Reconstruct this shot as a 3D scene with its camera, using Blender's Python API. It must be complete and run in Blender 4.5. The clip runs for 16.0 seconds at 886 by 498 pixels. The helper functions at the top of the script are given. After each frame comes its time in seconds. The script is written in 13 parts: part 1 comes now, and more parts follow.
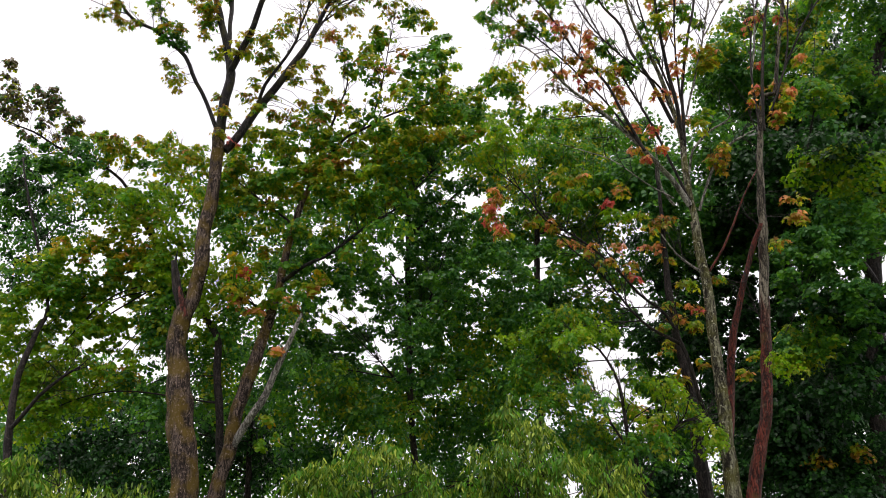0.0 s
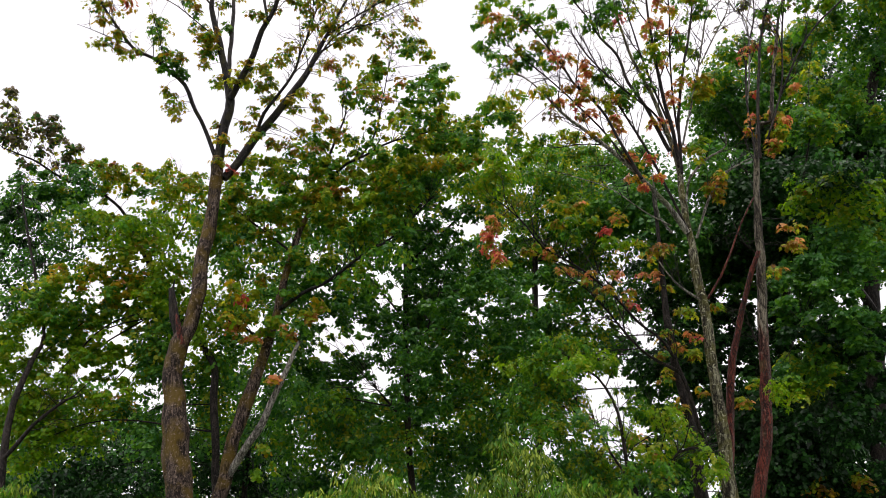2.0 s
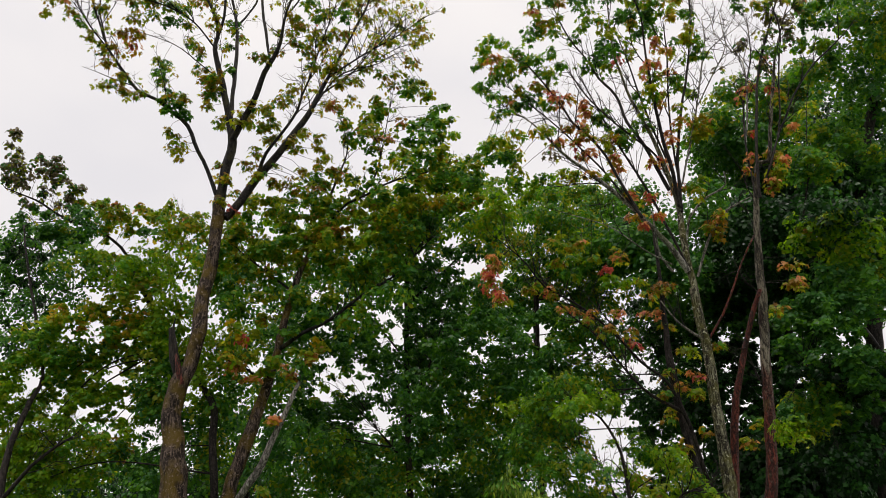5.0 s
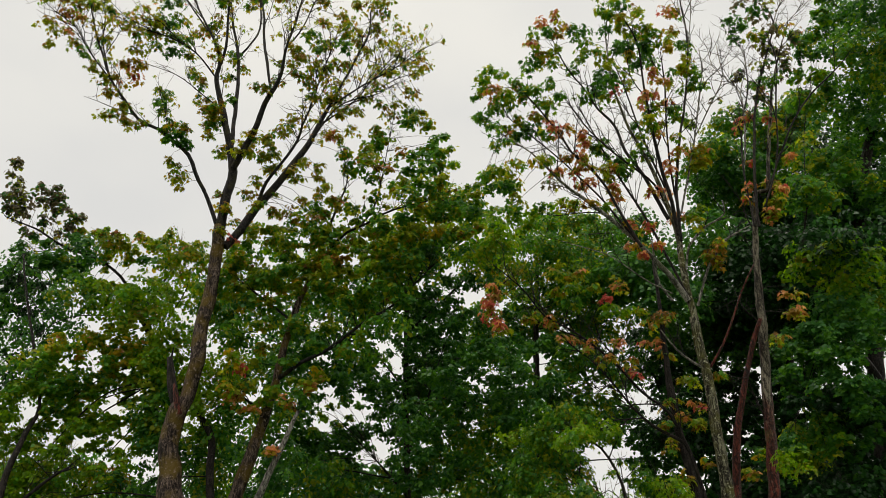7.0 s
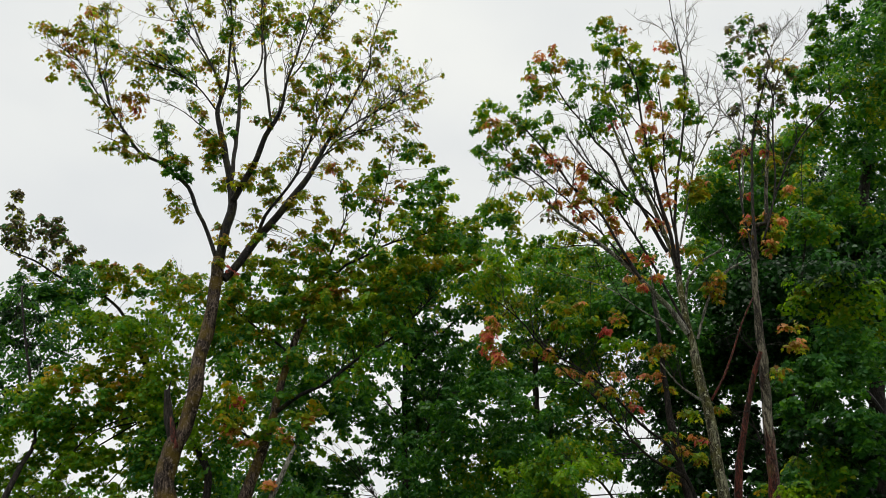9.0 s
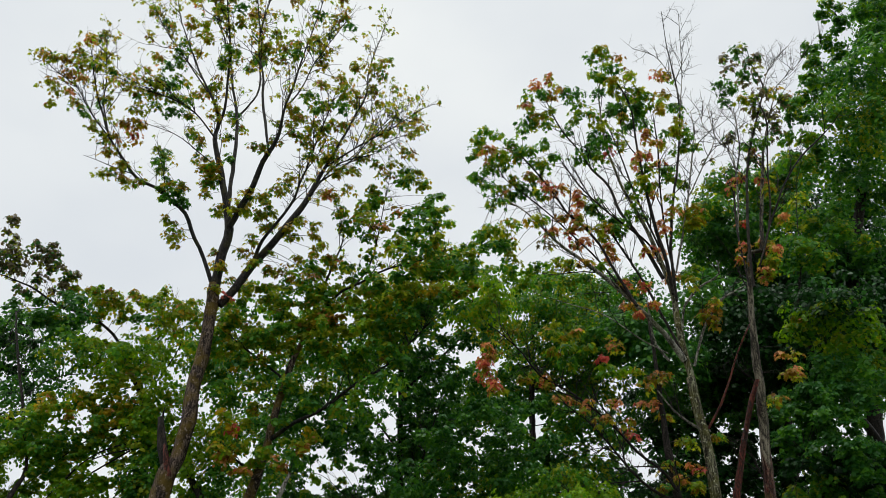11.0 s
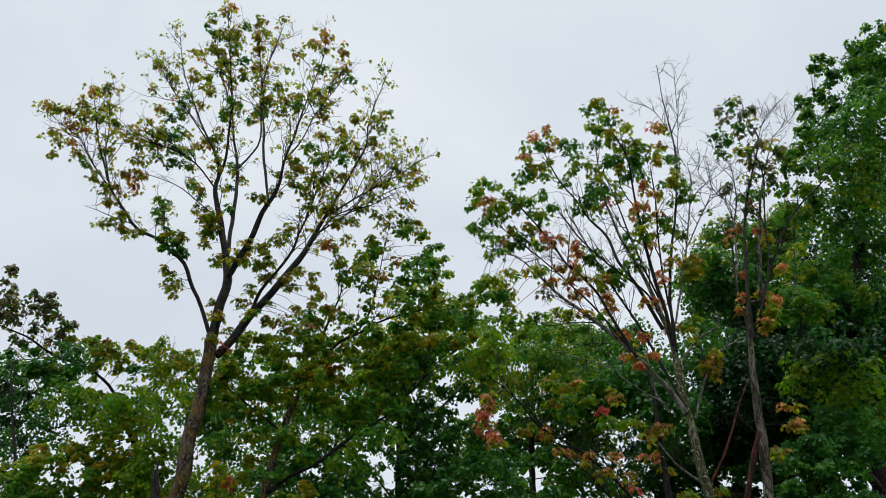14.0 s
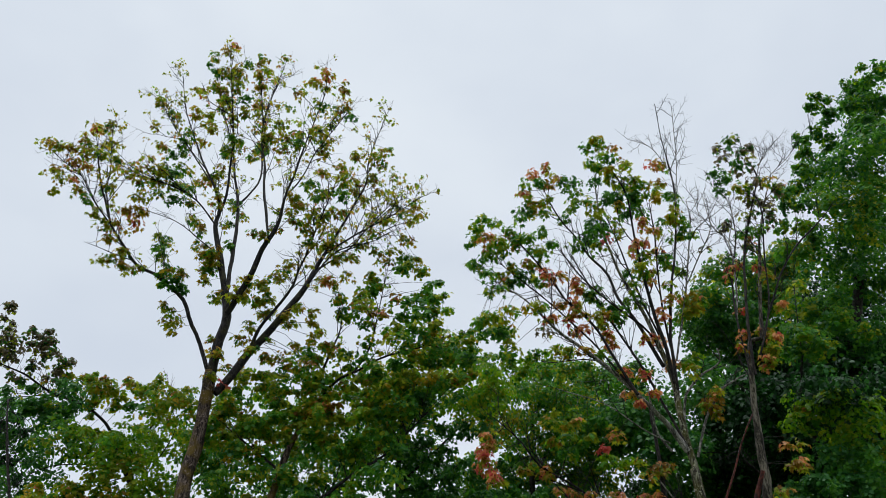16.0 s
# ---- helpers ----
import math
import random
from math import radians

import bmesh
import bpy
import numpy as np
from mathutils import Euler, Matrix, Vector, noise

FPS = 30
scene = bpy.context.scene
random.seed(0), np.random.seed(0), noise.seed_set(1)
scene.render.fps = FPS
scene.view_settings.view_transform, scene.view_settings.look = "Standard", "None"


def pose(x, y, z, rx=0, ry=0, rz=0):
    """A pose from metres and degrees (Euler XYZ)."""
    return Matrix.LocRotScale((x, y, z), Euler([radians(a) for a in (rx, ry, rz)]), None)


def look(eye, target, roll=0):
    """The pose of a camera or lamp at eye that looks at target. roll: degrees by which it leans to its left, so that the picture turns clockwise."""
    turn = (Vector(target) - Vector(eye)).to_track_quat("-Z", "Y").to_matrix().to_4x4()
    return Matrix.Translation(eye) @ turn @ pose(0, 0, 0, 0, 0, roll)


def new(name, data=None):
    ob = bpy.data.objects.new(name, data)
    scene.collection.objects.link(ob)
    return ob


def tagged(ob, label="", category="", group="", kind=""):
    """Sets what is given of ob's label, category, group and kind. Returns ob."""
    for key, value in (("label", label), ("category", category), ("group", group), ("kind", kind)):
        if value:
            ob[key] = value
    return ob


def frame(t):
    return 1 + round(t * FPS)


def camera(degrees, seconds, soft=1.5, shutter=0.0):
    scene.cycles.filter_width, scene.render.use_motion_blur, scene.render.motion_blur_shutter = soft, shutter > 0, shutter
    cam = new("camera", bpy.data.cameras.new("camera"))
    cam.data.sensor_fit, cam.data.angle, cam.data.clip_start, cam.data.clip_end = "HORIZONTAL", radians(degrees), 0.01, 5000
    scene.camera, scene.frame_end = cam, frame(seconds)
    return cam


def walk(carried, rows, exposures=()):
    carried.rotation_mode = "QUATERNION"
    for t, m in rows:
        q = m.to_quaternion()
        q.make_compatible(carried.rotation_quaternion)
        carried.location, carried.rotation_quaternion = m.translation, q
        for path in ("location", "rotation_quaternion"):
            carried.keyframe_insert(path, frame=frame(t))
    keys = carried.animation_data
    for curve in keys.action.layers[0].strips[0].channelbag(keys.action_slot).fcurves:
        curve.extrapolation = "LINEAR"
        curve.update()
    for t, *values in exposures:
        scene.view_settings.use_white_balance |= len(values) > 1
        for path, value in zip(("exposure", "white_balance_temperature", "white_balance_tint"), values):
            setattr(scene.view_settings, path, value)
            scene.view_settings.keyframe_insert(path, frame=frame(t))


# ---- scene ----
# A camera held at one spot, tilting slowly up a stand of autumn trees under a grey sky.
EYE = 1.6
cam = camera(57.4, 16.0, 0.4)
ROWS = [
    (0.0, -0.00, 19.00, -0.00),
    (0.5, -0.04, 19.60, 0.03),
    (1.0, -0.08, 20.15, 0.04),
    (1.5, -0.10, 20.53, 0.04),
    (2.0, -0.14, 20.95, 0.04),
    (2.5, -0.17, 21.36, 0.04),
    (3.0, -0.14, 21.68, 0.06),
    (3.5, -0.07, 22.04, 0.10),
    (4.0, -0.02, 22.62, 0.14),
    (6.5, -0.07, 25.20, 0.11),
    (7.0, -0.08, 25.76, 0.11),
    (7.5, -0.11, 26.40, 0.11),
    (8.0, -0.13, 27.04, 0.10),
    (8.5, -0.14, 27.58, 0.12),
    (9.0, -0.16, 28.06, 0.09),
    (11.5, -0.55, 30.43, 0.08),
    (12.0, -0.61, 30.96, 0.08),
    (12.5, -0.60, 31.52, 0.12),
    (13.0, -0.57, 32.18, 0.13),
    (13.5, -0.56, 32.82, 0.11),
    (14.0, -0.56, 33.48, 0.09),
    (14.5, -0.57, 34.31, 0.07),
    (15.0, -0.59, 35.02, 0.03),
    (15.5, -0.59, 35.56, 0.06),
    (16.0, -0.60, 36.08, 0.06),
]
EXPOSURES = [
    (0, 0.72, 7050, 16), (4.2, 0.41, 7150, 14), (6.3, 0.13, 7600, 7), (7.2, 0.13, 7600, 5), (9.2, 0.24, 7100, 4), (11.3, 0.18, 6800, 4), (16.0, 0.06, 6300, 5),
]
walk(cam, [(t, pose(0, 0, EYE, 90 + pitch, roll, yaw)) for t, yaw, pitch, roll in ROWS], EXPOSURES)

# ---- sky and sun ----
world = bpy.data.worlds.new("overcast_sky")
scene.world = world
world.use_nodes = True
wn, wl = world.node_tree.nodes, world.node_tree.links
wn.clear()
SUN_UP, SUN_ROUND = radians(75), radians(200)
sky = wn.new("ShaderNodeTexSky")
sky.sky_type, sky.sun_disc, sky.sun_elevation, sky.sun_rotation = "NISHITA", False, SUN_UP, SUN_ROUND
sky_dim = wn.new("ShaderNodeVectorMath")
sky_dim.operation, sky_dim.inputs[1].default_value = "SCALE", (1, 1, 1)
sky_dim.inputs["Scale"].default_value = 0.10
wl.new(sky.outputs[0], sky_dim.inputs[0])
coords = wn.new("ShaderNodeTexCoord")
stretch = wn.new("ShaderNodeMapping")
stretch.inputs["Scale"].default_value = (1.0, 1.0, 1.9)
wl.new(coords.outputs["Generated"], stretch.inputs[0])
billow = wn.new("ShaderNodeTexNoise")
billow.inputs["Scale"].default_value, billow.inputs["Detail"].default_value, billow.inputs["Roughness"].default_value = 2.2, 4.0, 0.5
wl.new(stretch.outputs[0], billow.inputs["Vector"])
cloud = wn.new("ShaderNodeValToRGB")
cloud.color_ramp.elements[0].position, cloud.color_ramp.elements[0].color = 0.32, (0.66, 0.69, 0.78, 1)
cloud.color_ramp.elements[1].position, cloud.color_ramp.elements[1].color = 0.68, (0.80, 0.82, 0.88, 1)
wl.new(billow.outputs[0], cloud.inputs[0])
cover = wn.new("ShaderNodeMix")
cover.data_type = "RGBA"
cover.inputs[0].default_value = 0.93
wl.new(sky_dim.outputs[0], cover.inputs[6])
wl.new(cloud.outputs[0], cover.inputs[7])
height = wn.new("ShaderNodeSeparateXYZ")
wl.new(coords.outputs["Generated"], height.inputs[0])
zenith = wn.new("ShaderNodeMapRange")
zenith.interpolation_type = "SMOOTHSTEP"
for k, value in enumerate((0.83, 1.0, 1.0, 3.6)):
    zenith.inputs[1 + k].default_value = value
wl.new(height.outputs[2], zenith.inputs[0])
back = wn.new("ShaderNodeBackground")
wl.new(zenith.outputs[0], back.inputs[1])
wl.new(cover.outputs[2], back.inputs[0])
wl.new(back.outputs[0], wn.new("ShaderNodeOutputWorld").inputs[0])

sun = new("sun", bpy.data.lights.new("sun", "SUN"))
sun.data.energy, sun.data.angle, sun.data.color = 1.1, radians(60), (1.0, 0.97, 0.92)
sun.matrix_world = look((30 * math.sin(SUN_ROUND), 30 * math.cos(SUN_ROUND), 30 * math.tan(SUN_UP)), (0, 0, 0))


# ---- materials ----
def material(name):
    m = bpy.data.materials.new(name)
    m.use_nodes = True
    n, l = m.node_tree.nodes, m.node_tree.links
    n.clear()
    return m, n, l


def noise_node(n, l, scale, detail=4.0, vector=None, rough=0.55):
    t = n.new("ShaderNodeTexNoise")
    t.inputs["Scale"].default_value, t.inputs["Detail"].default_value, t.inputs["Roughness"].default_value = scale, detail, rough
    if vector is not None:
        l.new(vector, t.inputs["Vector"])
    return t


def ramp_node(n, l, fac, stops):
    r = n.new("ShaderNodeValToRGB")
    e = r.color_ramp.elements
    while len(e) < len(stops):
        e.new(0.5)
    for k, (p, c) in enumerate(stops):
        e[k].position, e[k].color = p, (*c, 1)
    l.new(fac, r.inputs[0])
    return r


def leaf_material(name, shades, through_light=0.28, gloss=0.33, juice=(1.4, 1.3, 0.8)):
    """shades: three colours from dark to light, spread over the leaves one by one; juice tints the light that shines through."""
    m, n, l = material(name)
    geo = n.new("ShaderNodeNewGeometry")
    patch = noise_node(n, l, 0.9, 2.0, geo.outputs["Position"])
    mix = n.new("ShaderNodeMath")
    mix.operation, mix.inputs[1].default_value = "MULTIPLY_ADD", 0.62
    l.new(geo.outputs["Random Per Island"], mix.inputs[0])
    off = n.new("ShaderNodeMath")
    off.operation, off.inputs[1].default_value, off.inputs[2].default_value = "MULTIPLY_ADD", 0.9, -0.26
    l.new(patch.outputs[0], off.inputs[0])
    l.new(off.outputs[0], mix.inputs[2])
    tone = ramp_node(n, l, mix.outputs[0], [(0.05, shades[0]), (0.5, shades[1]), (0.95, shades[2])])
    fine = noise_node(n, l, 60.0, 2.0, geo.outputs["Position"])
    blotch = n.new("ShaderNodeMix")
    blotch.data_type, blotch.blend_type = "RGBA", "MULTIPLY"
    blotch.inputs[0].default_value = 0.35
    l.new(tone.outputs[0], blotch.inputs[6])
    l.new(ramp_node(n, l, fine.outputs[0], [(0.3, (0.6, 0.58, 0.55)), (0.7, (1, 1, 1))]).outputs[0], blotch.inputs[7])
    p = n.new("ShaderNodeBsdfPrincipled")
    p.inputs["Roughness"].default_value = gloss
    p.inputs["Specular IOR Level"].default_value = 0.2
    l.new(blotch.outputs[2], p.inputs["Base Color"])
    glow = n.new("ShaderNodeBsdfTranslucent")
    sap = n.new("ShaderNodeMix")
    sap.data_type, sap.blend_type, sap.clamp_result = "RGBA", "MULTIPLY", False
    sap.inputs[0].default_value = 1.0
    sap.inputs[7].default_value = (*juice, 1)
    l.new(blotch.outputs[2], sap.inputs[6])
    l.new(sap.outputs[2], glow.inputs[0])
    mixer = n.new("ShaderNodeMixShader")
    mixer.inputs[0].default_value = through_light
    l.new(p.outputs[0], mixer.inputs[1])
    l.new(glow.outputs[0], mixer.inputs[2])
    l.new(mixer.outputs[0], n.new("ShaderNodeOutputMaterial").inputs[0])
    return m


def bark_material(name, dark, mid, light, moss=(0.10, 0.11, 0.03), moss_at=0.62, gloss=0.6, sheen=0.15, crust=0.4, upper=None, turn=(0, 1)):
    """Furrowed bark with stains, moss and crusts of lichen; upper: the three colours past the heights of turn."""
    m, n, l = material(name)
    pos = n.new("ShaderNodeNewGeometry").outputs["Position"]

    def calc(operation, a, b, c=None):
        q = n.new("ShaderNodeMath")
        q.operation = operation
        for k, v in enumerate((a, b, c)):
            if isinstance(v, (int, float)):
                q.inputs[k].default_value = v
            elif v is not None:
                l.new(v, q.inputs[k])
        return q.outputs[0]

    def blend(fac, one, two):
        q = n.new("ShaderNodeMix")
        q.data_type = "RGBA"
        l.new(fac, q.inputs[0])
        for k, v in ((6, one), (7, two)):
            if isinstance(v, tuple):
                q.inputs[k].default_value = (*v, 1)
            else:
                l.new(v, q.inputs[k])
        return q.outputs[2]

    sway = noise_node(n, l, 3.0, 3.0, pos)
    bent = n.new("ShaderNodeVectorMath")
    bent.operation = "MULTIPLY_ADD"
    bent.inputs[1].default_value = (0.16, 0.16, 0.3)
    l.new(sway.outputs["Color"], bent.inputs[0])
    l.new(pos, bent.inputs[2])
    grain_map = n.new("ShaderNodeMapping")
    grain_map.inputs["Scale"].default_value = (1, 1, 0.15)
    l.new(bent.outputs[0], grain_map.inputs[0])
    cracks = n.new("ShaderNodeTexVoronoi")
    cracks.feature, cracks.inputs["Scale"].default_value = "DISTANCE_TO_EDGE", 17.0
    l.new(grain_map.outputs[0], cracks.inputs["Vector"])
    ridge = ramp_node(n, l, cracks.outputs["Distance"], [(0.0, (0, 0, 0)), (0.22, (1, 1, 1))]).outputs[0]
    plates = noise_node(n, l, 24.0, 6.0, grain_map.outputs[0], 0.7).outputs[0]
    flecks = noise_node(n, l, 80.0, 3.0, pos, 0.6).outputs[0]
    furrow = calc("MULTIPLY_ADD", plates, 0.5, calc("MULTIPLY", flecks, 0.4))
    furrow = calc("MULTIPLY_ADD", ridge, 0.085, furrow)
    stain = noise_node(n, l, 2.3, 4.0, pos).outputs[0]
    wet_map = n.new("ShaderNodeMapping")
    wet_map.inputs["Scale"].default_value = (1, 1, 0.22)
    l.new(pos, wet_map.inputs[0])
    wet = noise_node(n, l, 5.5, 4.0, wet_map.outputs[0], 0.6).outputs[0]
    tone = calc("MULTIPLY_ADD", calc("SUBTRACT", wet, 0.5), 0.36, furrow)
    base = ramp_node(n, l, tone, [(0.43, dark), (0.50, mid), (0.58, light)]).outputs[0]
    if upper:
        high = n.new("ShaderNodeSeparateXYZ")
        l.new(pos, high.inputs[0])
        level = calc("MULTIPLY_ADD", calc("SUBTRACT", wet, 0.5), 5.0 * (turn[1] - turn[0]), high.outputs[2])
        rise = n.new("ShaderNodeMapRange")
        rise.inputs[1].default_value, rise.inputs[2].default_value = turn
        l.new(level, rise.inputs[0])
        base = blend(rise.outputs[0], base, ramp_node(n, l, tone, [(0.43, upper[0]), (0.50, upper[1]), (0.58, upper[2])]).outputs[0])
    base = blend(ramp_node(n, l, stain, [(moss_at - 0.04, (0, 0, 0)), (moss_at + 0.1, (0.8, 0.8, 0.8))]).outputs[0], base, moss)
    spots = noise_node(n, l, 15.0, 5.0, pos, 0.65).outputs[0]
    pale = tuple(min(1, 1.7 * c + 0.03) for c in (upper or (dark, mid, light))[2])
    base = blend(ramp_node(n, l, spots, [(0.575, (0, 0, 0)), (0.64, (crust, crust, crust))]).outputs[0], base, pale)
    dots = n.new("ShaderNodeTexVoronoi")
    dots.inputs["Scale"].default_value = 13.0
    l.new(pos, dots.inputs["Vector"])
    disc = ramp_node(n, l, dots.outputs["Distance"], [(0.07, (crust * 0.6,) * 3), (0.15, (0, 0, 0))]).outputs[0]
    base = blend(disc, base, tuple(min(0.6, 1.6 * c + 0.05) for c in pale))
    p = n.new("ShaderNodeBsdfPrincipled")
    p.inputs["Roughness"].default_value = gloss
    p.inputs["Specular IOR Level"].default_value = sheen
    l.new(base, p.inputs["Base Color"])
    bump = n.new("ShaderNodeBump")
    bump.inputs["Strength"].default_value, bump.inputs["Distance"].default_value = 1.0, 0.06
    l.new(furrow, bump.inputs["Height"])
    l.new(bump.outputs[0], p.inputs["Normal"])
    l.new(p.outputs[0], n.new("ShaderNodeOutputMaterial").inputs[0])
    return m


BARK_OLD = bark_material("old_maple_bark", (0.007, 0.004, 0.003), (0.030, 0.019, 0.017), (0.150, 0.108, 0.088), (0.130, 0.085, 0.012), 0.49, crust=0.8)
BARK_LICHEN = bark_material("lichened_grey_bark", (0.008, 0.006, 0.004), (0.046, 0.040, 0.024), (0.24, 0.235, 0.16), (0.095, 0.092, 0.018), 0.50, crust=0.9)
BARK_LIMB = bark_material("dark_limb_bark", (0.006, 0.005, 0.005), (0.014, 0.012, 0.013), (0.044, 0.039, 0.038), (0.05, 0.046, 0.016), 0.58)
BARK_RED = bark_material("wet_red_brown_bark", (0.010, 0.003, 0.002), (0.060, 0.012, 0.008), (0.175, 0.040, 0.026), (0.050, 0.026, 0.009), 0.66, 0.38, 0.18, 0.08)
BARK_TURN = bark_material("red_brown_bark_greying_upward", (0.010, 0.003, 0.002), (0.060, 0.012, 0.008), (0.175, 0.040, 0.026), (0.080, 0.060, 0.016), 0.62, 0.45, 0.15, 0.12,
                          ((0.010, 0.008, 0.006), (0.060, 0.050, 0.036), (0.24, 0.21, 0.16)), (5.4, 6.8))
BARK_GREY = bark_material("dead_grey_wood", (0.05, 0.046, 0.040), (0.16, 0.150, 0.132), (0.38, 0.36, 0.32), (0.09, 0.10, 0.05), 0.6)
BARK_DARK = bark_material("wet_dark_bark", (0.004, 0.003, 0.003), (0.014, 0.010, 0.009), (0.040, 0.031, 0.027), (0.022, 0.020, 0.008), 0.62, 0.55)

LEAF = {
    "mid": leaf_material("green_leaf", [(0.036, 0.140, 0.012), (0.074, 0.235, 0.022), (0.145, 0.35, 0.040)], 0.55),
    "dim": leaf_material("dark_green_leaf", [(0.019, 0.092, 0.022), (0.040, 0.155, 0.034), (0.080, 0.24, 0.050)], 0.5),
    # Near-black: paints the shade inside crowns; also the edge tree's own blue-green leaves.
    "shade_blue": leaf_material("blue_green_shade_leaf", [(0.0045, 0.026, 0.007), (0.0085, 0.044, 0.010), (0.020, 0.080, 0.014)], 0.4),
    "oliv": leaf_material("olive_leaf", [(0.14, 0.205, 0.014), (0.255, 0.325, 0.024), (0.40, 0.445, 0.040)], 0.65),
    "pale": leaf_material("yellow_green_leaf", [(0.085, 0.20, 0.008), (0.15, 0.31, 0.012), (0.25, 0.42, 0.02)], 0.6),
    "gold": leaf_material("golden_leaf", [(0.30, 0.20, 0.008), (0.49, 0.32, 0.014), (0.62, 0.42, 0.024)], 0.55, juice=(1.0, 1.1, 1.0)),
    "fire": leaf_material("orange_leaf", [(0.55, 0.16, 0.050), (0.73, 0.28, 0.10), (0.82, 0.43, 0.17)], 0.55, juice=(1.0, 1.1, 1.0)),
    "ruby": leaf_material("red_leaf", [(0.38, 0.042, 0.036), (0.60, 0.090, 0.070), (0.70, 0.175, 0.13)], 0.55, juice=(1.0, 1.1, 1.0)),
    "rust": leaf_material("rusty_leaf", [(0.16, 0.075, 0.012), (0.28, 0.145, 0.020), (0.40, 0.22, 0.03)], 0.55, juice=(1.0, 1.1, 1.0)),
    "plum": leaf_material("bronze_leaf", [(0.070, 0.060, 0.044), (0.140, 0.120, 0.080), (0.24, 0.205, 0.13)], 0.4),
    "spear": leaf_material("shrub_leaf", [(0.010, 0.045, 0.004), (0.075, 0.155, 0.011), (0.38, 0.48, 0.07)], 0.4, 0.5),
}
TONES = list(LEAF)
PALETTE = {
    "green": (("mid", 6), ("dim", 2), ("oliv", 2), ("pale", 1)),
    "fresh": (("mid", 4), ("oliv", 3), ("pale", 3)),
    "lush": (("mid", 4.5), ("pale", 1.4), ("dim", 5)),
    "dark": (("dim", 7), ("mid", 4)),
    # Mix for shaded boughs, with the shade held in the leaf colour.
    "deep": (("shade_blue", 8), ("dim", 2)),
    "olive": (("oliv", 6), ("mid", 2.6), ("gold", 1.2), ("pale", 2.0), ("rust", 0.4)),
    "autumn": (("oliv", 4.6), ("gold", 2.1), ("rust", 2.1), ("mid", 2.0), ("dim", 0.8)),
    "lime": (("pale", 6.5), ("mid", 2), ("oliv", 1.6)),
    "fire": (("fire", 6), ("gold", 0.9), ("ruby", 2), ("oliv", 0.8)),
    "ruby": (("ruby", 6), ("fire", 1)),
    "gold": (("oliv", 4.6), ("gold", 3), ("pale", 1.4), ("fire", 0.4)),
    "orange": (("fire", 4), ("gold", 2), ("oliv", 3), ("ruby", 1), ("rust", 1.5)),
    "red": (("ruby", 2.6), ("fire", 3), ("rust", 1.6), ("oliv", 1.8)),
    "rust": (("rust", 3), ("oliv", 3.4), ("fire", 1.1), ("gold", 1.6), ("mid", 1)),
    "dusk": (("plum", 5), ("dim", 2), ("oliv", 1)),
    "shrub": (("spear", 8), ("mid", 2)),
}


def ground_material():
    m, n, l = material("rough_grass")
    pos = n.new("ShaderNodeNewGeometry").outputs["Position"]
    a, b = noise_node(n, l, 0.35, 4.0, pos), noise_node(n, l, 14.0, 5.0, pos)
    tone = ramp_node(n, l, b.outputs[0], [(0.3, (0.025, 0.045, 0.012)), (0.55, (0.05, 0.09, 0.02)), (0.8, (0.10, 0.12, 0.04))])
    dry = n.new("ShaderNodeMix")
    dry.data_type = "RGBA"
    l.new(ramp_node(n, l, a.outputs[0], [(0.45, (0, 0, 0)), (0.7, (0.5, 0.5, 0.5))]).outputs[0], dry.inputs[0])
    l.new(tone.outputs[0], dry.inputs[6])
    dry.inputs[7].default_value = (0.11, 0.075, 0.04, 1)
    p = n.new("ShaderNodeBsdfPrincipled")
    p.inputs["Roughness"].default_value = 0.85
    l.new(dry.outputs[2], p.inputs["Base Color"])
    bump = n.new("ShaderNodeBump")
    bump.inputs["Strength"].default_value, bump.inputs["Distance"].default_value = 0.8, 0.05
    l.new(b.outputs[0], bump.inputs["Height"])
    l.new(bump.outputs[0], p.inputs["Normal"])
    l.new(p.outputs[0], n.new("ShaderNodeOutputMaterial").inputs[0])
    return m


# ---- ground ----
def make_ground():
    steps = [-2500, -600, -150, -60, -40, -30] + list(range(-26, 27, 2)) + [30, 40, 60, 150, 600, 2500]
    k = len(steps)
    verts = [(x, y, 0.10 * (noise.noise((x * 0.13, y * 0.13, 0)) - 0.4) if abs(x) < 60 and abs(y) < 60 else -0.04) for y in steps for x in steps]
    faces = [(j * k + i, j * k + i + 1, (j + 1) * k + i + 1, (j + 1) * k + i) for j in range(k - 1) for i in range(k - 1)]
    me = bpy.data.meshes.new("ground")
    me.from_pydata(verts, [], faces)
    me.materials.append(ground_material())
    me.polygons.foreach_set("use_smooth", [True] * len(faces))
    return tagged(new("ground", me), "rough grass strewn with fallen leaves under the trees", "ground", kind="structure")


make_ground()

# ---- trees: tools ----
rng = np.random.default_rng(11)


def unit(v):
    return v / np.maximum(np.linalg.norm(v, axis=-1, keepdims=True), 1e-9)


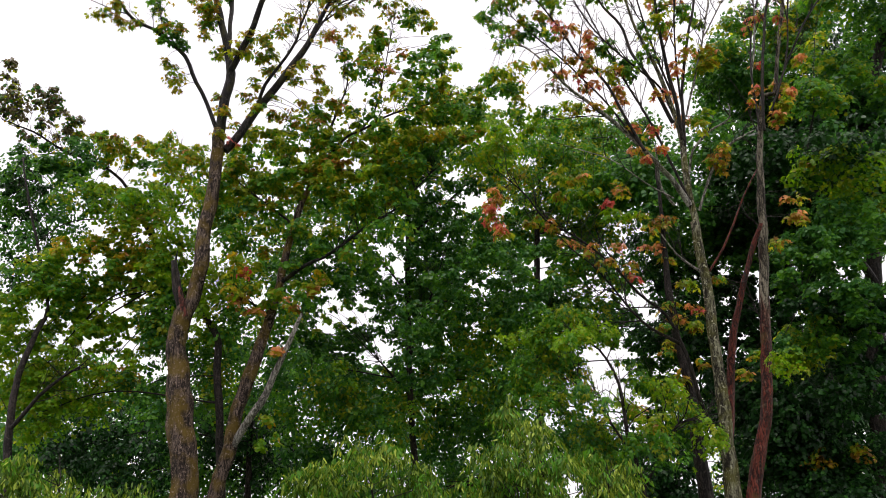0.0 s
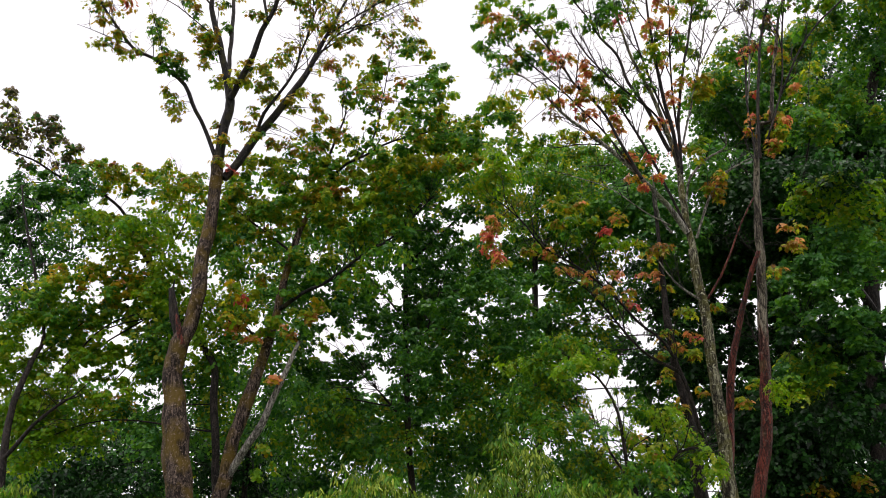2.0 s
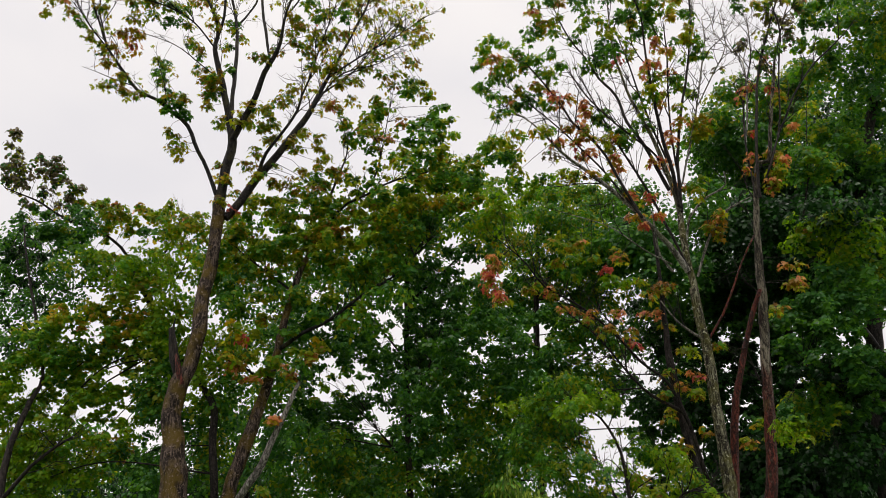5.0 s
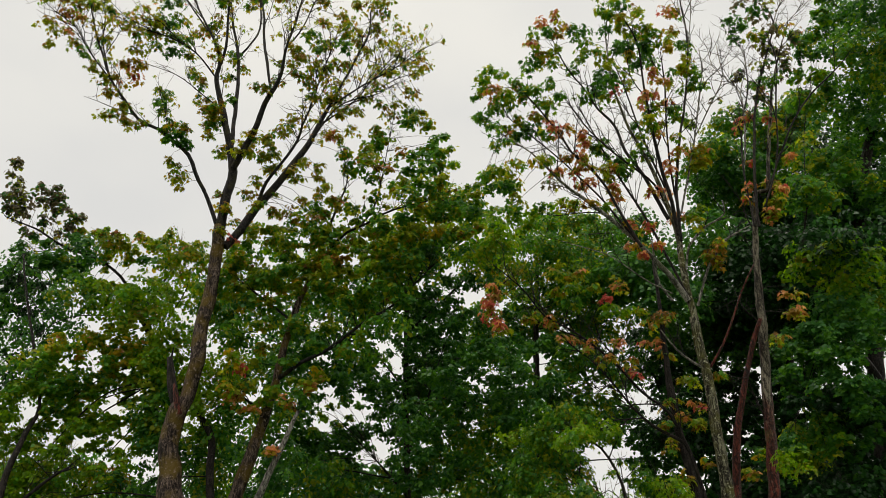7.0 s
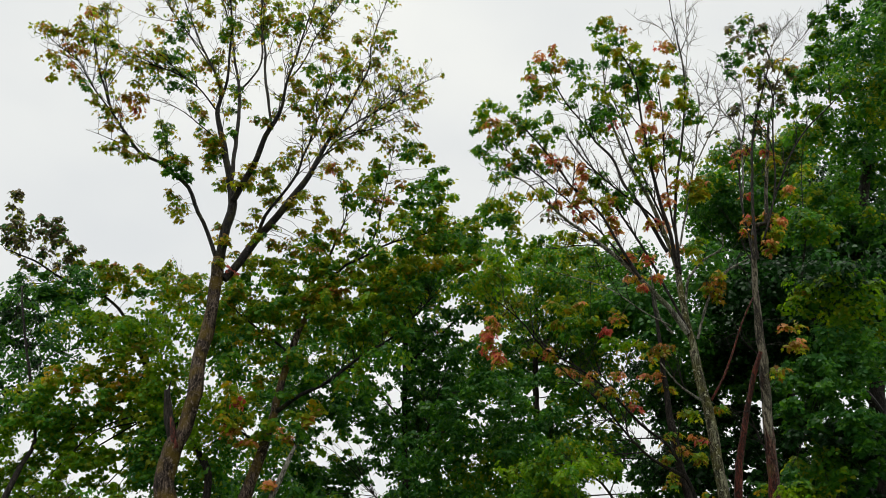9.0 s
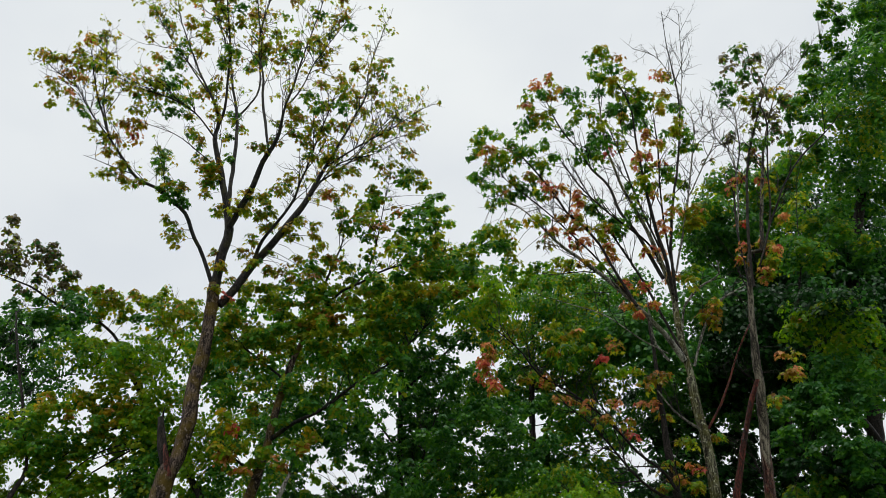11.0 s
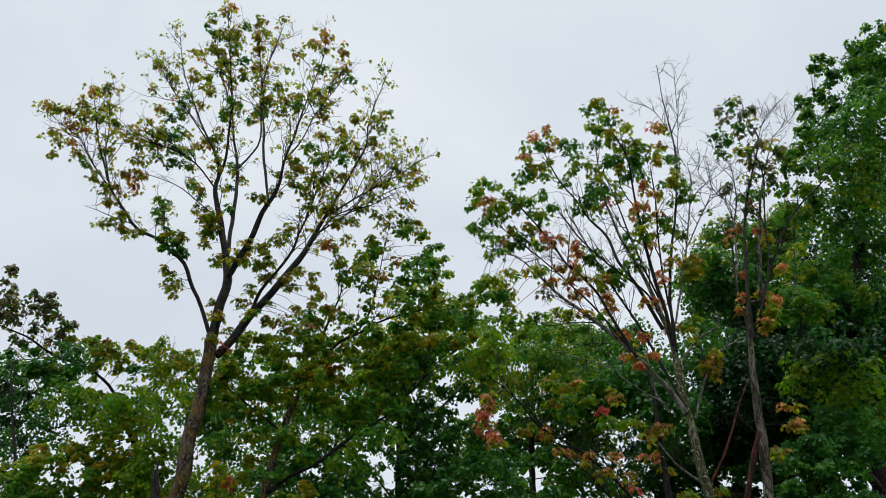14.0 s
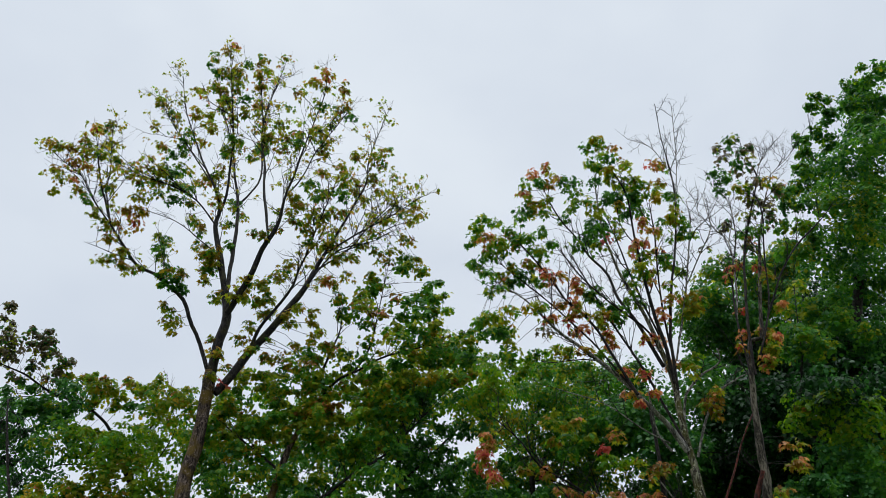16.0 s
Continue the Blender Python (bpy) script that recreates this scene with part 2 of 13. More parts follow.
def smooth_path(rows, step):
    """Catmull-Rom through rows of x, y, z, radius."""
    p = np.array(rows, float)
    q = np.vstack([2 * p[0] - p[1], p, 2 * p[-1] - p[-2]])
    res = []
    for i in range(1, len(q) - 2):
        k = max(2, int(np.linalg.norm(q[i + 1, :3] - q[i, :3]) / step))
        for t in np.arange(k)[:, None] / k:
            res.append((0.5 * (2 * q[i] + (q[i + 1] - q[i - 1]) * t + (2 * q[i - 1] - 5 * q[i] + 4 * q[i + 1] - q[i + 2]) * t * t + (3 * q[i] - q[i - 1] - 3 * q[i + 1] + q[i + 2]) * t ** 3)))
    res.append(p[-1])
    res = np.array(res)
    res[:, 3] = np.maximum(res[:, 3], p[:, 3].min() * 0.8)
    return res


class Wood:
    """Gathers tubes into one mesh."""

    def __init__(self):
        self.v, self.f, self.n = [], [], 0

    def tube(self, path, sides, rough=0.0):
        path = np.asarray(path, float)
        d = unit(np.gradient(path[:, :3], axis=0))
        side = unit(np.cross(d, (0.31, 0.92, 0.24)))
        up = np.cross(side, d)
        a = np.arange(sides) * 2 * np.pi / sides
        rad = path[:, 3][:, None] * np.ones(sides)
        if rough:
            seed = rng.uniform(0, 50)
            for i in range(len(path)):
                for j in range(sides):
                    w = noise.noise((math.cos(a[j]) * 2.4 + seed, math.sin(a[j]) * 2.4, path[i, 2] * 1.1)) + 0.5 * noise.noise((math.cos(a[j]) * 6 + seed, math.sin(a[j]) * 6, path[i, 2] * 3.5))
                    rad[i, j] *= 1 + rough * w
        ring = path[:, None, :3] + rad[..., None] * (np.cos(a)[None, :, None] * side[:, None] + np.sin(a)[None, :, None] * up[:, None])
        m = len(path)
        self.v.append(ring.reshape(-1, 3))
        i, j = np.meshgrid(np.arange(m - 1), np.arange(sides), indexing="ij")
        k = (j + 1) % sides
        q = np.stack([i * sides + j, i * sides + k, (i + 1) * sides + k, (i + 1) * sides + j], -1).reshape(-1, 4) + self.n
        self.f.append(q)
        self.n += m * sides
        cap = np.arange(sides) + self.n - sides
        if sides % 2 == 0 and sides >= 4:
            for c in range(sides // 2 - 1):
                self.f.append(np.array([[cap[c], cap[c + 1], cap[sides - 2 - c], cap[sides - 1 - c]]]))

    def mesh(self, name, mat):
        v, f = np.concatenate(self.v), np.concatenate(self.f)
        me = bpy.data.meshes.new(name)
        me.vertices.add(len(v))
        me.vertices.foreach_set("co", v.ravel())
        me.loops.add(f.size)
        me.loops.foreach_set("vertex_index", f.ravel().astype(np.int32))
        me.polygons.add(len(f))
        me.polygons.foreach_set("loop_start", np.arange(len(f), dtype=np.int32) * 4)
        me.polygons.foreach_set("use_smooth", np.ones(len(f), bool))
        me.update(calc_edges=True)
        me.materials.append(mat)
        return me


# Half outlines of a leaf blade, from stalk to tip: across, along, lift.
BLADES = {
    "maple_leaf": [(0, -0.36, 0), (0.36, -0.30, -0.10), (0.22, -0.05, 0.02), (0.56, 0.20, -0.14), (0.17, 0.19, 0.02), (0, 0.70, -0.12)],
    "broad_leaf": [(0, -0.36, 0), (0.38, -0.28, -0.10), (0.24, -0.04, 0.02), (0.54, 0.22, -0.14), (0, 0.60, -0.12)],
    "plain_leaf": [(0, -0.45, 0), (0.40, -0.18, -0.06), (0.34, 0.20, -0.08), (0, 0.55, -0.10)],
    "narrow_leaf": [(0, -0.5, 0), (0.17, -0.18, -0.04), (0.14, 0.22, -0.05), (0, 0.70, -0.14)],
}


def leaf_mesh(name, blade, at, tip, face, size, tone):
    half = np.array(BLADES[blade])
    h = len(half)
    right = half[1:-1] * (1, 1, 1)
    left = right * (-1, 1, 1)
    shape = np.concatenate([half[[0, -1]], right, left])
    ia = [0] + [2 + i for i in range(h - 2)] + [1]
    ib = [1] + [h + i for i in range(h - 3, -1, -1)] + [0]
    n, w = len(at), len(shape)
    z = unit(face - tip * np.sum(face * tip, -1, keepdims=True))
    x = np.cross(tip, z)
    s = shape[None] * size[:, None, None] * np.array((1, 1, 1))
    curl = rng.uniform(-0.8, 2.6, (n, 1))
    v = at[:, None] + s[..., :1] * x[:, None] + s[..., 1:2] * tip[:, None] + s[..., 2:] * curl[..., None] * z[:, None]
    loops = (np.array(ia + ib)[None] + np.arange(n)[:, None] * w).ravel().astype(np.int32)
    me = bpy.data.meshes.new(name)
    me.vertices.add(n * w)
    me.vertices.foreach_set("co", v.ravel())
    me.loops.add(len(loops))
    me.loops.foreach_set("vertex_index", loops)
    me.polygons.add(n * 2)
    me.polygons.foreach_set("loop_start", np.arange(n * 2, dtype=np.int32) * h)
    used = sorted(set(tone.tolist()))
    for t in used:
        me.materials.append(LEAF[TONES[t]])
    remap = np.zeros(len(TONES), int)
    remap[used] = np.arange(len(used))
    me.polygons.foreach_set("material_index", np.repeat(remap[tone], 2).astype(np.int32))
    me.update(calc_edges=True)
    return me


class Plant:
    def __init__(self, root, blade, size, loose):
        self.root, self.blade, self.size, self.loose, self.bare = root, blade, size, loose, True
        self.nodes, self.twigs, self.leaves, self.woods = [], Wood(), [], []
        self.joined = None

    def cloud(self):
        """All points along the limbs."""
        if self.joined is None or self.joined[0] != len(self.nodes):
            self.joined = len(self.nodes), np.concatenate(self.nodes)
        return self.joined[1]


PLANTS = []


def plant(name, label, blade, size, category="tree", loose=""):
    p = Plant(tagged(new(name), label, category), blade, size, loose)
    PLANTS.append(p)
    return p


def part(name, me, p, label="", kind=""):
    ob = new(name, me)
    ob.parent = p.root
    return tagged(ob, label, kind=kind)


def shoot(p, at, way, length, radius, order):
    """A bare twig that forks as it thins."""
    n = 5
    pts, pos = [(*at, radius)], np.array(at, float)
    for i in range(1, n):
        way = unit(way + rng.normal(0, 0.16, 3) + (0, 0, 0.07))
        pos = pos + way * length / (n - 1)
        pts.append((*pos, radius * (1 - 0.72 * i / (n - 1))))
        if order and i < n - 1 and rng.random() < 0.85:
            turn = unit(way + rng.normal(0, 0.75, 3))
            shoot(p, pos, turn, length * rng.uniform(0.4, 0.65), radius * 0.6, order - 1)
    p.twigs.tube(pts, 4)
    if not p.bare and p.loose and order < 2 and rng.random() < 0.21:
        tuft(p, pos, rng.integers(3, 9), 0.16)


def tuft(p, at, k, spread):
    """A few loose leaves round a twig's end."""
    names, odds = zip(*PALETTE[p.loose])
    ids = np.array([TONES.index(s) for s in names])
    out = unit(rng.normal(0, 1, (k, 3)) * (1, 1, 0.5))
    tip = unit(out * 0.6 + rng.normal(0, 0.35, (k, 3)) - np.array((0, 0, 0.7)))
    face = unit(np.array((0, 0, 0.8)) + out * 0.9 + rng.normal(0, 0.3, (k, 3)))
    p.leaves.append((at + out * spread * rng.random((k, 1)), tip, face, p.size * rng.uniform(0.6, 1.15, k), rng.choice(ids, k, p=np.array(odds) / sum(odds))))


def limb(p, kind, bark, rows, sides=8, shoots=0):
    if kind == "trunk" or (kind == "stem" and rows[0][2] < 3):
        x, y, z, r = rows[0]
        dx, dz = rows[0][0] - rows[1][0], max(0.3, rows[1][2] - rows[0][2])
        low = x + dx / dz * z * 0.5
        rows = [(low, y, -0.15, r * 1.55), ((low + x) / 2, y, 0.45 * z, r * 1.12)] + list(rows)
        if kind == "trunk":
            p.base = Vector((low, y, 0))
    path = smooth_path(rows, 0.16 if sides >= 12 else 0.22)
    wob = 0.25 * path[:, 3] + 0.012
    path[1:-1, :3] += np.array([[noise.noise((q[0] * 1.7 + c * 9, q[1], q[2] * 1.7)) for c in range(3)] for q in path[1:-1]]) * wob[1:-1, None]
    w = Wood()
    w.tube(path, sides, 0.22 if sides >= 12 else 0.14)
    ob = part(kind, w.mesh(kind, bark), p)
    if kind in ("dead_branch", "broken_stub") and p.woods:
        ob.parent = min(p.woods, key=lambda g: np.linalg.norm(g[1][:, :3] - path[0, :3], axis=1).min())[0]
    else:
        p.woods.append((ob, path))
    p.nodes.append(path)
    shoots = int(shoots * (1.7 if kind == "dead_branch" else 3.4 if p.blade == "maple_leaf" else 2.0))
    p.bare = kind == "dead_branch"
    for i in range(shoots):
        k = int(len(path) * (0.3 + 0.7 * (i + rng.random() * 0.7) / shoots))
        k = min(k, len(path) - 1)
        d = unit(path[min(k + 1, len(path) - 1), :3] - path[max(k - 1, 0), :3])
        way = unit(d * 0.9 + rng.normal(0, 0.5, 3) + (0, 0, 0.35))
        far = 1 if k < len(path) - 1 else 0.8
        if i % 4 == 1 and p.blade == "maple_leaf" and not p.bare and k < 0.7 * len(path):
            shoot(p, path[k, :3], way, rng.uniform(1.0, 1.6) * far, min(0.017, path[k, 3] * 0.6 + 0.004), 2)
        else:
            shoot(p, path[k, :3], way, rng.uniform(0.4, 0.95) * far, min(0.013, path[k, 3] * 0.5 + 0.0035), 2)


def lobe(p, x, y, z, rx, rz, fill, palette):
    """A bough's end: umbrella-shaped sprays of leaves inside an ellipsoid, on twigs from the nearest limb."""
    c = np.array((x, y, z))
    nodes = np.concatenate(p.nodes)
    gap = np.linalg.norm((nodes[:, :3] - c) * (1, 1, 0.8), axis=1) + 0.25 * np.maximum(0, nodes[:, 2] - z)
    root = nodes[np.argmin(gap)]
    far = np.linalg.norm(root[:3] - c)
    thick = min(root[3] * 0.7, 0.006 + 0.004 * far)
    mid = root[:3] * 0.45 + c * 0.55 + (0, 0, 0.10 * far) + rng.normal(0, 0.06 * far + 0.01, 3)
    stem = smooth_path([(*root[:3], thick), (*mid, thick * 0.7), (*(c - (0, 0, rz * 0.25)), thick * 0.4)], 0.25)
    if far > 0.15:
        p.twigs.tube(stem, 5)
    ry = 0.5 * (rx + min(rx, rz * 1.5))
    big = p.size / 0.125
    dome = min((0.34 if p.blade == "maple_leaf" else 0.40) * big, 0.55 * rx + 0.08)
    if p.blade == "narrow_leaf":
        dome = 0.2
    count = max(2, int(fill * 3.4 * (rx * rz * 3.14) / (big * big) + 1.2))
    names, odds = zip(*PALETTE[palette])
    odds = np.array(odds) / sum(odds)
    ids = np.array([TONES.index(s) for s in names])
    for _ in range(count):
        u = unit(rng.normal(0, 1, 3)) * rng.random() ** 0.45
        q = c + u * (rx, ry, rz) * 0.92
        a = stem[-1 - int(len(stem) * 0.3 * rng.random())]
        bend = (a[:3] + q) / 2 + (0, 0, 0.08)
        if np.linalg.norm(a[:3] - q) < 1.3 and (p.blade == "maple_leaf" or rng.random() < 0.3):
            p.twigs.tube([(*a[:3], thick * 0.35 + 0.001), (*bend, thick * 0.28 + 0.001), (*q, 0.0025)], 3)
        r = dome * rng.uniform(0.65, 1.1)
        k = int(rng.uniform(*((46, 68) if p.blade == "maple_leaf" else (30, 46))) * min(1, (r / (0.36 * big)) ** 1.6) + 6)
        th, rr = rng.uniform(0, 2 * np.pi, k), np.sqrt(rng.random(k)) * r * rng.uniform(0.9, 1.25)
        out = np.stack([np.cos(th), np.sin(th), np.zeros(k)], -1)
        at = q + out * rr[:, None] + np.stack([np.zeros(k), np.zeros(k), -0.75 * rr * rr / r + rng.normal(0, 0.12 * r, k)], -1)
        loose = 1.9 if p.blade == "maple_leaf" else 1.0
        at[:, 2] += rng.normal(0, 0.12 * r * (loose - 1) * 1.6, k)
        squash = 1 + rng.uniform(-0.4, 0.4)
        hang = unit(np.array((rng.normal(0, 0.35 * loose), rng.normal(0, 0.35 * loose), 1.0)))
        at = q + (at - q) * (squash, 1 / squash, 1)
        at[:, 2] -= (at[:, :2] - q[:2]) @ hang[:2]
        lean = (rr / rr.max())[:, None] ** 1.5
        tip = unit(out * (0.9 - 0.4 * lean) + rng.normal(0, 0.30, (k, 3)) - np.array((0, 0, 0.2)) - np.array((0, 0, 1.1)) * lean)
        face = unit(np.array((0, 0, 1.1)) + out * (0.3 + 1.3 * lean) + rng.normal(0, 0.28, (k, 3)))
        if p.blade == "narrow_leaf":
            tip = unit(out * 0.6 + rng.normal(0, 0.3, (k, 3)) - np.array((0, 0, 1.0)))
            face = unit(face + out * 0.6 + rng.normal(0, 0.5, (k, 3)))
        size = p.size * rng.uniform(0.6, 1.2, k)
        lead = rng.choice(ids, p=odds)
        tone = np.where(rng.random(k) < 0.6, lead, rng.choice(ids, k, p=odds))
        p.leaves.append((at, tip, face, size, tone))


def clump(p, x, y, z, rx, rz, palette, fill=2.0):
    """A compact bunch of leaves: short sprays of drooping leaves that overlap inside an ellipsoid."""
    c = np.array((x, y, z))
    nodes = p.cloud()
    gap = np.linalg.norm((nodes[:, :3] - c) * (1, 1, 0.8), axis=1) + 0.25 * np.maximum(0, nodes[:, 2] - z)
    root = nodes[np.argmin(gap)]
    far = np.linalg.norm(root[:3] - c)
    thick = min(root[3] * 0.6, 0.005 + 0.003 * far)
    mid = root[:3] * 0.45 + c * 0.55 + (0, 0, 0.08 * far) + rng.normal(0, 0.05 * far + 0.01, 3)
    stem = smooth_path([(*root[:3], thick), (*mid, thick * 0.7), (*(c - (0, 0, rz * 0.25)), thick * 0.4)], 0.25)
    if 0.15 < far < (2.2 if fill > 1.7 else 0.9):
        p.twigs.tube(stem, 4)
    half = np.array((rx, 0.5 * (rx + rz), rz))
    n = fill * math.pi * rx * rz / (0.30 * p.size ** 2) + 5
    sprays = max(1, round(n / 11))
    names, odds = zip(*PALETTE[palette])
    odds = np.array(odds) / sum(odds)
    ids = np.array([TONES.index(s) for s in names])
    for _ in range(sprays):
        u = unit(rng.normal(0, 1, 3)) * rng.random() ** 0.4
        q = c + u * half * 0.86
        a = stem[-1 - int(len(stem) * 0.3 * rng.random())]
        if fill > 1.7 and np.linalg.norm(a[:3] - q) < 1.2:
            p.twigs.tube([(*a[:3], thick * 0.3 + 0.001), (*((a[:3] + q) / 2 + (0, 0, 0.04)), thick * 0.22 + 0.001), (*q, 0.002)], 3)
        k = max(4, int(n / sprays * rng.uniform(0.7, 1.3)))
        r = p.size * rng.uniform(0.9, 1.6)
        th, rr = rng.uniform(0, 2 * np.pi, k), np.sqrt(rng.random(k)) * r
        out = np.stack([np.cos(th), np.sin(th), np.zeros(k)], -1)
        at = q + out * rr[:, None]
        at[:, 2] += -0.55 * rr * rr / r + rng.normal(0, 0.16 * r, k)
        tip = unit(out * 0.7 + rng.normal(0, 0.32, (k, 3)) - np.array((0, 0, 0.75)))
        face = unit(out * 0.9 + rng.normal(0, 0.3, (k, 3)) + np.array((0, 0, 0.75)))
        lead = rng.choice(ids, p=odds)
        tone = np.where(rng.random(k) < 0.6, lead, rng.choice(ids, k, p=odds))
        p.leaves.append((at, tip, face, p.size * rng.uniform(0.65, 1.2, k), tone))


def finish(p):
    """Joins the gathered twigs and leaves and sets the plant's foot."""
    if p.twigs.n:
        part("branchwork", p.twigs.mesh("branchwork", BARK_DARK), p, kind="stuff")
    if p.leaves:
        cols = [np.concatenate([g[i] for g in p.leaves]) for i in range(5)]
        part("crown", leaf_mesh("crown", p.blade, *cols), p, kind="stuff")
    p.root.location = p.base
    for ob in p.root.children:
        ob.matrix_parent_inverse = Matrix.Translation(-p.base)


Plant.base = Vector((0, 0, 0))

# ---- trees ----

maple = plant("maple_tree", "tall old maple with sparse olive and rust autumn leaves", "maple_leaf", 0.116, loose="gold")
limb(maple, "trunk", BARK_OLD, [(-5.41, 18.00, 1.31, 0.312), (-5.53, 18.00, 2.33, 0.280), (-5.72, 18.00, 3.51, 0.270), (-5.86, 18.00, 4.49, 0.250), (-6.02, 18.00, 5.38, 0.207), (-5.97, 18.00, 6.14, 0.208), (-5.76, 18.00, 6.60, 0.162), (-5.68, 18.00, 7.39, 0.164), (-5.67, 18.00, 8.24, 0.154), (-5.56, 18.00, 9.25, 0.145), (-5.53, 18.00, 10.31, 0.148), (-5.55, 18.00, 10.92, 0.137)], sides=20)
limb(maple, "leader", BARK_LIMB, [(-5.51, 18.00, 10.89, 0.124), (-5.48, 18.05, 11.88, 0.121), (-5.44, 18.11, 12.58, 0.116), (-5.67, 18.16, 13.59, 0.092), (-6.02, 18.22, 14.84, 0.078), (-6.27, 18.27, 15.67, 0.064), (-6.26, 18.33, 16.34, 0.050), (-6.58, 18.38, 17.24, 0.038), (-7.06, 18.44, 18.18, 0.027), (-7.59, 18.49, 19.41, 0.020), (-8.11, 18.55, 20.72, 0.014), (-8.53, 18.60, 22.39, 0.011)], shoots=7)
limb(maple, "limb", BARK_LIMB, [(-6.26, 18.30, 16.00, 0.043), (-6.06, 18.08, 16.66, 0.037), (-6.04, 17.86, 17.45, 0.031), (-6.06, 17.64, 18.61, 0.026), (-6.25, 17.42, 19.82, 0.019), (-6.52, 17.20, 21.63, 0.011)], shoots=7)
limb(maple, "limb", BARK_LIMB, [(-5.52, 18.00, 13.21, 0.059), (-5.61, 18.23, 14.66, 0.055), (-5.72, 18.46, 15.82, 0.049), (-5.88, 18.69, 16.85, 0.044), (-6.16, 18.91, 17.93, 0.039), (-6.54, 19.14, 19.56, 0.028), (-7.14, 19.37, 21.32, 0.021), (-7.79, 19.60, 23.52, 0.012)], shoots=7)
limb(maple, "limb", BARK_LIMB, [(-5.95, 18.90, 16.93, 0.032), (-5.67, 19.08, 17.62, 0.029), (-5.51, 19.26, 18.35, 0.027), (-5.65, 19.44, 19.60, 0.026), (-5.92, 19.62, 21.59, 0.021), (-6.36, 19.80, 24.06, 0.012)], shoots=7)
limb(maple, "limb", BARK_LIMB, [(-5.41, 18.00, 12.60, 0.089), (-5.09, 17.85, 13.21, 0.081), (-4.84, 17.71, 13.74, 0.074), (-4.65, 17.56, 14.38, 0.067), (-4.41, 17.42, 14.74, 0.059), (-4.24, 17.27, 15.11, 0.046), (-4.14, 17.13, 15.79, 0.034), (-3.93, 16.98, 16.48, 0.029), (-3.78, 16.84, 17.20, 0.024), (-3.57, 16.69, 17.94, 0.017), (-3.29, 16.55, 19.18, 0.013), (-3.23, 16.40, 19.99, 0.010)], shoots=9)
limb(maple, "limb", BARK_LIMB, [(-4.50, 17.50, 14.63, 0.034), (-4.76, 17.68, 15.83, 0.041), (-4.97, 17.87, 16.82, 0.036), (-5.10, 18.05, 17.85, 0.032), (-5.41, 18.23, 19.19, 0.025), (-5.37, 18.42, 20.88, 0.020), (-5.16, 18.60, 22.71, 0.011)], shoots=8)
limb(maple, "limb", BARK_LIMB, [(-4.16, 17.20, 15.85, 0.024), (-3.82, 17.45, 16.79, 0.020), (-3.56, 17.70, 18.00, 0.018), (-3.03, 17.95, 19.42, 0.013), (-2.68, 18.20, 20.43, 0.010)], shoots=6)
limb(maple, "limb", BARK_LIMB, [(-5.35, 18.00, 10.35, 0.101), (-5.05, 18.13, 10.88, 0.103), (-4.76, 18.27, 11.59, 0.104), (-4.30, 18.40, 12.34, 0.097), (-3.96, 18.53, 13.06, 0.090), (-3.60, 18.67, 13.84, 0.076), (-3.41, 18.80, 14.50, 0.062), (-3.20, 18.93, 15.19, 0.049), (-2.88, 19.07, 16.11, 0.037), (-2.46, 19.20, 17.30, 0.032), (-2.18, 19.33, 18.33, 0.027), (-2.16, 19.47, 19.41, 0.020), (-1.70, 19.60, 21.48, 0.011)], shoots=10)
limb(maple, "limb", BARK_LIMB, [(-4.76, 18.30, 11.58, 0.057), (-4.53, 18.11, 12.25, 0.044), (-4.12, 17.93, 12.74, 0.038), (-3.72, 17.74, 13.32, 0.033), (-3.61, 17.55, 13.64, 0.027), (-3.44, 17.36, 13.96, 0.022), (-3.25, 17.18, 14.48, 0.021), (-2.94, 16.99, 15.48, 0.014), (-2.68, 16.80, 16.33, 0.009)], shoots=8)
limb(maple, "limb", BARK_LIMB, [(-3.19, 18.90, 15.16, 0.024), (-2.16, 18.67, 15.81, 0.023), (-1.35, 18.43, 16.16, 0.017), (-0.45, 18.20, 16.71, 0.009)], shoots=7)
limb(maple, "limb", BARK_LIMB, [(-3.58, 18.60, 13.80, 0.023), (-2.94, 18.85, 15.13, 0.020), (-2.19, 19.10, 15.72, 0.018), (-1.23, 19.35, 16.56, 0.012), (-0.56, 19.60, 16.97, 0.010)], shoots=6)
limb(maple, "limb", BARK_LIMB, [(-5.54, 18.00, 10.81, 0.056), (-5.89, 17.89, 11.62, 0.050), (-6.17, 17.78, 12.13, 0.051), (-6.49, 17.67, 12.82, 0.052), (-6.81, 17.56, 13.09, 0.046), (-7.29, 17.45, 13.45, 0.040), (-7.74, 17.35, 13.64, 0.040), (-8.20, 17.24, 14.20, 0.035), (-8.60, 17.13, 14.77, 0.030), (-8.91, 17.02, 15.45, 0.025), (-9.25, 16.91, 16.36, 0.020), (-9.66, 16.80, 17.75, 0.010)], shoots=7)
limb(maple, "limb", BARK_LIMB, [(-8.47, 17.00, 14.57, 0.022), (-9.22, 16.85, 15.50, 0.018), (-9.64, 16.70, 16.17, 0.014), (-10.15, 16.55, 16.55, 0.010), (-10.57, 16.40, 16.88, 0.010)], shoots=5)
limb(maple, "limb", BARK_LIMB, [(-8.64, 17.00, 14.86, 0.023), (-9.07, 17.20, 16.00, 0.018), (-9.31, 17.40, 17.22, 0.013), (-9.68, 17.60, 18.64, 0.010)], shoots=4)
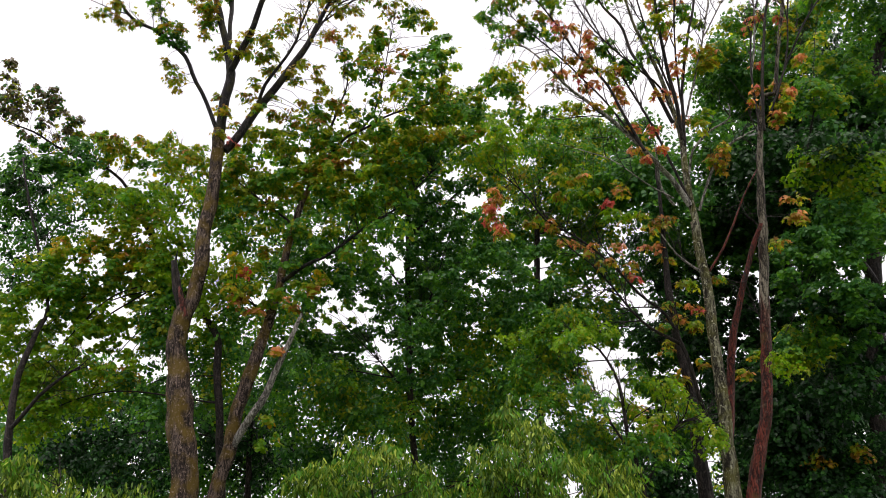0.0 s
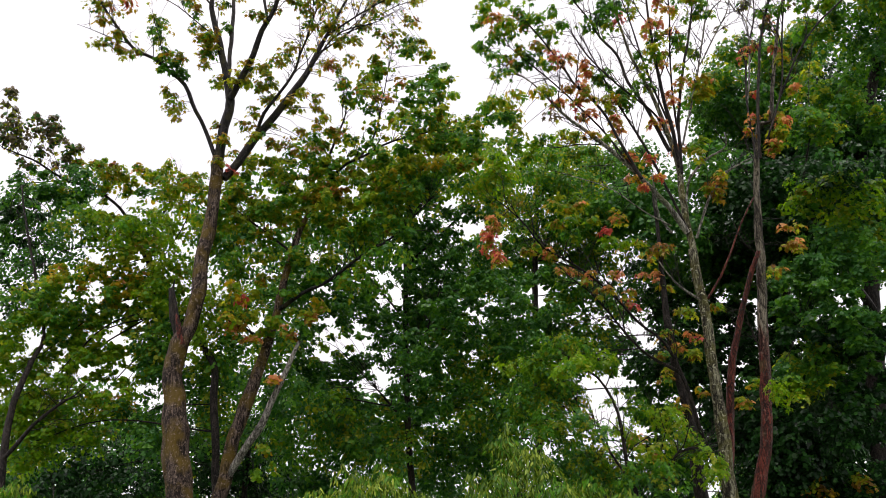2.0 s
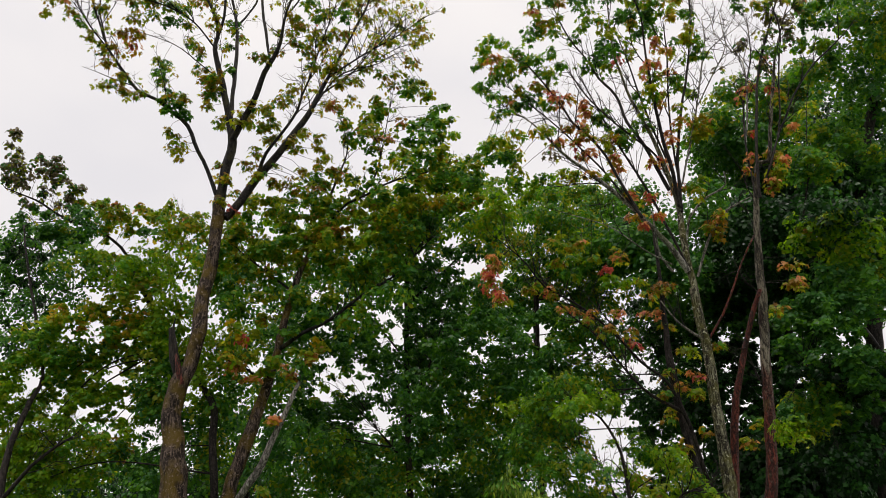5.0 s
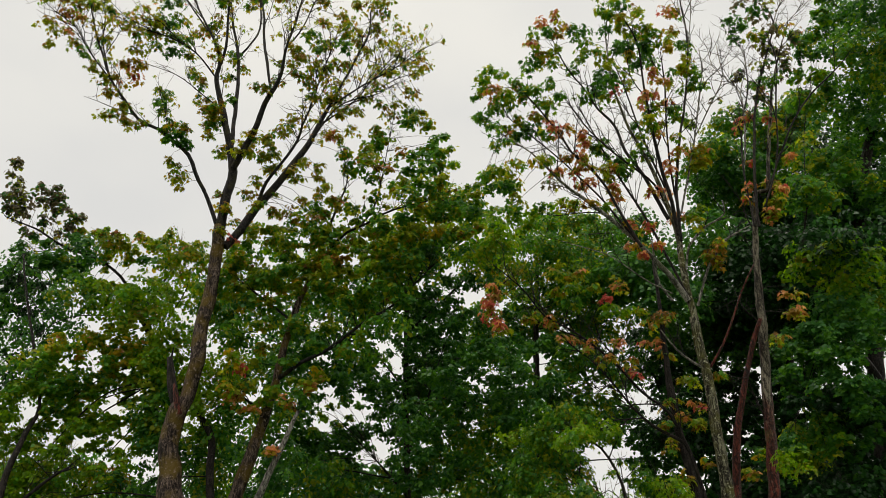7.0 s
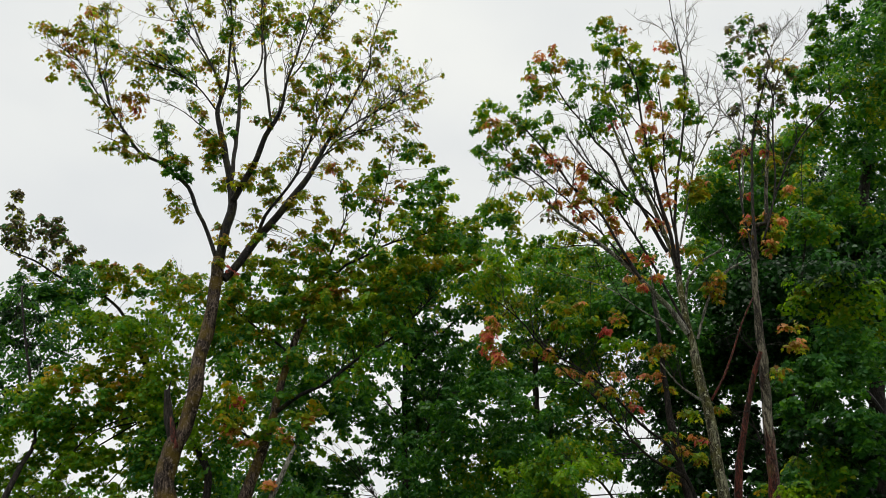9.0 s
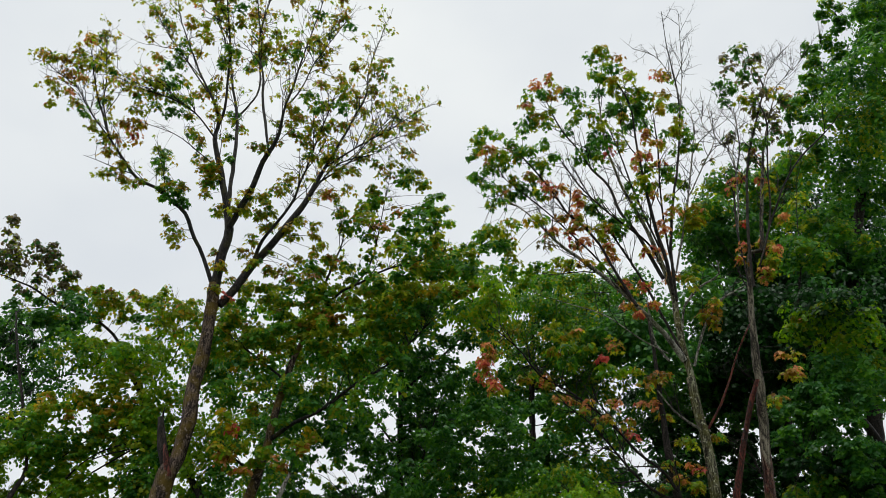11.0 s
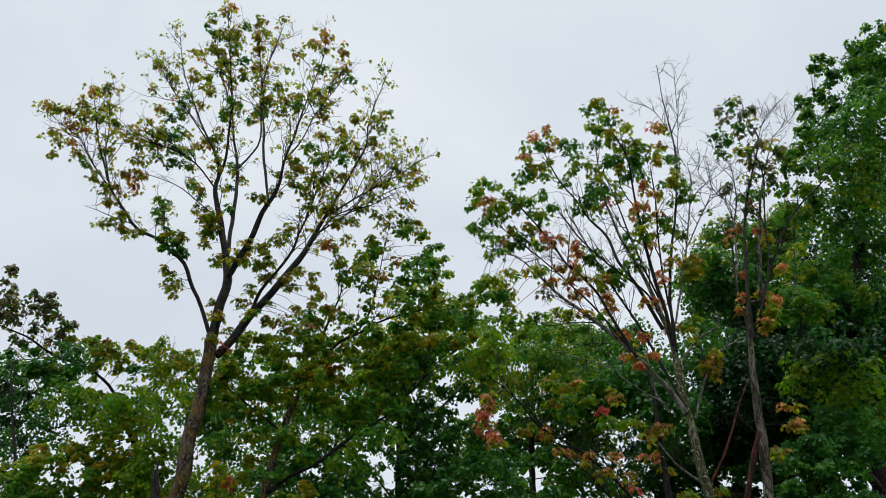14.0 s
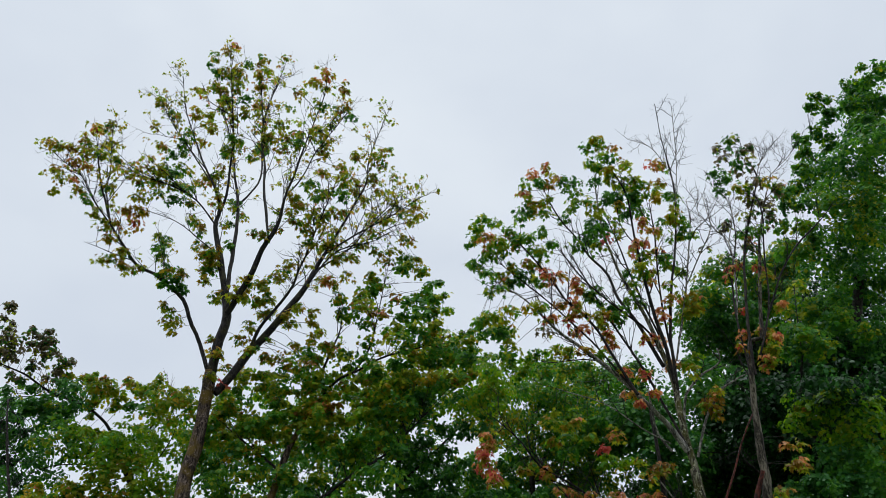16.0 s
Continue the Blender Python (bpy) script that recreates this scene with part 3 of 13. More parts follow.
limb(maple, "limb", BARK_LIMB, [(-6.18, 18.10, 15.54, 0.025), (-6.79, 17.85, 16.26, 0.023), (-7.42, 17.60, 16.56, 0.020), (-8.09, 17.35, 16.65, 0.014), (-8.47, 17.10, 16.54, 0.009)], shoots=6)
limb(maple, "limb", BARK_LIMB, [(-6.73, 18.30, 17.43, 0.022), (-7.68, 18.50, 18.94, 0.020), (-8.51, 18.70, 20.23, 0.015), (-9.21, 18.90, 21.61, 0.011)], shoots=7)
limb(maple, "dead_branch", BARK_LIMB, [(-5.98, 18.10, 14.56, 0.018), (-6.57, 17.90, 14.99, 0.015), (-7.22, 17.70, 15.42, 0.011), (-7.96, 17.50, 15.61, 0.009)], shoots=3)
limb(maple, "limb", BARK_LIMB, [(-3.40, 19.00, 14.68, 0.024), (-2.52, 19.25, 15.63, 0.022), (-2.01, 19.50, 16.66, 0.018), (-1.46, 19.75, 17.65, 0.013), (-0.95, 20.00, 18.20, 0.010)], shoots=6)
limb(maple, "broken_stub", BARK_DARK, [(-5.92, 18.00, 6.17, 0.110), (-6.07, 18.00, 6.57, 0.111), (-6.19, 18.00, 6.98, 0.099), (-6.30, 18.00, 7.50, 0.063)], sides=10)
limb(maple, "broken_stub", BARK_RED, [(-5.86, 17.86, 6.12, 0.085), (-5.95, 17.84, 6.48, 0.070), (-6.06, 17.82, 6.84, 0.022)], sides=10)
limb(maple, "broken_stub", BARK_DARK, [(-6.20, 18.05, 7.05, 0.060), (-6.27, 18.05, 7.45, 0.035), (-6.26, 18.06, 7.78, 0.008)], sides=8)
clump(maple, -10.51, 16.26, 17.02, 0.19, 0.16, "rust")
clump(maple, -10.19, 16.22, 16.85, 0.25, 0.14, "autumn")
clump(maple, -9.96, 16.48, 17.03, 0.26, 0.18, "rust")
clump(maple, -9.95, 16.69, 16.72, 0.29, 0.20, "orange")
clump(maple, -10.00, 17.00, 17.79, 0.25, 0.28, "rust")
clump(maple, -9.84, 16.86, 17.18, 0.29, 0.20, "autumn")
clump(maple, -9.66, 16.70, 17.96, 0.18, 0.16, "orange")
clump(maple, -9.68, 17.46, 18.78, 0.20, 0.19, "dusk")
clump(maple, -9.68, 17.81, 18.40, 0.22, 0.27, "autumn")
clump(maple, -9.39, 16.89, 17.16, 0.23, 0.18, "autumn")
clump(maple, -9.15, 17.27, 17.25, 0.18, 0.22, "autumn")
clump(maple, -10.49, 16.81, 16.57, 0.22, 0.14, "rust")
clump(maple, -10.10, 16.65, 16.04, 0.18, 0.14, "autumn")
clump(maple, -9.67, 16.36, 15.79, 0.15, 0.14, "orange")
clump(maple, -10.14, 16.59, 15.62, 0.13, 0.10, "rust")
clump(maple, -9.43, 16.49, 16.26, 0.18, 0.14, "orange")
clump(maple, -9.12, 17.15, 16.14, 0.17, 0.12, "green")
clump(maple, -9.64, 16.89, 15.81, 0.14, 0.18, "autumn")
clump(maple, -9.29, 16.74, 15.36, 0.15, 0.19, "green")
clump(maple, -9.02, 16.98, 15.09, 0.26, 0.16, "rust")
clump(maple, -8.76, 17.12, 14.87, 0.17, 0.21, "autumn")
clump(maple, -8.44, 16.88, 14.21, 0.16, 0.19, "autumn")
clump(maple, -8.45, 17.08, 14.85, 0.18, 0.14, "rust")
clump(maple, -8.36, 17.32, 15.37, 0.29, 0.23, "rust")
clump(maple, -8.09, 17.47, 15.62, 0.22, 0.18, "orange")
clump(maple, -8.09, 17.27, 15.05, 0.22, 0.14, "orange")
clump(maple, -8.62, 17.23, 13.72, 0.18, 0.17, "autumn")
clump(maple, -8.26, 17.07, 13.70, 0.19, 0.22, "autumn")
clump(maple, -8.06, 17.07, 13.95, 0.18, 0.17, "autumn")
clump(maple, -8.11, 17.35, 13.62, 0.26, 0.15, "autumn")
clump(maple, -7.70, 17.15, 13.45, 0.21, 0.15, "autumn")
clump(maple, -7.49, 17.79, 14.82, 0.34, 0.25, "green")
clump(maple, -7.27, 17.48, 14.16, 0.23, 0.26, "green")
clump(maple, -6.98, 17.50, 13.70, 0.24, 0.19, "dark")
clump(maple, -6.64, 17.16, 13.31, 0.27, 0.24, "autumn")
clump(maple, -8.48, 17.06, 16.60, 0.19, 0.18, "rust")
clump(maple, -8.32, 17.15, 17.01, 0.16, 0.13, "rust")
clump(maple, -8.15, 17.04, 16.34, 0.19, 0.33, "autumn")
clump(maple, -8.20, 17.30, 15.99, 0.21, 0.20, "autumn")
clump(maple, -7.88, 17.34, 17.01, 0.31, 0.26, "autumn")
clump(maple, -7.75, 17.76, 17.29, 0.30, 0.31, "dark")
clump(maple, -7.89, 18.86, 18.36, 0.27, 0.28, "green")
clump(maple, -7.89, 17.57, 16.76, 0.30, 0.18, "autumn")
clump(maple, -7.41, 17.75, 16.81, 0.32, 0.19, "green")
clump(maple, -7.78, 17.34, 16.11, 0.29, 0.14, "autumn")
clump(maple, -7.44, 17.89, 16.39, 0.30, 0.17, "dark")
clump(maple, -7.07, 17.78, 16.59, 0.23, 0.22, "green")
clump(maple, -6.92, 17.80, 16.20, 0.23, 0.13, "autumn")
clump(maple, -8.23, 17.41, 17.50, 0.16, 0.13, "rust")
clump(maple, -9.06, 18.79, 21.29, 0.20, 0.23, "gold")
clump(maple, -8.54, 18.78, 20.76, 0.20, 0.16, "green")
clump(maple, -8.88, 18.54, 19.86, 0.16, 0.16, "autumn")
clump(maple, -8.70, 18.78, 19.33, 0.17, 0.14, "autumn")
clump(maple, -8.34, 18.35, 18.78, 0.15, 0.15, "rust")
clump(maple, -8.01, 18.27, 18.38, 0.19, 0.15, "dark")
clump(maple, -7.78, 18.48, 19.09, 0.25, 0.22, "green")
clump(maple, -7.75, 18.30, 18.52, 0.28, 0.13, "green")
clump(maple, -7.66, 18.31, 19.35, 0.17, 0.18, "green")
clump(maple, -7.81, 18.34, 21.33, 0.16, 0.14, "rust")
clump(maple, -8.15, 19.62, 22.70, 0.21, 0.17, "orange")
clump(maple, -7.58, 19.29, 22.50, 0.29, 0.26, "rust")
clump(maple, -7.37, 19.45, 22.44, 0.21, 0.22, "rust")
clump(maple, -6.99, 17.12, 21.56, 0.21, 0.16, "autumn")
clump(maple, -6.70, 17.19, 22.02, 0.21, 0.20, "rust")
clump(maple, -6.55, 17.44, 22.46, 0.14, 0.18, "orange")
clump(maple, -7.74, 19.37, 23.38, 0.23, 0.17, "dark")
clump(maple, -8.12, 19.56, 23.98, 0.19, 0.13, "dark")
clump(maple, -6.61, 17.22, 20.92, 0.27, 0.22, "autumn")
clump(maple, -6.32, 17.34, 21.10, 0.25, 0.22, "gold")
clump(maple, -6.09, 17.20, 20.72, 0.21, 0.24, "autumn")
clump(maple, -6.18, 17.20, 20.29, 0.24, 0.20, "autumn")
clump(maple, -5.86, 17.45, 20.01, 0.19, 0.28, "dark")
clump(maple, -5.80, 17.44, 19.36, 0.19, 0.26, "autumn")
clump(maple, -6.43, 17.44, 19.89, 0.19, 0.20, "autumn")
clump(maple, -7.31, 19.50, 21.73, 0.19, 0.21, "autumn")
clump(maple, -7.59, 18.25, 20.23, 0.16, 0.27, "gold")
clump(maple, -7.76, 19.68, 21.45, 0.27, 0.26, "gold")
clump(maple, -7.52, 19.39, 20.84, 0.22, 0.19, "gold")
clump(maple, -7.21, 19.11, 20.25, 0.14, 0.18, "autumn")
clump(maple, -6.14, 17.56, 19.19, 0.20, 0.21, "autumn")
clump(maple, -5.96, 17.53, 18.37, 0.27, 0.23, "green")
clump(maple, -6.13, 17.74, 18.13, 0.27, 0.21, "green")
clump(maple, -6.35, 19.08, 19.51, 0.23, 0.20, "autumn")
clump(maple, -6.30, 18.11, 18.20, 0.20, 0.13, "green")
clump(maple, -6.82, 19.85, 24.38, 0.24, 0.18, "green")
clump(maple, -6.32, 19.74, 24.42, 0.26, 0.25, "autumn")
clump(maple, -6.25, 19.57, 23.36, 0.26, 0.27, "rust")
clump(maple, -6.04, 19.62, 23.82, 0.22, 0.27, "gold")
clump(maple, -6.19, 19.73, 22.98, 0.26, 0.24, "rust")
clump(maple, -6.12, 19.73, 22.17, 0.27, 0.33, "rust")
clump(maple, -6.10, 19.52, 21.55, 0.19, 0.17, "autumn")
clump(maple, -5.22, 18.32, 19.04, 0.25, 0.24, "autumn")
clump(maple, -5.80, 19.49, 19.78, 0.26, 0.21, "autumn")
clump(maple, -5.97, 19.49, 19.42, 0.18, 0.16, "autumn")
clump(maple, -7.37, 18.57, 19.26, 0.13, 0.20, "gold")
clump(maple, -6.96, 18.73, 17.93, 0.26, 0.24, "gold")
clump(maple, -6.59, 18.52, 17.97, 0.17, 0.32, "autumn")
clump(maple, -6.90, 18.32, 17.35, 0.18, 0.15, "rust")
clump(maple, -6.84, 18.08, 15.84, 0.21, 0.22, "autumn")
clump(maple, -6.49, 17.69, 15.16, 0.25, 0.20, "autumn")
clump(maple, -6.34, 18.29, 16.72, 0.16, 0.17, "autumn")
clump(maple, -6.03, 18.85, 17.08, 0.24, 0.15, "green")
clump(maple, -5.73, 18.88, 16.58, 0.13, 0.19, "gold")
clump(maple, -5.92, 18.65, 16.59, 0.20, 0.15, "autumn")
clump(maple, -6.07, 18.86, 16.25, 0.18, 0.15, "green")
clump(maple, -6.35, 18.22, 14.70, 0.27, 0.33, "autumn")
clump(maple, -5.97, 17.91, 14.40, 0.24, 0.32, "autumn")
clump(maple, -6.16, 18.20, 14.23, 0.29, 0.20, "green")
clump(maple, -5.77, 18.20, 14.92, 0.17, 0.18, "green")
clump(maple, -6.67, 18.23, 14.99, 0.12, 0.18, "autumn")
clump(maple, -4.66, 17.39, 14.66, 0.22, 0.16, "autumn")
clump(maple, -4.95, 17.53, 14.95, 0.15, 0.14, "autumn")
clump(maple, -5.14, 18.55, 23.11, 0.14, 0.17, "autumn")
clump(maple, -3.67, 16.39, 19.62, 0.18, 0.19, "gold")
clump(maple, -3.26, 16.24, 19.79, 0.16, 0.21, "orange")
clump(maple, -3.38, 16.53, 19.58, 0.18, 0.13, "gold")
clump(maple, -2.73, 16.65, 19.68, 0.20, 0.21, "rust")
clump(maple, -4.54, 18.64, 21.68, 0.22, 0.16, "rust")
clump(maple, -2.83, 17.98, 20.22, 0.15, 0.16, "rust")
clump(maple, -3.27, 16.60, 18.85, 0.18, 0.15, "dark")
clump(maple, -3.07, 17.99, 20.10, 0.17, 0.16, "autumn")
clump(maple, -2.70, 18.45, 20.30, 0.16, 0.18, "dark")
clump(maple, -4.94, 18.47, 19.90, 0.19, 0.29, "autumn")
clump(maple, -4.74, 18.58, 20.83, 0.14, 0.14, "green")
clump(maple, -3.95, 16.96, 18.11, 0.23, 0.15, "autumn")
clump(maple, -3.42, 16.26, 17.54, 0.19, 0.14, "autumn")
clump(maple, -3.45, 17.75, 18.89, 0.17, 0.21, "gold")
clump(maple, -3.25, 18.02, 19.46, 0.15, 0.16, "green")
clump(maple, -5.06, 18.15, 18.95, 0.36, 0.22, "autumn")
clump(maple, -4.36, 17.14, 18.04, 0.30, 0.21, "autumn")
clump(maple, -3.85, 16.69, 17.43, 0.24, 0.16, "green")
clump(maple, -5.43, 18.64, 19.03, 0.21, 0.20, "green")
clump(maple, -4.28, 16.66, 17.19, 0.26, 0.16, "autumn")
clump(maple, -3.43, 17.81, 18.50, 0.20, 0.13, "green")
clump(maple, -3.37, 17.94, 18.25, 0.24, 0.21, "autumn")
clump(maple, -3.61, 17.82, 18.65, 0.20, 0.15, "autumn")
clump(maple, -3.02, 16.64, 16.34, 0.19, 0.18, "gold")
clump(maple, -2.54, 16.89, 16.67, 0.21, 0.22, "gold")
clump(maple, -2.57, 19.81, 19.80, 0.30, 0.21, "autumn")
clump(maple, -2.01, 19.23, 19.22, 0.22, 0.23, "autumn")
clump(maple, -1.73, 19.31, 19.54, 0.20, 0.16, "autumn")
clump(maple, -1.77, 19.34, 19.06, 0.20, 0.20, "autumn")
clump(maple, -2.44, 16.42, 15.83, 0.23, 0.17, "autumn")
clump(maple, -2.49, 19.20, 18.24, 0.19, 0.18, "rust")
clump(maple, -2.08, 19.36, 18.45, 0.23, 0.22, "autumn")
clump(maple, -1.31, 19.20, 18.55, 0.10, 0.12, "autumn")
clump(maple, -1.58, 19.64, 19.93, 0.16, 0.14, "autumn")
clump(maple, -3.48, 17.32, 16.44, 0.26, 0.20, "green")
clump(maple, -3.23, 17.27, 15.96, 0.29, 0.22, "green")
clump(maple, -2.91, 17.22, 16.13, 0.24, 0.20, "autumn")
clump(maple, -2.54, 16.97, 15.82, 0.29, 0.25, "green")
clump(maple, -2.53, 19.46, 18.02, 0.21, 0.28, "autumn")
clump(maple, -2.24, 19.21, 17.40, 0.19, 0.15, "autumn")
clump(maple, -1.79, 19.60, 18.02, 0.17, 0.16, "autumn")
clump(maple, -3.88, 17.25, 15.82, 0.26, 0.29, "autumn")
clump(maple, -3.69, 17.24, 15.61, 0.22, 0.22, "gold")
clump(maple, -4.06, 17.71, 15.67, 0.19, 0.16, "gold")
clump(maple, -3.70, 17.21, 15.06, 0.25, 0.14, "autumn")
clump(maple, -4.43, 17.59, 15.13, 0.17, 0.16, "autumn")
clump(maple, -3.30, 17.03, 15.13, 0.28, 0.21, "autumn")
clump(maple, -3.00, 17.28, 15.21, 0.25, 0.21, "autumn")
clump(maple, -3.35, 17.16, 14.71, 0.26, 0.19, "autumn")
clump(maple, -2.59, 16.56, 14.95, 0.23, 0.19, "autumn")
clump(maple, -3.36, 17.01, 14.26, 0.21, 0.15, "autumn")
clump(maple, -3.02, 19.02, 16.21, 0.20, 0.15, "autumn")
clump(maple, -3.20, 18.92, 15.53, 0.37, 0.23, "autumn")
clump(maple, -2.87, 18.94, 15.65, 0.23, 0.21, "autumn")
clump(maple, -2.90, 18.80, 15.00, 0.37, 0.22, "autumn")
clump(maple, -2.43, 19.13, 15.20, 0.27, 0.21, "autumn")
clump(maple, -2.22, 19.09, 15.66, 0.16, 0.15, "autumn")
clump(maple, -2.58, 19.39, 14.78, 0.20, 0.19, "autumn")
clump(maple, -1.32, 19.91, 18.04, 0.21, 0.12, "autumn")
clump(maple, -1.55, 18.59, 16.16, 0.16, 0.15, "autumn")
clump(maple, -1.80, 18.55, 15.79, 0.18, 0.13, "autumn")
clump(maple, -1.71, 18.92, 15.31, 0.20, 0.15, "autumn")
clump(maple, -0.98, 18.21, 16.13, 0.16, 0.13, "autumn")
clump(maple, -0.60, 18.36, 16.55, 0.16, 0.13, "autumn")
clump(maple, -0.82, 19.52, 16.89, 0.19, 0.15, "autumn")
clump(maple, -0.49, 19.44, 17.07, 0.09, 0.20, "autumn")
clump(maple, -0.95, 19.11, 15.89, 0.18, 0.21, "autumn")
clump(maple, -0.70, 19.52, 16.16, 0.13, 0.21, "rust")
clump(maple, -2.08, 19.04, 15.62, 0.14, 0.15, "autumn")
clump(maple, -1.30, 19.74, 17.66, 0.19, 0.14, "autumn")
clump(maple, -1.27, 19.30, 15.66, 0.22, 0.17, "autumn")
clump(maple, -1.34, 19.37, 15.32, 0.18, 0.15, "autumn")
clump(maple, -0.87, 19.54, 15.44, 0.27, 0.19, "green")
clump(maple, -0.52, 19.44, 15.37, 0.20, 0.19, "autumn")
clump(maple, -0.52, 19.59, 15.15, 0.20, 0.17, "autumn")
clump(maple, -3.82, 17.49, 13.77, 0.21, 0.19, "autumn")
clump(maple, -4.06, 17.87, 13.74, 0.18, 0.16, "autumn")
clump(maple, -4.61, 17.59, 13.37, 0.24, 0.19, "autumn")
clump(maple, -4.40, 17.57, 12.99, 0.26, 0.19, "autumn")
clump(maple, -5.08, 18.04, 13.37, 0.34, 0.21, "autumn")
clump(maple, -5.17, 17.88, 13.08, 0.28, 0.21, "autumn")
clump(maple, -4.41, 18.06, 13.02, 0.24, 0.19, "autumn")
clump(maple, -4.50, 18.31, 12.79, 0.21, 0.16, "green")
clump(maple, -3.81, 18.69, 13.22, 0.22, 0.18, "gold")
clump(maple, -3.05, 18.68, 14.10, 0.22, 0.16, "orange")
clump(maple, -2.80, 18.64, 13.97, 0.17, 0.14, "gold")
clump(maple, -2.61, 18.72, 13.54, 0.15, 0.22, "autumn")
clump(maple, -5.88, 18.30, 13.31, 0.15, 0.18, "autumn")
clump(maple, -4.59, 17.74, 13.28, 0.18, 0.15, "autumn")
clump(maple, -4.92, 17.72, 13.48, 0.24, 0.17, "autumn")
clump(maple, -4.58, 17.76, 12.81, 0.24, 0.19, "autumn")
clump(maple, -4.46, 18.23, 12.80, 0.21, 0.19, "autumn")
clump(maple, -4.23, 17.69, 13.59, 0.24, 0.15, "autumn")
clump(maple, -4.75, 18.12, 12.33, 0.21, 0.17, "autumn")
clump(maple, -4.94, 18.24, 11.95, 0.24, 0.17, "autumn")
clump(maple, -4.63, 17.84, 11.50, 0.24, 0.18, "autumn")
clump(maple, -5.07, 18.16, 12.02, 0.11, 0.12, "autumn")
clump(maple, -4.33, 18.31, 12.08, 0.15, 0.12, "autumn")
clump(maple, -4.20, 18.27, 11.50, 0.27, 0.19, "autumn")
clump(maple, -3.99, 18.36, 11.59, 0.18, 0.17, "autumn")
clump(maple, -5.37, 17.85, 11.34, 0.16, 0.20, "autumn")
clump(maple, -5.28, 18.16, 11.20, 0.14, 0.13, "autumn")
clump(maple, -3.93, 18.38, 12.86, 0.21, 0.21, "gold")
clump(maple, -3.66, 18.40, 13.03, 0.18, 0.17, "gold")
clump(maple, -3.30, 18.46, 13.00, 0.22, 0.14, "rust")
clump(maple, -3.85, 18.51, 12.67, 0.25, 0.19, "gold")
clump(maple, -3.18, 18.69, 12.72, 0.18, 0.18, "gold")
clump(maple, -3.21, 18.40, 12.21, 0.16, 0.17, "gold")
clump(maple, -2.94, 18.29, 12.27, 0.16, 0.17, "gold")
clump(maple, -3.61, 18.62, 12.01, 0.21, 0.21, "autumn")
clump(maple, -3.68, 18.16, 11.28, 0.18, 0.17, "rust")
clump(maple, -3.32, 18.62, 11.56, 0.18, 0.15, "rust")
clump(maple, -3.36, 18.36, 11.24, 0.22, 0.13, "autumn")
clump(maple, -3.02, 18.57, 14.11, 0.22, 0.14, "orange")
clump(maple, -5.25, 17.94, 10.58, 0.13, 0.11, "ruby")
clump(maple, -5.42, 18.08, 10.51, 0.11, 0.10, "ruby")
clump(maple, -6.97, 17.61, 12.61, 0.14, 0.15, "autumn")
clump(maple, -6.82, 17.80, 12.57, 0.14, 0.15, "autumn")
clump(maple, -6.67, 17.75, 12.29, 0.20, 0.23, "gold")
clump(maple, -6.95, 18.04, 12.41, 0.16, 0.19, "autumn")
clump(maple, -6.55, 17.74, 11.96, 0.17, 0.11, "autumn")
clump(maple, -7.03, 17.47, 13.43, 0.21, 0.24, "green")
clump(maple, -6.71, 17.27, 13.13, 0.26, 0.23, "dark")
clump(maple, -6.56, 17.55, 13.15, 0.17, 0.27, "dark")
clump(maple, -6.39, 18.45, 14.36, 0.18, 0.25, "autumn")
clump(maple, -6.09, 18.19, 14.36, 0.25, 0.28, "autumn")
clump(maple, -6.12, 18.15, 13.72, 0.21, 0.14, "autumn")
clump(maple, -5.73, 18.33, 13.32, 0.18, 0.31, "gold")
clump(maple, -5.68, 18.09, 11.84, 0.14, 0.13, "autumn")
clump(maple, -5.73, 18.32, 11.72, 0.14, 0.17, "autumn")
clump(maple, -5.54, 17.81, 10.69, 0.20, 0.13, "autumn")

leaning = plant("leaning_maple_tree", "leaning maple with a green crown turning yellow and orange", "broad_leaf", 0.11, loose="olive")
limb(leaning, "trunk", BARK_OLD, [(-5.16, 18.80, 1.53, 0.153), (-5.03, 18.80, 2.48, 0.153), (-4.85, 18.80, 3.35, 0.153), (-4.68, 18.80, 4.36, 0.143), (-4.42, 18.80, 5.15, 0.144), (-4.26, 18.80, 5.89, 0.124), (-4.13, 18.80, 6.37, 0.114), (-3.96, 18.80, 7.22, 0.094), (-3.79, 18.80, 8.24, 0.085), (-3.59, 18.80, 9.13, 0.075), (-3.34, 18.80, 9.75, 0.058)], sides=16)
limb(leaning, "limb", BARK_GREY, [(-4.77, 18.80, 3.35, 0.094), (-4.42, 18.68, 3.90, 0.093), (-4.05, 18.56, 4.46, 0.092), (-3.81, 18.44, 5.08, 0.075), (-3.51, 18.32, 5.72, 0.060), (-3.26, 18.20, 6.29, 0.040)])
limb(leaning, "limb", BARK_LIMB, [(-3.93, 18.80, 7.22, 0.063), (-3.33, 18.60, 7.59, 0.048), (-2.63, 18.40, 7.88, 0.041), (-1.82, 18.20, 8.46, 0.035), (-1.14, 18.00, 8.81, 0.029), (-0.33, 17.80, 9.61, 0.014)], shoots=6)
limb(leaning, "limb", BARK_LIMB, [(-3.40, 18.80, 9.59, 0.050), (-3.17, 18.90, 10.42, 0.044), (-3.01, 19.00, 11.28, 0.038), (-2.76, 19.10, 12.16, 0.027), (-2.58, 19.20, 13.08, 0.017), (-2.87, 19.30, 14.21, 0.009)], shoots=6)
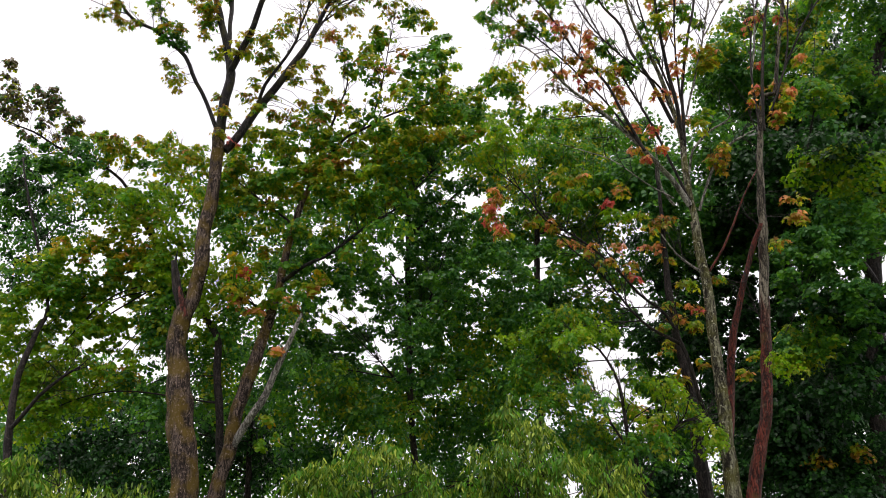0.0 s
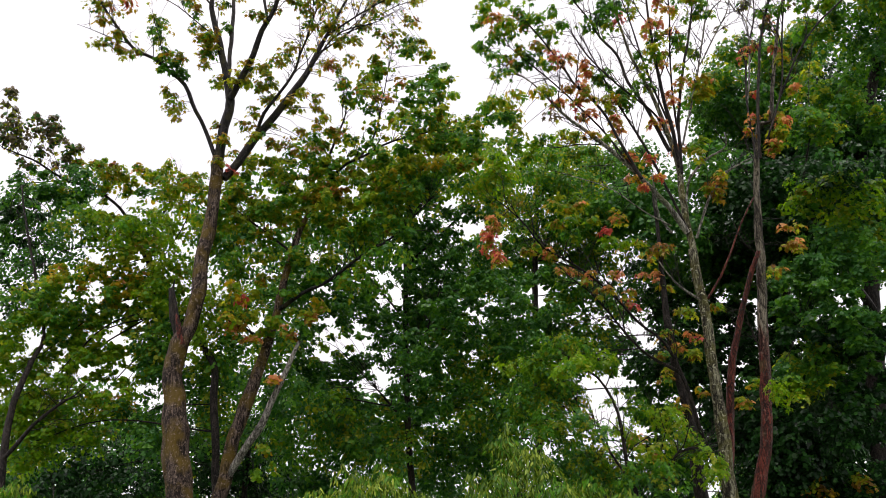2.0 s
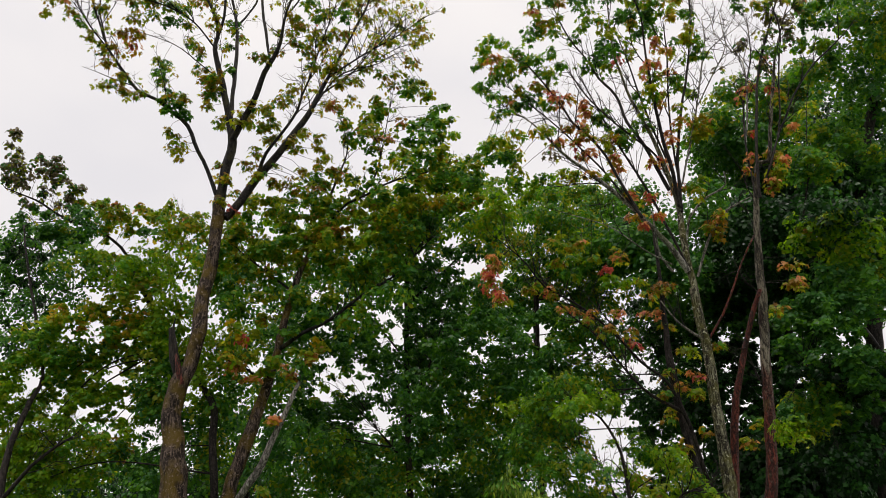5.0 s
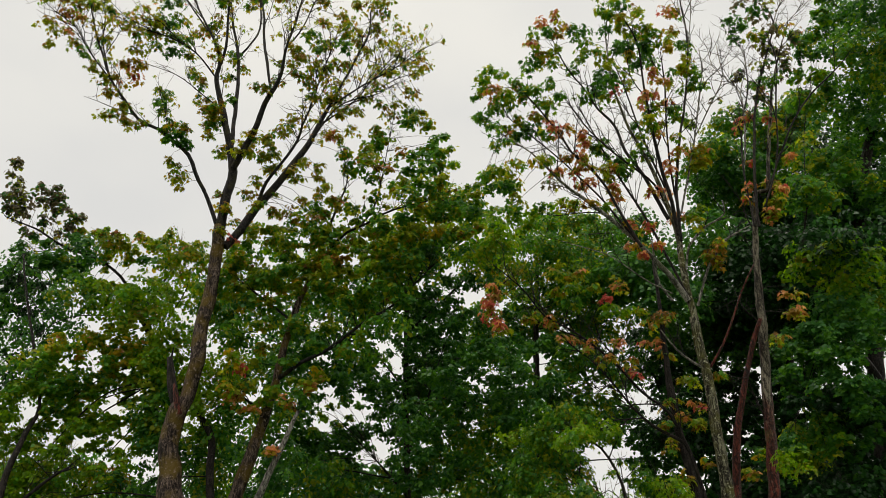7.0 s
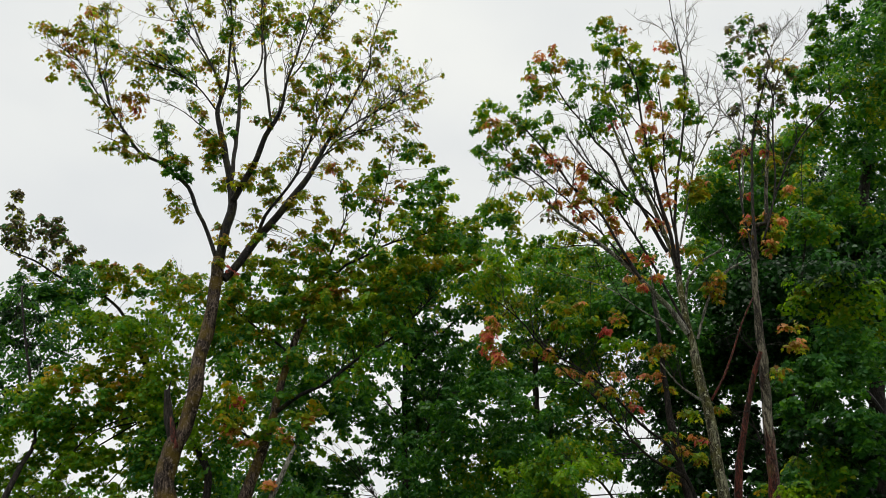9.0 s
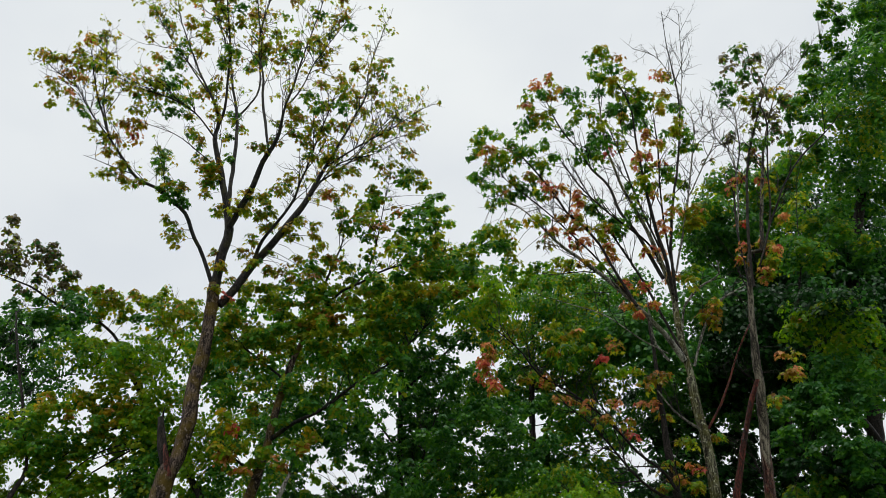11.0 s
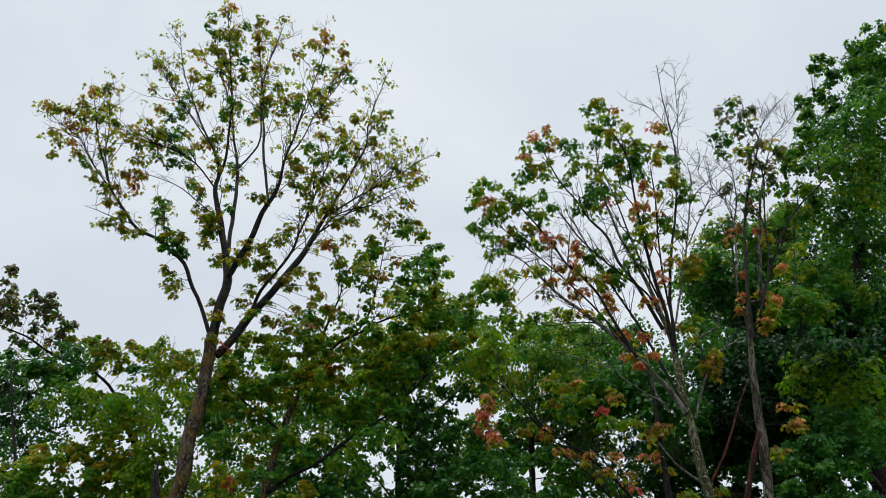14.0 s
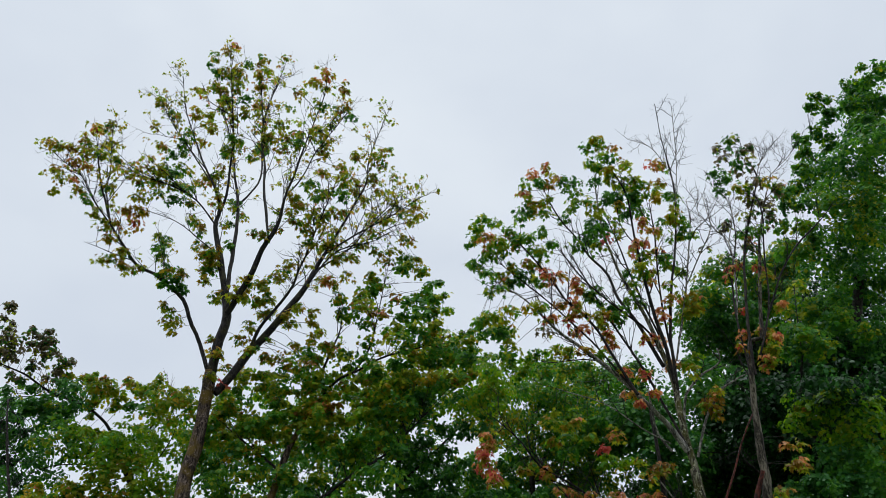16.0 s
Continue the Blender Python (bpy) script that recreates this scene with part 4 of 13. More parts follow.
limb(leaning, "limb", BARK_LIMB, [(-3.34, 18.80, 9.75, 0.037), (-2.63, 18.50, 10.78, 0.037), (-1.90, 18.20, 11.11, 0.031), (-1.18, 17.90, 11.34, 0.025), (-0.06, 17.60, 11.49, 0.011)], shoots=6)
limb(leaning, "limb", BARK_LIMB, [(-2.05, 18.30, 11.08, 0.025), (-1.73, 18.53, 11.84, 0.022), (-1.56, 18.75, 12.98, 0.016), (-1.45, 18.98, 14.17, 0.012), (-1.33, 19.20, 15.24, 0.009)], shoots=6)
limb(leaning, "limb", BARK_LIMB, [(-3.67, 18.80, 8.68, 0.037), (-4.51, 19.07, 9.40, 0.026), (-5.19, 19.33, 9.98, 0.018), (-5.75, 19.60, 10.58, 0.011)], shoots=4)
limb(leaning, "limb", BARK_LIMB, [(-4.13, 18.80, 6.37, 0.035), (-4.47, 18.53, 6.58, 0.024), (-4.68, 18.27, 6.71, 0.014), (-4.88, 18.00, 6.71, 0.009)], shoots=3)
clump(leaning, -2.67, 19.19, 13.88, 0.16, 0.18, "green")
clump(leaning, -2.48, 19.06, 13.28, 0.26, 0.20, "green")
clump(leaning, -2.20, 18.83, 13.23, 0.22, 0.25, "green")
clump(leaning, -1.99, 18.11, 13.28, 0.25, 0.25, "olive")
clump(leaning, -1.76, 18.57, 14.10, 0.26, 0.25, "olive")
clump(leaning, -1.75, 18.53, 13.73, 0.26, 0.21, "fresh")
clump(leaning, -1.88, 17.78, 12.82, 0.25, 0.19, "olive")
clump(leaning, -1.78, 19.11, 13.47, 0.19, 0.22, "rust")
clump(leaning, -1.43, 18.49, 12.93, 0.15, 0.16, "rust")
clump(leaning, -1.87, 18.63, 12.75, 0.24, 0.19, "green")
clump(leaning, -1.63, 18.77, 13.96, 0.19, 0.25, "olive")
clump(leaning, -1.10, 18.83, 13.65, 0.12, 0.18, "rust")
clump(leaning, -0.76, 18.92, 14.71, 0.27, 0.20, "fresh")
clump(leaning, -0.97, 18.61, 14.57, 0.23, 0.18, "green")
clump(leaning, -0.38, 19.05, 14.70, 0.20, 0.22, "olive")
clump(leaning, -0.28, 18.40, 13.71, 0.29, 0.18, "green")
clump(leaning, 0.04, 18.88, 14.18, 0.16, 0.16, "green")
clump(leaning, -0.44, 18.79, 13.71, 0.29, 0.18, "green")
clump(leaning, -0.06, 17.32, 12.76, 0.24, 0.17, "green")
clump(leaning, -0.72, 18.53, 13.29, 0.25, 0.19, "green")
clump(leaning, 0.21, 17.27, 12.74, 0.16, 0.12, "olive")
clump(leaning, 0.34, 16.78, 12.00, 0.14, 0.13, "fresh")
clump(leaning, 0.01, 17.48, 12.40, 0.30, 0.17, "green")
clump(leaning, -0.33, 17.29, 12.19, 0.30, 0.18, "green")
clump(leaning, -0.86, 18.68, 12.95, 0.32, 0.19, "green")
clump(leaning, -1.05, 18.48, 12.50, 0.28, 0.19, "olive")
clump(leaning, -0.52, 17.17, 11.73, 0.33, 0.18, "green")
clump(leaning, 0.08, 17.14, 11.86, 0.30, 0.16, "olive")
clump(leaning, -0.13, 17.44, 11.78, 0.33, 0.17, "olive")
clump(leaning, 0.74, 17.36, 11.73, 0.24, 0.16, "fresh")
clump(leaning, 0.79, 17.15, 11.34, 0.26, 0.20, "olive")
clump(leaning, -1.22, 17.64, 11.84, 0.18, 0.17, "olive")
clump(leaning, -1.76, 18.49, 12.10, 0.18, 0.15, "fresh")
clump(leaning, -2.82, 18.67, 11.96, 0.25, 0.21, "olive")
clump(leaning, -3.10, 18.94, 11.86, 0.19, 0.17, "olive")
clump(leaning, -2.62, 18.71, 12.06, 0.15, 0.14, "rust")
clump(leaning, -2.23, 18.47, 11.73, 0.20, 0.19, "green")
clump(leaning, -2.50, 18.90, 11.96, 0.15, 0.14, "fresh")
clump(leaning, -1.82, 17.88, 11.33, 0.22, 0.15, "green")
clump(leaning, -1.58, 17.61, 10.91, 0.23, 0.15, "green")
clump(leaning, -4.84, 18.81, 11.23, 0.47, 0.17, "olive")
clump(leaning, -4.37, 18.61, 11.20, 0.34, 0.17, "olive")
clump(leaning, -5.23, 19.13, 11.07, 0.35, 0.17, "fresh")
clump(leaning, -4.51, 19.00, 11.09, 0.31, 0.19, "olive")
clump(leaning, -3.92, 18.63, 10.83, 0.28, 0.17, "olive")
clump(leaning, -3.41, 18.71, 11.17, 0.37, 0.19, "fresh")
clump(leaning, -3.03, 18.45, 11.04, 0.31, 0.19, "green")
clump(leaning, -2.72, 18.37, 10.86, 0.30, 0.20, "green")
clump(leaning, -3.22, 18.95, 10.98, 0.38, 0.19, "gold")
clump(leaning, -5.30, 18.76, 10.44, 0.37, 0.19, "olive")
clump(leaning, -5.39, 19.06, 10.20, 0.28, 0.19, "olive")
clump(leaning, -3.97, 18.66, 10.46, 0.34, 0.17, "green")
clump(leaning, -3.98, 18.22, 9.89, 0.39, 0.18, "green")
clump(leaning, -4.48, 18.70, 10.03, 0.27, 0.15, "green")
clump(leaning, -3.10, 18.47, 10.22, 0.39, 0.18, "gold")
clump(leaning, -2.61, 18.25, 10.20, 0.30, 0.17, "rust")
clump(leaning, -2.89, 18.92, 10.21, 0.37, 0.17, "fresh")
clump(leaning, -2.27, 18.42, 9.92, 0.30, 0.15, "olive")
clump(leaning, -3.39, 18.65, 10.09, 0.30, 0.17, "olive")
clump(leaning, -1.27, 17.31, 10.17, 0.32, 0.19, "olive")
clump(leaning, -1.32, 18.04, 10.31, 0.27, 0.16, "fresh")
clump(leaning, -0.90, 17.32, 10.39, 0.35, 0.19, "olive")
clump(leaning, -0.52, 17.67, 10.56, 0.35, 0.20, "olive")
clump(leaning, -0.13, 17.22, 10.41, 0.35, 0.18, "gold")
clump(leaning, 0.27, 17.70, 10.58, 0.32, 0.20, "fresh")
clump(leaning, 0.58, 17.06, 10.25, 0.26, 0.17, "olive")
clump(leaning, -0.90, 17.21, 10.77, 0.38, 0.18, "green")
clump(leaning, -0.51, 17.30, 10.98, 0.35, 0.18, "olive")
clump(leaning, -0.06, 17.38, 10.94, 0.35, 0.18, "green")
clump(leaning, 0.41, 17.62, 11.15, 0.33, 0.18, "olive")
clump(leaning, 0.79, 17.40, 10.95, 0.26, 0.20, "green")
clump(leaning, -0.06, 17.22, 11.29, 0.32, 0.18, "fresh")
clump(leaning, -0.54, 17.88, 11.67, 0.34, 0.17, "olive")
clump(leaning, 0.78, 17.17, 10.46, 0.26, 0.16, "olive")
clump(leaning, -0.76, 17.34, 9.83, 0.37, 0.19, "green")
clump(leaning, -0.32, 17.84, 10.14, 0.38, 0.20, "dark")
clump(leaning, -1.77, 17.89, 9.75, 0.23, 0.13, "fresh")
clump(leaning, -0.91, 17.88, 9.79, 0.32, 0.18, "olive")
clump(leaning, -1.29, 17.77, 9.75, 0.29, 0.16, "green")
clump(leaning, -0.51, 17.66, 9.70, 0.35, 0.18, "green")
clump(leaning, -1.44, 17.58, 10.68, 0.26, 0.16, "green")
clump(leaning, -5.11, 18.69, 9.58, 0.39, 0.18, "olive")
clump(leaning, -4.63, 18.88, 9.81, 0.40, 0.18, "fresh")
clump(leaning, -4.15, 18.99, 9.71, 0.37, 0.19, "olive")
clump(leaning, -4.75, 18.49, 9.21, 0.36, 0.18, "green")
clump(leaning, -4.26, 18.69, 9.21, 0.36, 0.18, "olive")
clump(leaning, -3.03, 18.29, 9.56, 0.33, 0.18, "fresh")
clump(leaning, -2.62, 18.31, 9.41, 0.29, 0.18, "olive")
clump(leaning, -1.80, 17.95, 9.26, 0.29, 0.19, "green")
clump(leaning, -2.36, 17.96, 8.92, 0.29, 0.18, "green")
clump(leaning, -1.08, 17.76, 9.11, 0.29, 0.17, "green")
clump(leaning, -0.88, 17.63, 8.78, 0.31, 0.17, "green")
clump(leaning, -1.80, 18.21, 8.93, 0.26, 0.16, "green")
clump(leaning, -5.56, 18.77, 9.91, 0.24, 0.24, "green")
clump(leaning, -4.75, 18.06, 6.59, 0.22, 0.23, "orange")
clump(leaning, -4.85, 17.64, 6.71, 0.16, 0.12, "gold")
clump(leaning, -4.36, 18.25, 6.40, 0.22, 0.16, "orange")
clump(leaning, -4.55, 18.21, 6.84, 0.28, 0.17, "olive")
clump(leaning, -3.92, 18.41, 6.85, 0.31, 0.17, "olive")
clump(leaning, -3.40, 18.36, 7.09, 0.26, 0.17, "fresh")
clump(leaning, -2.83, 18.12, 7.15, 0.25, 0.22, "gold")
clump(leaning, -3.00, 18.05, 6.86, 0.25, 0.16, "rust")
clump(leaning, -4.08, 18.61, 6.63, 0.29, 0.16, "olive")
clump(leaning, -3.52, 18.11, 6.54, 0.22, 0.16, "rust")
clump(leaning, -4.58, 17.67, 7.15, 0.19, 0.14, "orange")
clump(leaning, -4.55, 18.86, 7.67, 0.17, 0.13, "olive")
clump(leaning, -4.38, 17.76, 6.91, 0.22, 0.12, "olive")
clump(leaning, -3.76, 18.21, 5.40, 0.18, 0.22, "orange")
clump(leaning, -3.87, 18.18, 3.92, 0.20, 0.15, "olive")
clump(leaning, -4.10, 18.26, 3.36, 0.16, 0.15, "lime")
clump(leaning, -3.78, 18.70, 3.52, 0.13, 0.12, "olive")
clump(leaning, -4.29, 18.33, 8.50, 0.38, 0.19, "olive")
clump(leaning, -3.53, 18.67, 8.48, 0.39, 0.20, "green")
clump(leaning, -2.61, 18.11, 8.28, 0.32, 0.18, "fresh")
clump(leaning, -4.94, 18.84, 8.25, 0.36, 0.20, "green")
clump(leaning, -4.22, 18.82, 8.02, 0.36, 0.18, "olive")
clump(leaning, -2.96, 17.89, 7.77, 0.31, 0.17, "green")
clump(leaning, -2.36, 18.41, 7.81, 0.26, 0.16, "olive")
clump(leaning, -1.88, 17.59, 7.95, 0.28, 0.16, "fresh")
clump(leaning, -3.57, 18.43, 7.60, 0.29, 0.16, "green")
clump(leaning, -4.70, 17.53, 7.45, 0.22, 0.15, "gold")
clump(leaning, -5.59, 19.87, 10.99, 0.41, 0.24, "olive", 1.25)
clump(leaning, -4.14, 19.72, 11.06, 0.36, 0.27, "olive", 1.25)
clump(leaning, -5.62, 19.79, 11.23, 0.41, 0.23, "fresh", 1.25)
clump(leaning, -4.48, 19.96, 11.26, 0.38, 0.27, "olive", 1.25)
clump(leaning, -5.11, 19.28, 11.68, 0.39, 0.24, "olive", 1.25)
clump(leaning, -4.42, 19.69, 11.63, 0.35, 0.26, "fresh", 1.25)
clump(leaning, -2.89, 18.47, 10.23, 0.41, 0.26, "olive", 1.25)
clump(leaning, -2.23, 19.09, 10.26, 0.40, 0.22, "olive", 1.25)
clump(leaning, -3.13, 18.60, 10.42, 0.36, 0.28, "fresh", 1.25)
clump(leaning, -2.59, 18.51, 10.56, 0.37, 0.27, "olive", 1.25)
clump(leaning, -1.74, 18.97, 10.55, 0.37, 0.26, "olive", 1.25)
clump(leaning, -3.42, 18.84, 10.86, 0.39, 0.25, "fresh", 1.25)
clump(leaning, -2.97, 18.51, 10.87, 0.39, 0.25, "olive", 1.25)
clump(leaning, -2.32, 18.69, 10.96, 0.35, 0.24, "olive", 1.25)
clump(leaning, -1.78, 18.85, 10.77, 0.41, 0.26, "fresh", 1.25)
clump(leaning, -3.14, 19.11, 11.28, 0.40, 0.24, "olive", 1.25)
clump(leaning, -2.78, 18.56, 11.19, 0.37, 0.24, "olive", 1.25)
clump(leaning, -2.23, 18.40, 11.24, 0.36, 0.25, "fresh", 1.25)
clump(leaning, -1.69, 18.47, 11.13, 0.37, 0.25, "olive", 1.25)
clump(leaning, -1.64, 18.10, 10.10, 0.38, 0.28, "olive", 1.25)
clump(leaning, -1.11, 18.22, 10.10, 0.41, 0.22, "fresh", 1.65)
clump(leaning, -0.78, 18.45, 10.11, 0.41, 0.26, "olive", 1.65)
clump(leaning, -1.85, 17.92, 10.63, 0.38, 0.25, "olive", 1.25)
clump(leaning, -1.41, 17.99, 10.59, 0.35, 0.27, "fresh", 1.25)
clump(leaning, -0.82, 18.20, 10.61, 0.33, 0.25, "olive", 1.65)
clump(leaning, -1.63, 18.02, 10.79, 0.39, 0.27, "olive", 1.25)
clump(leaning, -1.29, 18.56, 10.94, 0.38, 0.26, "fresh", 1.25)
clump(leaning, -0.79, 18.00, 10.95, 0.38, 0.26, "olive", 1.65)
clump(leaning, -3.52, 18.87, 9.37, 0.35, 0.24, "olive", 1.25)
clump(leaning, -4.32, 18.63, 9.79, 0.34, 0.25, "fresh", 1.25)
clump(leaning, -3.60, 18.72, 9.61, 0.38, 0.27, "olive", 1.25)
clump(leaning, -3.36, 18.66, 9.77, 0.36, 0.26, "olive", 1.25)
clump(leaning, -2.75, 18.44, 9.79, 0.37, 0.23, "fresh", 1.25)
clump(leaning, -4.62, 19.11, 10.15, 0.32, 0.26, "olive", 1.25)
clump(leaning, -4.01, 18.64, 9.98, 0.39, 0.27, "olive", 1.25)
clump(leaning, -3.68, 18.90, 10.09, 0.35, 0.27, "fresh", 1.25)
clump(leaning, -3.13, 18.74, 10.10, 0.35, 0.25, "olive", 1.25)
clump(leaning, -2.50, 18.38, 9.98, 0.31, 0.28, "olive", 1.25)
clump(leaning, -3.54, 19.11, 10.35, 0.36, 0.28, "fresh", 1.25)
clump(leaning, -3.04, 18.73, 10.51, 0.38, 0.26, "olive", 1.25)
clump(leaning, -2.79, 19.16, 10.42, 0.41, 0.22, "olive", 1.25)
clump(leaning, -2.03, 18.27, 9.07, 0.35, 0.26, "fresh", 1.25)
clump(leaning, -2.58, 18.39, 9.38, 0.39, 0.26, "olive", 1.25)
clump(leaning, -2.25, 18.74, 9.24, 0.31, 0.27, "olive", 1.25)
clump(leaning, -1.49, 17.80, 9.25, 0.35, 0.24, "fresh", 1.25)
clump(leaning, -1.16, 18.69, 9.30, 0.32, 0.29, "olive", 1.65)
clump(leaning, -2.71, 17.75, 9.73, 0.36, 0.27, "olive", 1.25)
clump(leaning, -1.68, 17.78, 9.70, 0.40, 0.25, "fresh", 1.25)
clump(leaning, -1.25, 18.40, 9.61, 0.31, 0.24, "olive", 1.25)
clump(leaning, -2.55, 18.65, 10.06, 0.39, 0.24, "olive", 1.25)
clump(leaning, -1.60, 18.05, 10.09, 0.35, 0.28, "fresh", 1.25)
clump(leaning, -0.96, 17.82, 9.94, 0.39, 0.25, "olive", 1.65)
clump(leaning, -4.98, 19.45, 9.39, 0.36, 0.24, "olive", 1.25)
clump(leaning, -5.79, 19.15, 9.73, 0.33, 0.27, "fresh", 1.25)
clump(leaning, -5.24, 19.12, 9.54, 0.40, 0.22, "olive", 1.25)
clump(leaning, -4.84, 19.81, 9.74, 0.35, 0.23, "olive", 1.25)
clump(leaning, -6.10, 19.56, 10.00, 0.42, 0.26, "fresh", 1.25)
clump(leaning, -5.83, 19.63, 9.89, 0.39, 0.26, "olive", 1.25)
clump(leaning, -5.07, 19.40, 9.95, 0.34, 0.25, "olive", 1.25)
clump(leaning, -4.76, 19.18, 10.08, 0.33, 0.27, "fresh", 1.25)
clump(leaning, -4.21, 20.00, 9.96, 0.41, 0.23, "olive", 1.25)
clump(leaning, -5.64, 19.62, 10.32, 0.38, 0.28, "olive", 1.25)
clump(leaning, -5.27, 19.09, 10.39, 0.32, 0.22, "fresh", 1.25)
clump(leaning, -4.82, 19.40, 10.42, 0.36, 0.25, "olive", 1.25)
clump(leaning, -4.28, 19.21, 10.25, 0.40, 0.24, "olive", 1.25)
clump(leaning, -5.57, 19.41, 10.76, 0.36, 0.25, "fresh", 1.25)
clump(leaning, -5.14, 19.61, 10.74, 0.41, 0.29, "olive", 1.25)
lobe(leaning, -0.13, 17.90, 12.79, 0.52, 0.33, 1.35, "green")
lobe(leaning, -3.40, 19.27, 12.34, 0.55, 0.51, 1.35, "green")
lobe(leaning, -3.99, 19.41, 11.65, 0.74, 0.47, 1.35, "green")
lobe(leaning, -0.06, 17.80, 10.66, 0.96, 0.52, 1.35, "green")
lobe(leaning, -0.60, 17.30, 11.40, 0.80, 0.45, 1.35, "green")
lobe(leaning, 0.64, 17.67, 11.22, 0.79, 0.53, 1.35, "green")
lobe(leaning, -2.96, 18.49, 8.71, 0.91, 0.45, 1.35, "green")
lobe(leaning, -4.38, 19.20, 9.14, 0.88, 0.59, 1.35, "green")
lobe(leaning, -5.18, 18.65, 8.33, 0.54, 0.47, 1.35, "green")
lobe(leaning, -3.65, 18.38, 6.75, 0.76, 0.27, 1.35, "green")
lobe(leaning, -1.94, 18.28, 7.91, 0.78, 0.41, 1.35, "green")
lobe(leaning, -0.88, 18.16, 9.62, 0.80, 0.52, 1.35, "green")
lobe(leaning, -2.60, 18.71, 9.40, 0.82, 0.43, 1.35, "green")
lobe(leaning, -1.12, 17.92, 8.35, 0.67, 0.37, 1.35, "green")

left_maple = plant("maple_tree", "green maple with a long bough over the gap", "broad_leaf", 0.1, loose="olive")
limb(left_maple, "trunk", BARK_DARK, [(-4.97, 19.30, 1.29, 0.099), (-5.15, 19.30, 3.01, 0.093), (-5.40, 19.40, 4.86, 0.090), (-5.64, 19.60, 6.14, 0.086), (-6.65, 20.20, 7.33, 0.085), (-7.57, 20.60, 8.55, 0.089), (-8.28, 20.80, 9.68, 0.085), (-8.77, 20.90, 10.49, 0.062)], sides=12)
limb(left_maple, "limb", BARK_DARK, [(-8.60, 21.00, 10.15, 0.043), (-9.00, 20.80, 10.79, 0.044), (-9.78, 20.60, 11.30, 0.039), (-10.60, 20.40, 11.55, 0.033), (-11.36, 20.20, 11.98, 0.026), (-12.18, 20.00, 12.27, 0.017)], shoots=7)
limb(left_maple, "limb", BARK_DARK, [(-9.27, 20.40, 10.98, 0.030), (-10.13, 20.80, 11.48, 0.024), (-11.08, 21.20, 11.82, 0.019), (-12.03, 21.60, 11.95, 0.013)], shoots=4)
limb(left_maple, "limb", BARK_DARK, [(-8.39, 21.00, 9.68, 0.043), (-8.03, 21.27, 10.64, 0.037), (-7.80, 21.53, 11.47, 0.025), (-7.45, 21.80, 12.05, 0.014)], shoots=5)
clump(left_maple, -12.31, 20.03, 14.07, 0.23, 0.20, "dusk")
clump(left_maple, -12.44, 20.16, 13.81, 0.16, 0.13, "dusk")
clump(left_maple, -12.00, 20.06, 13.55, 0.14, 0.11, "dusk")
clump(left_maple, -12.04, 19.89, 13.23, 0.19, 0.14, "dusk")
clump(left_maple, -11.75, 19.67, 12.85, 0.40, 0.20, "dusk")
clump(left_maple, -12.21, 19.95, 12.94, 0.26, 0.18, "dusk")
clump(left_maple, -11.62, 19.79, 12.57, 0.26, 0.29, "dusk")
clump(left_maple, -12.08, 19.98, 12.62, 0.26, 0.20, "dusk")
clump(left_maple, -11.92, 20.15, 12.48, 0.33, 0.16, "dusk")
clump(left_maple, -11.26, 19.89, 13.16, 0.30, 0.16, "dusk")
clump(left_maple, -11.05, 20.18, 13.24, 0.32, 0.18, "dusk")
clump(left_maple, -10.88, 20.18, 12.91, 0.27, 0.22, "dusk")
clump(left_maple, -11.62, 20.50, 13.09, 0.23, 0.17, "dusk")
clump(left_maple, -11.17, 20.28, 12.84, 0.27, 0.18, "dusk")
clump(left_maple, -10.54, 19.94, 12.56, 0.16, 0.16, "dusk")
clump(left_maple, -11.20, 20.28, 12.34, 0.26, 0.18, "dusk")
clump(left_maple, -10.97, 20.31, 12.61, 0.18, 0.16, "dusk")
clump(left_maple, -10.41, 20.32, 12.48, 0.27, 0.20, "dusk")
clump(left_maple, -10.27, 20.37, 12.47, 0.13, 0.18, "dusk")
clump(left_maple, -10.55, 20.46, 12.36, 0.16, 0.15, "dusk")
clump(left_maple, -10.68, 20.47, 12.15, 0.30, 0.20, "dusk")
clump(left_maple, -10.23, 20.55, 12.12, 0.23, 0.13, "rust")
clump(left_maple, -10.21, 20.29, 11.75, 0.30, 0.20, "dark")
clump(left_maple, -9.75, 20.50, 12.01, 0.27, 0.14, "olive")
clump(left_maple, -9.46, 20.31, 12.00, 0.23, 0.14, "olive")
clump(left_maple, -8.96, 20.12, 11.82, 0.21, 0.16, "rust")
clump(left_maple, -9.55, 20.49, 11.68, 0.30, 0.14, "olive")
clump(left_maple, -8.84, 20.20, 11.54, 0.23, 0.20, "olive")
clump(left_maple, -8.85, 21.44, 12.39, 0.28, 0.17, "rust")
clump(left_maple, -8.92, 21.96, 12.49, 0.32, 0.21, "olive")
clump(left_maple, -8.20, 21.82, 12.64, 0.23, 0.17, "olive")
clump(left_maple, -8.11, 21.46, 12.24, 0.39, 0.19, "olive")
clump(left_maple, -8.27, 21.12, 11.91, 0.34, 0.19, "olive")
clump(left_maple, -8.70, 20.59, 11.56, 0.26, 0.18, "olive")
clump(left_maple, -7.58, 21.52, 12.14, 0.31, 0.13, "rust")
clump(left_maple, -7.09, 21.38, 12.07, 0.24, 0.15, "olive")
clump(left_maple, -7.73, 21.80, 11.94, 0.43, 0.19, "olive")
clump(left_maple, -7.87, 21.42, 11.63, 0.35, 0.19, "green")
clump(left_maple, -7.28, 21.86, 11.97, 0.35, 0.19, "olive")
clump(left_maple, -6.96, 22.33, 12.10, 0.32, 0.17, "olive")
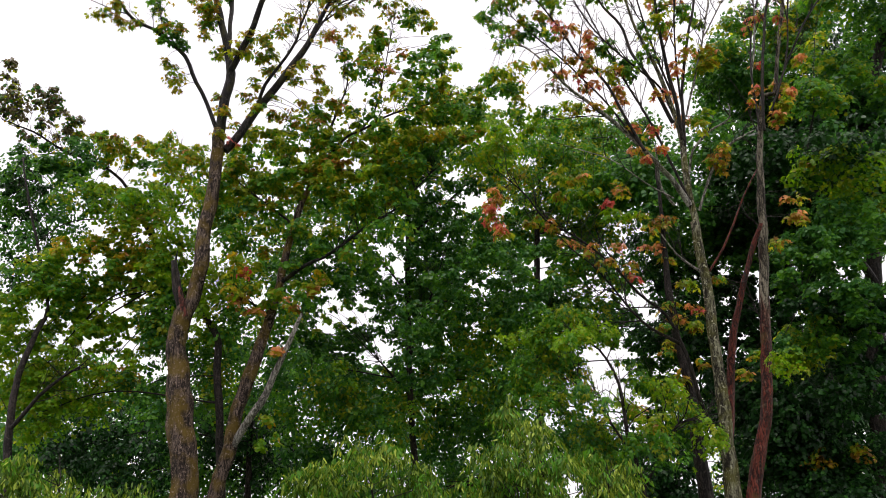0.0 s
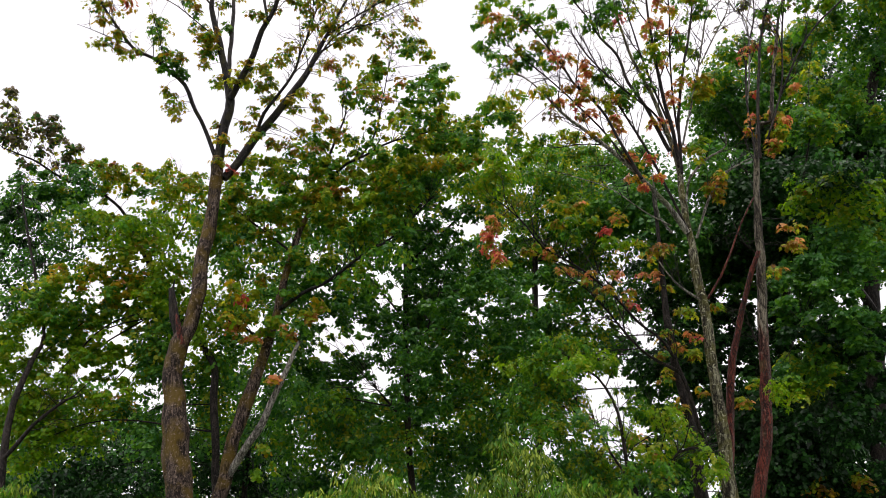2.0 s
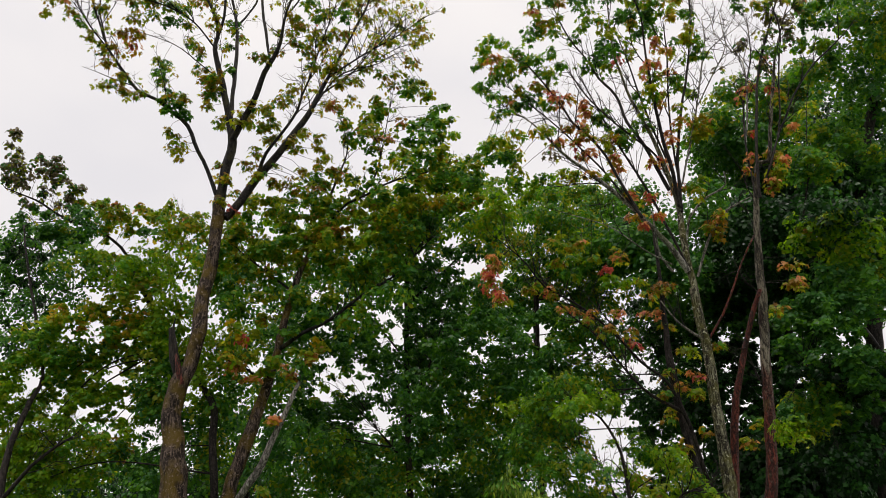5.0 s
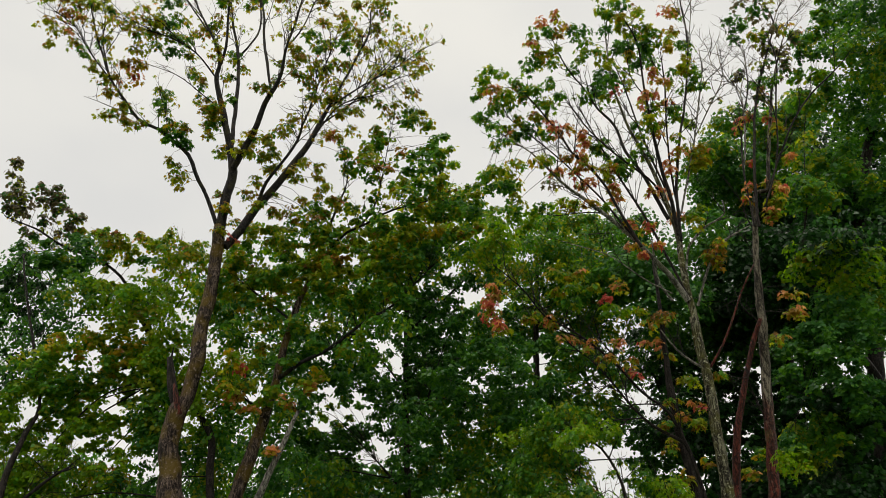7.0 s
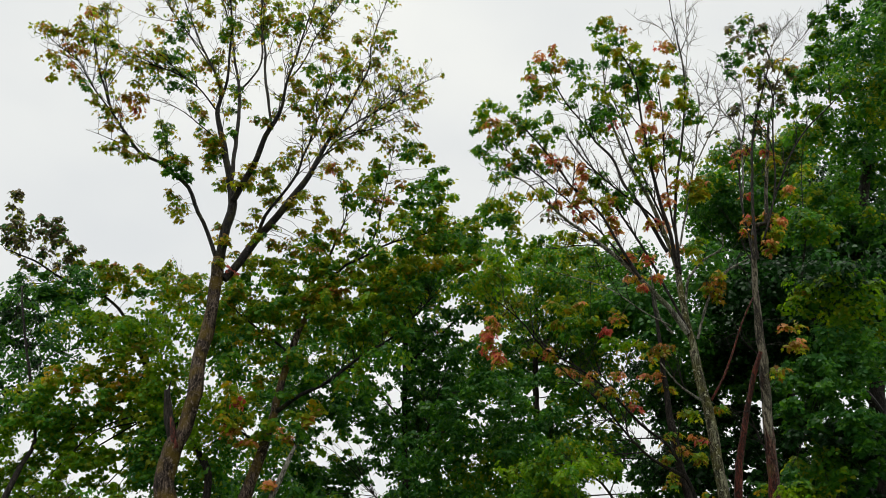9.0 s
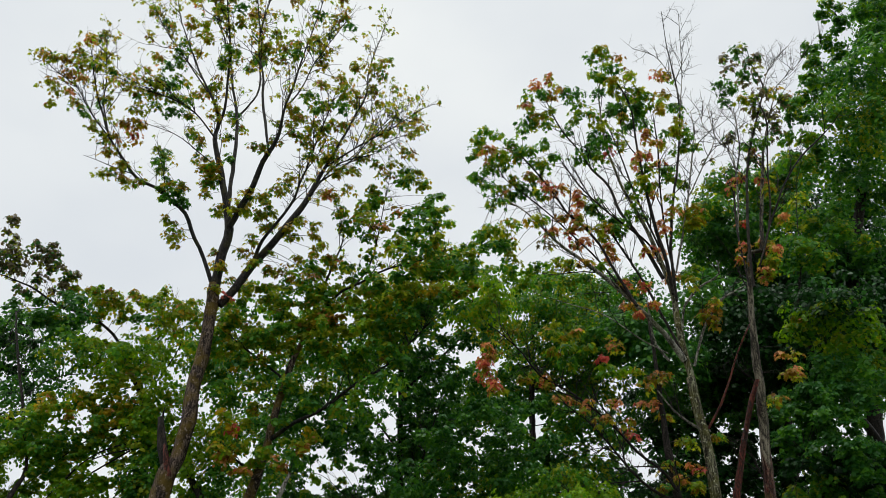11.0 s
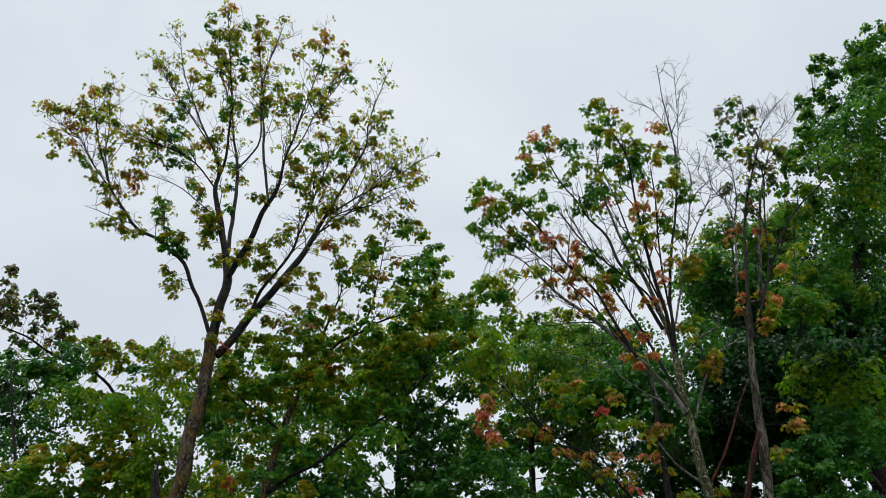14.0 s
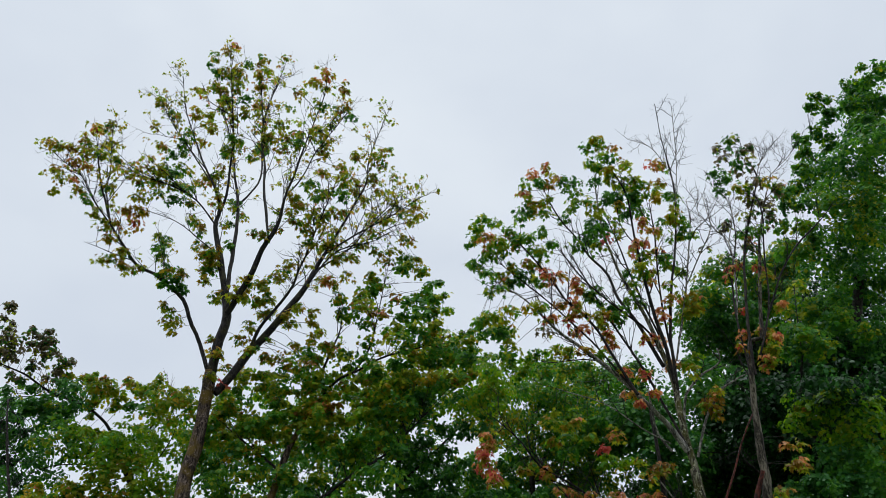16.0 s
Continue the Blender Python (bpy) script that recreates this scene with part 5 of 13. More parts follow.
clump(left_maple, -8.89, 20.79, 11.34, 0.18, 0.20, "olive")
clump(left_maple, -8.46, 20.80, 11.34, 0.27, 0.18, "dark")
clump(left_maple, -7.01, 21.84, 11.57, 0.28, 0.17, "olive")
clump(left_maple, -7.52, 21.41, 11.14, 0.20, 0.15, "green")
clump(left_maple, -12.41, 21.43, 12.06, 0.20, 0.31, "dark")
clump(left_maple, -11.54, 20.10, 11.89, 0.17, 0.16, "dusk")
clump(left_maple, -11.43, 20.42, 11.81, 0.16, 0.16, "dark")
clump(left_maple, -10.94, 20.25, 11.57, 0.23, 0.18, "dark")
clump(left_maple, -11.56, 21.25, 11.55, 0.27, 0.30, "dark")
clump(left_maple, -12.08, 21.35, 11.73, 0.24, 0.19, "dark")
clump(left_maple, -10.97, 20.99, 11.65, 0.22, 0.15, "dark")
clump(left_maple, -11.25, 21.26, 11.49, 0.24, 0.17, "dark")
clump(left_maple, -10.62, 21.03, 11.45, 0.27, 0.18, "olive")
clump(left_maple, -10.39, 20.95, 11.17, 0.30, 0.15, "dark")
clump(left_maple, -10.05, 20.91, 11.40, 0.27, 0.18, "dark")
clump(left_maple, -9.42, 20.42, 11.17, 0.26, 0.16, "olive")
clump(left_maple, -9.48, 20.81, 11.10, 0.16, 0.14, "olive")
clump(left_maple, -9.49, 20.76, 10.53, 0.37, 0.20, "green")
clump(left_maple, -9.77, 20.83, 10.32, 0.26, 0.22, "dark")
clump(left_maple, -8.79, 20.54, 10.28, 0.40, 0.20, "olive")
clump(left_maple, -9.32, 21.01, 10.64, 0.34, 0.16, "olive")
clump(left_maple, -9.29, 20.59, 10.00, 0.40, 0.20, "lime")
clump(left_maple, -8.56, 20.83, 10.40, 0.30, 0.22, "dark")
clump(left_maple, -9.05, 21.09, 10.05, 0.37, 0.20, "green")
clump(left_maple, -8.40, 21.06, 10.19, 0.26, 0.22, "dark")
clump(left_maple, -8.34, 21.63, 11.06, 0.24, 0.19, "green")
clump(left_maple, -7.59, 19.67, 7.85, 0.32, 0.25, "olive", 1.05)
clump(left_maple, -8.67, 20.55, 8.09, 0.31, 0.26, "olive", 1.05)
clump(left_maple, -7.80, 19.90, 8.19, 0.38, 0.23, "olive", 1.05)
clump(left_maple, -7.47, 20.50, 8.09, 0.40, 0.27, "olive", 1.05)
clump(left_maple, -7.02, 20.60, 8.21, 0.35, 0.26, "olive", 1.05)
clump(left_maple, -8.88, 20.22, 8.40, 0.32, 0.27, "olive", 1.05)
clump(left_maple, -8.37, 20.01, 8.61, 0.35, 0.25, "olive", 1.05)
clump(left_maple, -7.89, 19.74, 8.57, 0.34, 0.22, "olive", 1.05)
clump(left_maple, -7.57, 20.56, 8.56, 0.42, 0.22, "olive", 1.05)
clump(left_maple, -7.01, 20.12, 8.59, 0.35, 0.28, "olive", 1.05)
clump(left_maple, -9.32, 20.14, 8.78, 0.33, 0.23, "olive", 1.05)
clump(left_maple, -8.96, 20.43, 8.80, 0.35, 0.23, "olive", 1.05)
clump(left_maple, -8.42, 19.69, 8.80, 0.42, 0.23, "olive", 1.05)
clump(left_maple, -8.12, 19.62, 8.86, 0.40, 0.22, "olive", 1.05)
clump(left_maple, -7.65, 20.14, 8.97, 0.41, 0.28, "olive", 1.05)
clump(left_maple, -6.87, 20.26, 8.75, 0.32, 0.22, "olive", 1.05)
clump(left_maple, -8.87, 20.40, 9.23, 0.38, 0.29, "olive", 1.05)
clump(left_maple, -8.48, 20.44, 9.31, 0.37, 0.26, "olive", 1.05)
clump(left_maple, -8.00, 19.82, 9.26, 0.36, 0.27, "olive", 1.05)
clump(left_maple, -7.55, 19.73, 9.15, 0.40, 0.28, "olive", 1.05)
clump(left_maple, -8.39, 20.37, 9.49, 0.33, 0.29, "olive", 1.05)
clump(left_maple, -7.88, 20.27, 9.59, 0.33, 0.25, "olive", 1.05)
clump(left_maple, -7.63, 19.91, 9.53, 0.33, 0.25, "olive", 1.05)
clump(left_maple, -8.61, 20.20, 7.88, 0.36, 0.28, "gold", 1.05)
clump(left_maple, -9.71, 19.41, 8.22, 0.36, 0.23, "gold", 1.05)
clump(left_maple, -9.09, 19.37, 8.13, 0.36, 0.25, "gold", 1.05)
clump(left_maple, -8.16, 19.78, 8.10, 0.38, 0.24, "gold", 1.05)
clump(left_maple, -9.77, 19.65, 8.49, 0.37, 0.25, "gold", 1.05)
clump(left_maple, -9.05, 19.66, 8.46, 0.33, 0.27, "gold", 1.05)
clump(left_maple, -8.50, 20.25, 8.52, 0.32, 0.22, "gold", 1.05)
clump(left_maple, -8.13, 20.32, 8.60, 0.36, 0.23, "gold", 1.05)
clump(left_maple, -9.24, 20.20, 8.84, 0.41, 0.23, "gold", 1.05)
clump(left_maple, -9.49, 19.49, 7.28, 0.41, 0.25, "green", 1.05)
clump(left_maple, -9.89, 19.76, 7.51, 0.32, 0.25, "green", 1.05)
clump(left_maple, -9.27, 19.86, 7.64, 0.42, 0.29, "green", 1.05)
clump(left_maple, -8.97, 20.29, 7.46, 0.41, 0.27, "green", 1.05)
clump(left_maple, -9.95, 19.55, 8.01, 0.32, 0.22, "green", 1.05)
clump(left_maple, -8.36, 19.52, 7.91, 0.32, 0.27, "green", 1.05)
clump(left_maple, -9.84, 19.69, 8.30, 0.34, 0.23, "green", 1.05)
clump(left_maple, -9.33, 19.58, 8.32, 0.34, 0.23, "green", 1.05)
clump(left_maple, -8.49, 20.09, 8.31, 0.41, 0.27, "green", 1.05)
clump(left_maple, -9.30, 20.11, 8.59, 0.32, 0.27, "green", 1.05)
clump(left_maple, -9.62, 21.23, 7.51, 0.34, 0.27, "green", 1.05)
clump(left_maple, -8.89, 20.35, 7.68, 0.41, 0.28, "green", 1.05)
clump(left_maple, -8.54, 20.28, 7.64, 0.40, 0.25, "green", 1.05)
clump(left_maple, -7.84, 20.30, 7.66, 0.41, 0.23, "green", 1.05)
clump(left_maple, -8.89, 21.23, 8.01, 0.35, 0.24, "green", 1.05)
clump(left_maple, -8.41, 21.19, 7.99, 0.37, 0.25, "green", 1.05)
clump(left_maple, -8.02, 20.91, 8.01, 0.32, 0.24, "green", 1.05)
clump(left_maple, -8.87, 21.10, 8.27, 0.32, 0.22, "green", 1.05)
clump(left_maple, -8.36, 21.02, 8.33, 0.41, 0.26, "green", 1.05)
clump(left_maple, -7.81, 20.78, 8.35, 0.36, 0.29, "green", 1.05)
clump(left_maple, -9.11, 20.31, 8.71, 0.35, 0.25, "green", 1.05)
clump(left_maple, -8.41, 20.87, 8.69, 0.31, 0.24, "green", 1.05)
clump(left_maple, -9.71, 19.81, 6.85, 0.34, 0.25, "green", 1.05)
clump(left_maple, -9.44, 19.97, 6.84, 0.32, 0.28, "green", 1.05)
clump(left_maple, -10.67, 19.65, 7.23, 0.41, 0.24, "green", 1.05)
clump(left_maple, -9.78, 19.93, 7.16, 0.36, 0.25, "green", 1.05)
clump(left_maple, -9.29, 19.60, 7.32, 0.40, 0.28, "green", 1.05)
clump(left_maple, -10.21, 19.67, 7.63, 0.36, 0.27, "green", 1.05)
clump(left_maple, -9.84, 20.32, 7.47, 0.35, 0.23, "green", 1.05)
clump(left_maple, -9.42, 19.92, 7.48, 0.31, 0.29, "green", 1.05)
clump(left_maple, -10.44, 19.90, 7.92, 0.41, 0.23, "green", 1.05)
clump(left_maple, -9.66, 20.54, 7.91, 0.35, 0.22, "green", 1.05)
clump(left_maple, -9.86, 21.11, 6.47, 0.36, 0.26, "lime", 1.05)
clump(left_maple, -10.00, 20.73, 6.65, 0.39, 0.26, "lime", 1.05)
clump(left_maple, -9.23, 20.70, 6.74, 0.32, 0.29, "lime", 1.05)
clump(left_maple, -8.82, 21.18, 6.86, 0.32, 0.26, "lime", 1.05)
clump(left_maple, -9.81, 20.59, 6.99, 0.31, 0.24, "lime", 1.05)
clump(left_maple, -9.49, 20.93, 7.13, 0.39, 0.25, "lime", 1.05)
clump(left_maple, -8.28, 20.73, 7.22, 0.41, 0.26, "lime", 1.05)
clump(left_maple, -10.33, 21.17, 7.42, 0.35, 0.26, "lime", 1.05)
clump(left_maple, -9.74, 20.92, 7.54, 0.39, 0.27, "lime", 1.05)
clump(left_maple, -9.35, 21.15, 7.45, 0.33, 0.23, "lime", 1.05)
clump(left_maple, -8.38, 20.80, 7.55, 0.33, 0.28, "lime", 1.05)
clump(left_maple, -10.74, 21.02, 7.73, 0.37, 0.23, "lime", 1.05)
clump(left_maple, -10.45, 20.44, 7.88, 0.38, 0.26, "lime", 1.05)
clump(left_maple, -9.88, 21.08, 7.75, 0.37, 0.27, "lime", 1.05)
clump(left_maple, -9.34, 20.99, 7.78, 0.35, 0.29, "lime", 1.05)
clump(left_maple, -8.90, 20.71, 7.75, 0.35, 0.29, "lime", 1.05)
clump(left_maple, -8.46, 20.28, 7.92, 0.32, 0.24, "lime", 1.05)
clump(left_maple, -10.42, 21.09, 8.16, 0.33, 0.28, "lime", 1.05)
clump(left_maple, -9.57, 20.32, 8.43, 0.34, 0.27, "lime", 1.05)
clump(left_maple, -8.12, 20.38, 6.58, 0.32, 0.22, "olive", 1.05)
clump(left_maple, -7.57, 21.20, 6.93, 0.34, 0.25, "olive", 1.05)
clump(left_maple, -9.20, 20.36, 7.36, 0.39, 0.25, "olive", 1.05)
clump(left_maple, -8.30, 21.14, 7.37, 0.39, 0.28, "olive", 1.05)
clump(left_maple, -7.57, 20.56, 7.27, 0.32, 0.25, "olive", 1.05)
clump(left_maple, -7.36, 20.81, 7.33, 0.41, 0.27, "olive", 1.05)
clump(left_maple, -8.19, 20.48, 7.59, 0.37, 0.22, "olive", 1.05)
clump(left_maple, -7.76, 21.12, 7.73, 0.37, 0.26, "olive", 1.05)
clump(left_maple, -7.32, 20.66, 7.65, 0.38, 0.29, "olive", 1.05)
clump(left_maple, -8.88, 21.17, 8.04, 0.37, 0.28, "olive", 1.05)
clump(left_maple, -8.34, 21.18, 7.93, 0.40, 0.25, "olive", 1.05)
clump(left_maple, -7.62, 20.98, 8.03, 0.37, 0.27, "olive", 1.05)
clump(left_maple, -8.30, 20.66, 8.37, 0.41, 0.23, "olive", 1.05)
clump(left_maple, -7.83, 20.38, 8.25, 0.37, 0.22, "olive", 1.05)
clump(left_maple, -8.02, 19.49, 5.19, 0.33, 0.25, "lime", 1.05)
clump(left_maple, -9.16, 19.44, 5.47, 0.37, 0.29, "lime", 1.05)
clump(left_maple, -8.71, 19.98, 5.37, 0.41, 0.26, "lime", 1.05)
clump(left_maple, -7.85, 20.40, 5.42, 0.33, 0.27, "lime", 1.05)
clump(left_maple, -7.60, 19.45, 5.54, 0.34, 0.29, "lime", 1.05)
clump(left_maple, -9.16, 19.47, 5.75, 0.38, 0.28, "lime", 1.05)
clump(left_maple, -8.69, 20.18, 5.89, 0.33, 0.26, "lime", 1.05)
clump(left_maple, -8.01, 20.36, 5.72, 0.32, 0.23, "lime", 1.05)
clump(left_maple, -7.46, 20.20, 5.82, 0.38, 0.23, "lime", 1.05)
clump(left_maple, -7.06, 19.72, 5.94, 0.33, 0.28, "lime", 1.05)
clump(left_maple, -8.84, 19.54, 6.27, 0.32, 0.25, "lime", 1.05)
clump(left_maple, -8.46, 19.61, 6.26, 0.36, 0.25, "lime", 1.05)
clump(left_maple, -8.12, 19.95, 6.23, 0.35, 0.27, "lime", 1.05)
clump(left_maple, -7.62, 20.19, 6.21, 0.35, 0.22, "lime", 1.05)
clump(left_maple, -7.24, 20.22, 6.25, 0.39, 0.22, "lime", 1.05)
clump(left_maple, -9.01, 20.38, 6.53, 0.41, 0.24, "lime", 1.05)
clump(left_maple, -8.45, 20.26, 6.62, 0.41, 0.27, "lime", 1.05)
clump(left_maple, -7.48, 20.38, 6.55, 0.34, 0.23, "lime", 1.05)
clump(left_maple, -7.23, 20.30, 6.47, 0.38, 0.24, "lime", 1.05)
clump(left_maple, -9.11, 20.11, 6.79, 0.37, 0.22, "lime", 1.05)
clump(left_maple, -8.54, 19.82, 6.82, 0.39, 0.26, "lime", 1.05)
clump(left_maple, -10.79, 19.83, 5.85, 0.42, 0.27, "lime", 1.05)
clump(left_maple, -10.78, 20.47, 6.19, 0.40, 0.29, "lime", 1.05)
clump(left_maple, -10.32, 20.17, 6.01, 0.36, 0.27, "lime", 1.05)
clump(left_maple, -10.00, 19.88, 6.19, 0.36, 0.23, "lime", 1.05)
clump(left_maple, -11.25, 20.55, 6.55, 0.33, 0.24, "lime", 1.05)
clump(left_maple, -10.75, 19.71, 6.54, 0.36, 0.22, "lime", 1.05)
clump(left_maple, -10.29, 20.54, 6.53, 0.40, 0.25, "lime", 1.05)
clump(left_maple, -11.23, 20.06, 6.80, 0.42, 0.24, "lime", 1.05)
clump(left_maple, -10.99, 20.53, 6.71, 0.37, 0.25, "lime", 1.05)
clump(left_maple, -10.07, 20.56, 6.90, 0.37, 0.27, "lime", 1.05)
clump(left_maple, -11.09, 19.66, 7.08, 0.37, 0.26, "lime", 1.05)
clump(left_maple, -10.45, 19.68, 7.22, 0.33, 0.23, "lime", 1.05)
clump(left_maple, -9.91, 19.78, 7.24, 0.41, 0.24, "lime", 1.05)
clump(left_maple, -10.81, 20.03, 7.41, 0.34, 0.26, "lime", 1.05)
clump(left_maple, -10.46, 19.75, 7.43, 0.41, 0.26, "lime", 1.05)
clump(left_maple, -10.28, 20.30, 6.03, 0.35, 0.26, "lime", 1.05)
clump(left_maple, -10.13, 20.29, 6.00, 0.32, 0.24, "lime", 1.05)
clump(left_maple, -9.60, 20.48, 6.04, 0.37, 0.28, "lime", 1.05)
clump(left_maple, -10.79, 20.55, 6.34, 0.32, 0.22, "lime", 1.05)
clump(left_maple, -10.28, 20.51, 6.49, 0.40, 0.29, "lime", 1.05)
clump(left_maple, -9.26, 20.15, 6.52, 0.36, 0.24, "lime", 1.05)
clump(left_maple, -9.37, 20.19, 6.91, 0.31, 0.27, "lime", 1.05)
clump(left_maple, -9.80, 20.88, 7.25, 0.34, 0.25, "lime", 1.05)
clump(left_maple, -9.57, 20.88, 7.11, 0.32, 0.28, "lime", 1.05)
clump(left_maple, -9.84, 20.82, 7.43, 0.39, 0.24, "lime", 1.05)
clump(left_maple, -9.62, 20.59, 7.50, 0.35, 0.26, "lime", 1.05)
clump(left_maple, -11.03, 19.44, 5.94, 0.36, 0.28, "lime", 1.05)
clump(left_maple, -11.08, 20.24, 6.30, 0.39, 0.25, "lime", 1.05)
clump(left_maple, -10.68, 19.59, 6.17, 0.35, 0.22, "lime", 1.05)
clump(left_maple, -11.15, 19.98, 6.67, 0.39, 0.29, "lime", 1.05)
clump(left_maple, -10.74, 19.58, 6.56, 0.32, 0.27, "lime", 1.05)
clump(left_maple, -10.91, 20.11, 6.92, 0.32, 0.27, "lime", 1.05)
clump(left_maple, -10.64, 19.91, 7.35, 0.33, 0.25, "lime", 1.05)
clump(left_maple, -8.52, 20.42, 6.05, 0.39, 0.24, "lime", 1.05)
clump(left_maple, -9.18, 19.85, 6.34, 0.31, 0.27, "lime", 1.05)
clump(left_maple, -8.87, 20.09, 6.26, 0.41, 0.25, "lime", 1.05)
clump(left_maple, -8.46, 19.89, 6.26, 0.41, 0.25, "lime", 1.05)
clump(left_maple, -9.18, 20.11, 6.68, 0.41, 0.24, "lime", 1.05)
clump(left_maple, -8.91, 20.32, 6.61, 0.40, 0.26, "lime", 1.05)
clump(left_maple, -8.19, 20.52, 6.65, 0.33, 0.25, "lime", 1.05)
clump(left_maple, -7.89, 20.59, 6.64, 0.33, 0.25, "lime", 1.05)
clump(left_maple, -9.43, 20.54, 7.02, 0.34, 0.27, "lime", 1.05)
clump(left_maple, -8.79, 20.12, 7.33, 0.37, 0.28, "lime", 1.05)
lobe(left_maple, -9.42, 20.34, 11.70, 0.71, 0.27, 3.80, "olive")
lobe(left_maple, -6.63, 18.80, 10.53, 0.75, 0.40, 3.80, "olive")
lobe(left_maple, -9.43, 19.27, 11.05, 0.47, 0.21, 3.80, "dark")
lobe(left_maple, -10.48, 21.29, 11.36, 0.82, 0.28, 3.80, "dark")
lobe(left_maple, -11.19, 21.51, 11.64, 0.71, 0.33, 3.80, "dark")
lobe(left_maple, -8.27, 19.77, 9.84, 1.21, 0.71, 2.40, "lime")
lobe(left_maple, -9.63, 20.36, 10.34, 0.96, 0.57, 2.40, "green")
lobe(left_maple, -7.57, 20.67, 10.39, 0.95, 0.65, 1.92, "lime")
lobe(left_maple, -6.91, 20.05, 8.83, 0.85, 0.73, 2.40, "lime")
lobe(left_maple, -9.99, 20.31, 8.29, 0.77, 0.60, 2.40, "lime")
lobe(left_maple, -8.45, 20.78, 5.45, 0.83, 0.45, 1.92, "gold")
lobe(left_maple, -9.74, 20.20, 5.56, 0.99, 0.83, 2.40, "lime")
lobe(left_maple, -7.02, 19.98, 6.09, 0.59, 0.90, 2.40, "dark")
lobe(left_maple, -9.16, 20.78, 4.80, 1.25, 0.75, 2.40, "lime")
lobe(left_maple, -10.12, 20.19, 4.43, 1.03, 0.83, 2.40, "lime")
lobe(left_maple, -5.75, 19.94, 7.87, 0.79, 0.98, 2.40, "lime")
lobe(left_maple, -5.48, 20.17, 5.84, 0.70, 0.97, 1.92, "green")
lobe(left_maple, -5.87, 19.75, 6.61, 0.65, 0.77, 2.40, "lime")
lobe(left_maple, -10.89, 20.35, 6.02, 0.77, 0.64, 1.20, "lime")
lobe(left_maple, -10.74, 20.13, 4.98, 0.63, 0.75, 2.40, "lime")
lobe(left_maple, -7.28, 19.95, 7.87, 0.80, 0.72, 2.40, "lime")
lobe(left_maple, -6.72, 20.54, 7.74, 0.73, 0.82, 2.40, "lime")
lobe(left_maple, -6.23, 20.59, 5.64, 0.79, 0.91, 2.40, "dark")
lobe(left_maple, -6.57, 19.62, 4.35, 0.83, 0.87, 2.40, "dark")
lobe(left_maple, -5.39, 20.24, 4.57, 0.69, 0.88, 2.16, "green")
lobe(left_maple, -5.23, 19.93, 6.96, 0.70, 0.70, 1.92, "green")
lobe(left_maple, -7.73, 20.72, 5.08, 0.89, 0.73, 2.40, "dark")
lobe(left_maple, -11.15, 19.89, 8.00, 0.56, 0.65, 0.96, "green")
lobe(left_maple, -7.30, 19.79, 6.62, 0.71, 0.71, 2.40, "green")
lobe(left_maple, -7.79, 20.79, 8.53, 0.63, 0.63, 2.40, "green")
lobe(left_maple, -6.96, 19.95, 6.89, 0.59, 0.79, 2.40, "dark")
lobe(left_maple, -10.25, 20.17, 5.27, 0.83, 0.71, 2.40, "lime")

edge_tree = plant("broadleaf_tree", "dark broadleaf tree thin enough to show the sky", "plain_leaf", 0.1)
limb(edge_tree, "trunk", BARK_DARK, [(-9.21, 18.00, 1.31, 0.106), (-9.54, 18.38, 2.58, 0.098), (-9.89, 18.75, 4.23, 0.084), (-10.00, 19.12, 5.35, 0.075), (-10.00, 19.50, 6.12, 0.062), (-10.02, 19.88, 6.87, 0.041), (-10.66, 20.25, 8.43, 0.036), (-11.43, 20.62, 10.20, 0.031), (-12.00, 21.00, 11.58, 0.019)], sides=10, shoots=8)
limb(edge_tree, "limb", BARK_DARK, [(-9.62, 18.30, 3.67, 0.050), (-9.03, 18.20, 4.40, 0.042), (-8.54, 18.10, 4.79, 0.034), (-8.15, 18.00, 5.00, 0.019)], shoots=4)
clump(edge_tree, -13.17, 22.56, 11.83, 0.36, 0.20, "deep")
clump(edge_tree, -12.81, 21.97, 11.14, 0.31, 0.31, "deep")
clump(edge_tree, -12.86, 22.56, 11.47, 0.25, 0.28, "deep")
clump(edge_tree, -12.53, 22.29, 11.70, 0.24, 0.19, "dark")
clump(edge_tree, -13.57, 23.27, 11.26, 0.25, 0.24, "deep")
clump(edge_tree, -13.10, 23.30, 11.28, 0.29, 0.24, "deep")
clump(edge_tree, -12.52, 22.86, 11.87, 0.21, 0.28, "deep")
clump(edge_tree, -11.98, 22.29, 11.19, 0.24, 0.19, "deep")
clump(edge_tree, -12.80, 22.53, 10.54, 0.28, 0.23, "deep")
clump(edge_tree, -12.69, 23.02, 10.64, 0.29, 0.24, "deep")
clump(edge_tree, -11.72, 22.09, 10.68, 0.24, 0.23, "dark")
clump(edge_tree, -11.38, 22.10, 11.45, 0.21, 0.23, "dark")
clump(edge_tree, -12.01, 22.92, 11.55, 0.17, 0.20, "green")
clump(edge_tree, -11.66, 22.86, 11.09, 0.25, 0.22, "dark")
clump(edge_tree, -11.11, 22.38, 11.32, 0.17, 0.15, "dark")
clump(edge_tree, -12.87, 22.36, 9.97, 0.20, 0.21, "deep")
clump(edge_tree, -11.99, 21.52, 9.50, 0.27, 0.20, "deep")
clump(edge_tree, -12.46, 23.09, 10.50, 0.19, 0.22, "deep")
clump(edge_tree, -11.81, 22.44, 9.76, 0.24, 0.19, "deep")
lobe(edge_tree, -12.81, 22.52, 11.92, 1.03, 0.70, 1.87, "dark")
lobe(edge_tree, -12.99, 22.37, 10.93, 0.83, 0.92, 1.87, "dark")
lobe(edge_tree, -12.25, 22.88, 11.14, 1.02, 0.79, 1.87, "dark")
